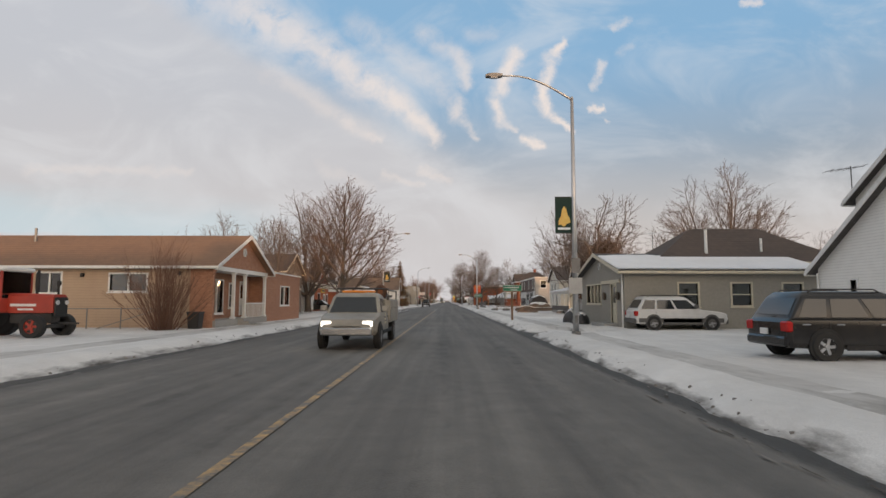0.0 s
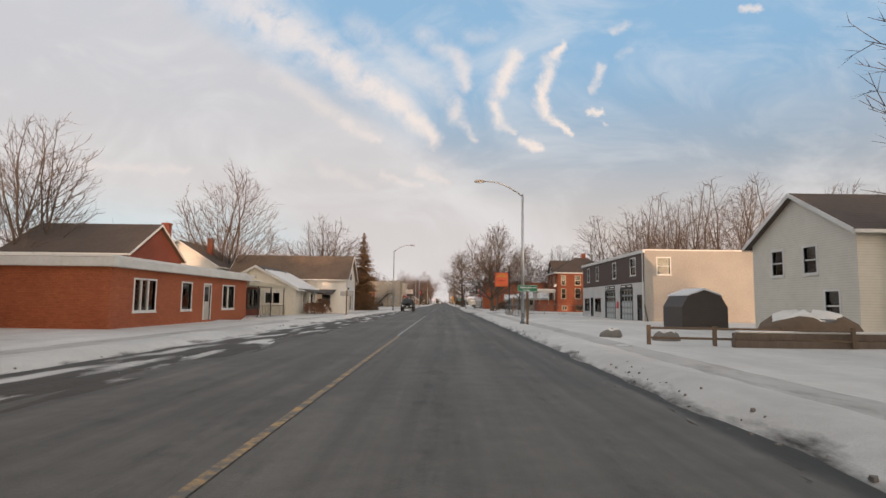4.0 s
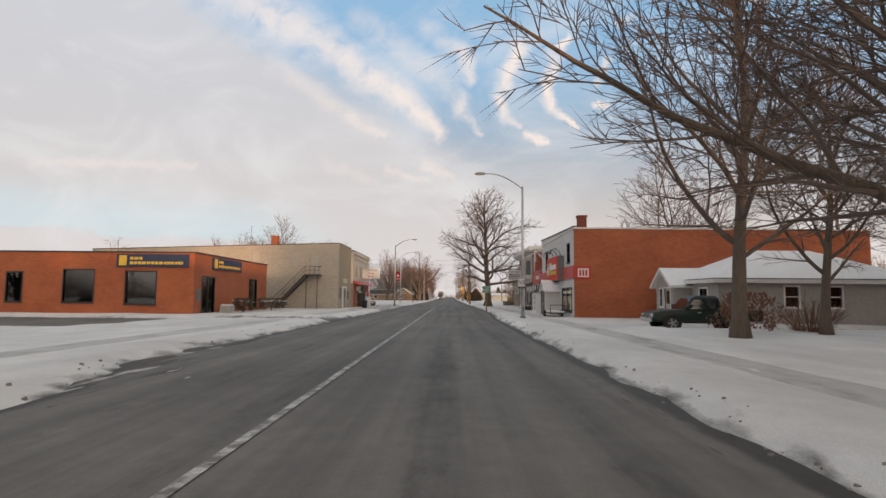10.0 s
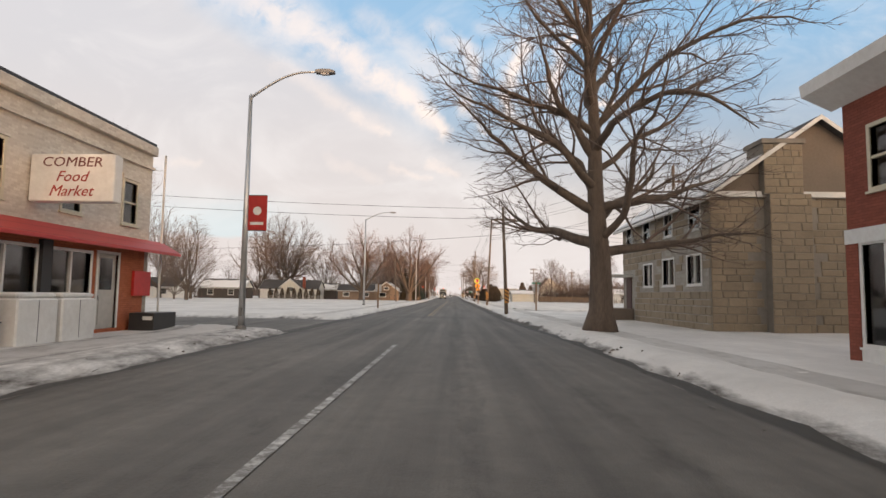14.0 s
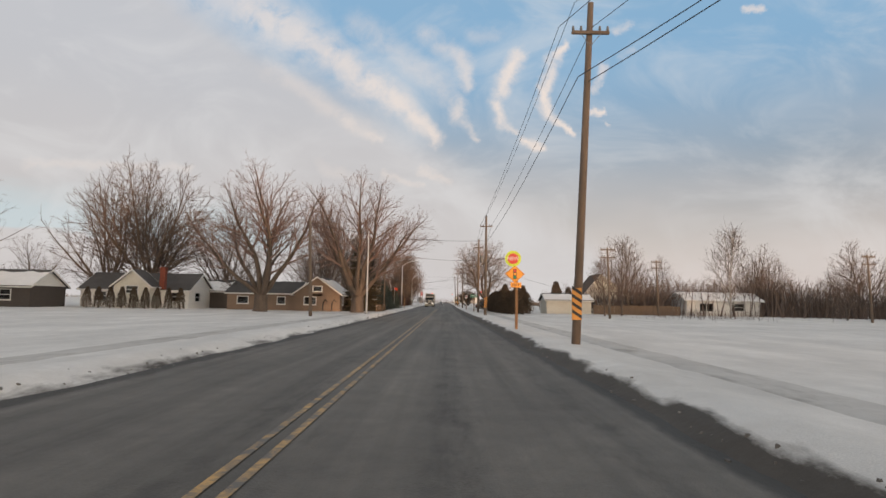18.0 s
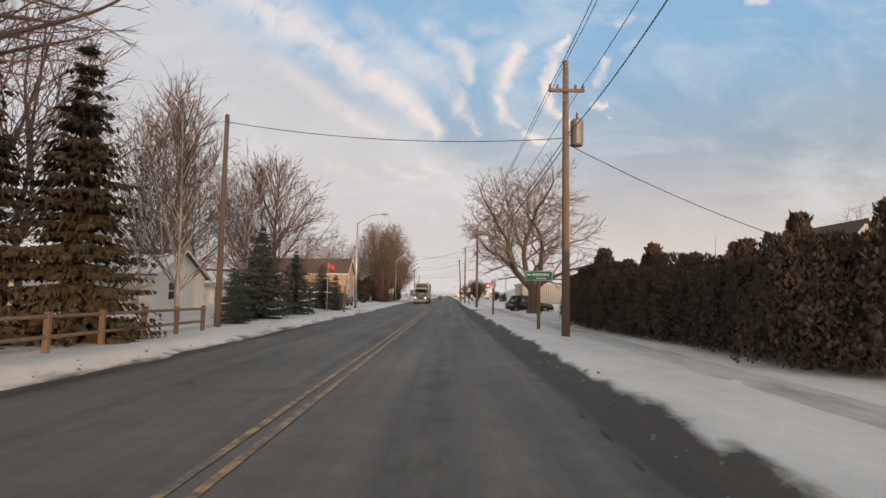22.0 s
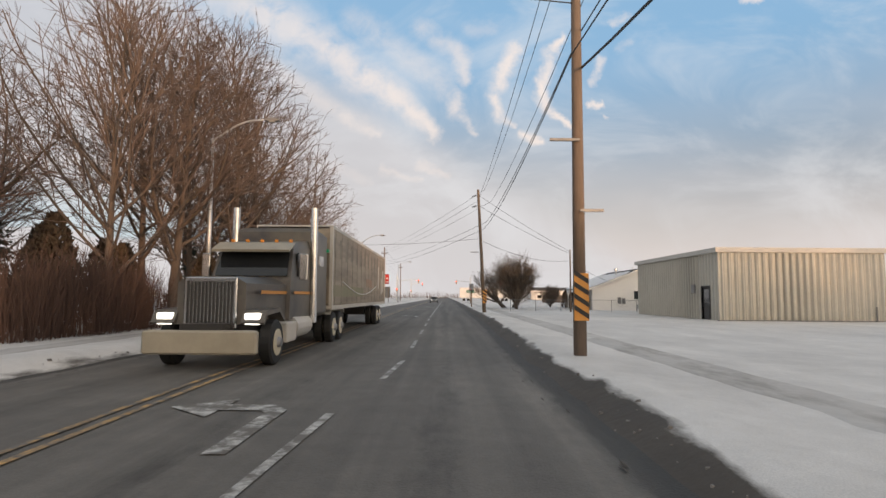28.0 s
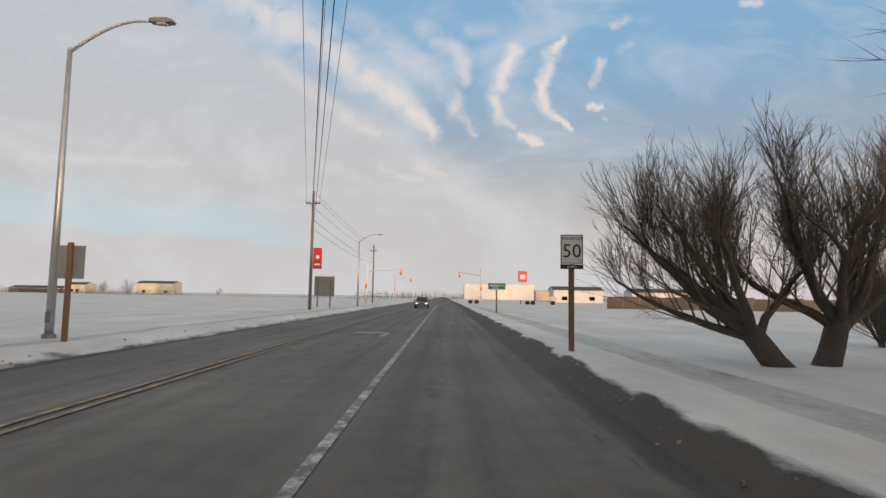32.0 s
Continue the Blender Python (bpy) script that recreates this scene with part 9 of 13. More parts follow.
# brick shop with arched burgundy front
h = site("brick_corner_shop", "two-storey red brick shop with oriel window and arched burgundy front", "shop", (17, 216, 0))
walls(h, 9.3, 26, 207.65, 222.0, 3.2, 6.5, BRICK_RED, {"W": [(218.4, 219.2, 4.3, 5.6, "w"), (220.4, 221.1, 4.2, 5.6, "w")], "S": [(13.0, 14.2, 4.8, 5.8, "w")]}, CREAM)
walls(h, 9.3, 26, 207.65, 222.0, Z0, 3.2, {"S": BRICK_RED, "W": RED_BURG, "N": BRICK_RED, "E": BRICK_RED},
      {"W": [(208.5, 209.9, 0.7, 2.6, "s", 1), (210.9, 212.1, 0.2, 2.7, "s", 1), (213.0, 214.2, 0.7, 2.6, "s", 1), (215.4, 218.0, 0.6, 2.9, "s", 2), (218.3, 220.6, 0.6, 2.9, "s", 2), (220.8, 221.5, 0.6, 2.9, "s", 1)]}, WHITE)
part("shop_surround", slab(0, 9.3, -1, 214.95, 222.0, 2.95, 3.3, 0.0, 0.08), WHITE, h)
part("shop_surround", slab(0, 9.3, -1, 214.95, 215.3, 0.15, 2.95, 0.0, 0.06), WHITE, h)
part("shop_surround", slab(0, 9.3, -1, 221.6, 222.0, 0.15, 2.95, 0.0, 0.06), BRICK_RED, h)
part("stall_riser", slab(0, 9.3, -1, 215.3, 221.6, 0.15, 0.5, 0.0, 0.05), WHITE, h)
for a0_, a1_ in ((208.5, 209.9), (210.9, 212.1), (213.0, 214.2)):
    c_, r_ = (a0_ + a1_) / 2, (a1_ - a0_) / 2
    m_ = Mesh()
    n_ = 14
    for k_ in range(n_):
        t0_, t1_ = math.pi * k_ / n_, math.pi * (k_ + 1) / n_
        ring_ = lambda t, r: (c_ - r * math.cos(t), 2.6 - 0.35 + r * math.sin(t) * 0.9)  # noqa: E731
        q_ = [ring_(t0_, r_), ring_(t1_, r_), ring_(t1_, r_ + 0.13), ring_(t0_, r_ + 0.13)]
        m_.prism(q_, 0, 9.18, 9.32)
    part("arch", m_, WHITE, h)
part("cornice", Mesh().prism([(9.3, 6.4), (8.55, 6.75), (8.5, 7.05), (9.3, 7.1)], 1, 207.3, 222.4), WHITE, h)
part("cornice", Mesh().prism([(207.65, 6.4), (207.0, 6.75), (206.95, 7.05), (207.65, 7.1)], 0, 8.5, 26), WHITE, h)
part("roof", Mesh().prism([(8.6, 7.06), (26.4, 7.06), (18, 8.2)], 1, 207.1, 222.4), ROOFSNOW, h)
downpipe(h, 9.2, 207.75, 0.2, 6.6)
downpipe(h, 9.2, 214.85, 0.2, 6.4, material=BRICK_RED)
part("shop_canopy", slab(0, 9.3, -1, 207.7, 214.9, 3.05, 3.25, 0.0, 0.3), RED_BURG, h)
OLDWHITE = mat("weathered_white_paint", (0.56, 0.54, 0.50), 0.7, (0.38, 0.36, 0.33), 5.0, 0.9, 0.3)
orl = part("oriel", Mesh().prism([(9.3, 210.0), (8.55, 210.6), (8.55, 213.1), (9.3, 213.7)], 2, 3.75, 5.9), OLDWHITE, h)
part("oriel_base", Mesh().prism([(9.3, 210.3), (8.9, 210.8), (8.9, 212.9), (9.3, 213.4)], 2, 3.2, 3.75, [(9.3, 209.9), (8.5, 210.55), (8.5, 213.15), (9.3, 213.8)]), OLDWHITE, orl)
part("oriel_cornice", Mesh().prism([(9.3, 209.8), (8.4, 210.45), (8.4, 213.25), (9.3, 213.9)], 2, 5.9, 6.2), OLDWHITE, orl)
for a0_ in (210.85, 212.05):
    sash_ = part("sash", slab(0, 8.55, -1, a0_ - 0.08, a0_ + 0.88, 4.07, 5.68, 0.0, 0.035, ch=0.01), OLDWHITE, orl)
    for z0_, z1_ in ((4.15, 4.84), (4.92, 5.6)):
        part("pane", slab(0, 8.55, -1, a0_, a0_ + 0.8, z0_, z1_, 0.036, 0.044), CARGLASS, sash_)
for a0_ in (210.62, 211.87, 213.05):
    part("pilaster", slab(0, 8.55, -1, a0_ - 0.05, a0_ + 0.05, 3.8, 5.85, 0.0, 0.05, ch=0.01), OLDWHITE, orl)
part("pane", Mesh().prism([(9.12, 210.13), (8.66, 210.5), (8.65, 210.48), (9.11, 210.11)], 2, 4.15, 5.7), CARGLASS, orl)
hs = site("hanging_sign", "white hanging shop sign with an arched top", "sign", (8.4, 217.2, 3.7))
prof_ = [(7.25, 3.75), (9.0, 3.75), (9.0, 4.75)] + [(8.125 + 0.875 * math.cos(t * math.pi / 8), 4.75 + 0.3 * math.sin(t * math.pi / 8)) for t in range(1, 8)] + [(7.25, 4.75)]
part("board", Mesh().prism(prof_, 1, 217.15, 217.25), WHITE, hs)
lettering("COMBER", 0.3, (8.12, 217.14, 4.72), "-y", DARK, hs, 1.15)
bars(hs, 1, 217.15, -1, 7.45, 8.8, 4.3, 4.45, 6, DARK)
bars(hs, 1, 217.15, -1, 7.45, 8.8, 4.05, 4.2, 8, DARK)
bars(hs, 1, 217.15, -1, 7.45, 8.8, 3.82, 3.92, 8, DARK)
part("bracket", Mesh().tube([(9.3, 217.2, 5.1), (7.4, 217.2, 5.1)], 0.03, 6), DARK, hs)
bn = site("bench", "dark slatted bench before the burgundy shopfront", "bench", (8.8, 210.2, 0.15))
for k_ in range(3):
    part("slat", Mesh().box(8.5 + 0.16 * k_, 8.63 + 0.16 * k_, 208.7, 210.4, 0.55, 0.59), DARK, bn)
    part("slat", Mesh().box(8.98, 9.02, 208.7, 210.4, 0.68 + 0.14 * k_, 0.79 + 0.14 * k_), DARK, bn)
for y_ in (208.8, 210.3):
    part("leg", Mesh().box(8.5, 9.0, y_ - 0.03, y_ + 0.03, 0.15, 0.56), DARK, bn)

# stone house
h = site("stone_house", "two-storey rubble stone house with a big chimney and snowy roof", "house", (15, 240, 0))
walls(h, 11.0, 20.5, 233.2, 246.2, Z0, 6.2, {"S": MORTAR, "W": MATS["grey_block"], "N": MORTAR, "E": MORTAR},
      {"W": [(234.2, 235.4, 4.9, 6.0, "w"), (237.6, 238.6, 4.9, 6.0, "w"), (241, 242, 4.9, 6.0, "w"), (244.3, 245.3, 4.9, 6.0, "w"), (234.2, 235.7, 2.3, 3.6, "p", 2), (237.4, 238.9, 2.3, 3.6, "p", 2), (240.6, 242.0, 2.3, 3.5, "p", 2)]})
gable_roof(h, 11.0, 20.5, 233.2, 246.2, 6.2, 9.6, 1, SHINGLE_GREY, STUCCO_TAN, 0.45, snow=(-1,), trim=WHITE)
part("chimney", Mesh().box(13.4, 15.2, 232.75, 233.2, 0.1, 6.2).box(13.2, 14.9, 232.8, 234.2, 6.2, 8.6).box(13.1, 15.0, 232.7, 234.3, 8.45, 8.65), MORTAR, h)
part("eaves_trim", Mesh().box(10.9, 20.6, 233.0, 233.2, 6.1, 6.35), WHITE, h)
part("side_porch", Mesh().box(9.4, 11.0, 244.0, 247.5, 0.1, 0.9), STUCCO_TAN, h)
part("porch_hood", Mesh().box(9.3, 11.0, 244.0, 246.0, 2.9, 3.05), WHITE, h)
part("side_door", slab(0, 11.0, -1, 244.4, 245.4, 0.9, 2.85, 0.0, 0.05), RED_BURG, h)

# garage and houses beyond the field
h = site("white_garage", "low white garage with green gable end behind the cedar hedge", "garage", (17, 353, 0))
walls(h, 14.2, 20.6, 350.8, 356, 0, 2.1, SIDING_CREAM, {"S": [], "W": []})
gable_roof(h, 14.2, 20.6, 350.8, 356, 2.1, 3.0, 0, SHINGLE_GREY, SIDING_WHITE, 0.3, snow=(-1,))
fb = site("board_fence", "brown board fence behind the field", "fence", (26, 349, 0))
for k_ in range(62):
    part("board", Mesh().box(20.8 + 0.2 * k_, 20.98 + 0.2 * k_, 350.6, 350.63, 0.0, 1.5), FENCEWOOD, fb)
h = site("cream_house", "cream house with a brown gambrel roof beyond the field", "house", (26, 368, 0))
walls(h, 22.5, 30.5, 364, 371, 0, 3.0, SIDING_CREAM, {"S": [(24, 25, 1, 2.2, "w"), (28, 29, 1, 2.2, "w")]})
gable_roof(h, 22.5, 30.5, 364, 371, 3.0, 6.6, 1, SHINGLE, SIDING_CREAM, 0.3, at=25.5)
h = site("white_low_house", "low white house with a snowy roof beyond the field", "house", (41, 357, 0))
walls(h, 35.5, 46.5, 354, 360, 0, 2.5, SIDING_WHITE, {"S": [(37.5, 39.5, 0.9, 2, "p", 2), (42.6, 44, 1, 2, "w")]})
gable_roof(h, 35.5, 46.5, 354, 360, 2.5, 3.6, 0, ROOFSNOW, SIDING_WHITE, 0.4)
for k_, (x0_, y0_) in enumerate(((56, 330), (68, 334), (80, 338), (96, 332), (110, 330))):
    hb = site("far_house", "small far white house under snow beyond the field", "house", (x0_, y0_, 0), "far houses")
    walls(hb, x0_ - 4, x0_ + 4, y0_ - 3, y0_ + 3, 0, 2.5, (SIDING_WHITE, SIDING_DARK, SIDING_WHITE, SIDING_CREAM, SIDING_DARK)[k_], {"S": [(x0_ - 2.6, x0_ - 1.6, 1, 2, "w"), (x0_ + 1.4, x0_ + 2.4, 1, 2, "w")]})
    gable_roof(hb, x0_ - 4, x0_ + 4, y0_ - 3, y0_ + 3, 2.5, 3.9, 0, SHINGLE_GREY, SIDING_WHITE, snow=(-1,))

# metal shed
h = site("metal_shed", "flat-roofed cream metal shed with ribbed side and grey front", "building", (22, 465, 0))
RIBS = boards("cream_ribbed_sheet", (0.56, 0.53, 0.45), 0.42, 0, (0.48, 0.45, 0.38), 0.12, 0.5, 1.0)
walls(h, 17.0, 27.4, 458.2, 473, Z0, 4.45, {"S": RIBS, "W": RIBS, "N": RIBS, "E": RIBS}, {"W": [(459.4, 460.5, 0.2, 2.3, "d", 2)]}, DARK)
part("roof", Mesh().box(16.8, 27.6, 458.0, 473.2, 4.45, 4.75), ALUM, h)
for k_ in range(24):
    part("rib", Mesh().prism([(17.15 + 0.43 * k_, 458.2), (17.23 + 0.43 * k_, 458.1), (17.36 + 0.43 * k_, 458.1), (17.44 + 0.43 * k_, 458.2)], 2, 0.2, 4.4), RIBS, h)
for k_ in range(29):
    y_ = 461.0 + 0.41 * k_
    part("rib", Mesh().prism([(17.0, y_), (16.9, y_ + 0.08), (16.9, y_ + 0.2), (17.0, y_ + 0.28)], 2, 0.2, 4.4), RIBS, h)
part("base_strip", Mesh().box(16.9, 27.5, 458.02, 458.2, 0.05, 0.25), GALV_OLD, h)
part("meter", slab(0, 17.0, -1, 461.2, 461.7, 1.9, 2.5, 0.0, 0.2), GALV_OLD, h)
part("gas_pipe", Mesh().tube([(26.6, 458.0, 0.1), (26.6, 458.0, 1.1)], 0.05, 6), GALV_OLD, h)
# white bungalow by the willow bushes
h = site("white_bungalow", "white clapboard bungalow with patchy snow on the roof", "house", (21, 491, 0))
walls(h, 16.2, 27.0, 485.6, 498, Z0, 2.6, SIDING_WHITE, {"S": [(20.8, 21.5, 1.4, 2.3, "p", 1), (21.65, 22.35, 1.4, 2.3, "p", 1)], "W": [(487.2, 488.2, 1.0, 2.2, "w"), (489.5, 490.5, 0.3, 2.3, "d"), (494.5, 495.3, 1.2, 2.1, "w")]})
gable_roof(h, 16.2, 27.0, 485.6, 498, 2.6, 4.7, 1, SHINGLE_GREY, SIDING_WHITE, 0.45, snow=(-1,))
part("roof_vent", Mesh().tube([(20.0, 489.5, 4.0), (20.0, 489.5, 4.75)], 0.12, 8).disc((20.0, 489.5, 4.85), 2, 0.22, 10, 0.2), GALV, h)
part("roof_vent", Mesh().tube([(21.6, 488.2, 4.4), (21.6, 488.2, 5.1)], 0.06, 8), GALV, h)
part("porch_roof", Mesh().prism([(16.2, 2.5), (14.6, 2.15), (14.6, 2.28), (16.2, 2.65)], 1, 487.0, 491.4), ROOFSNOW, h)
for y_ in (487.2, 491.2):
    post(h, 14.75, y_, 0.15, 2.18, 0.1, WHITE)
part("meter", slab(1, 485.6, -1, 19.0, 19.3, 0.9, 1.6, 0.0, 0.15), GALV_OLD, h)
part("meter", slab(1, 485.6, -1, 19.5, 19.8, 0.9, 1.5, 0.0, 0.15), GALV_OLD, h)
for k_, (x_, y_) in enumerate(((15.6, 486.6), (15.4, 492.2), (15.5, 496.4))):
    place(cedar_p, x_, y_, 0.62, 60 * k_, sz=0.68, lab="narrow dark cedar beside the bungalow wall", group="bungalow cedars")

# cut stones of the stone house's south wall and chimney breast
rd_ = random.Random(8)
house_ = bpy.data.objects["stone_house"]


def lay_stones(x0, x1, y, z0, z1, course, wide, skip=None):
    z = z0
    while z < z1 - 0.05:
        h = min(course * rd_.uniform(0.85, 1.2), z1 - z)
        x = x0
        while x < x1 - 0.02:
            w = min(wide * rd_.uniform(0.6, 1.45), x1 - x)
            if x1 - x - w < 0.15:
                w = x1 - x
            if not (skip and x + w > skip[0] and x < skip[1]):
                d = rd_.uniform(0.015, 0.05)
                a, b, c, e = x + 0.012, x + w - 0.012, z + 0.012, z + h - 0.012
                k = min(0.03, (b - a) / 4, (e - c) / 4)
                m = Mesh().rings([[(a, y + 0.02, c), (b, y + 0.02, c), (b, y + 0.02, e), (a, y + 0.02, e)], [(a, y - d * 0.5, c), (b, y - d * 0.5, c), (b, y - d * 0.5, e), (a, y - d * 0.5, e)], [(a + k, y - d, c + k), (b - k, y - d, c + k), (b - k, y - d, e - k), (a + k, y - d, e - k)]])
                part("stone", m, STONE, house_)
            x += w
        z += h


WEST_HOLES = [(234.1, 235.5, 4.75, 6.1), (237.5, 238.7, 4.75, 6.1), (240.9, 242.1, 4.75, 6.1), (244.2, 245.4, 4.75, 6.1), (234.05, 235.85, 2.1, 3.75), (237.25, 239.05, 2.1, 3.75), (240.45, 242.15, 2.1, 3.65), (243.9, 246.2, 0.1, 3.1)]
z_ = 0.15
while z_ < 6.05:
    h_, y_ = 0.36 * rd_.uniform(0.85, 1.15), 233.22
    while y_ < 246.1:
        w_ = min(0.72 * rd_.uniform(0.6, 1.4), 246.2 - y_)
        if not any(y_ + w_ > a and y_ < b and z_ + h_ > c and z_ < d for a, b, c, d in WEST_HOLES):
            d_ = rd_.uniform(0.015, 0.045)
            part("stone", Mesh().rings([[(11.02, y_ + 0.012, z_ + 0.012), (11.02, y_ + w_ - 0.012, z_ + 0.012), (11.02, y_ + w_ - 0.012, z_ + h_ - 0.012), (11.02, y_ + 0.012, z_ + h_ - 0.012)],
                                        [(11.0 - d_, y_ + 0.035, z_ + 0.035), (11.0 - d_, y_ + w_ - 0.035, z_ + 0.035), (11.0 - d_, y_ + w_ - 0.035, z_ + h_ - 0.035), (11.0 - d_, y_ + 0.035, z_ + h_ - 0.035)]]), STONE, house_)
        y_ += w_
    z_ += h_
lay_stones(11.0, 20.5, 233.2, 0.15, 6.1, 0.33, 0.66, (13.4, 15.2))
lay_stones(13.4, 15.2, 232.75, 0.15, 6.2, 0.33, 0.6)
lay_stones(13.2, 14.9, 232.8, 6.22, 8.4, 0.3, 0.5)

# ---- street furniture ----
SNOWFLAKE = mat("white_tinsel", (0.72, 0.76, 0.80), 0.4)
GOLD = mat("gold_print", (0.62, 0.36, 0.06), 0.5, (0.75, 0.55, 0.16), 4, 1.2)
BANNER_GREEN = mat("dark_green_banner_cloth", (0.012, 0.038, 0.028), 0.8)
BANNER_RED = mat("red_banner_cloth", (0.46, 0.03, 0.025), 0.8)
SIGNWHITE = mat("white_sign_face", (0.74, 0.74, 0.73), 0.45)
SIGNBACK = mat("bare_aluminium", (0.40, 0.41, 0.42), 0.5, (0.30, 0.31, 0.32), 4, 0.8, metal=0.5)
SIGNORANGE = mat("orange_warning_face", (0.85, 0.33, 0.01), 0.45)
MARK_YELLOW = mat("yellow_marker_face", (0.62, 0.27, 0.045), 0.5)
BLACKINK = mat("black_ink", (0.015, 0.015, 0.015), 0.6)


def flake(t, x, y, z, r):
    """A six-armed snowflake frame."""
    f = Mesh()
    for k in range(6):
        a = k * math.pi / 3 + math.pi / 6
        c, s = math.cos(a), math.sin(a)
        f.tube([(x, y, z), (x + c * r, y, z + s * r)], 0.022, 5)
        for q in (0.45, 0.72):
            for g in (-0.7, 0.7):
                b = a + g
                f.tube([(x + c * r * q, y, z + s * r * q), (x + c * r * q + math.cos(b) * r * 0.3, y, z + s * r * q + math.sin(b) * r * 0.3)], 0.018, 4)
    part("snowflake", f, SNOWFLAKE, t, "white tinsel snowflake ornament")


def banner(t, x0, x1, y, z0, z1, material, bell):
    part("banner_arm", Mesh().tube([(x0, y, z1), (x1, y, z1)], 0.02, 6), DARK, t)
    part("banner_arm", Mesh().tube([(x0, y, z0), (x1, y, z0)], 0.02, 6), DARK, t)
    b = part("banner", Mesh().box(x0, x1, y - 0.012, y + 0.012, z0, z1), material, t, "printed cloth banner")
    cx, w, h = (x0 + x1) / 2, x1 - x0, z1 - z0
    if bell:
        prof = [(-0.32, 0.22), (-0.30, 0.34), (-0.16, 0.48), (-0.10, 0.66), (0.02, 0.74), (0.14, 0.66), (0.22, 0.50), (0.34, 0.40), (0.36, 0.28), (0.1, 0.24)]
        part("emblem", Mesh().prism([(cx + u * w, z0 + v * h) for u, v in prof], 1, y - 0.018, y - 0.0125), GOLD, b, "gold bell print")
        part("emblem", Mesh().disc((cx - 0.02 * w, y - 0.016, z0 + 0.24 * h), 1, 0.13 * w, 12, 0.012), GOLD, b)
        part("print_bar", Mesh().box(cx - 0.36 * w, cx + 0.36 * w, y - 0.016, y - 0.0125, z0 + 0.09 * h, z0 + 0.15 * h), SNOWFLAKE, b)
    else:
        part("emblem", Mesh().disc((cx, y - 0.015, z0 + 0.56 * h), 1, 0.22 * w, 14, 0.008), SIGNWHITE, b, "pale round print")
        part("print_bar", Mesh().box(cx - 0.34 * w, cx + 0.34 * w, y - 0.016, y - 0.0125, z0 + 0.16 * h, z0 + 0.24 * h), SIGNWHITE, b)


def street_lamp(x, y, top=9.0, reach=2.6, up_=1.0, label="", ban=None, star=False):
    s = -1 if x > 0 else 1
    z = level(x, y)
    t = site("street_lamp", label or "galvanised street lamp with a curved arm over the road", "street lamp", (x, y, z), "street lamps")
    part("pole", Mesh().tube([(x, y, z - 0.1), (x, y, top * 0.5), (x, y, top)], [0.125, 0.10, 0.07], 10), GALV, t, smooth=True)
    part("pole_base", Mesh().tube([(x, y, z - 0.1), (x, y, z + 0.12)], [0.21, 0.18], 10), GALV_OLD, t)
    part("hand_hole_cover", Mesh().box(x - 0.06, x + 0.06, y - 0.14, y - 0.10, z + 0.45, z + 0.75), GALV_OLD, t)
    pts = []
    for k in range(9):
        u = k / 8
        pts.append((x + s * reach * u, y, top - 0.05 + up_ * math.sin(min(1.0, u * 1.18) * math.pi / 2)))
    part("arm", Mesh().tube(pts, [0.055 - 0.02 * k / 8 for k in range(9)], 8), GALV, t, smooth=True)
    part("pole_cap", Mesh().tube([(x, y, top), (x, y, top + 0.1)], [0.075, 0.03], 8), GALV, t)
    ex, ez = pts[-1][0], pts[-1][2]
    prof = [(0.0, 0.05), (0.25, 0.09), (0.55, 0.08), (0.72, 0.02), (0.7, -0.04), (0.45, -0.07), (0.2, -0.06), (0.0, -0.03)]
    hd = part("lamp_head", Mesh().prism([(ex + s * (u - 0.08), ez + v) for u, v in prof], 1, y - 0.14, y + 0.14), GALV_OLD, t, "flat grey cobra-head lantern")
    part("lens", Mesh().box(ex + s * 0.14, ex + s * 0.42, y - 0.1, y + 0.1, ez - 0.1, ez - 0.06), LENS, hd)
    if ban:
        w = 0.78
        banner(t, min(x + s * 0.06, x + s * w), max(x + s * 0.06, x + s * w), y, ban[0], ban[1], ban[2], ban[3])
    if star:
        f = star if isinstance(star, float) else 4.6
        part("ornament_bracket", Mesh().tube([(x, y, f), (x - s * 1.3, y, f)], 0.02, 5), GALV_OLD, t)
        flake(t, x - s * 0.85, y, f, 0.62)
    return t


t_ = street_lamp(5.35, 10.7, 10.1, 3.0, 1.05, "galvanised street lamp with a green bell banner", (4.4, 5.9, BANNER_GREEN, True))
part("pole_notice", Mesh().box(5.05, 5.6, 10.53, 10.56, 1.9, 2.55), SIGNBACK, t_)
part("pole_notice", Mesh().box(5.18, 5.52, 10.52, 10.56, 2.75, 3.35), GALV_OLD, t_)
street_lamp(5.35, 90.1, 9.0, 2.7, 1.0, "galvanised street lamp with a tinsel snowflake", None, 4.6)
t_ = street_lamp(4.95, 184.1, 9.0, 2.6, 1.0, "galvanised street lamp carrying a speed limit sign", None, 4.6)
street_lamp(-7.7, 56.0, 8.8, 2.6, 1.0, "galvanised street lamp with a dark green banner", (3.9, 5.1, BANNER_GREEN, True))
street_lamp(-8.0, 140.3, 9.5, 2.6, 1.0, "galvanised street lamp with a tinsel snowflake", None, 4.7)
street_lamp(-8.0, 228.6, 8.9, 2.5, 1.0, "galvanised street lamp with a red banner", (3.85, 5.15, BANNER_RED, False))
street_lamp(-11.7, 279.6, 11.0, 3.2, 1.0)
t_ = site("steel_pole", "tall plain galvanised pole on a flange by the snowy verge", "pole", (-8.5, 329, level(-8.5, 329)))
part("shaft", Mesh().tube([(-8.5, 329, 0.0), (-8.5, 329, 8.9)], [0.11, 0.06], 12), GALV, t_)
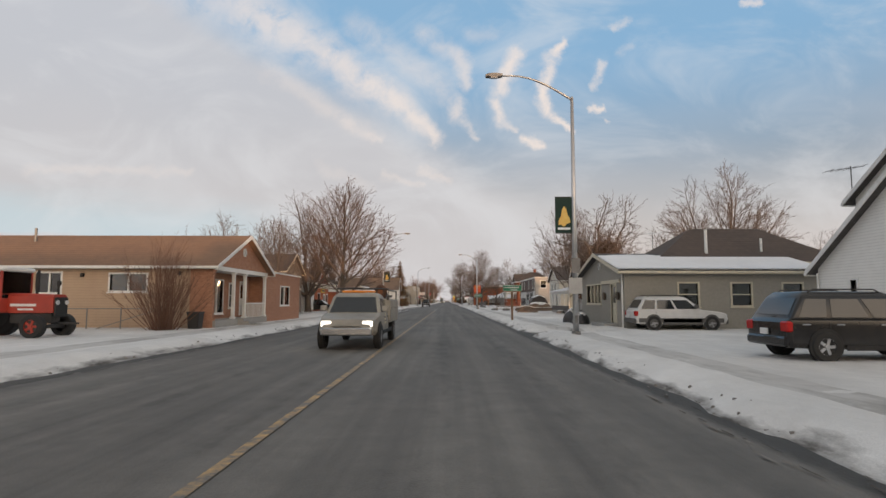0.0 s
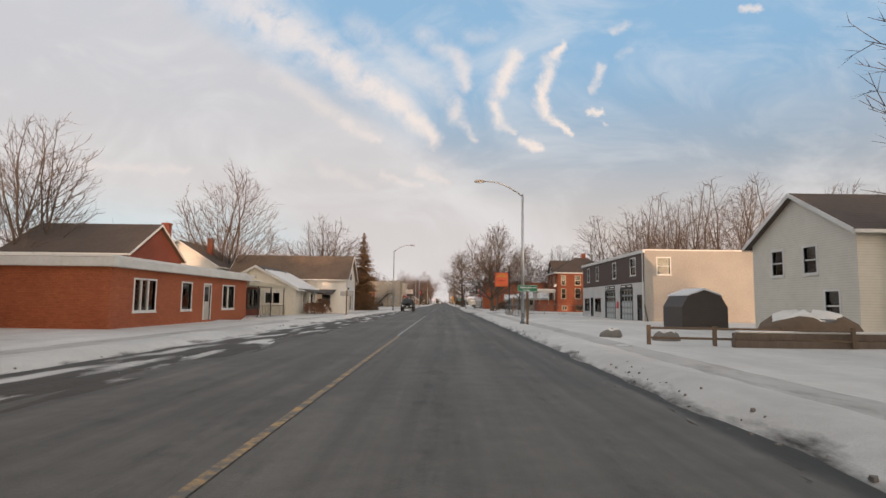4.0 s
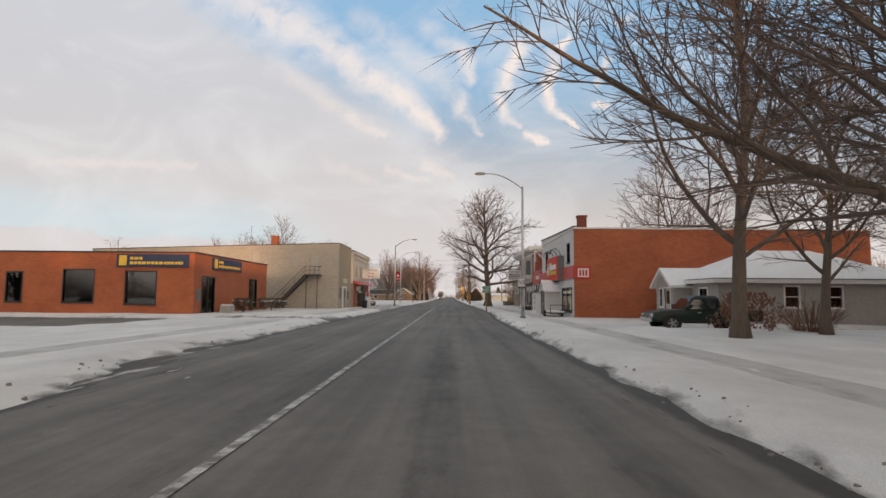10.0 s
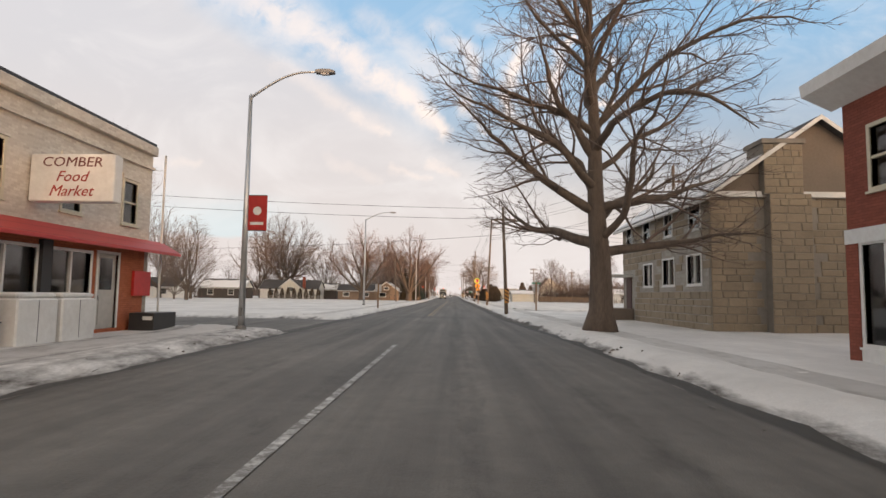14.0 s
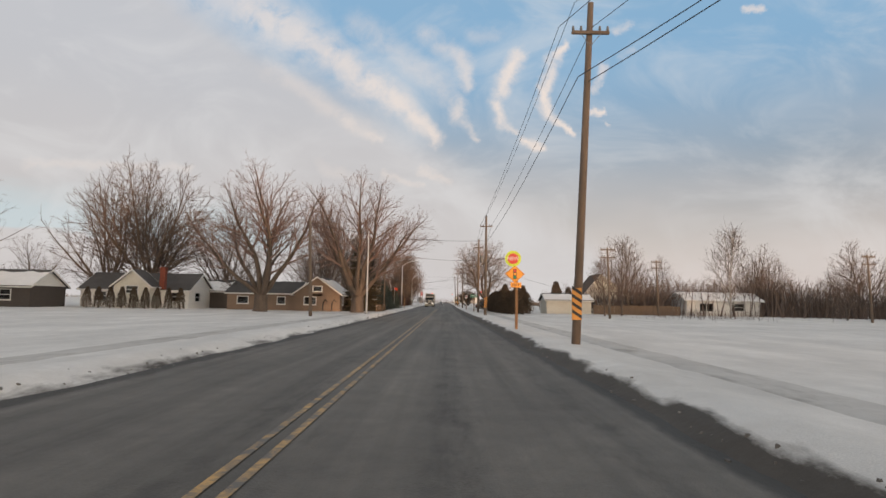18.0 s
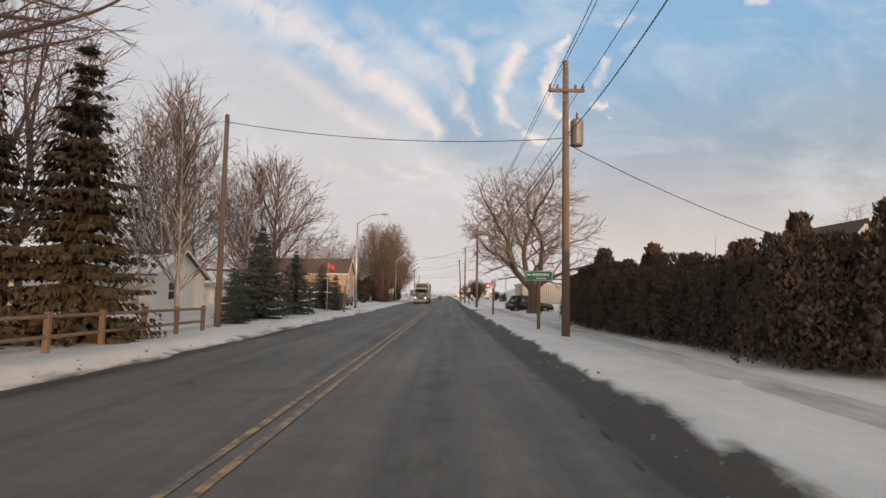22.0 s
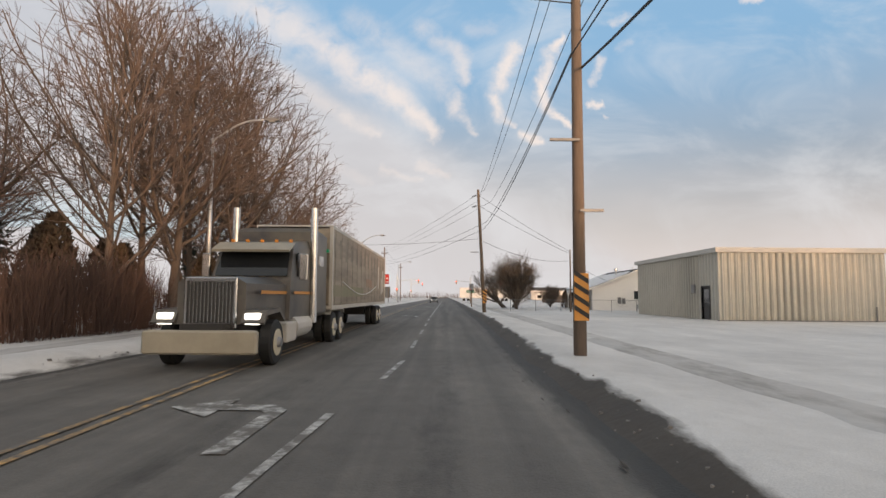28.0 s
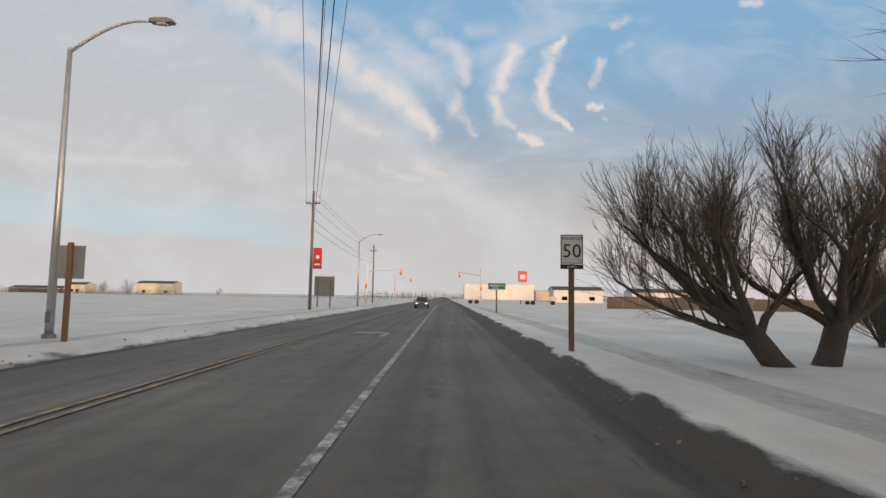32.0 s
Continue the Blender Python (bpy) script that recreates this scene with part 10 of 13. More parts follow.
part("flange", Mesh().box(-8.72, -8.28, 328.78, 329.22, 0.0, 0.24, 0.02), GALV_OLD, t_)
part("cap", Mesh().tube([(-8.5, 329, 8.88), (-8.5, 329, 9.0)], [0.075, 0.03], 10, True), GALV_OLD, t_)
for x_, y_ in ((-9.4, 387.5), (-11.0, 449), (-11.45, 500), (-11.5, 560)):
    street_lamp(x_, y_, 8.9, 2.5, 1.0)


# utility poles and their wires
def wire(line, a, b, sag, r=0.012, n=10):
    pts = []
    for k in range(n + 1):
        u = k / n
        pts.append((a[0] + (b[0] - a[0]) * u, a[1] + (b[1] - a[1]) * u, a[2] + (b[2] - a[2]) * u - sag * 4 * u * (1 - u)))
    part("wire", Mesh().tube(pts, r, 4, False), WIRE, line)


def pole(x, y, h, label, lean=(0, 0), arms=(), marker=False, r=0.15, can=False, arm_len=1.1, category="utility pole"):
    z = level(x, y)
    t = site("utility_pole", label, category, (x, y, z), "wooden poles")
    tx, ty = x + lean[0], y + lean[1]
    part("shaft", Mesh().tube([(x, y, z - 0.2), ((x + tx) / 2, (y + ty) / 2, h / 2), (tx, ty, h)], [r, r * 0.85, r * 0.68], 9), WOODPOLE, t, smooth=True)
    for za in arms:
        u = za / h
        cx, cy = x + lean[0] * u, y + lean[1] * u
        a = part("crossarm", Mesh().box(cx - arm_len, cx + arm_len, cy - 0.2, cy - 0.1, za - 0.06, za + 0.06, 0.01), WOODPOLE, t)
        for ox in (-0.92, -0.5, 0.5, 0.92):
            part("insulator", Mesh().tube([(cx + ox * arm_len, cy - 0.15, za + 0.05), (cx + ox * arm_len, cy - 0.15, za + 0.12), (cx + ox * arm_len, cy - 0.15, za + 0.24)], [0.02, 0.055, 0.035], 7), GALV_OLD, a)
        for g in (-1, 1):
            part("brace", Mesh().tube([(cx + g * arm_len * 0.55, cy - 0.2, za - 0.05), (cx, cy - 0.16, za - 0.5)], 0.015, 4), GALV_OLD, a)
    if marker:
        mk = part("marker_plate", Mesh().box(x - 0.17, x + 0.17, y - r - 0.03, y - r - 0.005, 1.05, 2.15), MARK_YELLOW, t, "orange and black hazard marker")
        for k in range(4):
            zb = 1.08 + 0.27 * k
            part("stripe", Mesh().prism([(x - 0.17, zb + 0.22), (x + 0.17, zb), (x + 0.17, zb + 0.12), (x - 0.17, zb + 0.34)], 1, y - r - 0.036, y - r - 0.031), BLACKINK, mk)
    if can:
        c = part("transformer", Mesh().tube([(tx + 0.42, ty, 7.3), (tx + 0.42, ty, 7.36), (tx + 0.42, ty, 8.25), (tx + 0.42, ty, 8.32)], [0.2, 0.24, 0.24, 0.18], 12), GALV_OLD, t, "grey pole-top transformer can")
        part("bushing", Mesh().tube([(tx + 0.42, ty, 8.3), (tx + 0.42, ty, 8.6)], [0.05, 0.03], 7), BRICK_RED, c)
        part("bracket", Mesh().box(tx, tx + 0.25, ty - 0.04, ty + 0.04, 7.7, 7.8), GALV_OLD, c)
    return t


UP = "weathered wooden utility pole with a crossarm at the roadside"
POLES = [(15.5, 249, 11.2, 0, 0), (4.35, 289.2, 12.6, 0.6, 0), (4.15, 331.9, 11.2, 0, 0), (4.4, 350.5, 10.6, 0, 0), (3.6, 399.8, 10.4, 0, 0), (3.2, 436.2, 10.9, 0, 0), (3.3, 470.7, 10.7, -0.55, 0), (-12.3, 536, 11.3, 0, 0), (-13.5, 592, 11.3, 0, 0)]
for k_, (x_, y_, h_, lx_, ly_) in enumerate(POLES):
    pole(x_, y_, h_, "wooden utility pole with crossarm and transformer can" if k_ == 3 else "wooden utility pole with an orange and black marker" if k_ == 2 else UP, (lx_, ly_), () if k_ in (5, 6) else (h_ - 1.2,), k_ in (1, 2, 5, 6), 0.16, k_ == 3, 0.68)
pole(3.7, 251.5, 8.5, "leaning weathered wooden pole with an orange and black marker", (-0.3, 0.3), (7.45,), True, 0.15, False, 0.95)
line_ = site("power_line", "black overhead wires strung between the roadside poles", "power line", (POLES[0][0], POLES[0][1], 9.5))
for a_, b_ in zip(POLES, POLES[1:]):
    wire(line_, (a_[0], a_[1], a_[2]), (b_[0], b_[1], b_[2]), 0.45)
    for ox_ in (-0.6, 0.6):
        wire(line_, (a_[0] + ox_, a_[1] - 0.15, a_[2] - 1.0), (b_[0] + ox_, b_[1] - 0.15, b_[2] - 1.0), 0.45)
    wire(line_, (a_[0] + 0.12, a_[1], a_[2] - 2.8), (b_[0] + 0.12, b_[1], b_[2] - 2.8), 0.5, 0.016)
    if a_[1] > 340:
        wire(line_, (a_[0] - 0.12, a_[1], a_[2] - 3.4), (b_[0] - 0.12, b_[1], b_[2] - 3.4), 0.6, 0.017)
for k_ in range(4):   # the crossing wires go on over the field
    wire(line_, (3.5, 251.7, 7.5 - 0.35 * k_), (42, 262, 7.2 - 0.4 * k_), 0.9)
wire(line_, (15.5, 249, 10.2), (30, 190, 9.8), 0.7)
pole(30, 190, 10.4, "wooden utility pole among the back gardens", (0, 0), (9.4,), False, 0.15)
for x_, y_, zs_ in ((3.2, 436.2, (10.6, 9.6)), (2.8, 470.7, (10.2, 9.3))):      # strings of dark insulators and stub arms on the bare poles
    po_ = site("insulator_set", "dark insulators and stub arms bolted to a bare pole", "insulator", (x_, y_, zs_[1]), "insulator sets")
    for z_ in zs_:
        for k_ in range(3):
            part("insulator", Mesh().tube([(x_ - 0.22 - 0.13 * k_, y_, z_ - 0.05 * k_), (x_ - 0.30 - 0.13 * k_, y_, z_ - 0.03 - 0.05 * k_)], [0.09, 0.05], 8), BLACK, po_)
        part("bolt", Mesh().tube([(x_ - 0.2, y_, z_), (x_ + 0.3, y_, z_ + 0.04)], 0.02, 5), GALV_OLD, po_)
    part("stub_arm", Mesh().box(x_ - 0.7, x_, y_ - 0.2, y_ - 0.12, 5.3, 5.36), GALV_OLD, po_)
    part("stub_arm", Mesh().box(x_, x_ + 0.55, y_ - 0.2, y_ - 0.12, 3.6, 3.66), GALV_OLD, po_)
# spans to poles across the road
LP = "weathered wooden service pole beside the pavement"
pole(-11.5, 317, 8.3, LP, (-0.35, 0), (), False, 0.15)
pole(-9.2, 352.3, 8.9, LP, (0, 0), (), False, 0.13)
pole(-12.8, 470.4, 8.6, "leaning wooden service pole by an overgrown hedge", (0.7, 0), (), False, 0.13)
t_ = site("pole_banner", "red banner on a roadside utility pole", "banner", (-11.9, 535.9, 4.0))
banner(t_, -12.1, -11.3, 535.9, 4.0, 5.9, BANNER_RED, False)
pole(12.1, 477.8, 6.2, "short dark wooden pole beside the bungalow drive", (0, 0), (), False, 0.09)
svc_ = site("service_wire", "sagging service cables crossing over the road", "power line", (3.4, 326.7, 8.0))
for a_, b_, sg_ in (((4.15, 331.9, 8.4), (-11.8, 317, 8.0), 0.5), ((4.4, 350.5, 7.6), (-9.2, 352.3, 8.6), 0.4), ((3.2, 436.2, 8.8), (-34, 428, 10.8), 0.8), ((3.05, 470.6, 6.5), (-24, 467, 6.9), 0.95),
                    ((3.1, 470.6, 6.3), (12.1, 477.8, 5.1), 0.6), ((2.8, 470.6, 10.2), (12.1, 477.8, 6.0), 0.15), ((2.8, 470.6, 9.3), (12.1, 477.8, 5.8), 0.15), ((12.1, 477.8, 5.1), (18.0, 485.6, 3.4), 0.2), ((3.6, 399.8, 7.6), (-9.4, 404, 5.6), 0.4), ((4.4, 350.5, 7.4), (19, 356, 3.6), 0.4),
                    ((-11.8, 317, 7.8), (-24, 316, 4.4), 0.4), ((4.8, 289.2, 9.6), (15.5, 249, 9.0), 0.6), ((3.4, 251.7, 8.3), (-42, 242, 9.0), 0.5), ((3.4, 251.7, 7.5), (-42, 242, 8.3), 0.5), ((3.6, 251.6, 6.3), (-40, 262, 5.6), 0.5)):
    wire(svc_, a_, b_, sg_, 0.016, 12)
thick_ = site("service_wire", "thick slack cable hanging between two roadside poles", "power line", (3.2, 436.2, 7.1))
wire(thick_, (3.3, 436.2, 7.15), (4.4, 399.8, 6.7), 1.35, 0.028, 16)
# old telegraph poles over the field
TEL = [(16.4, 327, 7.4), (28, 345, 7.6), (45, 330, 7.4), (60, 322, 7.4)]
for x_, y_, h_ in TEL:
    pole(x_, y_, h_, "old telegraph pole with two crossarms in the field", (-0.2, 0), (h_ - 0.25, h_ - 1.05), False, 0.13, False, 0.75, "telegraph pole")


# ---- signs ----
def sign_post(name, label, x, y, top, wood=True, category="sign", group="", r=0.055):
    z = level(x, y)
    t = site(name, label, category, (x, y, z), group)
    if wood:
        part("post", Mesh().box(x - 0.07, x + 0.07, y - 0.045, y + 0.045, z - 0.2, top, 0.012), WOODPOST, t)
    else:
        part("post", Mesh().tube([(x, y, z - 0.2), (x, y, top)], 0.032, 8), SIGNBACK, t)
    return t


def plate(t, x0, x1, z0, z1, y, material, name="panel", ch=0.0, label=""):
    p = part(name, Mesh().box(x0, x1, y - 0.012, y, z0, z1), material, t, label)
    part("fixing_bolt", Mesh().disc(((x0 + x1) / 2, y - 0.016, z1 - 0.05), 1, 0.012, 6, 0.008), GALV, p)
    part("fixing_bolt", Mesh().disc(((x0 + x1) / 2, y - 0.016, z0 + 0.05), 1, 0.012, 6, 0.008), GALV, p)
    return p


def arrow(p, x, y, z, s, d, material):
    m = Mesh().prism([(x - d * s, z), (x - d * 0.3 * s, z + 0.5 * s), (x - d * 0.3 * s, z + 0.18 * s), (x + d * s, z + 0.18 * s), (x + d * s, z - 0.18 * s), (x - d * 0.3 * s, z - 0.18 * s), (x - d * 0.3 * s, z - 0.5 * s)], 1, y - 0.018, y - 0.0125)
    part("arrow", m, material, p)


def name_sign(t, x0, x1, z0, z1, y, d):
    """A green street-name panel: white border, arrow and plain bars for the name."""
    p = plate(t, x0, x1, z0, z1, y, GREEN, label="green panel with white border and arrow")
    b, h = 0.018, z1 - z0
    for k in ((x0 + b, x1 - b, z0 + b, z0 + 2 * b), (x0 + b, x1 - b, z1 - 2 * b, z1 - b), (x0 + b, x0 + 2 * b, z0 + b, z1 - b), (x1 - 2 * b, x1 - b, z0 + b, z1 - b)):
        part("border", Mesh().box(k[0], k[1], y - 0.016, y - 0.0125, k[2], k[3]), SIGNWHITE, p)
    w = x1 - x0
    if d:
        ax = x0 + 0.16 * w if d > 0 else x1 - 0.16 * w
        arrow(p, ax, y, z0 + h * 0.6, 0.09 * w, d, SIGNWHITE)
    c = (x0 + x1) / 2 + 0.08 * w * d
    bars(p, c - 0.3 * w, c + 0.3 * w, z0 + h * 0.5, z0 + h * 0.74, y, SIGNWHITE, 6)
    bars(p, c - 0.17 * w, c + 0.2 * w, z0 + h * 0.18, z0 + h * 0.32, y, SIGNWHITE, 5)
    return p


def bars(p, x0, x1, z0, z1, y, material, n):
    step = (x1 - x0) / n
    for k in range(n):
        part("writing_bar", Mesh().box(x0 + k * step, x0 + (k + 0.72) * step, y - 0.016, y - 0.0125, z0, z1), material, p)


GSIGN = "green street-name sign with an arrow on a wooden post"
t_ = sign_post("street_sign", GSIGN, 4.75, 28.5, 2.7)
name_sign(t_, 4.1, 5.45, 2.3, 2.75, 28.44, 1)
t_ = sign_post("street_sign", GSIGN, 5.5, 88.9, 2.75)
name_sign(t_, 4.85, 6.15, 2.35, 2.8, 88.84, -1)
t_ = sign_post("street_sign", "two green street-name signs on a wooden post", 4.05, 208.3, 2.78)
name_sign(t_, 3.6, 4.5, 2.42, 2.80, 208.24, 1)
name_sign(t_, 3.6, 4.5, 2.02, 2.40, 208.24, -1)
t_ = sign_post("street_sign", GSIGN, 4.0, 354.3, 2.75)
name_sign(t_, 3.4, 4.6, 2.3, 2.75, 354.24, 1)
t_ = sign_post("street_sign", GSIGN, 4.9, 535, 2.9)
name_sign(t_, 4.1, 5.7, 2.3, 2.9, 534.9, -1)
BACK = "grey back of a road sign on a wooden post"
for x_, y_, w_, z0_, z1_, wood_ in ((-9.6, 107.5, 1.3, 2.1, 2.55, True), (-9.9, 430.6, 0.6, 1.9, 2.7, True), (-10.0, 498.5, 0.75, 1.9, 2.8, True), (-9.2, 420.0, 0.45, 1.8, 2.4, False), (-12.0, 492, 0.5, 1.6, 2.1, False), (-8.6, 147.6, 1.25, 2.15, 2.6, True), (-7.6, 262.5, 0.6, 1.8, 2.5, True)):
    t_ = sign_post("road_sign", BACK if wood_ else "grey back of a road sign on a steel post", x_, y_, z1_ + 0.08, wood_, "sign", "sign backs")
    part("panel", Mesh().box(x_ - w_ / 2, x_ + w_ / 2, y_ + 0.046, y_ + 0.06, z0_, z1_), SIGNBACK, t_)
for x_, y_, h_ in ((-12.6, 423.5, 1.6), (-7.7, 372.0, 2.2), (8.6, 147.0, 1.1)):
    t_ = site("wooden_post", "plain weathered wooden post on the snowy verge", "post", (x_, y_, level(x_, y_)))
    part("shaft", Mesh().box(x_ - 0.07, x_ + 0.07, y_ - 0.07, y_ + 0.07, level(x_, y_) - 0.2, h_, 0.015), WOODPOST, t_)
    part("cap", Mesh().prism([(x_ - 0.08, h_), (x_ + 0.08, h_), (x_, h_ + 0.05)], 1, y_ - 0.08, y_ + 0.08), WOODPOST, t_)
t_ = sign_post("stop_sign", "stop sign seen from behind with green street blades", 8.1, 266.6, 3.1)
part("panel", Mesh().disc((8.1, 266.75, 2.35), 1, 0.4, 8, 0.02), SIGNBACK, t_)
for z_, tn_ in ((2.92, 0), (3.12, 90)):
    m_ = Mesh().box(-0.45, 0.45, -0.01, 0.01, z_ - 0.08, z_ + 0.08)
    me_ = m_.data("name_blade")
    me_.transform(Matrix.Translation((8.1, 266.6, 0)) @ Matrix.Rotation(radians(tn_), 4, "Z"))
    part("name_blade", me_, GREEN, t_, "green street-name blade")
# new signal warning
t_ = sign_post("warning_sign", "orange signal warning diamond below a round new sign", 3.5, 299.0, 3.3)
nd_ = part("new_disc", Mesh().disc((3.3, 298.93, 3.9), 1, 0.42, 32, 0.014), LIME, t_, "lime disc with red centre")
part("centre", Mesh().disc((3.3, 298.92, 3.9), 1, 0.285, 28, 0.014), RED, nd_)
for k_ in range(20):
    a_ = k_ * math.tau / 20
    part("ray", Mesh().tube([(3.3 + 0.31 * math.cos(a_), 298.92, 3.9 + 0.31 * math.sin(a_)), (3.3 + 0.385 * math.cos(a_), 298.92, 3.9 + 0.385 * math.sin(a_))], 0.011, 4), BLACKINK, nd_)
lettering("NEW", 0.27, (3.3, 298.91, 3.9), "-y", SIGNWHITE, nd_)
di_ = part("diamond", Mesh().prism([(3.4, 2.64), (3.92, 3.1), (3.4, 3.56), (2.88, 3.1)], 1, 298.93, 298.944), SIGNORANGE, t_, "orange diamond with a signal symbol")
for a_, b_ in (((3.4, 2.68), (3.88, 3.1)), ((3.88, 3.1), (3.4, 3.52)), ((3.4, 3.52), (2.92, 3.1)), ((2.92, 3.1), (3.4, 2.68))):
    part("border", Mesh().tube([(a_[0], 298.926, a_[1]), (b_[0], 298.926, b_[1])], 0.009, 4), BLACKINK, di_)
part("symbol", Mesh().box(3.31, 3.49, 298.922, 298.929, 2.84, 3.36), BLACKINK, di_)
for z_, m_ in ((3.27, RED), (3.1, SIGNORANGE), (2.93, mat("signal_green_print", (0.01, 0.3, 0.14), 0.5))):
    part("symbol_dot", Mesh().disc((3.4, 298.919, z_), 1, 0.066, 14, 0.006), m_, di_)
tb_ = plate(t_, 3.18, 3.74, 2.4, 2.66, 298.94, SIGNORANGE, label="orange distance tab")
lettering("250", 0.2, (3.36, 298.925, 2.53), "-y", BLACKINK, tb_)
part("writing_bar", Mesh().box(3.57, 3.60, 298.922, 298.927, 2.47, 2.6), BLACKINK, tb_)
part("writing_bar", Mesh().box(3.60, 3.67, 298.922, 298.927, 2.57, 2.6), BLACKINK, tb_)


def speed_sign(t, x, y, z0, w, h):
    e, b = w / 2, 0.025 * w
    z1 = z0 + h
    p = plate(t, x - e, x + e, z0, z1, y, SIGNWHITE, label="white speed limit panel")
    lettering("MAXIMUM", 0.19 * w, (x, y - 0.016, z0 + 0.86 * h), "-y", BLACKINK, p)
    lettering("50", 0.86 * w, (x, y - 0.016, z0 + 0.42 * h), "-y", BLACKINK, p)
    for x0, x1, za, zb in ((x - e + b, x + e - b, z0 + b, z0 + 2 * b), (x - e + b, x + e - b, z1 - 2 * b, z1 - b), (x - e + b, x - e + 2 * b, z0 + b, z1 - b), (x + e - 2 * b, x + e - b, z0 + b, z1 - b)):
        part("border", Mesh().box(x0, x1, y - 0.016, y - 0.0125, za, zb), BLACKINK, p)
    q = plate(t, x - e, x + e, z0 - 0.13, z0 - 0.01, y, BLACKINK, label="black unit tab under the limit")
    lettering("km/h", 0.2 * w, (x, y - 0.016, z0 - 0.07), "-y", SIGNWHITE, q)


t_ = site("speed_sign", "white fifty speed limit sign strapped to a street lamp", "sign", (4.88, 183.9, 2.2))
speed_sign(t_, 4.84, 183.93, 2.31, 0.46, 0.62)
t_ = sign_post("speed_sign", "white fifty speed limit sign on a wooden post", 3.45, 498.2, 3.2)
speed_sign(t_, 3.45, 498.14, 2.5, 0.6, 0.78)
for x_, y_ in ((3.5, 372.9), (3.3, 418.0)):
    t_ = sign_post("parking_sign", "white no-parking sign on a wooden post", x_, y_, 2.4, True, "sign", "parking signs")
    p_ = plate(t_, x_ - 0.225, x_ + 0.225, 2.27, 2.84, y_ - 0.05, SIGNWHITE)
    lettering("P", 0.3, (x_, y_ - 0.066, 2.6), "-y", BLACKINK, p_)
    rg_ = Mesh()
    rg_.tube([(x_ + 0.165 * math.cos(k_ * math.tau / 24), y_ - 0.07, 2.6 + 0.165 * math.sin(k_ * math.tau / 24)) for k_ in range(25)], 0.018, 4, False)
    part("ring", rg_, RED, p_)
    part("slash", Mesh().tube([(x_ - 0.115, y_ - 0.07, 2.715), (x_ + 0.115, y_ - 0.07, 2.485)], 0.016, 4), RED, p_)
    part("writing_bar", Mesh().box(x_ + 0.02, x_ + 0.18, y_ - 0.066, y_ - 0.063, 2.33, 2.38), BLACKINK, p_)
# wooden billboard seen from behind
t_ = site("billboard", "back of a weathered dark wooden billboard on posts", "billboard", (-14.9, 493.3, 0.2))
BOARD = mat("dark_weathered_board", (0.05, 0.04, 0.033), 0.9, (0.03, 0.025, 0.021), 5, 0.8, 0.4, stretch=(0.5, 6, 6), rnd=0.3)
BATTEN = mat("weathered_batten", (0.15, 0.11, 0.08), 0.9, (0.07, 0.052, 0.04), 5, 0.8, 0.4, rnd=0.3)
for k_ in range(14):
    x_ = -16.2 + 0.18 * k_
    e_ = 0.1 if k_ in (0, 13) else 0.0
    part("board", Mesh().box(x_, x_ + 0.174, 493.2, 493.24 + 0.004 * (k_ % 2), 0.82 + e_, 4.28 - e_), BOARD, t_)
for z_ in (1.35, 2.2, 3.0, 3.75):
    part("batten", Mesh().box(-16.15, -13.72, 493.13, 493.196, z_ - 0.035, z_ + 0.035), BATTEN, t_)
for z_ in (0.86, 4.24):
    part("frame_rail", Mesh().box(-16.1, -13.78, 493.12, 493.197, z_ - 0.06, z_ + 0.06, 0.02), BOARD, t_)
for x_ in (-15.6, -15.15, -14.3):
    part("stud", Mesh().box(x_ - 0.03, x_ + 0.03, 493.08, 493.128, 0.92, 4.18), BATTEN, t_)
for k_ in range(16):
    part("lath", Mesh().box(-16.05 + 0.15 * k_, -16.03 + 0.15 * k_, 493.15, 493.198, 0.92 + 0.78 * (k_ % 4), 1.3 + 0.78 * (k_ % 4)), BATTEN, t_)
for x_ in (-16.0, -13.95):
    part("post", Mesh().box(x_ - 0.09, x_ + 0.09, 492.9, 493.078, -0.1, 4.2), BOARD, t_)
# fuel station sign
t_ = site("fuel_sign", "red-orange fuel station sign on a dark post", "sign", (7.95, 121.2, 0.15))
part("footing", Mesh().tube([(7.95, 121.2, 0.0), (7.95, 121.2, 0.55)], [0.42, 0.38], 12), CONCRETE, t_)
part("post", Mesh().tube([(7.95, 121.2, 0.5), (7.95, 121.2, 5.5)], 0.085, 10), DARK, t_)
for z_ in (3.75, 5.2):
    part("bracket", Mesh().box(7.7, 7.95, 121.17, 121.23, z_ - 0.04, z_ + 0.04), DARK, t_)
pn_ = part("panel", Mesh().box(6.2, 7.8, 121.1, 121.3, 3.6, 5.3, 0.03), mat("red_orange_sign_face", (0.78, 0.125, 0.04), 0.5), t_, "red-orange panel with yellow lettering")
part("panel_frame", Mesh().box(6.16, 7.84, 121.13, 121.27, 3.55, 5.35, 0.02), DARK, t_)
part("emblem", Mesh().box(6.4, 7.6, 121.08, 121.098, 4.75, 4.98), MARK_YELLOW, pn_)
part("emblem", Mesh().box(6.6, 7.4, 121.08, 121.098, 5.08, 5.18), MARK_YELLOW, pn_)
lettering("DIESEL", 0.24, (7.0, 121.085, 4.3), "-y", BLACKINK, pn_)
lettering("FULL SERVICE", 0.2, (7.0, 121.085, 3.82), "-y", MARK_YELLOW, pn_)
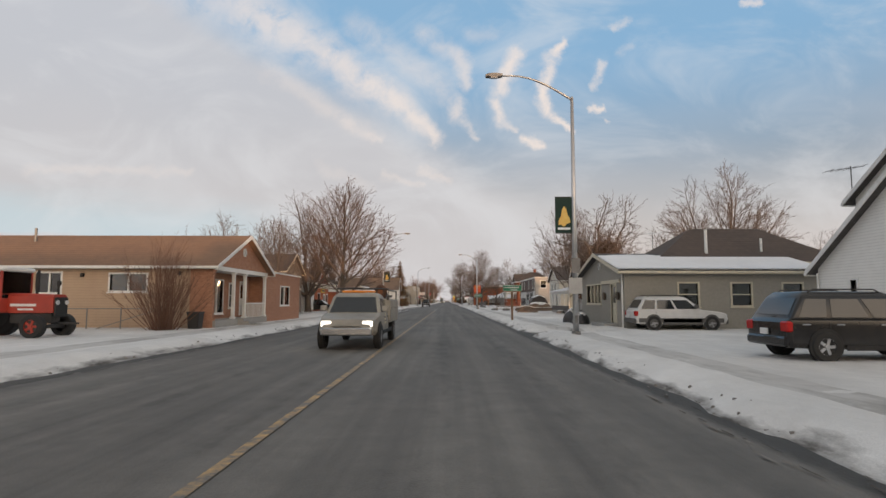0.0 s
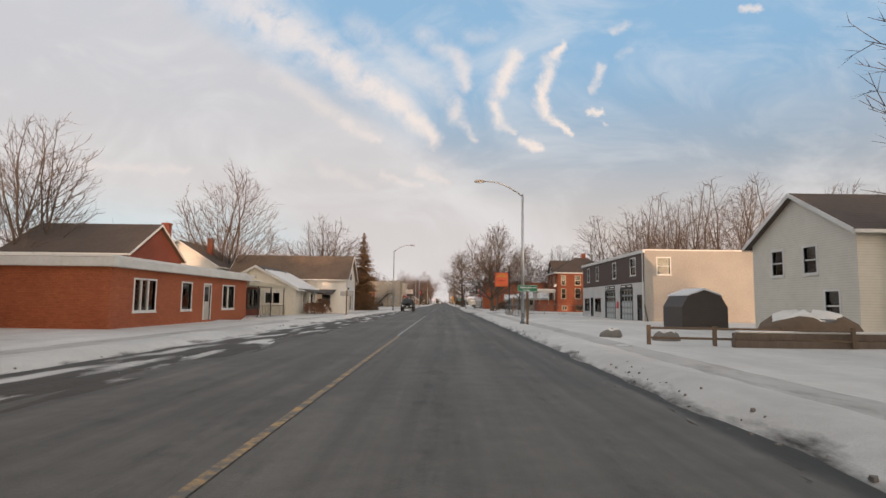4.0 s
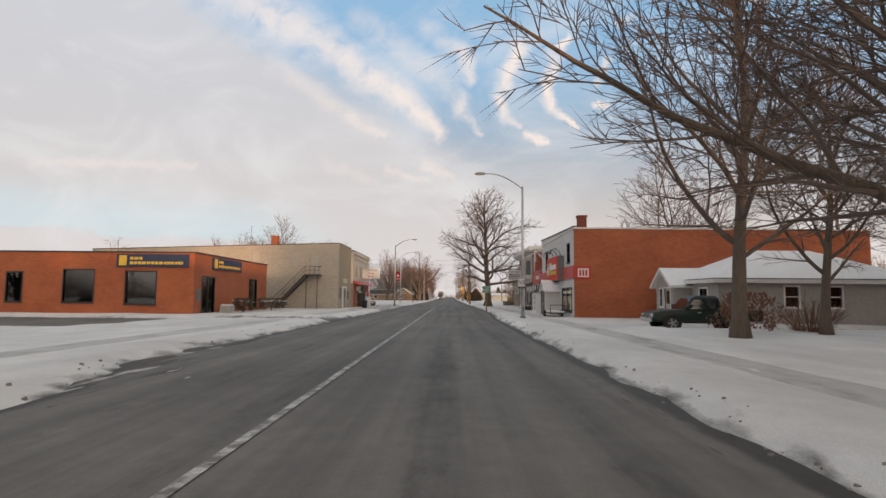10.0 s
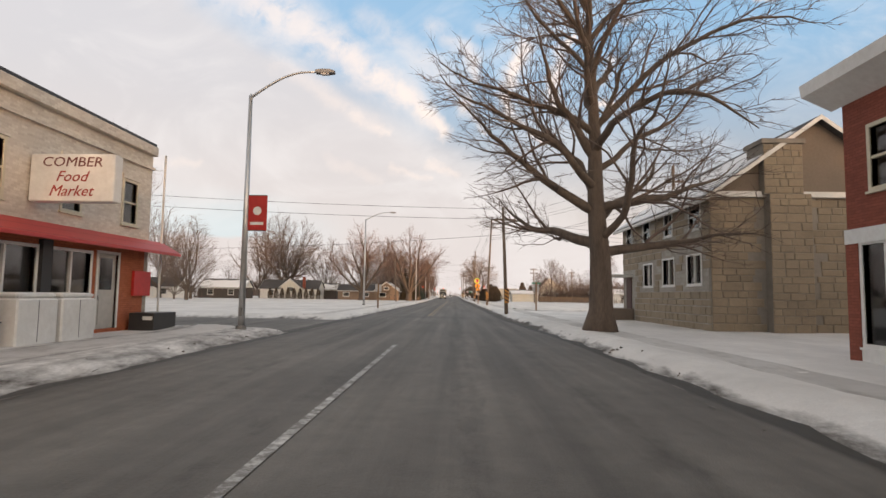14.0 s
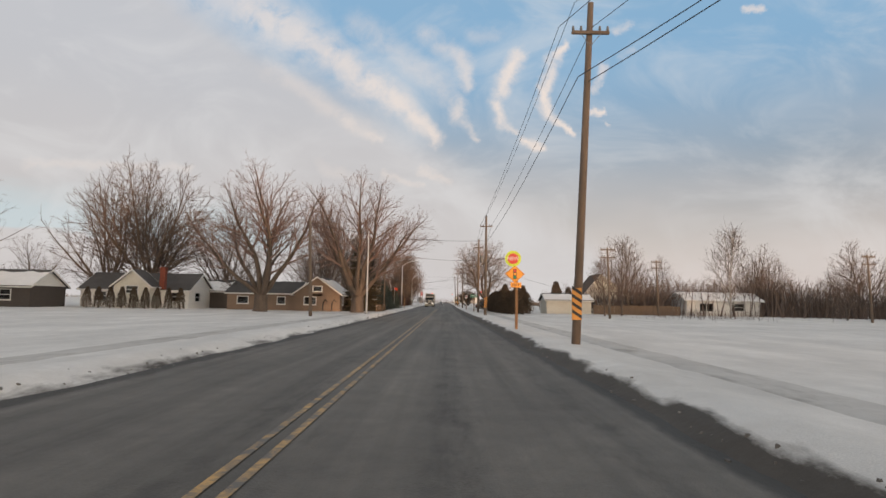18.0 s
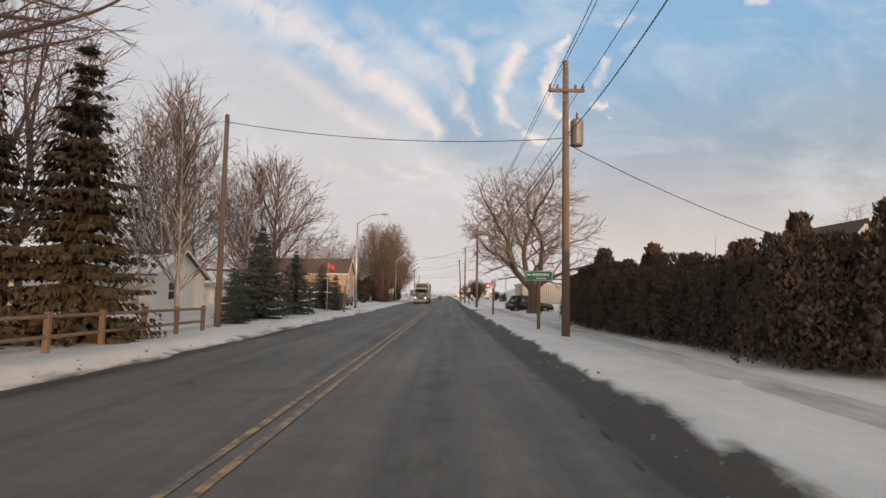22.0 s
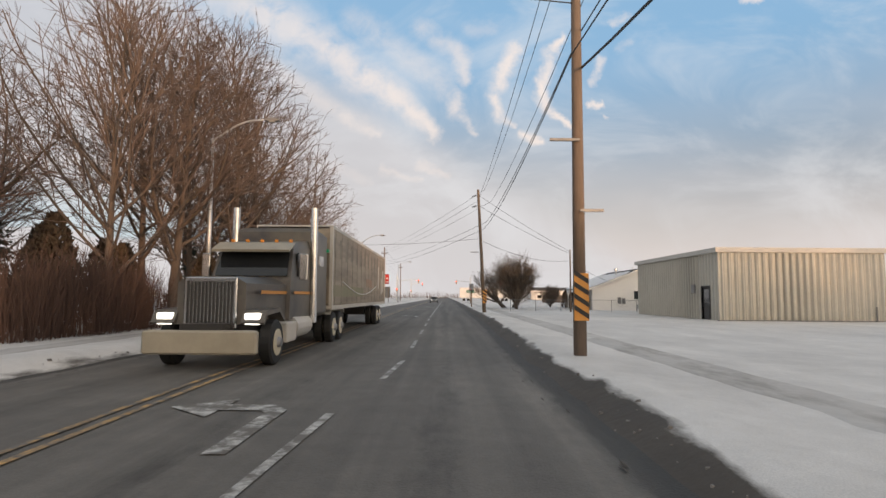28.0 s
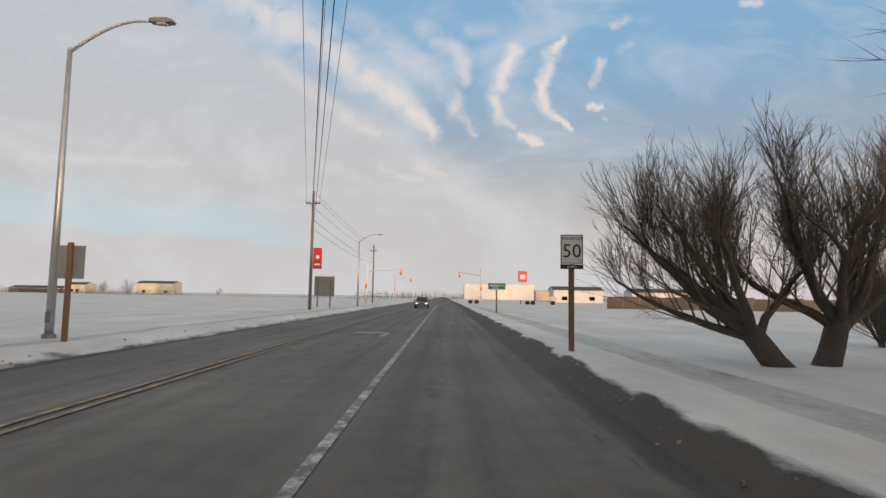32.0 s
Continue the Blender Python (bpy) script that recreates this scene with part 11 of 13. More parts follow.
# orange post by the verge
t_ = site("wooden_post", "orange-painted wooden post in the snow", "post", (11.1, 142.7, 0.2))
part("shaft", Mesh().box(11.02, 11.18, 142.62, 142.78, 0.0, 2.6, 0.015), mat("orange_stained_wood", (0.50, 0.20, 0.06), 0.8), t_)
part("cap", Mesh().prism([(11.0, 2.6), (11.2, 2.6), (11.1, 2.68)], 1, 142.6, 142.8), WOODPOST, t_)


def mesh_fence(name, label, pts, h, pitch=0.24, post_gap=2.6):
    """A chain-link fence: posts, a top rail and a real net of crossing wires."""
    t = site(name, label, "fence", (pts[0][0], pts[0][1], 0.15))
    for (x0, y0), (x1, y1) in zip(pts, pts[1:]):
        run_ = math.hypot(x1 - x0, y1 - y0)
        n = max(1, round(run_ / post_gap))
        z = level((x0 + x1) / 2, (y0 + y1) / 2)
        for k in range(n + 1):
            u = k / n
            part("post", Mesh().tube([(x0 + (x1 - x0) * u, y0 + (y1 - y0) * u, z - 0.2), (x0 + (x1 - x0) * u, y0 + (y1 - y0) * u, z + h)], 0.03, 6), GALV_OLD, t)
        part("top_rail", Mesh().tube([(x0, y0, z + h - 0.03), (x1, y1, z + h - 0.03)], 0.02, 6), GALV_OLD, t)
        net = Mesh()
        dx, dy = (x1 - x0) / run_, (y1 - y0) / run_
        k = -h
        while k < run_:
            for s in (1, -1):
                a0, a1 = (k, k + h) if s > 0 else (k + h, k)
                za, zb = z, z + h
                lo, hi = (a0, a1)
                def cl(a):
                    u = (a - lo) / (hi - lo) if hi != lo else 0
                    return za + (zb - za) * u
                c0, c1 = min(max(lo, 0), run_), min(max(hi, 0), run_)
                if abs(c1 - c0) > 0.01:
                    net.tube([(x0 + dx * c0, y0 + dy * c0, cl(c0)), (x0 + dx * c1, y0 + dy * c1, cl(c1))], 0.003, 3, False)
            k += pitch
        part("wire_net", net.data("wire_net", False, False), GALV_OLD, t)
    return t


mesh_fence("chain_link_fence", "galvanised chain-link fence round the fuel station yard", [(7.8, 104), (7.8, 124), (30, 124)], 1.3)
mesh_fence("chain_link_fence", "low chain-link fence before the white bungalow", [(6.6, 480.5), (27, 480.5)], 1.15)


def rail_fence(label, pts, h, rails=2, gap=2.2):
    t = site("rail_fence", label, "fence", (pts[0][0], pts[0][1], 0.15))
    for (x0, y0), (x1, y1) in zip(pts, pts[1:]):
        run_ = math.hypot(x1 - x0, y1 - y0)
        n = max(1, round(run_ / gap))
        for k in range(n + 1):
            x, y = x0 + (x1 - x0) * k / n, y0 + (y1 - y0) * k / n
            part("post", Mesh().box(x - 0.06, x + 0.06, y - 0.06, y + 0.06, level(x, y) - 0.2, level(x, y) + h, 0.01), FENCEWOOD, t)
        for r in range(rails):
            z = 0.18 + h * (r + 1) / rails - 0.1
            part("rail", Mesh().tube([(x0, y0, z), (x1, y1, z)], 0.045, 6), FENCEWOOD, t)


rail_fence("low weathered rail fence before the spruces", [(-8.8, 340), (-8.8, 350)], 0.9)
rail_fence("low log rail fence in the snow", [(7.4, 72), (14, 71)], 0.7)
# lattice aerial mast
MX, MY = 16.65, 493.4
MASTIRON = mat("weathered_mast_steel", (0.13, 0.12, 0.11), 0.6, (0.08, 0.07, 0.06), 5, 0.6, metal=0.6)
t_ = site("aerial_mast", "three-legged lattice aerial mast with a rectangular aerial head", "antenna mast", (MX, MY, 0.1))


def mast_leg(k, z):
    a, r = k * math.tau / 3 + math.pi / 2, 0.24 if z < 6.9 else 0.24 - (z - 6.9) * 0.4
    return (MX + r * math.cos(a), MY + r * math.sin(a), z)


for k_ in range(3):
    part("leg", Mesh().tube([mast_leg(k_, 0.0), mast_leg(k_, 6.9), mast_leg(k_, 7.4)], 0.026, 6), MASTIRON, t_)
br_ = Mesh()
for k_ in range(20):
    for j_ in range(3):
        br_.tube([mast_leg(j_, 0.35 * k_), mast_leg((j_ + 1) % 3, 0.35 * k_)], 0.018, 4, False)
part("bracing", br_, MASTIRON, t_)
part("top_pole", Mesh().tube([(MX, MY, 6.8), (MX, MY, 9.05)], 0.028, 6), GALV, t_)
for k_ in range(4):
    part("boom", Mesh().tube([(MX - 0.58, MY, 8.32 + 0.2 * k_), (MX + 0.6, MY, 8.42 + 0.2 * k_)], 0.017, 5), GALV_OLD, t_)
for k_ in range(6):
    part("element", Mesh().tube([(MX - 0.55 + 0.22 * k_, MY, 8.25 + 0.02 * k_), (MX - 0.55 + 0.22 * k_, MY + 0.05, 9.0 + 0.02 * k_)], 0.014, 4), GALV_OLD, t_)


def aerial(x, y, z, foot, label, s=1.0, ladder=False):
    """A rooftop television aerial: mast, boom and elements."""
    t = site("television_aerial", label, "aerial", (x, y, foot), "aerials")
    if ladder:
        for g in (-0.14, 0.14):
            part("leg", Mesh().tube([(x + g, y, foot), (x + g * 0.6, y, z - 0.3)], 0.018, 5), GALV_OLD, t)
        for k in range(int((z - foot) / 0.4)):
            part("rung", Mesh().tube([(x - 0.13, y, foot + 0.4 * k), (x + 0.13, y, foot + 0.4 * k + 0.2)], 0.01, 4), GALV_OLD, t)
    part("mast", Mesh().tube([(x, y, foot), (x, y, z + 0.15)], 0.022, 6), GALV_OLD, t)
    part("boom", Mesh().tube([(x - 1.0 * s, y, z), (x + 0.9 * s, y, z + 0.12)], 0.014, 5), GALV, t)
    for k in range(9):
        u = -0.95 + 0.22 * k
        w = (0.75 - 0.055 * k) * s
        part("element", Mesh().tube([(x + u * s, y - w, z + 0.05), (x + u * s + 0.1, y + w, z + 0.07)], 0.008, 4), GALV, t)


aerial(16.6, 33.0, 7.0, 5.2, "bent television aerial on the dark roof", 0.9)
aerial(-22.3, 47.0, 9.5, 0.1, "tall television aerial on a ladder mast", 1.0, True)


# flag on a pole
t_ = site("flag_pole", "small orange-red flag hanging on a slim pole", "flag", (-9.9, 376.2, 0.2))
part("pole", Mesh().tube([(-9.9, 376.2, 0.1), (-9.9, 376.2, 4.15)], 0.025, 6), GALV, t_)
fl_ = []
for k_ in range(6):
    x_ = -9.88 + 0.1 * k_
    fl_.append([(x_, 376.2 + 0.04 * math.sin(k_ * 1.4), 4.1 - 0.03 * k_), (x_, 376.21 + 0.04 * math.sin(k_ * 1.4), 4.1 - 0.03 * k_), (x_, 376.21 + 0.04 * math.sin(k_ * 1.4 + 0.4), 3.76 - 0.05 * k_), (x_, 376.2 + 0.04 * math.sin(k_ * 1.4 + 0.4), 3.76 - 0.05 * k_)])
part("cloth", Mesh().rings(fl_), mat("orange_red_flag_cloth", (0.62, 0.07, 0.03), 0.8), t_)


# ---- signals at the far crossing ----
def signal(t, x, y, z):
    s = part("signal_head", Mesh().box(x - 0.17, x + 0.17, y - 0.12, y + 0.12, z - 0.5, z + 0.5, 0.02), MARK_YELLOW, t, "yellow signal head")
    for k, m in ((0.32, glow("lit_red_signal", (1.0, 0.03, 0.01), 4.0)), (0.0, BLACKINK), (-0.32, BLACKINK)):
        part("lens", Mesh().disc((x, y - 0.13, z + k), 1, 0.11, 12, 0.03), m, s)


for bx_, by_, rx_ in ((7.6, 598, -4.6), (-14.2, 588, 6.6), (-12.8, 633, 4.4)):
    t_ = site("traffic_signal", "steel mast-arm traffic signal at the crossing", "traffic light", (bx_, by_, 0.1), "signals")
    part("pole", Mesh().tube([(bx_, by_, 0), (bx_, by_, 7.6)], [0.16, 0.1], 8), GALV, t_)
    part("arm", Mesh().tube([(bx_, by_, 6.0), (bx_ + rx_, by_, 6.5)], [0.09, 0.05], 7), GALV, t_)
    signal(t_, bx_ + rx_ * 0.95, by_ - 0.15, 5.9)
    signal(t_, bx_, by_ - 0.3, 3.4)

# large dark board seen from behind, far down the verge
t_ = site("board_sign", "large dark board sign on two posts", "sign", (-13, 546, 0.1))
part("panel", Mesh().box(-14.2, -12.0, 545.95, 546.05, 1.4, 3.6, 0.01), GALV_OLD, t_)
for x_ in (-13.8, -12.4):
    part("post", Mesh().box(x_ - 0.06, x_ + 0.06, 545.8, 545.94, 0.0, 3.4), WOODPOLE, t_)
t_ = site("pole_sign", "tall red sign on a post beyond the crossing", "sign", (21.8, 640, 0.1))
part("post", Mesh().tube([(21.8, 640, 0), (21.8, 640, 6.2)], 0.14, 8), GALV, t_)
part("panel", Mesh().box(20.6, 23.0, 639.8, 640.2, 6.0, 9.0, 0.1), RED, t_)
part("print_bar", Mesh().box(21.1, 22.5, 639.76, 639.8, 6.8, 8.0), SIGNWHITE, t_)
t_ = site("board_fence", "long dark brown board fence beyond the snowy field", "fence", (50, 570, 0.1))
for k_ in range(26):
    part("board_panel", Mesh().box(25 + 2.5 * k_, 27.46 + 2.5 * k_, 570, 570.08, 0.0, 2.0 + 0.1 * (k_ % 3)), SIDING_DARK, t_)
for k_, (x0_, x1_, y_, h_, m_) in enumerate(((-166, -146, 790, 6.0, CREAM), (-232, -202, 786, 2.4, SIDING_DARK), (-201, -190, 784, 4.6, CREAM), (40, 58, 690, 4.6, STUCCO_WHITE), (72, 96, 700, 4.4, STUCCO_WHITE))):
    hb = site("far_building", "low far building on the snowy horizon", "building", (x0_, y_, 0), "far buildings")
    walls(hb, x0_, x1_, y_, y_ + 10, 0, h_, m_, {"S": [(x0_ + 3, x0_ + 5, 1, 2.4, "p", 1), (x1_ - 5, x1_ - 3, 1, 2.4, "p", 1)]})
    gable_roof(hb, x0_, x1_, y_, y_ + 10, h_, h_ + 1.4, 0, SHINGLE_GREY, m_, 0.3)
place(light_b, -164, 778, 0.95, 20, group=TREES)
place(light_b, -118, 782, 0.5, 90, group=TREES)
place(light_a, -190, 800, 0.4, 10, group=TREES)


# heaps, logs and garden clutter
def mound(name, label, category, x, y, rx, ry, h, body, cap=True, seed=1):
    """A covered heap with a sagging outline and snow lying on it."""
    rd = random.Random(seed)
    z = level(x, y)
    t = site(name, label, category, (x, y, z), "heaps")
    ph = [rd.uniform(0, 6) for _ in range(3)]

    def ring(f, zz, grow=1.0):
        return [(x + math.cos(k * math.tau / 18) * rx * f * grow * (1 + 0.14 * math.sin(3 * k * math.tau / 18 + ph[0]) + 0.08 * math.sin(5 * k * math.tau / 18 + ph[1])),
                 y + math.sin(k * math.tau / 18) * ry * f * grow * (1 + 0.14 * math.sin(2 * k * math.tau / 18 + ph[2])), z + zz * (1 + 0.12 * math.sin(4 * k * math.tau / 18 + ph[0]))) for k in range(18)]
    part("cover", Mesh().rings([ring(1.0, -0.1), ring(1.0, h * 0.25), ring(0.86, h * 0.62), ring(0.6, h * 0.88), ring(0.22, h)]), body, t, smooth=True)
    if cap:
        part("snow_cap", Mesh().rings([ring(0.66, h * 0.80), ring(0.6, h * 0.9), ring(0.42, h * 0.99), ring(0.15, h * 1.04)]), SNOW, t, "cap of settled snow", True)


BLACKTARP = mat("black_tarpaulin", (0.022, 0.022, 0.024), 0.45, (0.045, 0.043, 0.042), 5, 0.8, 0.6)
ROCK = mat("grey_boulder", (0.25, 0.23, 0.21), 0.9, (0.14, 0.13, 0.12), 4, 0.8, 0.8)
mound("covered_motorcycle", "motorcycle under a black cover dusted with snow", "motorcycle", 8.6, 26.2, 0.55, 1.0, 0.85, BLACKTARP, True, 2)
mound("rubbish_bags", "heap of black rubbish bags dusted with snow", "bags", 8.5, 23.6, 0.5, 0.75, 0.65, BLACKTARP, True, 3)
for k_, (x_, y_, r_, h_) in enumerate(((17.0, 55.6, 1.2, 0.6), (15.4, 58.6, 0.8, 0.45), (18.6, 54.2, 0.7, 0.4), (13.4, 54.9, 0.5, 0.35), (9.0, 74.5, 0.55, 0.4), (7.4, 76.5, 0.45, 0.35))):
    mound("boulder", "grey garden boulder half buried in snow", "rock", x_, y_, r_, r_ * 0.8, h_, ROCK, True, 10 + k_)
mound("covered_heap", "rounded heap under a snowy cover in the yard", "heap", 13.6, 73.0, 2.0, 1.3, 1.15, FENCEWOOD, True, 30)
mound("trimmed_bush", "round brown bush in front of the porch", "shrub", 18.6, 55.9, 0.8, 0.8, 1.25, SHRUB, False, 31)
# old log garden frame under snow
t_ = site("log_frame", "low tangle of old weathered logs under snow in the yard", "wooden frame", (9.9, 59.8, 0.2))
for a_, b_, r_ in (((8.8, 59.2, 0.2), (9.8, 60.2, 0.85), 0.06), ((9.0, 60.2, 0.2), (9.9, 60.0, 0.9), 0.06), ((11.0, 59.3, 0.2), (10.3, 60.1, 0.8), 0.07), ((9.1, 59.0, 0.3), (11.4, 58.8, 0.28), 0.08), ((9.5, 59.5, 0.28), (9.6, 60.0, 0.88), 0.05), ((11.1, 60.0, 0.24), (10.4, 60.3, 0.84), 0.06), ((9.4, 60.5, 0.42), (11.6, 60.1, 0.46), 0.06)):
    part("log", Mesh().tube([a_, b_], r_, 7), WOODPOLE, t_)
part("bent_log", Mesh().tube([(9.4, 60.1, 0.74), (9.9, 60.1, 0.9), (10.5, 60.1, 0.88), (11.2, 60.1, 0.66)], 0.1, 8), WOODPOLE, t_)
part("snow_cap", Mesh().tube([(9.5, 60.1, 0.84), (9.9, 60.1, 0.98), (10.5, 60.1, 0.96), (11.1, 60.1, 0.76)], 0.07, 8), SNOW, t_)
t_ = site("timber_stack", "long dark timbers stacked under snow", "timber", (12, 71.5, 0.2))
for k_, (x0_, x1_, y_, z_) in enumerate(((10.0, 16.5, 71.2, 0.3), (10.3, 17.0, 71.5, 0.3), (10.1, 16.0, 71.35, 0.55), (11.5, 18.5, 72.0, 0.3))):
    part("timber", Mesh().box(x0_, x1_, y_ - 0.12, y_ + 0.12, z_ - 0.13, z_ + 0.12, 0.02), WOODPOLE, t_)
part("snow_cap", Mesh().box(10.2, 15.9, 71.22, 71.5, 0.67, 0.75, 0.03), SNOW, t_)
t_ = site("bird_bath", "small stone bird bath under snow", "bird bath", (15.2, 66.0, 0.2))
part("stem", Mesh().tube([(15.2, 66, 0.1), (15.2, 66, 0.85)], [0.14, 0.09], 8), CONCRETE, t_)
part("bowl", Mesh().tube([(15.2, 66, 0.82), (15.2, 66, 1.0)], [0.12, 0.38], 12), CONCRETE, t_)
# litter bins and barrels by the porches
for x_, y_, c_, lb_ in ((-9.9, 212.4, BLACK, "black litter bin before the food market"),):
    t_ = site("litter_bin", lb_, "bin", (x_, y_, level(x_, y_)))
    part("body", Mesh().tube([(x_, y_, level(x_, y_) - 0.05), (x_, y_, 1.0)], [0.26, 0.32], 12), c_, t_)
    part("lid", Mesh().tube([(x_, y_, 1.0), (x_, y_, 1.08)], [0.34, 0.28], 12), c_, t_)

# plain houses added behind the start, never in view, to block the low sun
for k_, (x0_, x1_, y0_, y1_) in enumerate(((14, 24, -24, -12), (13, 24, -52, -36), (-24, -13, -42, -28), (14, 26, -84, -66))):
    hb = site("street_house", "plain stucco house added unseen behind the start to block low sun", "house", (x0_, y0_, 0), "street houses")
    walls(hb, x0_, x1_, y0_, y1_, Z0, 3.2, STUCCO_WHITE, {"W": [(y0_ + 2, y0_ + 3.4, 1, 2.3, "w")], "N": [(x0_ + 2, x0_ + 3.4, 1, 2.3, "w")]})
    gable_roof(hb, x0_, x1_, y0_, y1_, 3.2, 6.6, 0, SHINGLE_GREY, STUCCO_WHITE, 0.4)

# ---- vehicles ----
STYLE = {   # cabin foot and roof, as shares of the length from the rear; axles; belt and bonnet heights as shares of the height
    "suv": ((0.02, 0.11, 0.55, 0.72), (0.19, 0.81), 0.60, 0.58, 0.88),
    "sedan": ((0.10, 0.26, 0.53, 0.72), (0.19, 0.80), 0.62, 0.58, 0.84),
    "van": ((0.01, 0.03, 0.70, 0.86), (0.18, 0.82), 0.52, 0.50, 0.9),
    "crew": ((0.50, 0.51, 0.70, 0.80), (0.22, 0.865), 0.62, 0.62, 0.86),
    "pickup": ((0.37, 0.39, 0.60, 0.71), (0.22, 0.82), 0.60, 0.60, 0.86),
}


def road_wheel(t, x, y, r, w, rimm, dual=False):
    s = 1 if y > 0 else -1
    tyre = Mesh()
    prof = [(0.58, -0.5), (0.92, -0.5), (1.0, -0.36), (1.0, 0.36), (0.92, 0.5), (0.58, 0.5), (0.56, 0.36), (0.56, -0.36)]
    rg = []
    for k in range(20):
        a = k * math.tau / 20
        rg.append([(x + math.cos(a) * r * q, y + v * w, r + math.sin(a) * r * q) for q, v in prof])
    rg.append(rg[0])
    tyre.rings(rg, False)
    ty = part("wheel", tyre, BLACK, t, "black tyre", smooth=False)
    rim = Mesh()
    yo = y + s * w * 0.34
    rim.disc((x, yo - s * 0.03, r), 1, r * 0.6, 20, 0.02)
    part("rim_disc", rim, DARK, ty)
    sp = Mesh()
    for k in range(5):
        a = k * math.tau / 5
        c, d = math.cos(a), math.sin(a)
        n = (-d * r * 0.1, c * r * 0.1)
        sp.prism([(x + n[0], r + n[1]), (x - n[0], r - n[1]), (x + c * r * 0.57 - n[0], r + d * r * 0.57 - n[1]), (x + c * r * 0.57 + n[0], r + d * r * 0.57 + n[1])], 1, yo - 0.012, yo + 0.03)
    sp.disc((x, yo + s * 0.02, r), 1, r * 0.16, 10, 0.05)
    o = [(x + math.cos(k * math.tau / 20) * r * 0.57, yo + s * 0.01, r + math.sin(k * math.tau / 20) * r * 0.57) for k in range(21)]
    sp.tube(o, r * 0.05, 4, False)
    part("rim", sp, rimm, ty, "five-spoke wheel rim")


def rounded(mesh, off=0.035, seg=2):
    """The mesh with its sharp edges rounded over."""
    me = mesh.data("panel")
    bm = bmesh.new()
    bm.from_mesh(me)
    bmesh.ops.remove_doubles(bm, verts=bm.verts, dist=0.001)
    sharp = [e for e in bm.edges if len(e.link_faces) == 2 and e.calc_face_angle(0) > 0.3]
    bmesh.ops.bevel(bm, geom=sharp, offset=off, segments=seg, profile=0.6, affect="EDGES", clamp_overlap=True)
    bm.to_mesh(me)
    bm.free()
    me.polygons.foreach_set("use_smooth", [True] * len(me.polygons))
    return me


def vehicle(name, label, x, y, turn, L, W, H, style, body, clad=None, rimm=None, lit=False, z=None, category="car", bed=True, r=None, group=""):
    t = thing(name, label, category, (x, y, level(x, y) - 0.02 if z is None else z), group, "", turn)
    cab, axles, belt, hood, lean = STYLE[style]
    rimm = rimm or RIM
    h = W / 2
    zb, zt, zh = H * (0.24 if style in ("pickup", "crew") else 0.17), H * belt, H * hood
    X = lambda f: (f - 0.5) * L  # noqa: E731

    def section(xx, w, lo, hi, tuck=0.07):
        m = lo + (hi - lo) * 0.45
        return [(xx, -w + tuck, lo), (xx, w - tuck, lo), (xx, w, lo + 0.12), (xx, w, m), (xx, w - 0.03, hi - 0.05), (xx, w - 0.10, hi), (xx, -w + 0.10, hi), (xx, -w + 0.03, hi - 0.05), (xx, -w, m), (xx, -w, lo + 0.12)]
    rear_top = zt if style in ("suv", "van") else zt * (0.97 if style == "sedan" else 1.0)
    st = [section(X(0.0), h * 0.9, zb + 0.12, rear_top * 0.9), section(X(0.025), h * 0.98, zb + 0.03, rear_top), section(X(0.2), h, zb, rear_top), section(X(cab[3] - 0.02), h, zb, zt), section(X(cab[3] + 0.04), h, zb, zh * 1.0),
          section(X(0.9), h * 0.97, zb, zh * 0.93), section(X(0.975), h * 0.9, zb + 0.05, zh * 0.84), section(X(1.0), h * 0.78, zb + 0.14, zh * 0.68)]
    if style in ("pickup", "crew"):
        st = [section(X(cab[0] - 0.005), h, zb, zt)] + st[3:]
    part("body", rounded(Mesh().rings(st), 0.045), body, t)
    if style in ("pickup", "crew") and bed:
        bx0, bx1 = X(0.0), X(cab[0] - 0.012)
        b = part("cargo_bed", Mesh().box(bx0, bx1, -h, h, zb + 0.12, zb + 0.4, 0.03).box(bx0, bx1, -h, -h + 0.1, zb + 0.4, zt, 0.03).box(bx0, bx1, h - 0.1, h, zb + 0.4, zt, 0.03).box(bx1 - 0.08, bx1, -h, h, zb + 0.4, zt), body, t)
        part("tailgate", Mesh().box(bx0 - 0.03, bx0 + 0.06, -h + 0.1, h - 0.1, zb + 0.4, zt - 0.02, 0.02), body, b)
    # cabin
    wb, wr = h * 0.95, h * 0.78
    zr = H - 0.03
    fl, rf = [X(cab[0]), X(cab[3])], [X(cab[1]), X(cab[2])]
    zc = zt - 0.04
    c = Mesh()
    c.rings([[(fl[0], -wb, zc), (fl[1], -wb, zc), (fl[1], wb, zc), (fl[0], wb, zc)], [(rf[0] - 0.06, -wr - 0.03, zr - 0.12), (rf[1] + 0.12, -wr - 0.03, zr - 0.12), (rf[1] + 0.12, wr + 0.03, zr - 0.12), (rf[0] - 0.06, wr + 0.03, zr - 0.12)],
             [(rf[0] + 0.06, -wr + 0.1, zr), (rf[1] - 0.1, -wr + 0.1, zr), (rf[1] - 0.1, wr - 0.1, zr), (rf[0] + 0.06, wr - 0.1, zr)]])
    part("cabin", rounded(c, 0.06), body, t)

    def side(u, v, s):
        """A point on the cabin's side: u along (0 to 1), v up."""
        xa, xb = fl[0] + (fl[1] - fl[0]) * u, (rf[0] - 0.06) + (rf[1] - rf[0] + 0.18) * u
        return (xa + (xb - xa) * v, s * (wb + (wr + 0.03 - wb) * v + 0.012), zc + (zr - 0.12 - zc) * v)
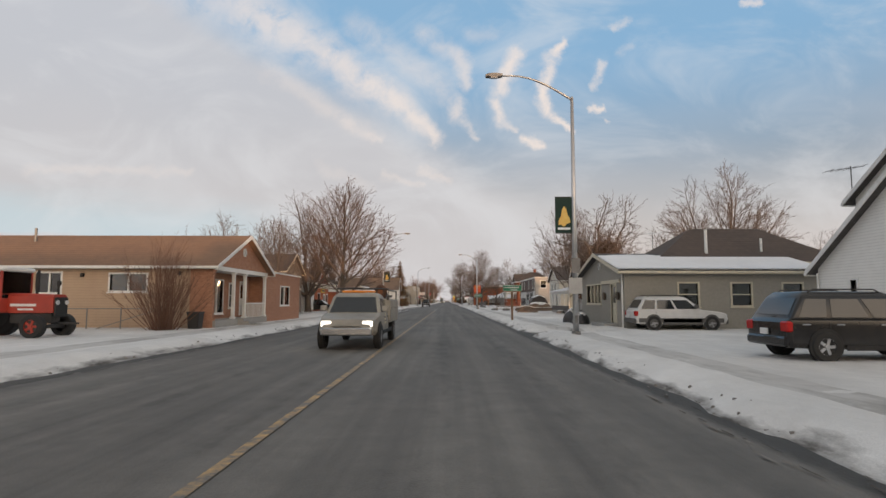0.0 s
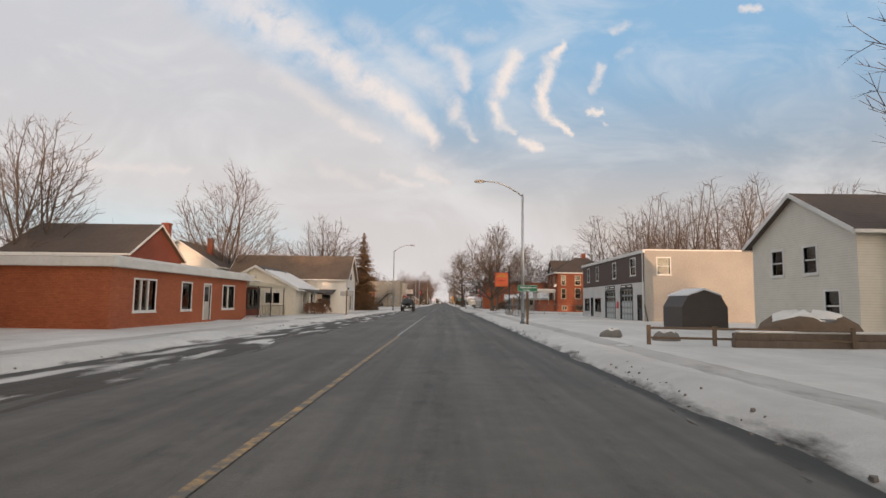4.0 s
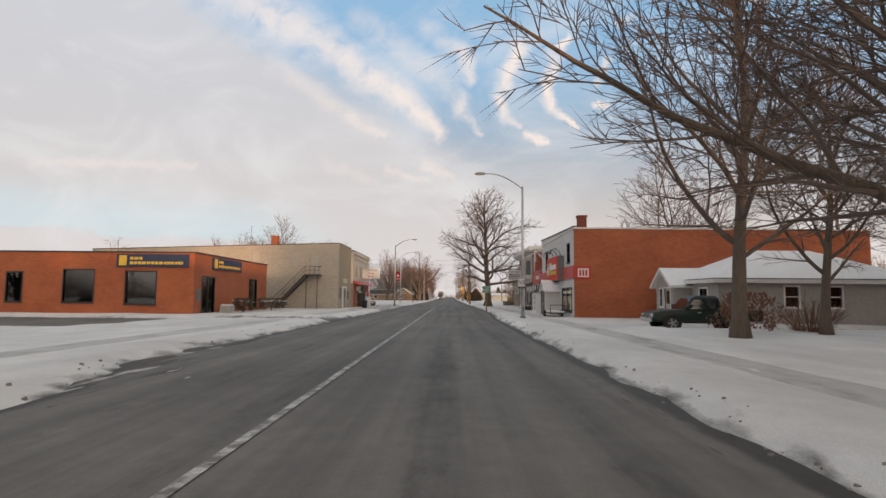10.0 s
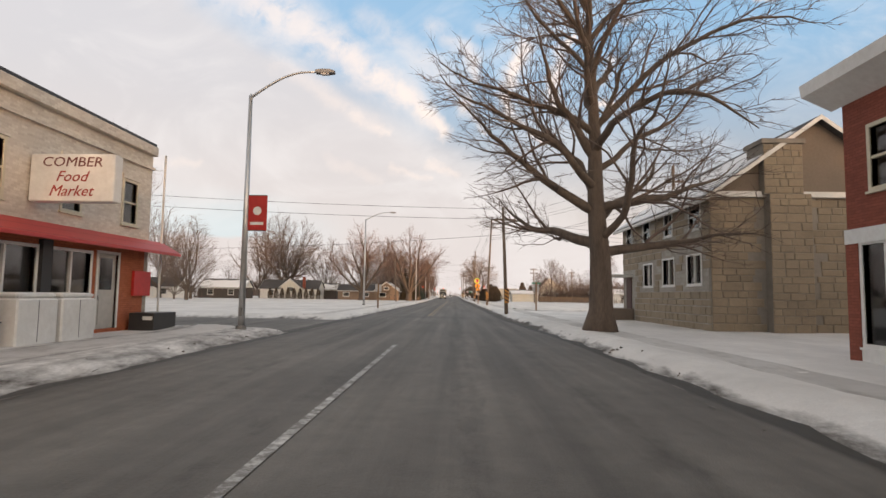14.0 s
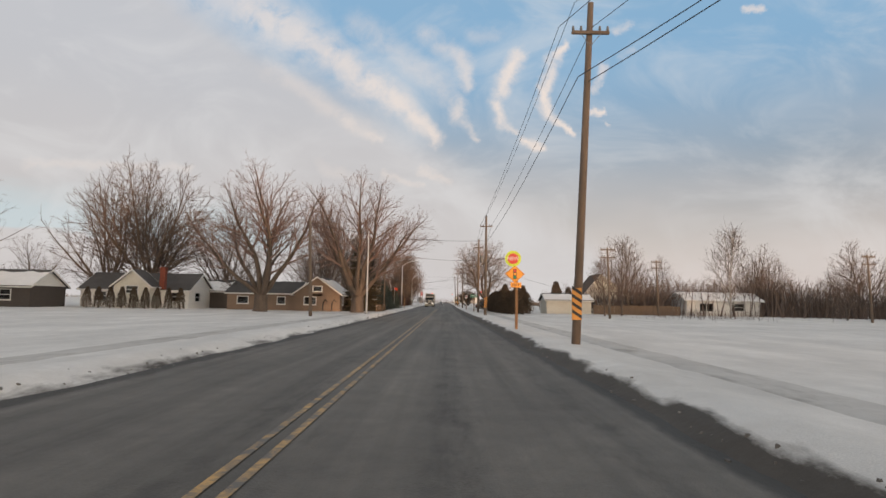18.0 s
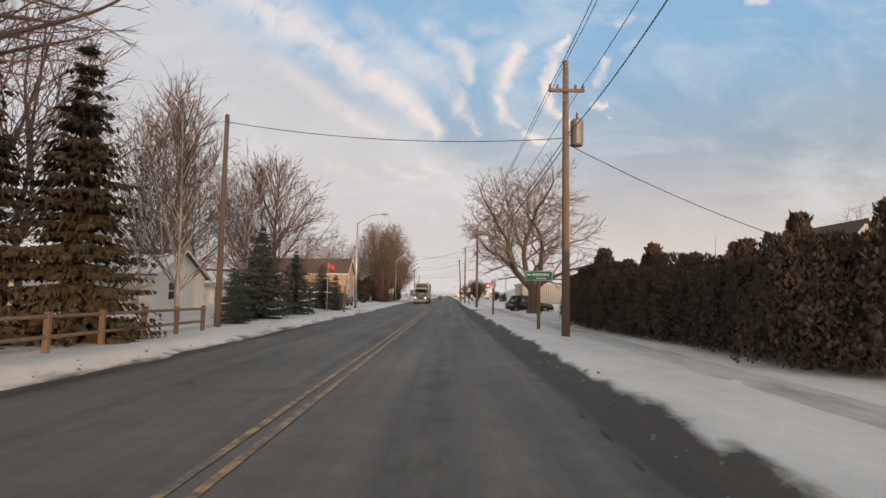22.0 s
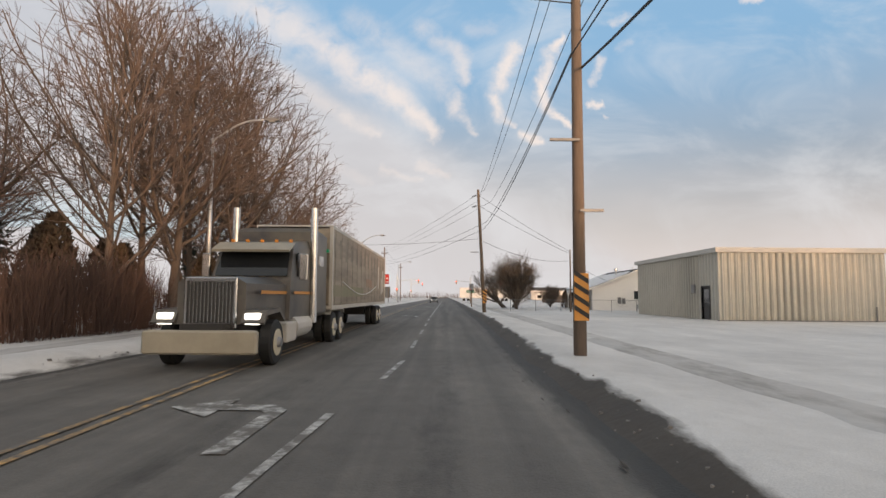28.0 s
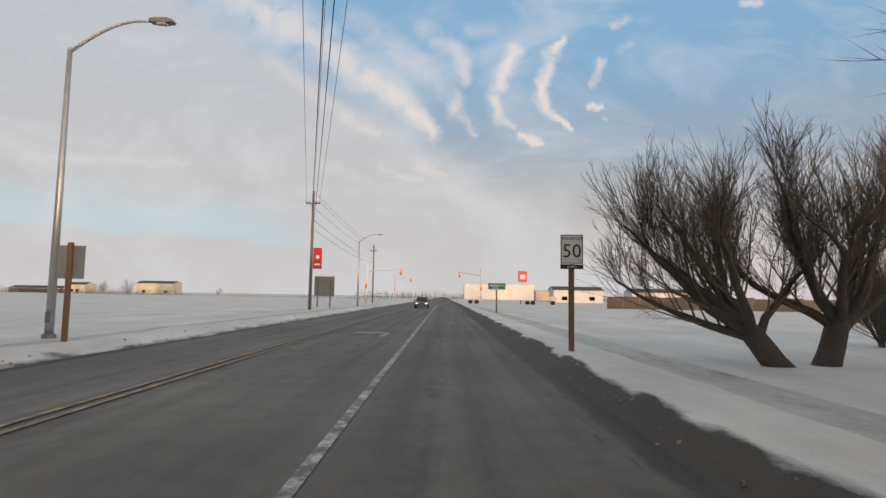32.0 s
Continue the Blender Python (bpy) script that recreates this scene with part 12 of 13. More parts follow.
    panes = {"suv": ((0.05, 0.26), (0.30, 0.58), (0.62, 0.93)), "sedan": ((0.08, 0.46), (0.51, 0.92)), "van": ((0.70, 0.95),), "pickup": ((0.06, 0.46), (0.51, 0.92)), "crew": ((0.06, 0.44), (0.50, 0.92))}[style]
    for s in (-1, 1):
        for a, b in panes:
            q = [side(a, 0.12, s), side(b, 0.12, s), side(b, 0.88, s), side(a, 0.88, s)]
            q2 = [(p[0], p[1] - s * 0.02, p[2]) for p in q]
            part("side_window", Mesh().rings([q, q2]), CARGLASS, t, "dark tinted glass")
        mx = side(panes[-1][1], 0.2, s)
        part("mirror", Mesh().box(mx[0] - 0.1, mx[0] + 0.08, mx[1] + s * 0.03, mx[1] + s * 0.25, mx[2] - 0.02, mx[2] + 0.17, 0.03), clad or body, t)
        for a, b in panes:
            hx = side(a, 0, s)
            part("door_handle", Mesh().box(hx[0] + 0.08, hx[0] + 0.28, s * h - 0.02, s * h + 0.02, zt - 0.17, zt - 0.13, 0.01), CHROME if not clad else body, t)
        for f in (panes[0][1] + panes[1][0] if len(panes) > 1 else 1.2,):
            gx = side(f / 2, 0, s)[0]
            part("door_seam", Mesh().box(gx - 0.006, gx + 0.006, s * h - 0.004, s * h + 0.003, zb + 0.15, zt - 0.1), BLACKINK, t)

    def across_(u0, u1, v0, v1, front):
        f, r_ = (fl[1], rf[1] + 0.12) if front else (fl[0], rf[0] - 0.06)
        o = 0.012 if front else -0.012
        pt = lambda v, w: (f + (r_ - f) * v + o, (wb + (wr - wb) * v) * w, zc + (zr - 0.12 - zc) * v + 0.008)  # noqa: E731
        q = [pt(v0, u0), pt(v0, u1), pt(v1, u1), pt(v1, u0)]
        q2 = [(p[0] - o * 2, p[1], p[2] - 0.02) for p in q]
        return Mesh().rings([q, q2])
    part("windscreen", across_(-0.88, 0.88, 0.1, 0.95, True), CARGLASS, t, "dark tinted glass")
    part("rear_window", across_(-0.82, 0.82, 0.2, 0.92, False), CARGLASS, t, "dark tinted glass")
    # ends
    part("front_bumper", Mesh().box(X(0.985), X(1.008), -h * 0.82, h * 0.82, zb + 0.02, zb + 0.28, 0.04), clad or (CHROME if style in ("pickup", "crew") else body), t)
    part("rear_bumper", Mesh().box(X(-0.012), X(0.02), -h * 0.92, h * 0.92, zb + 0.05, zb + 0.3, 0.05), clad or (CHROME if style in ("pickup", "crew") else body), t)
    part("grille", Mesh().box(X(0.985), X(1.004), -h * 0.45, h * 0.45, zb + 0.3, zh * 0.66, 0.02), DARK, t)
    for s in (-1, 1):
        part("headlight", Mesh().box(X(0.962), X(0.994), s * h * 0.5, s * h * 0.83, zh * 0.62, zh * 0.80, 0.03), HEADLIGHT if lit else LENS, t)
        part("tail_light", Mesh().box(X(-0.004), X(0.03), s * h * 0.66, s * h * 0.985, zt * 0.68, zt * 0.93, 0.03), TAILLIGHT, t, "red tail light")
        part("sill", Mesh().box(X(axles[0] + 0.1), X(axles[1] - 0.1), s * h - 0.03, s * h + 0.015, zb - 0.02, zb + (0.30 if clad else 0.12), 0.02), clad or BLACK, t)
        if clad:
            part("cladding", Mesh().box(X(0.03), X(0.94), s * h - 0.03, s * h + 0.01, zb + 0.1, zb + (zt - zb) * 0.42, 0.015), clad, t, "grey plastic lower cladding")
    part("licence_plate", Mesh().box(X(-0.016), X(-0.008), -0.16, 0.16, zt * 0.6, zt * 0.6 + 0.15), SIGNWHITE, t)
    if style == "suv":
        for s in (-1, 1):
            part("roof_rail", Mesh().tube([(rf[0] + 0.15, s * (wr - 0.08), zr - 0.03), (rf[0] + 0.3, s * (wr - 0.08), zr + 0.05), (rf[1] - 0.3, s * (wr - 0.08), zr + 0.05), (rf[1] - 0.15, s * (wr - 0.08), zr - 0.03)], 0.018, 5), DARK, t)
    rr = r or (0.36 if style not in ("pickup", "crew") else 0.41)
    for f in axles:
        for s in (-1, 1):
            yw = s * (h - 0.10)
            part("wheel_arch", Mesh().disc((X(f), s * (h - 0.02), rr + 0.03), 1, rr * 1.14, 22, 0.06), clad or BLACK, t)
            road_wheel(t, X(f), yw + s * 0.025, rr, 0.235, rimm)
    return t


vehicle("parked_suv", "black SUV parked on snow beside the white house", 10.65, 2.15, 0, 4.7, 1.92, 1.72, "suv", P_BLACK, rimm=CHROME)
vehicle("parked_crossover", "white crossover with grey lower cladding on a snowy drive", 11.85, 16.9, 0, 4.65, 1.85, 1.72, "suv", P_WHITE, P_GREYCLAD)
vehicle("parked_suv", "black SUV parked before the brick house", -17.3, 65.0, 0, 4.8, 1.85, 1.6, "suv", P_BLACK)
vehicle("parked_car", "grey car parked behind the locust tree", 17.9, 50.0, 0, 4.5, 1.8, 1.5, "sedan", P_GREY)
vehicle("parked_suv", "white SUV standing before the garage doors", 21.6, 101.5, 180, 4.7, 1.9, 1.75, "suv", P_WHITE)
tr_ = vehicle("pickup_truck", "tall black pickup parked at the kerb", -5.95, 145.0, -90, 5.9, 1.98, 1.98, "crew", P_BLACK, rimm=DARK, z=0.02, category="pickup truck", r=0.46)
MUDDY = mat("muddy_rubber", (0.075, 0.05, 0.035), 0.9, (0.03, 0.022, 0.018), 6, 1.0, 0.5)
for o_ in tr_.children_recursive:
    if o_.name.split(".")[0] in ("front_bumper", "rear_bumper", "mirror"):
        o_.data.materials[0] = DARK
    if o_.name.split(".")[0] in ("wheel", "tyre"):
        o_.data.materials[0] = MUDDY
part("roof_light_bar", Mesh().box(0.55, 0.68, -0.62, 0.62, 1.97, 2.05, 0.02), DARK, tr_)
part("bonnet_bulge", Mesh().prism([(-0.42, 1.30), (0.42, 1.30), (0.34, 1.36), (-0.34, 1.36)], 0, 1.35, 2.6), P_BLACK, tr_)
part("licence_plate", Mesh().box(2.96, 2.99, -0.16, 0.16, 0.72, 0.86), SIGNWHITE, tr_)
vehicle("parked_car", "dark sedan in the brick bank's lot", -31.0, 178.0, 0, 4.7, 1.82, 1.46, "sedan", P_BLUE, z=0.05)
vehicle("pickup_truck", "dark green pickup in a snowy drive", 12.7, 175.0, 180, 5.4, 1.9, 1.8, "pickup", P_GREEN, category="pickup truck")
vehicle("parked_suv", "dark SUV waiting in the side street", 8.3, 387.4, 0, 4.7, 1.9, 1.72, "suv", P_BLACK, z=0.02, lit=False)
vehicle("parked_car", "grey car parked before the peach house", -12.6, 398.0, 90, 4.5, 1.8, 1.48, "sedan", P_GREY)
vehicle("pickup_truck", "black pickup parked beside the peach house", -16.0, 427.0, 180, 5.5, 1.95, 1.85, "pickup", P_BLACK, category="pickup truck")
vehicle("parked_van", "white van parked behind the metal shed", 33.0, 464.0, 90, 5.2, 1.95, 2.1, "van", P_WHITE, category="van")
vehicle("parked_car", "silver car parked by the chain-link fence", 22.6, 482.8, 180, 4.5, 1.8, 1.48, "sedan", P_SILVER)
vehicle("oncoming_car", "dark car with lit headlights far down the road", -2.8, 560.0, -90, 4.6, 1.82, 1.55, "suv", P_GREY, lit=True, z=0.0)

# service pickup with a tool body
SX, SY = -3.12, 9.05
tr_ = vehicle("service_truck", "salt-stained silver service truck with steel tool body", SX, SY, -90, 6.7, 2.0, 1.9, "crew", P_DIRTY, z=0.0, lit=True, category="pickup truck", bed=False)
tb_ = part("tool_body", Mesh().box(-3.38, -0.02, -1.06, 1.06, 0.78, 1.66, 0.03), P_DIRTY, tr_, "steel tool body with side lockers")
for s_ in (-1, 1):
    for k_ in range(4):
        part("locker_door", Mesh().box(-3.28 + 0.8 * k_, -2.53 + 0.8 * k_, s_ * 1.06, s_ * 1.075, 0.9 if k_ not in (1, 2) else 1.15, 1.6, 0.004), P_DIRTY, tb_)
        part("latch", Mesh().box(-2.96 + 0.8 * k_, -2.86 + 0.8 * k_, s_ * 1.075, s_ * 1.095, 1.3, 1.36), CHROME, tb_)
part("headache_rack", Mesh().tube([(-0.05, -0.98, 1.6), (-0.05, -0.98, 2.05), (-0.05, 0.98, 2.05), (-0.05, 0.98, 1.6)], 0.035, 6), DARK, tr_)
part("pipe_rack", Mesh().tube([(-3.3, 0.98, 1.66), (-3.3, 0.98, 2.0), (-0.05, 0.98, 2.0)], 0.03, 6), DARK, tr_)
part("light_bar", Mesh().box(0.75, 0.95, -0.6, 0.6, 1.89, 1.96, 0.03), ORANGE, tr_, "orange roof beacon bar")
sg_ = part("door_lettering", Mesh().box(0.75, 1.25, 0.99, 1.006, 0.78, 0.86).box(0.75, 1.25, 0.99, 1.006, 0.92, 0.98).box(0.92, 1.1, 0.99, 1.006, 1.02, 1.16), CREAM, tr_, "worn door lettering")
part("tow_hitch", Mesh().box(-3.6, -3.3, -0.1, 0.1, 0.5, 0.62), DARK, tr_)
t_ = thing("spare_tyre", "worn rusty-rimmed tyre standing on the tool body", "tyre", (-2.5, 9.75, 1.66), "", "", 60)
tyre_ = Mesh()
tyre_.tube([(0.0, 0.2 * math.cos(k * math.tau / 20), 0.29 + 0.2 * math.sin(k * math.tau / 20)) for k in range(21)], 0.09, 8, False)
part("tread", tyre_, mat("rusty_rubber", (0.16, 0.075, 0.04), 0.9, (0.05, 0.035, 0.03), 6, 1.0), t_)
part("hub", Mesh().disc((0.0, 0.0, 0.29), 0, 0.15, 16, 0.06), mat("rusty_steel", (0.30, 0.11, 0.04), 0.8), t_)
t_ = thing("plastic_drum", "blue plastic drum lying on the tool body", "drum", (-2.6, 10.9, 1.66))
part("shell", Mesh().tube([(0, -0.45, 0.2), (0, -0.42, 0.2), (0, 0.42, 0.2), (0, 0.45, 0.2)], [0.16, 0.2, 0.2, 0.16], 16), mat("blue_drum_plastic", (0.03, 0.05, 0.15), 0.5), t_)
part("bung", Mesh().disc((0.06, -0.46, 0.24), 1, 0.03, 8, 0.03), BLACK, t_)
for y_ in (-0.15, 0.15):
    part("hoop", Mesh().disc((0, y_, 0.2), 1, 0.21, 16, 0.03), BLACK, t_)
t_ = thing("tool_crate", "orange machine strapped on the tool body", "machine", (-3.4, 8.95, 1.66))
part("housing", Mesh().box(-0.35, 0.35, -0.25, 0.25, 0.0, 0.32, 0.04), mat("orange_machine_paint", (0.62, 0.20, 0.04), 0.5), t_)
part("handle", Mesh().tube([(-0.3, 0, 0.3), (-0.3, 0, 0.42), (0.3, 0, 0.42), (0.3, 0, 0.3)], 0.02, 5), DARK, t_)

# red tractor with a cab
t_ = thing("farm_tractor", "faded red farm tractor with cab and tall exhaust", "tractor", (-16.4, 9.6, 0.15), "", "", 0)
part("bonnet", Mesh().rings([[(-0.4, -0.42, 0.95), (-0.4, 0.42, 0.95), (-0.4, 0.42, 1.62), (-0.4, 0.3, 1.72), (-0.4, -0.3, 1.72), (-0.4, -0.42, 1.62)], [(1.35, -0.4, 0.95), (1.35, 0.4, 0.95), (1.35, 0.4, 1.56), (1.35, 0.28, 1.66), (1.35, -0.28, 1.66), (1.35, -0.4, 1.56)]]), P_RED, t_)
part("grille", Mesh().box(1.35, 1.42, -0.36, 0.36, 0.8, 1.55, 0.02), BLACK, t_)
part("engine", Mesh().box(-0.4, 1.2, -0.28, 0.28, 0.55, 0.95, 0.03), DARK, t_)
part("stripe", Mesh().box(-0.3, 0.7, -0.428, -0.42, 1.2, 1.3), SIGNWHITE, t_)
part("stripe", Mesh().box(0.0, 0.6, -0.428, -0.42, 1.05, 1.12), SIGNWHITE, t_)
part("exhaust", Mesh().tube([(0.55, -0.2, 1.6), (0.55, -0.2, 2.0), (0.55, -0.2, 2.45), (0.6, -0.2, 2.6)], [0.04, 0.075, 0.075, 0.04], 8), BLACK, t_)
part("air_intake", Mesh().tube([(1.15, 0.15, 1.6), (1.15, 0.15, 2.0), (1.15, 0.15, 2.05), (1.15, 0.15, 2.2)], [0.04, 0.04, 0.09, 0.08], 8), BLACK, t_)
part("cab_roof", Mesh().box(-2.2, -0.3, -0.85, 0.85, 2.55, 2.72, 0.05), WHITE, t_)
for x_, y_ in ((-0.42, -0.78), (-0.42, 0.78), (-2.1, -0.78), (-2.1, 0.78), (-1.25, -0.8), (-1.25, 0.8)):
    part("cab_pillar", Mesh().box(x_ - 0.035, x_ + 0.035, y_ - 0.035, y_ + 0.035, 1.5, 2.56), P_RED, t_)
for y_ in (-0.78, 0.78):
    part("cab_glass", Mesh().box(-2.05, -0.46, y_ - 0.006, y_ + 0.006, 1.55, 2.54), GLASS, t_)
part("cab_glass", Mesh().box(-0.43, -0.41, -0.74, 0.74, 1.7, 2.54), GLASS, t_)
part("cab_base", Mesh().box(-2.15, -0.4, -0.82, 0.82, 0.95, 1.52, 0.04), P_RED, t_)
part("seat", Mesh().box(-1.8, -1.3, -0.25, 0.25, 1.5, 1.62, 0.03).box(-1.9, -1.78, -0.25, 0.25, 1.6, 2.1, 0.03), mat("teal_vinyl", (0.02, 0.16, 0.12), 0.6), t_)
part("headlight", Mesh().disc((1.43, -0.26, 1.35), 0, 0.09, 12, 0.04), LENS, t_)
part("headlight", Mesh().disc((1.43, 0.26, 1.35), 0, 0.09, 12, 0.04), LENS, t_)
part("front_axle", Mesh().box(0.85, 1.05, -0.8, 0.8, 0.35, 0.5), DARK, t_)
part("drawbar", Mesh().box(1.3, 2.1, -0.06, 0.06, 0.5, 0.58), DARK, t_)
for y_ in (-0.85, 0.85):
    road_wheel(t_, 0.95, y_, 0.45, 0.34, P_RED)
    road_wheel(t_, -1.6, y_, 0.82, 0.5, P_RED)
    part("mudguard", Mesh().prism([(-2.45, 1.45), (-2.1, 1.75), (-1.1, 1.75), (-0.8, 1.45), (-0.85, 1.4), (-1.15, 1.66), (-2.05, 1.66), (-2.4, 1.4)], 1, y_ - 0.25, y_ + 0.25), P_RED, t_)

# articulated truck: tractor unit and box trailer
TRX = -5.08
TRAILER = mat("salt_stained_trailer_sheet", (0.36, 0.30, 0.225), 0.55, (0.15, 0.122, 0.092), 1.6, 0.5, 0.15, stretch=(1.0, 0.28, 2.4))
t_ = site("box_trailer", "long dirty grey box trailer behind the truck", "trailer", (TRX, 450.6, 0))
part("box", Mesh().box(TRX - 1.28, TRX + 1.28, 441.85, 458.4, 1.25, 3.95, 0.04), TRAILER, t_)
part("floor_rail", Mesh().box(TRX - 1.30, TRX + 1.30, 441.85, 458.4, 1.12, 1.26), ALUM, t_)
part("top_rail", Mesh().box(TRX - 1.30, TRX + 1.30, 441.85, 458.4, 3.86, 3.97), ALUM, t_)
for y_ in (441.9, 458.35):
    part("corner_post", Mesh().box(TRX + 1.2, TRX + 1.31, y_ - 0.08, y_ + 0.08, 1.12, 3.95), ALUM, t_)
for y_, z0_, z1_ in ((455, 2.0, 3.2), (456.5, 1.7, 2.6), (457.2, 1.8, 3.1)):
    part("patch_plate", Mesh().box(TRX + 1.28, TRX + 1.29, y_ - 0.22, y_ + 0.22, z0_, z1_), ALUM, t_)
DARKSEAM = mat("grimy_seam", (0.12, 0.10, 0.08), 0.7)
for k_ in range(13):
    part("panel_seam", Mesh().box(TRX + 1.28, TRX + 1.287, 442.4 + 1.22 * k_, 442.42 + 1.22 * k_, 1.27, 3.85), DARKSEAM, t_)
PLATE = mat("worn_patch", (0.22, 0.19, 0.15), 0.6, (0.13, 0.11, 0.085), 2, 0.7)
for k_ in range(11):
    part("worn_patch", Mesh().box(TRX + 1.28, TRX + 1.284, 442.0 + 1.22 * k_, 442.35 + 1.22 * k_, 2.95 - 0.04 * (k_ % 3), 3.6), PLATE, t_)
gr_ = mat("faded_print_green", (0.20, 0.205, 0.125), 0.6, (0.26, 0.22, 0.15), 2.0, 0.8)
rd2_ = mat("faded_print_red", (0.30, 0.15, 0.095), 0.6, (0.3, 0.22, 0.15), 3.0, 0.8)
part("faded_print", Mesh().box(TRX + 1.28, TRX + 1.286, 442.0, 449.2, 1.55, 1.95), gr_, t_)
part("faded_print", Mesh().box(TRX + 1.28, TRX + 1.286, 450.2, 452.2, 2.0, 2.4), rd2_, t_)
part("hanging_strap", Mesh().tube([(TRX + 1.31, 443.8 + 1.0 * k_, 2.1 - 0.45 * math.sin(k_ / 10 * math.pi)) for k_ in range(11)], 0.02, 4), SIGNWHITE, t_)
for x_ in (-0.6, 0.6):
    part("landing_leg", Mesh().box(TRX + x_ - 0.09, TRX + x_ + 0.09, 447.2, 447.4, 0.1, 1.05), DARK, t_)
part("rear_underrun_guard", Mesh().box(TRX - 1.1, TRX + 1.1, 458.2, 458.35, 0.45, 0.6).box(TRX - 0.6, TRX - 0.5, 458.2, 458.35, 0.6, 1.05).box(TRX + 0.5, TRX + 0.6, 458.2, 458.35, 0.6, 1.05), ALUM, t_)
part("bogie", Mesh().box(TRX - 0.55, TRX + 0.55, 454.6, 458.2, 0.55, 1.03), DARK, t_)


def truck_wheels(t, y, steer=False):
    for s in (-1, 1):
        for k in ((0,) if steer else (0, 1)):
            x = TRX + s * (1.12 - 0.33 * k)
            w = Mesh()
            w.rings([[(x + v, y + math.cos(q * math.tau / 22) * r, 0.52 + math.sin(q * math.tau / 22) * r) for q in range(22)] for v, r in ((-0.14, 0.32), (-0.14, 0.47), (-0.10, 0.52), (0.10, 0.52), (0.14, 0.47), (0.14, 0.32))], True)
            wh = part("wheel", w, BLACK, t, "large black truck tyre")
            part("rim", Mesh().tube([(x + s * 0.10, y, 0.52), (x + s * 0.16, y, 0.52), (x + s * 0.165, y, 0.52)], [0.31, 0.30, 0.12], 18), CREAM, wh)
            part("hub", Mesh().tube([(x + s * 0.14, y, 0.52), (x + s * 0.24, y, 0.52)], [0.14, 0.10], 12), RIM, wh)


truck_wheels(t_, 454.8)
truck_wheels(t_, 456)
P_DARKTRK = mat("salt_stained_dark_paint", (0.045, 0.045, 0.052), 0.4, (0.14, 0.125, 0.10), 1.4, 0.5)
t_ = site("truck_tractor", "long-nosed dark truck tractor with salt stains, sleeper and chrome stacks", "truck", (TRX, 439.3, 0))
part("frame_rail", Mesh().box(TRX - 0.45, TRX + 0.45, 434.7, 444.3, 0.7, 0.98), DARK, t_)
part("sleeper", Mesh().box(TRX - 1.2, TRX + 1.2, 439.6, 441.5, 0.95, 3.6, 0.12), P_DARKTRK, t_)
part("cab", Mesh().rings([[(TRX - 1.05, 437.6, 0.95), (TRX + 1.05, 437.6, 0.95), (TRX + 1.1, 439.6, 0.95), (TRX - 1.1, 439.6, 0.95)], [(TRX - 1.05, 437.65, 2.0), (TRX + 1.05, 437.65, 2.0), (TRX + 1.1, 439.6, 2.0), (TRX - 1.1, 439.6, 2.0)], [(TRX - 0.98, 438.1, 2.85), (TRX + 0.98, 438.1, 2.85), (TRX + 1.08, 439.6, 2.95), (TRX - 1.08, 439.6, 2.95)], [(TRX - 0.9, 438.5, 3.05), (TRX + 0.9, 438.5, 3.05), (TRX + 1.0, 439.6, 3.2), (TRX - 1.0, 439.6, 3.2)]]), P_DARKTRK, t_)
part("bonnet", Mesh().rings([[(TRX - 0.75, 435.2, 0.95), (TRX + 0.75, 435.2, 0.95), (TRX + 0.75, 435.2, 1.85), (TRX + 0.5, 435.2, 2.0), (TRX - 0.5, 435.2, 2.0), (TRX - 0.75, 435.2, 1.85)], [(TRX - 0.95, 437.7, 0.95), (TRX + 0.95, 437.7, 0.95), (TRX + 0.95, 437.7, 1.85), (TRX + 0.6, 437.7, 2.05), (TRX - 0.6, 437.7, 2.05), (TRX - 0.95, 437.7, 1.85)]]), P_DARKTRK, t_)
gl_ = part("grille", Mesh().box(TRX - 0.58, TRX + 0.58, 435.12, 435.2, 0.85, 1.98, 0.03), CHROME, t_)
for k_ in range(13):
    part("grille_bar", Mesh().box(TRX - 0.5 + 0.08 * k_, TRX - 0.46 + 0.08 * k_, 435.09, 435.125, 0.95, 1.88), DARK, gl_)
part("visor", Mesh().prism([(437.55, 2.72), (438.1, 2.98), (438.1, 3.02), (437.5, 2.78)], 0, TRX - 1.02, TRX + 1.02), P_CREAMTRK, t_, "pale sun visor")
part("stripe", Mesh().box(TRX + 0.955, TRX + 0.965, 435.6, 437.6, 1.62, 1.70).box(TRX + 1.103, TRX + 1.112, 437.8, 439.5, 1.62, 1.70), MARK_YELLOW, t_, "gold stripe")
for k_ in range(5):
    part("cab_lamp", Mesh().box(TRX - 0.8 + 0.4 * k_, TRX - 0.72 + 0.4 * k_, 438.3, 438.4, 3.04, 3.12, 0.01), ORANGE, t_)
part("tool_box", Mesh().box(TRX + 0.7, TRX + 1.2, 436.9, 437.8, 0.42, 0.92, 0.03), ALUM, t_)
part("bumper", Mesh().box(TRX - 1.2, TRX + 1.2, 434.6, 434.8, 0.35, 0.85, 0.04), P_CREAMTRK, t_)
part("windscreen", Mesh().rings([[(TRX - 0.95, 437.66, 2.1), (TRX + 0.95, 437.66, 2.1), (TRX + 0.9, 438.06, 2.8), (TRX - 0.9, 438.06, 2.8)], [(TRX - 0.95, 437.63, 2.1), (TRX + 0.95, 437.63, 2.1), (TRX + 0.9, 438.03, 2.8), (TRX - 0.9, 438.03, 2.8)]]), CARGLASS, t_)
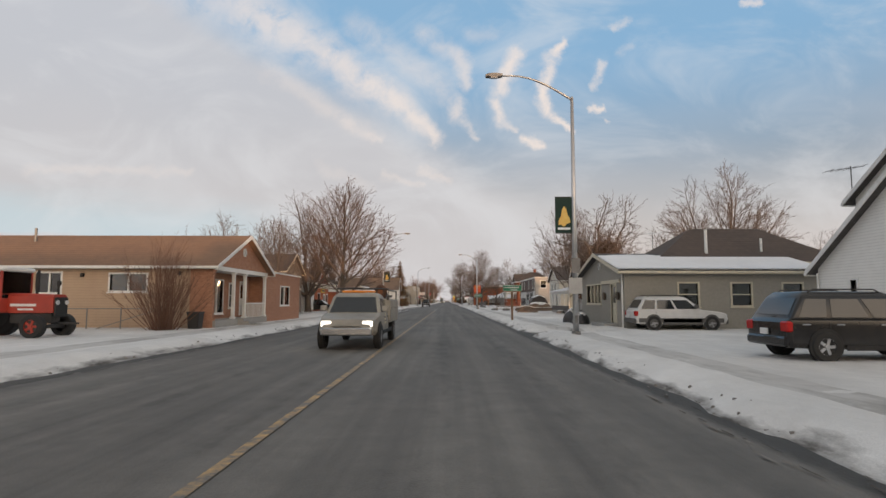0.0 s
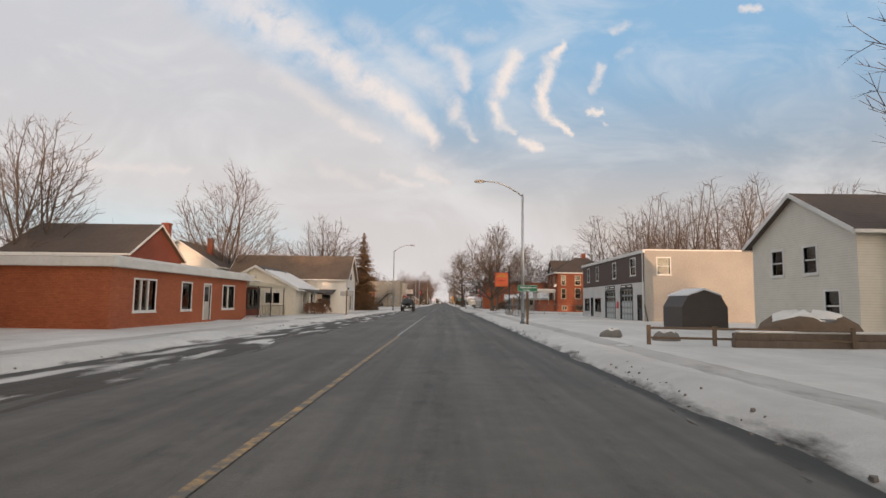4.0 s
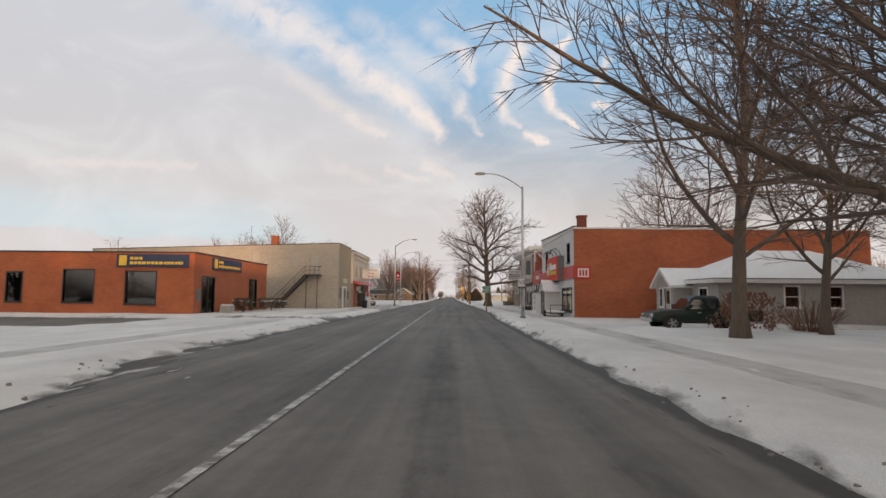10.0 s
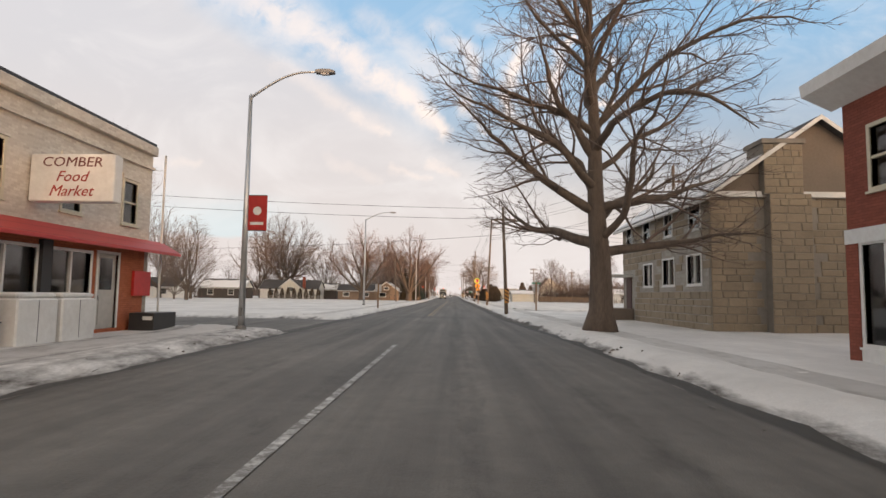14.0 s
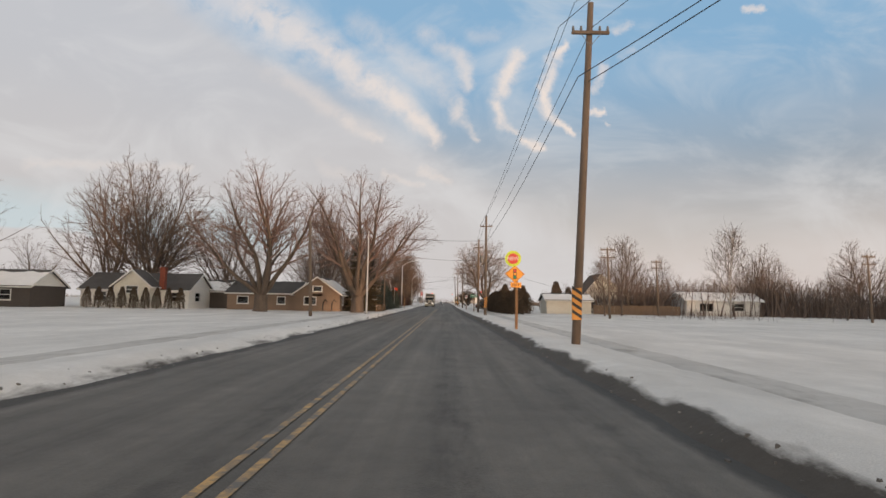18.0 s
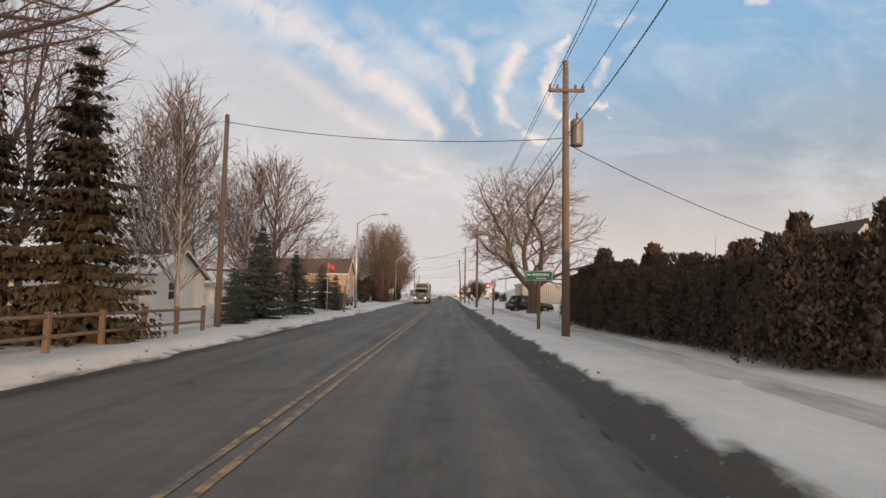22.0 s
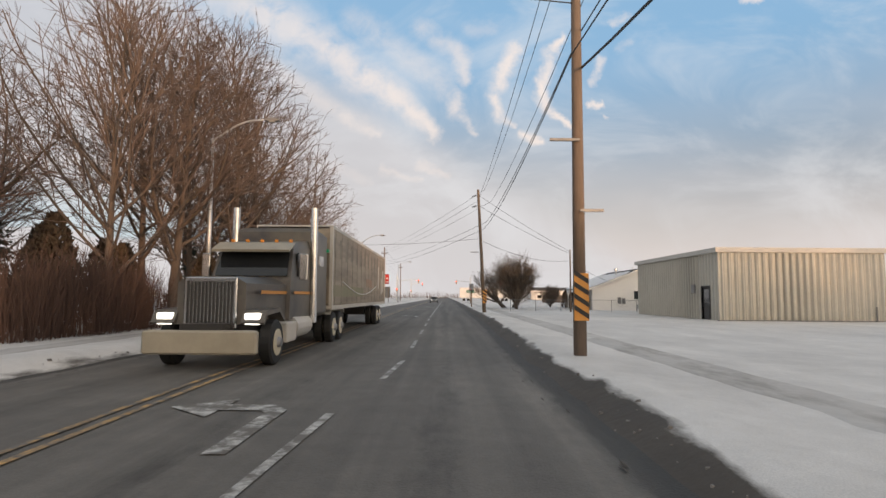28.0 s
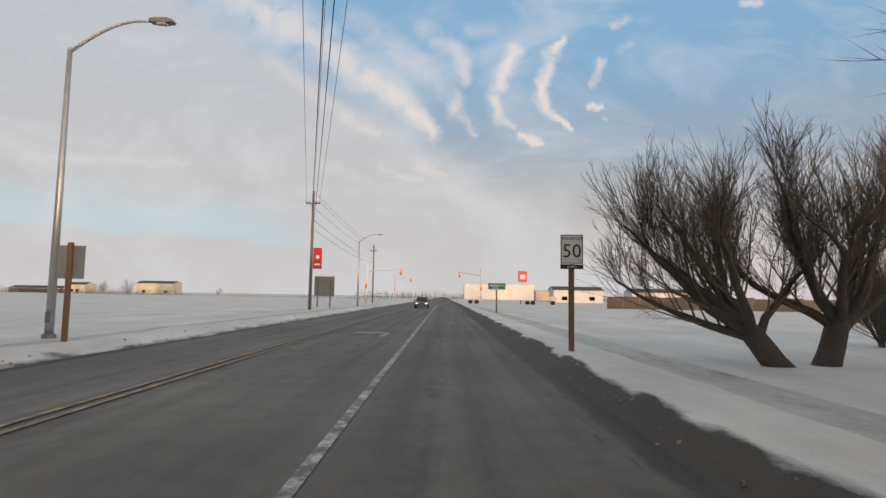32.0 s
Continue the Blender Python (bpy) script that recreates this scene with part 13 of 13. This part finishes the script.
for s_ in (-1, 1):
    part("fender", Mesh().prism([(435, 1.0), (435.2, 1.25), (436.2, 1.3), (436.7, 1.0), (436.6, 0.96), (436.2, 1.2), (435.25, 1.15), (435.1, 0.95)], 0, TRX + s_ * 0.72, TRX + s_ * 1.22), P_DARKTRK, t_)
    part("headlight", Mesh().box(TRX + s_ * 0.78, TRX + s_ * 1.12, 435.05, 435.2, 0.95, 1.2, 0.02), HEADLIGHT, t_)
    part("side_window", Mesh().box(TRX + s_ * 1.06, TRX + s_ * 1.10, 438.2, 439.3, 2.1, 2.75), CARGLASS, t_)
    part("exhaust_stack", Mesh().tube([(TRX + s_ * 1.17, 439.65, 0.8), (TRX + s_ * 1.17, 439.65, 2.6), (TRX + s_ * 1.17, 439.65, 4.2)], [0.13, 0.11, 0.10], 12), CHROME, t_, "chrome exhaust stack")
    part("mirror", Mesh().box(TRX + s_ * 1.2, TRX + s_ * 1.42, 437.9, 437.98, 2.0, 2.7, 0.02), CHROME, t_)
    part("fuel_tank", Mesh().tube([(TRX + s_ * 0.9, 437.9, 0.75), (TRX + s_ * 0.9, 439.5, 0.75)], 0.32, 14), ALUM, t_)
    part("mudguard", Mesh().prism([(441.8, 1.0), (442.1, 1.14), (444.2, 1.14), (444.5, 1.0), (444.5, 0.96), (444.2, 1.1), (442.1, 1.1), (441.8, 0.96)], 0, TRX + s_ * 0.7, TRX + s_ * 1.26), ALUM, t_)
part("marker_light", Mesh().box(TRX + 1.2, TRX + 1.28, 441.3, 441.4, 3.0, 3.1), mat("green_marker_lens", (0.02, 0.5, 0.22), 0.3), t_)
part("side_lamp", Mesh().box(TRX + 1.2, TRX + 1.23, 440.2, 440.8, 2.5, 2.8), LENS, t_)
truck_wheels(t_, 435.9, True)
truck_wheels(t_, 442.5)
truck_wheels(t_, 443.75)

# far traffic and buildings about the crossing
t_ = site("far_trailer", "white box trailer crossing far down the road", "trailer", (13, 610, 0))
part("box", Mesh().box(4.6, 20.0, 608.8, 611.3, 1.1, 4.5, 0.05), P_WHITE, t_)
part("landing_leg", Mesh().box(17.0, 17.2, 609, 609.2, 0.1, 1.1), DARK, t_)
for x_ in (6.0, 7.4, 18.6, 19.8):
    part("wheel", Mesh().disc((x_, 608.95, 0.52), 1, 0.5, 16, 0.3), BLACK, t_)
part("cab", Mesh().box(20.3, 23.4, 608.9, 611.2, 0.9, 3.3, 0.15).box(23.3, 25.0, 609.1, 611.0, 0.9, 2.1, 0.15), P_CREAMTRK, t_, "cream truck cab")
part("wheel", Mesh().disc((24.2, 608.95, 0.52), 1, 0.5, 16, 0.3), BLACK, t_)
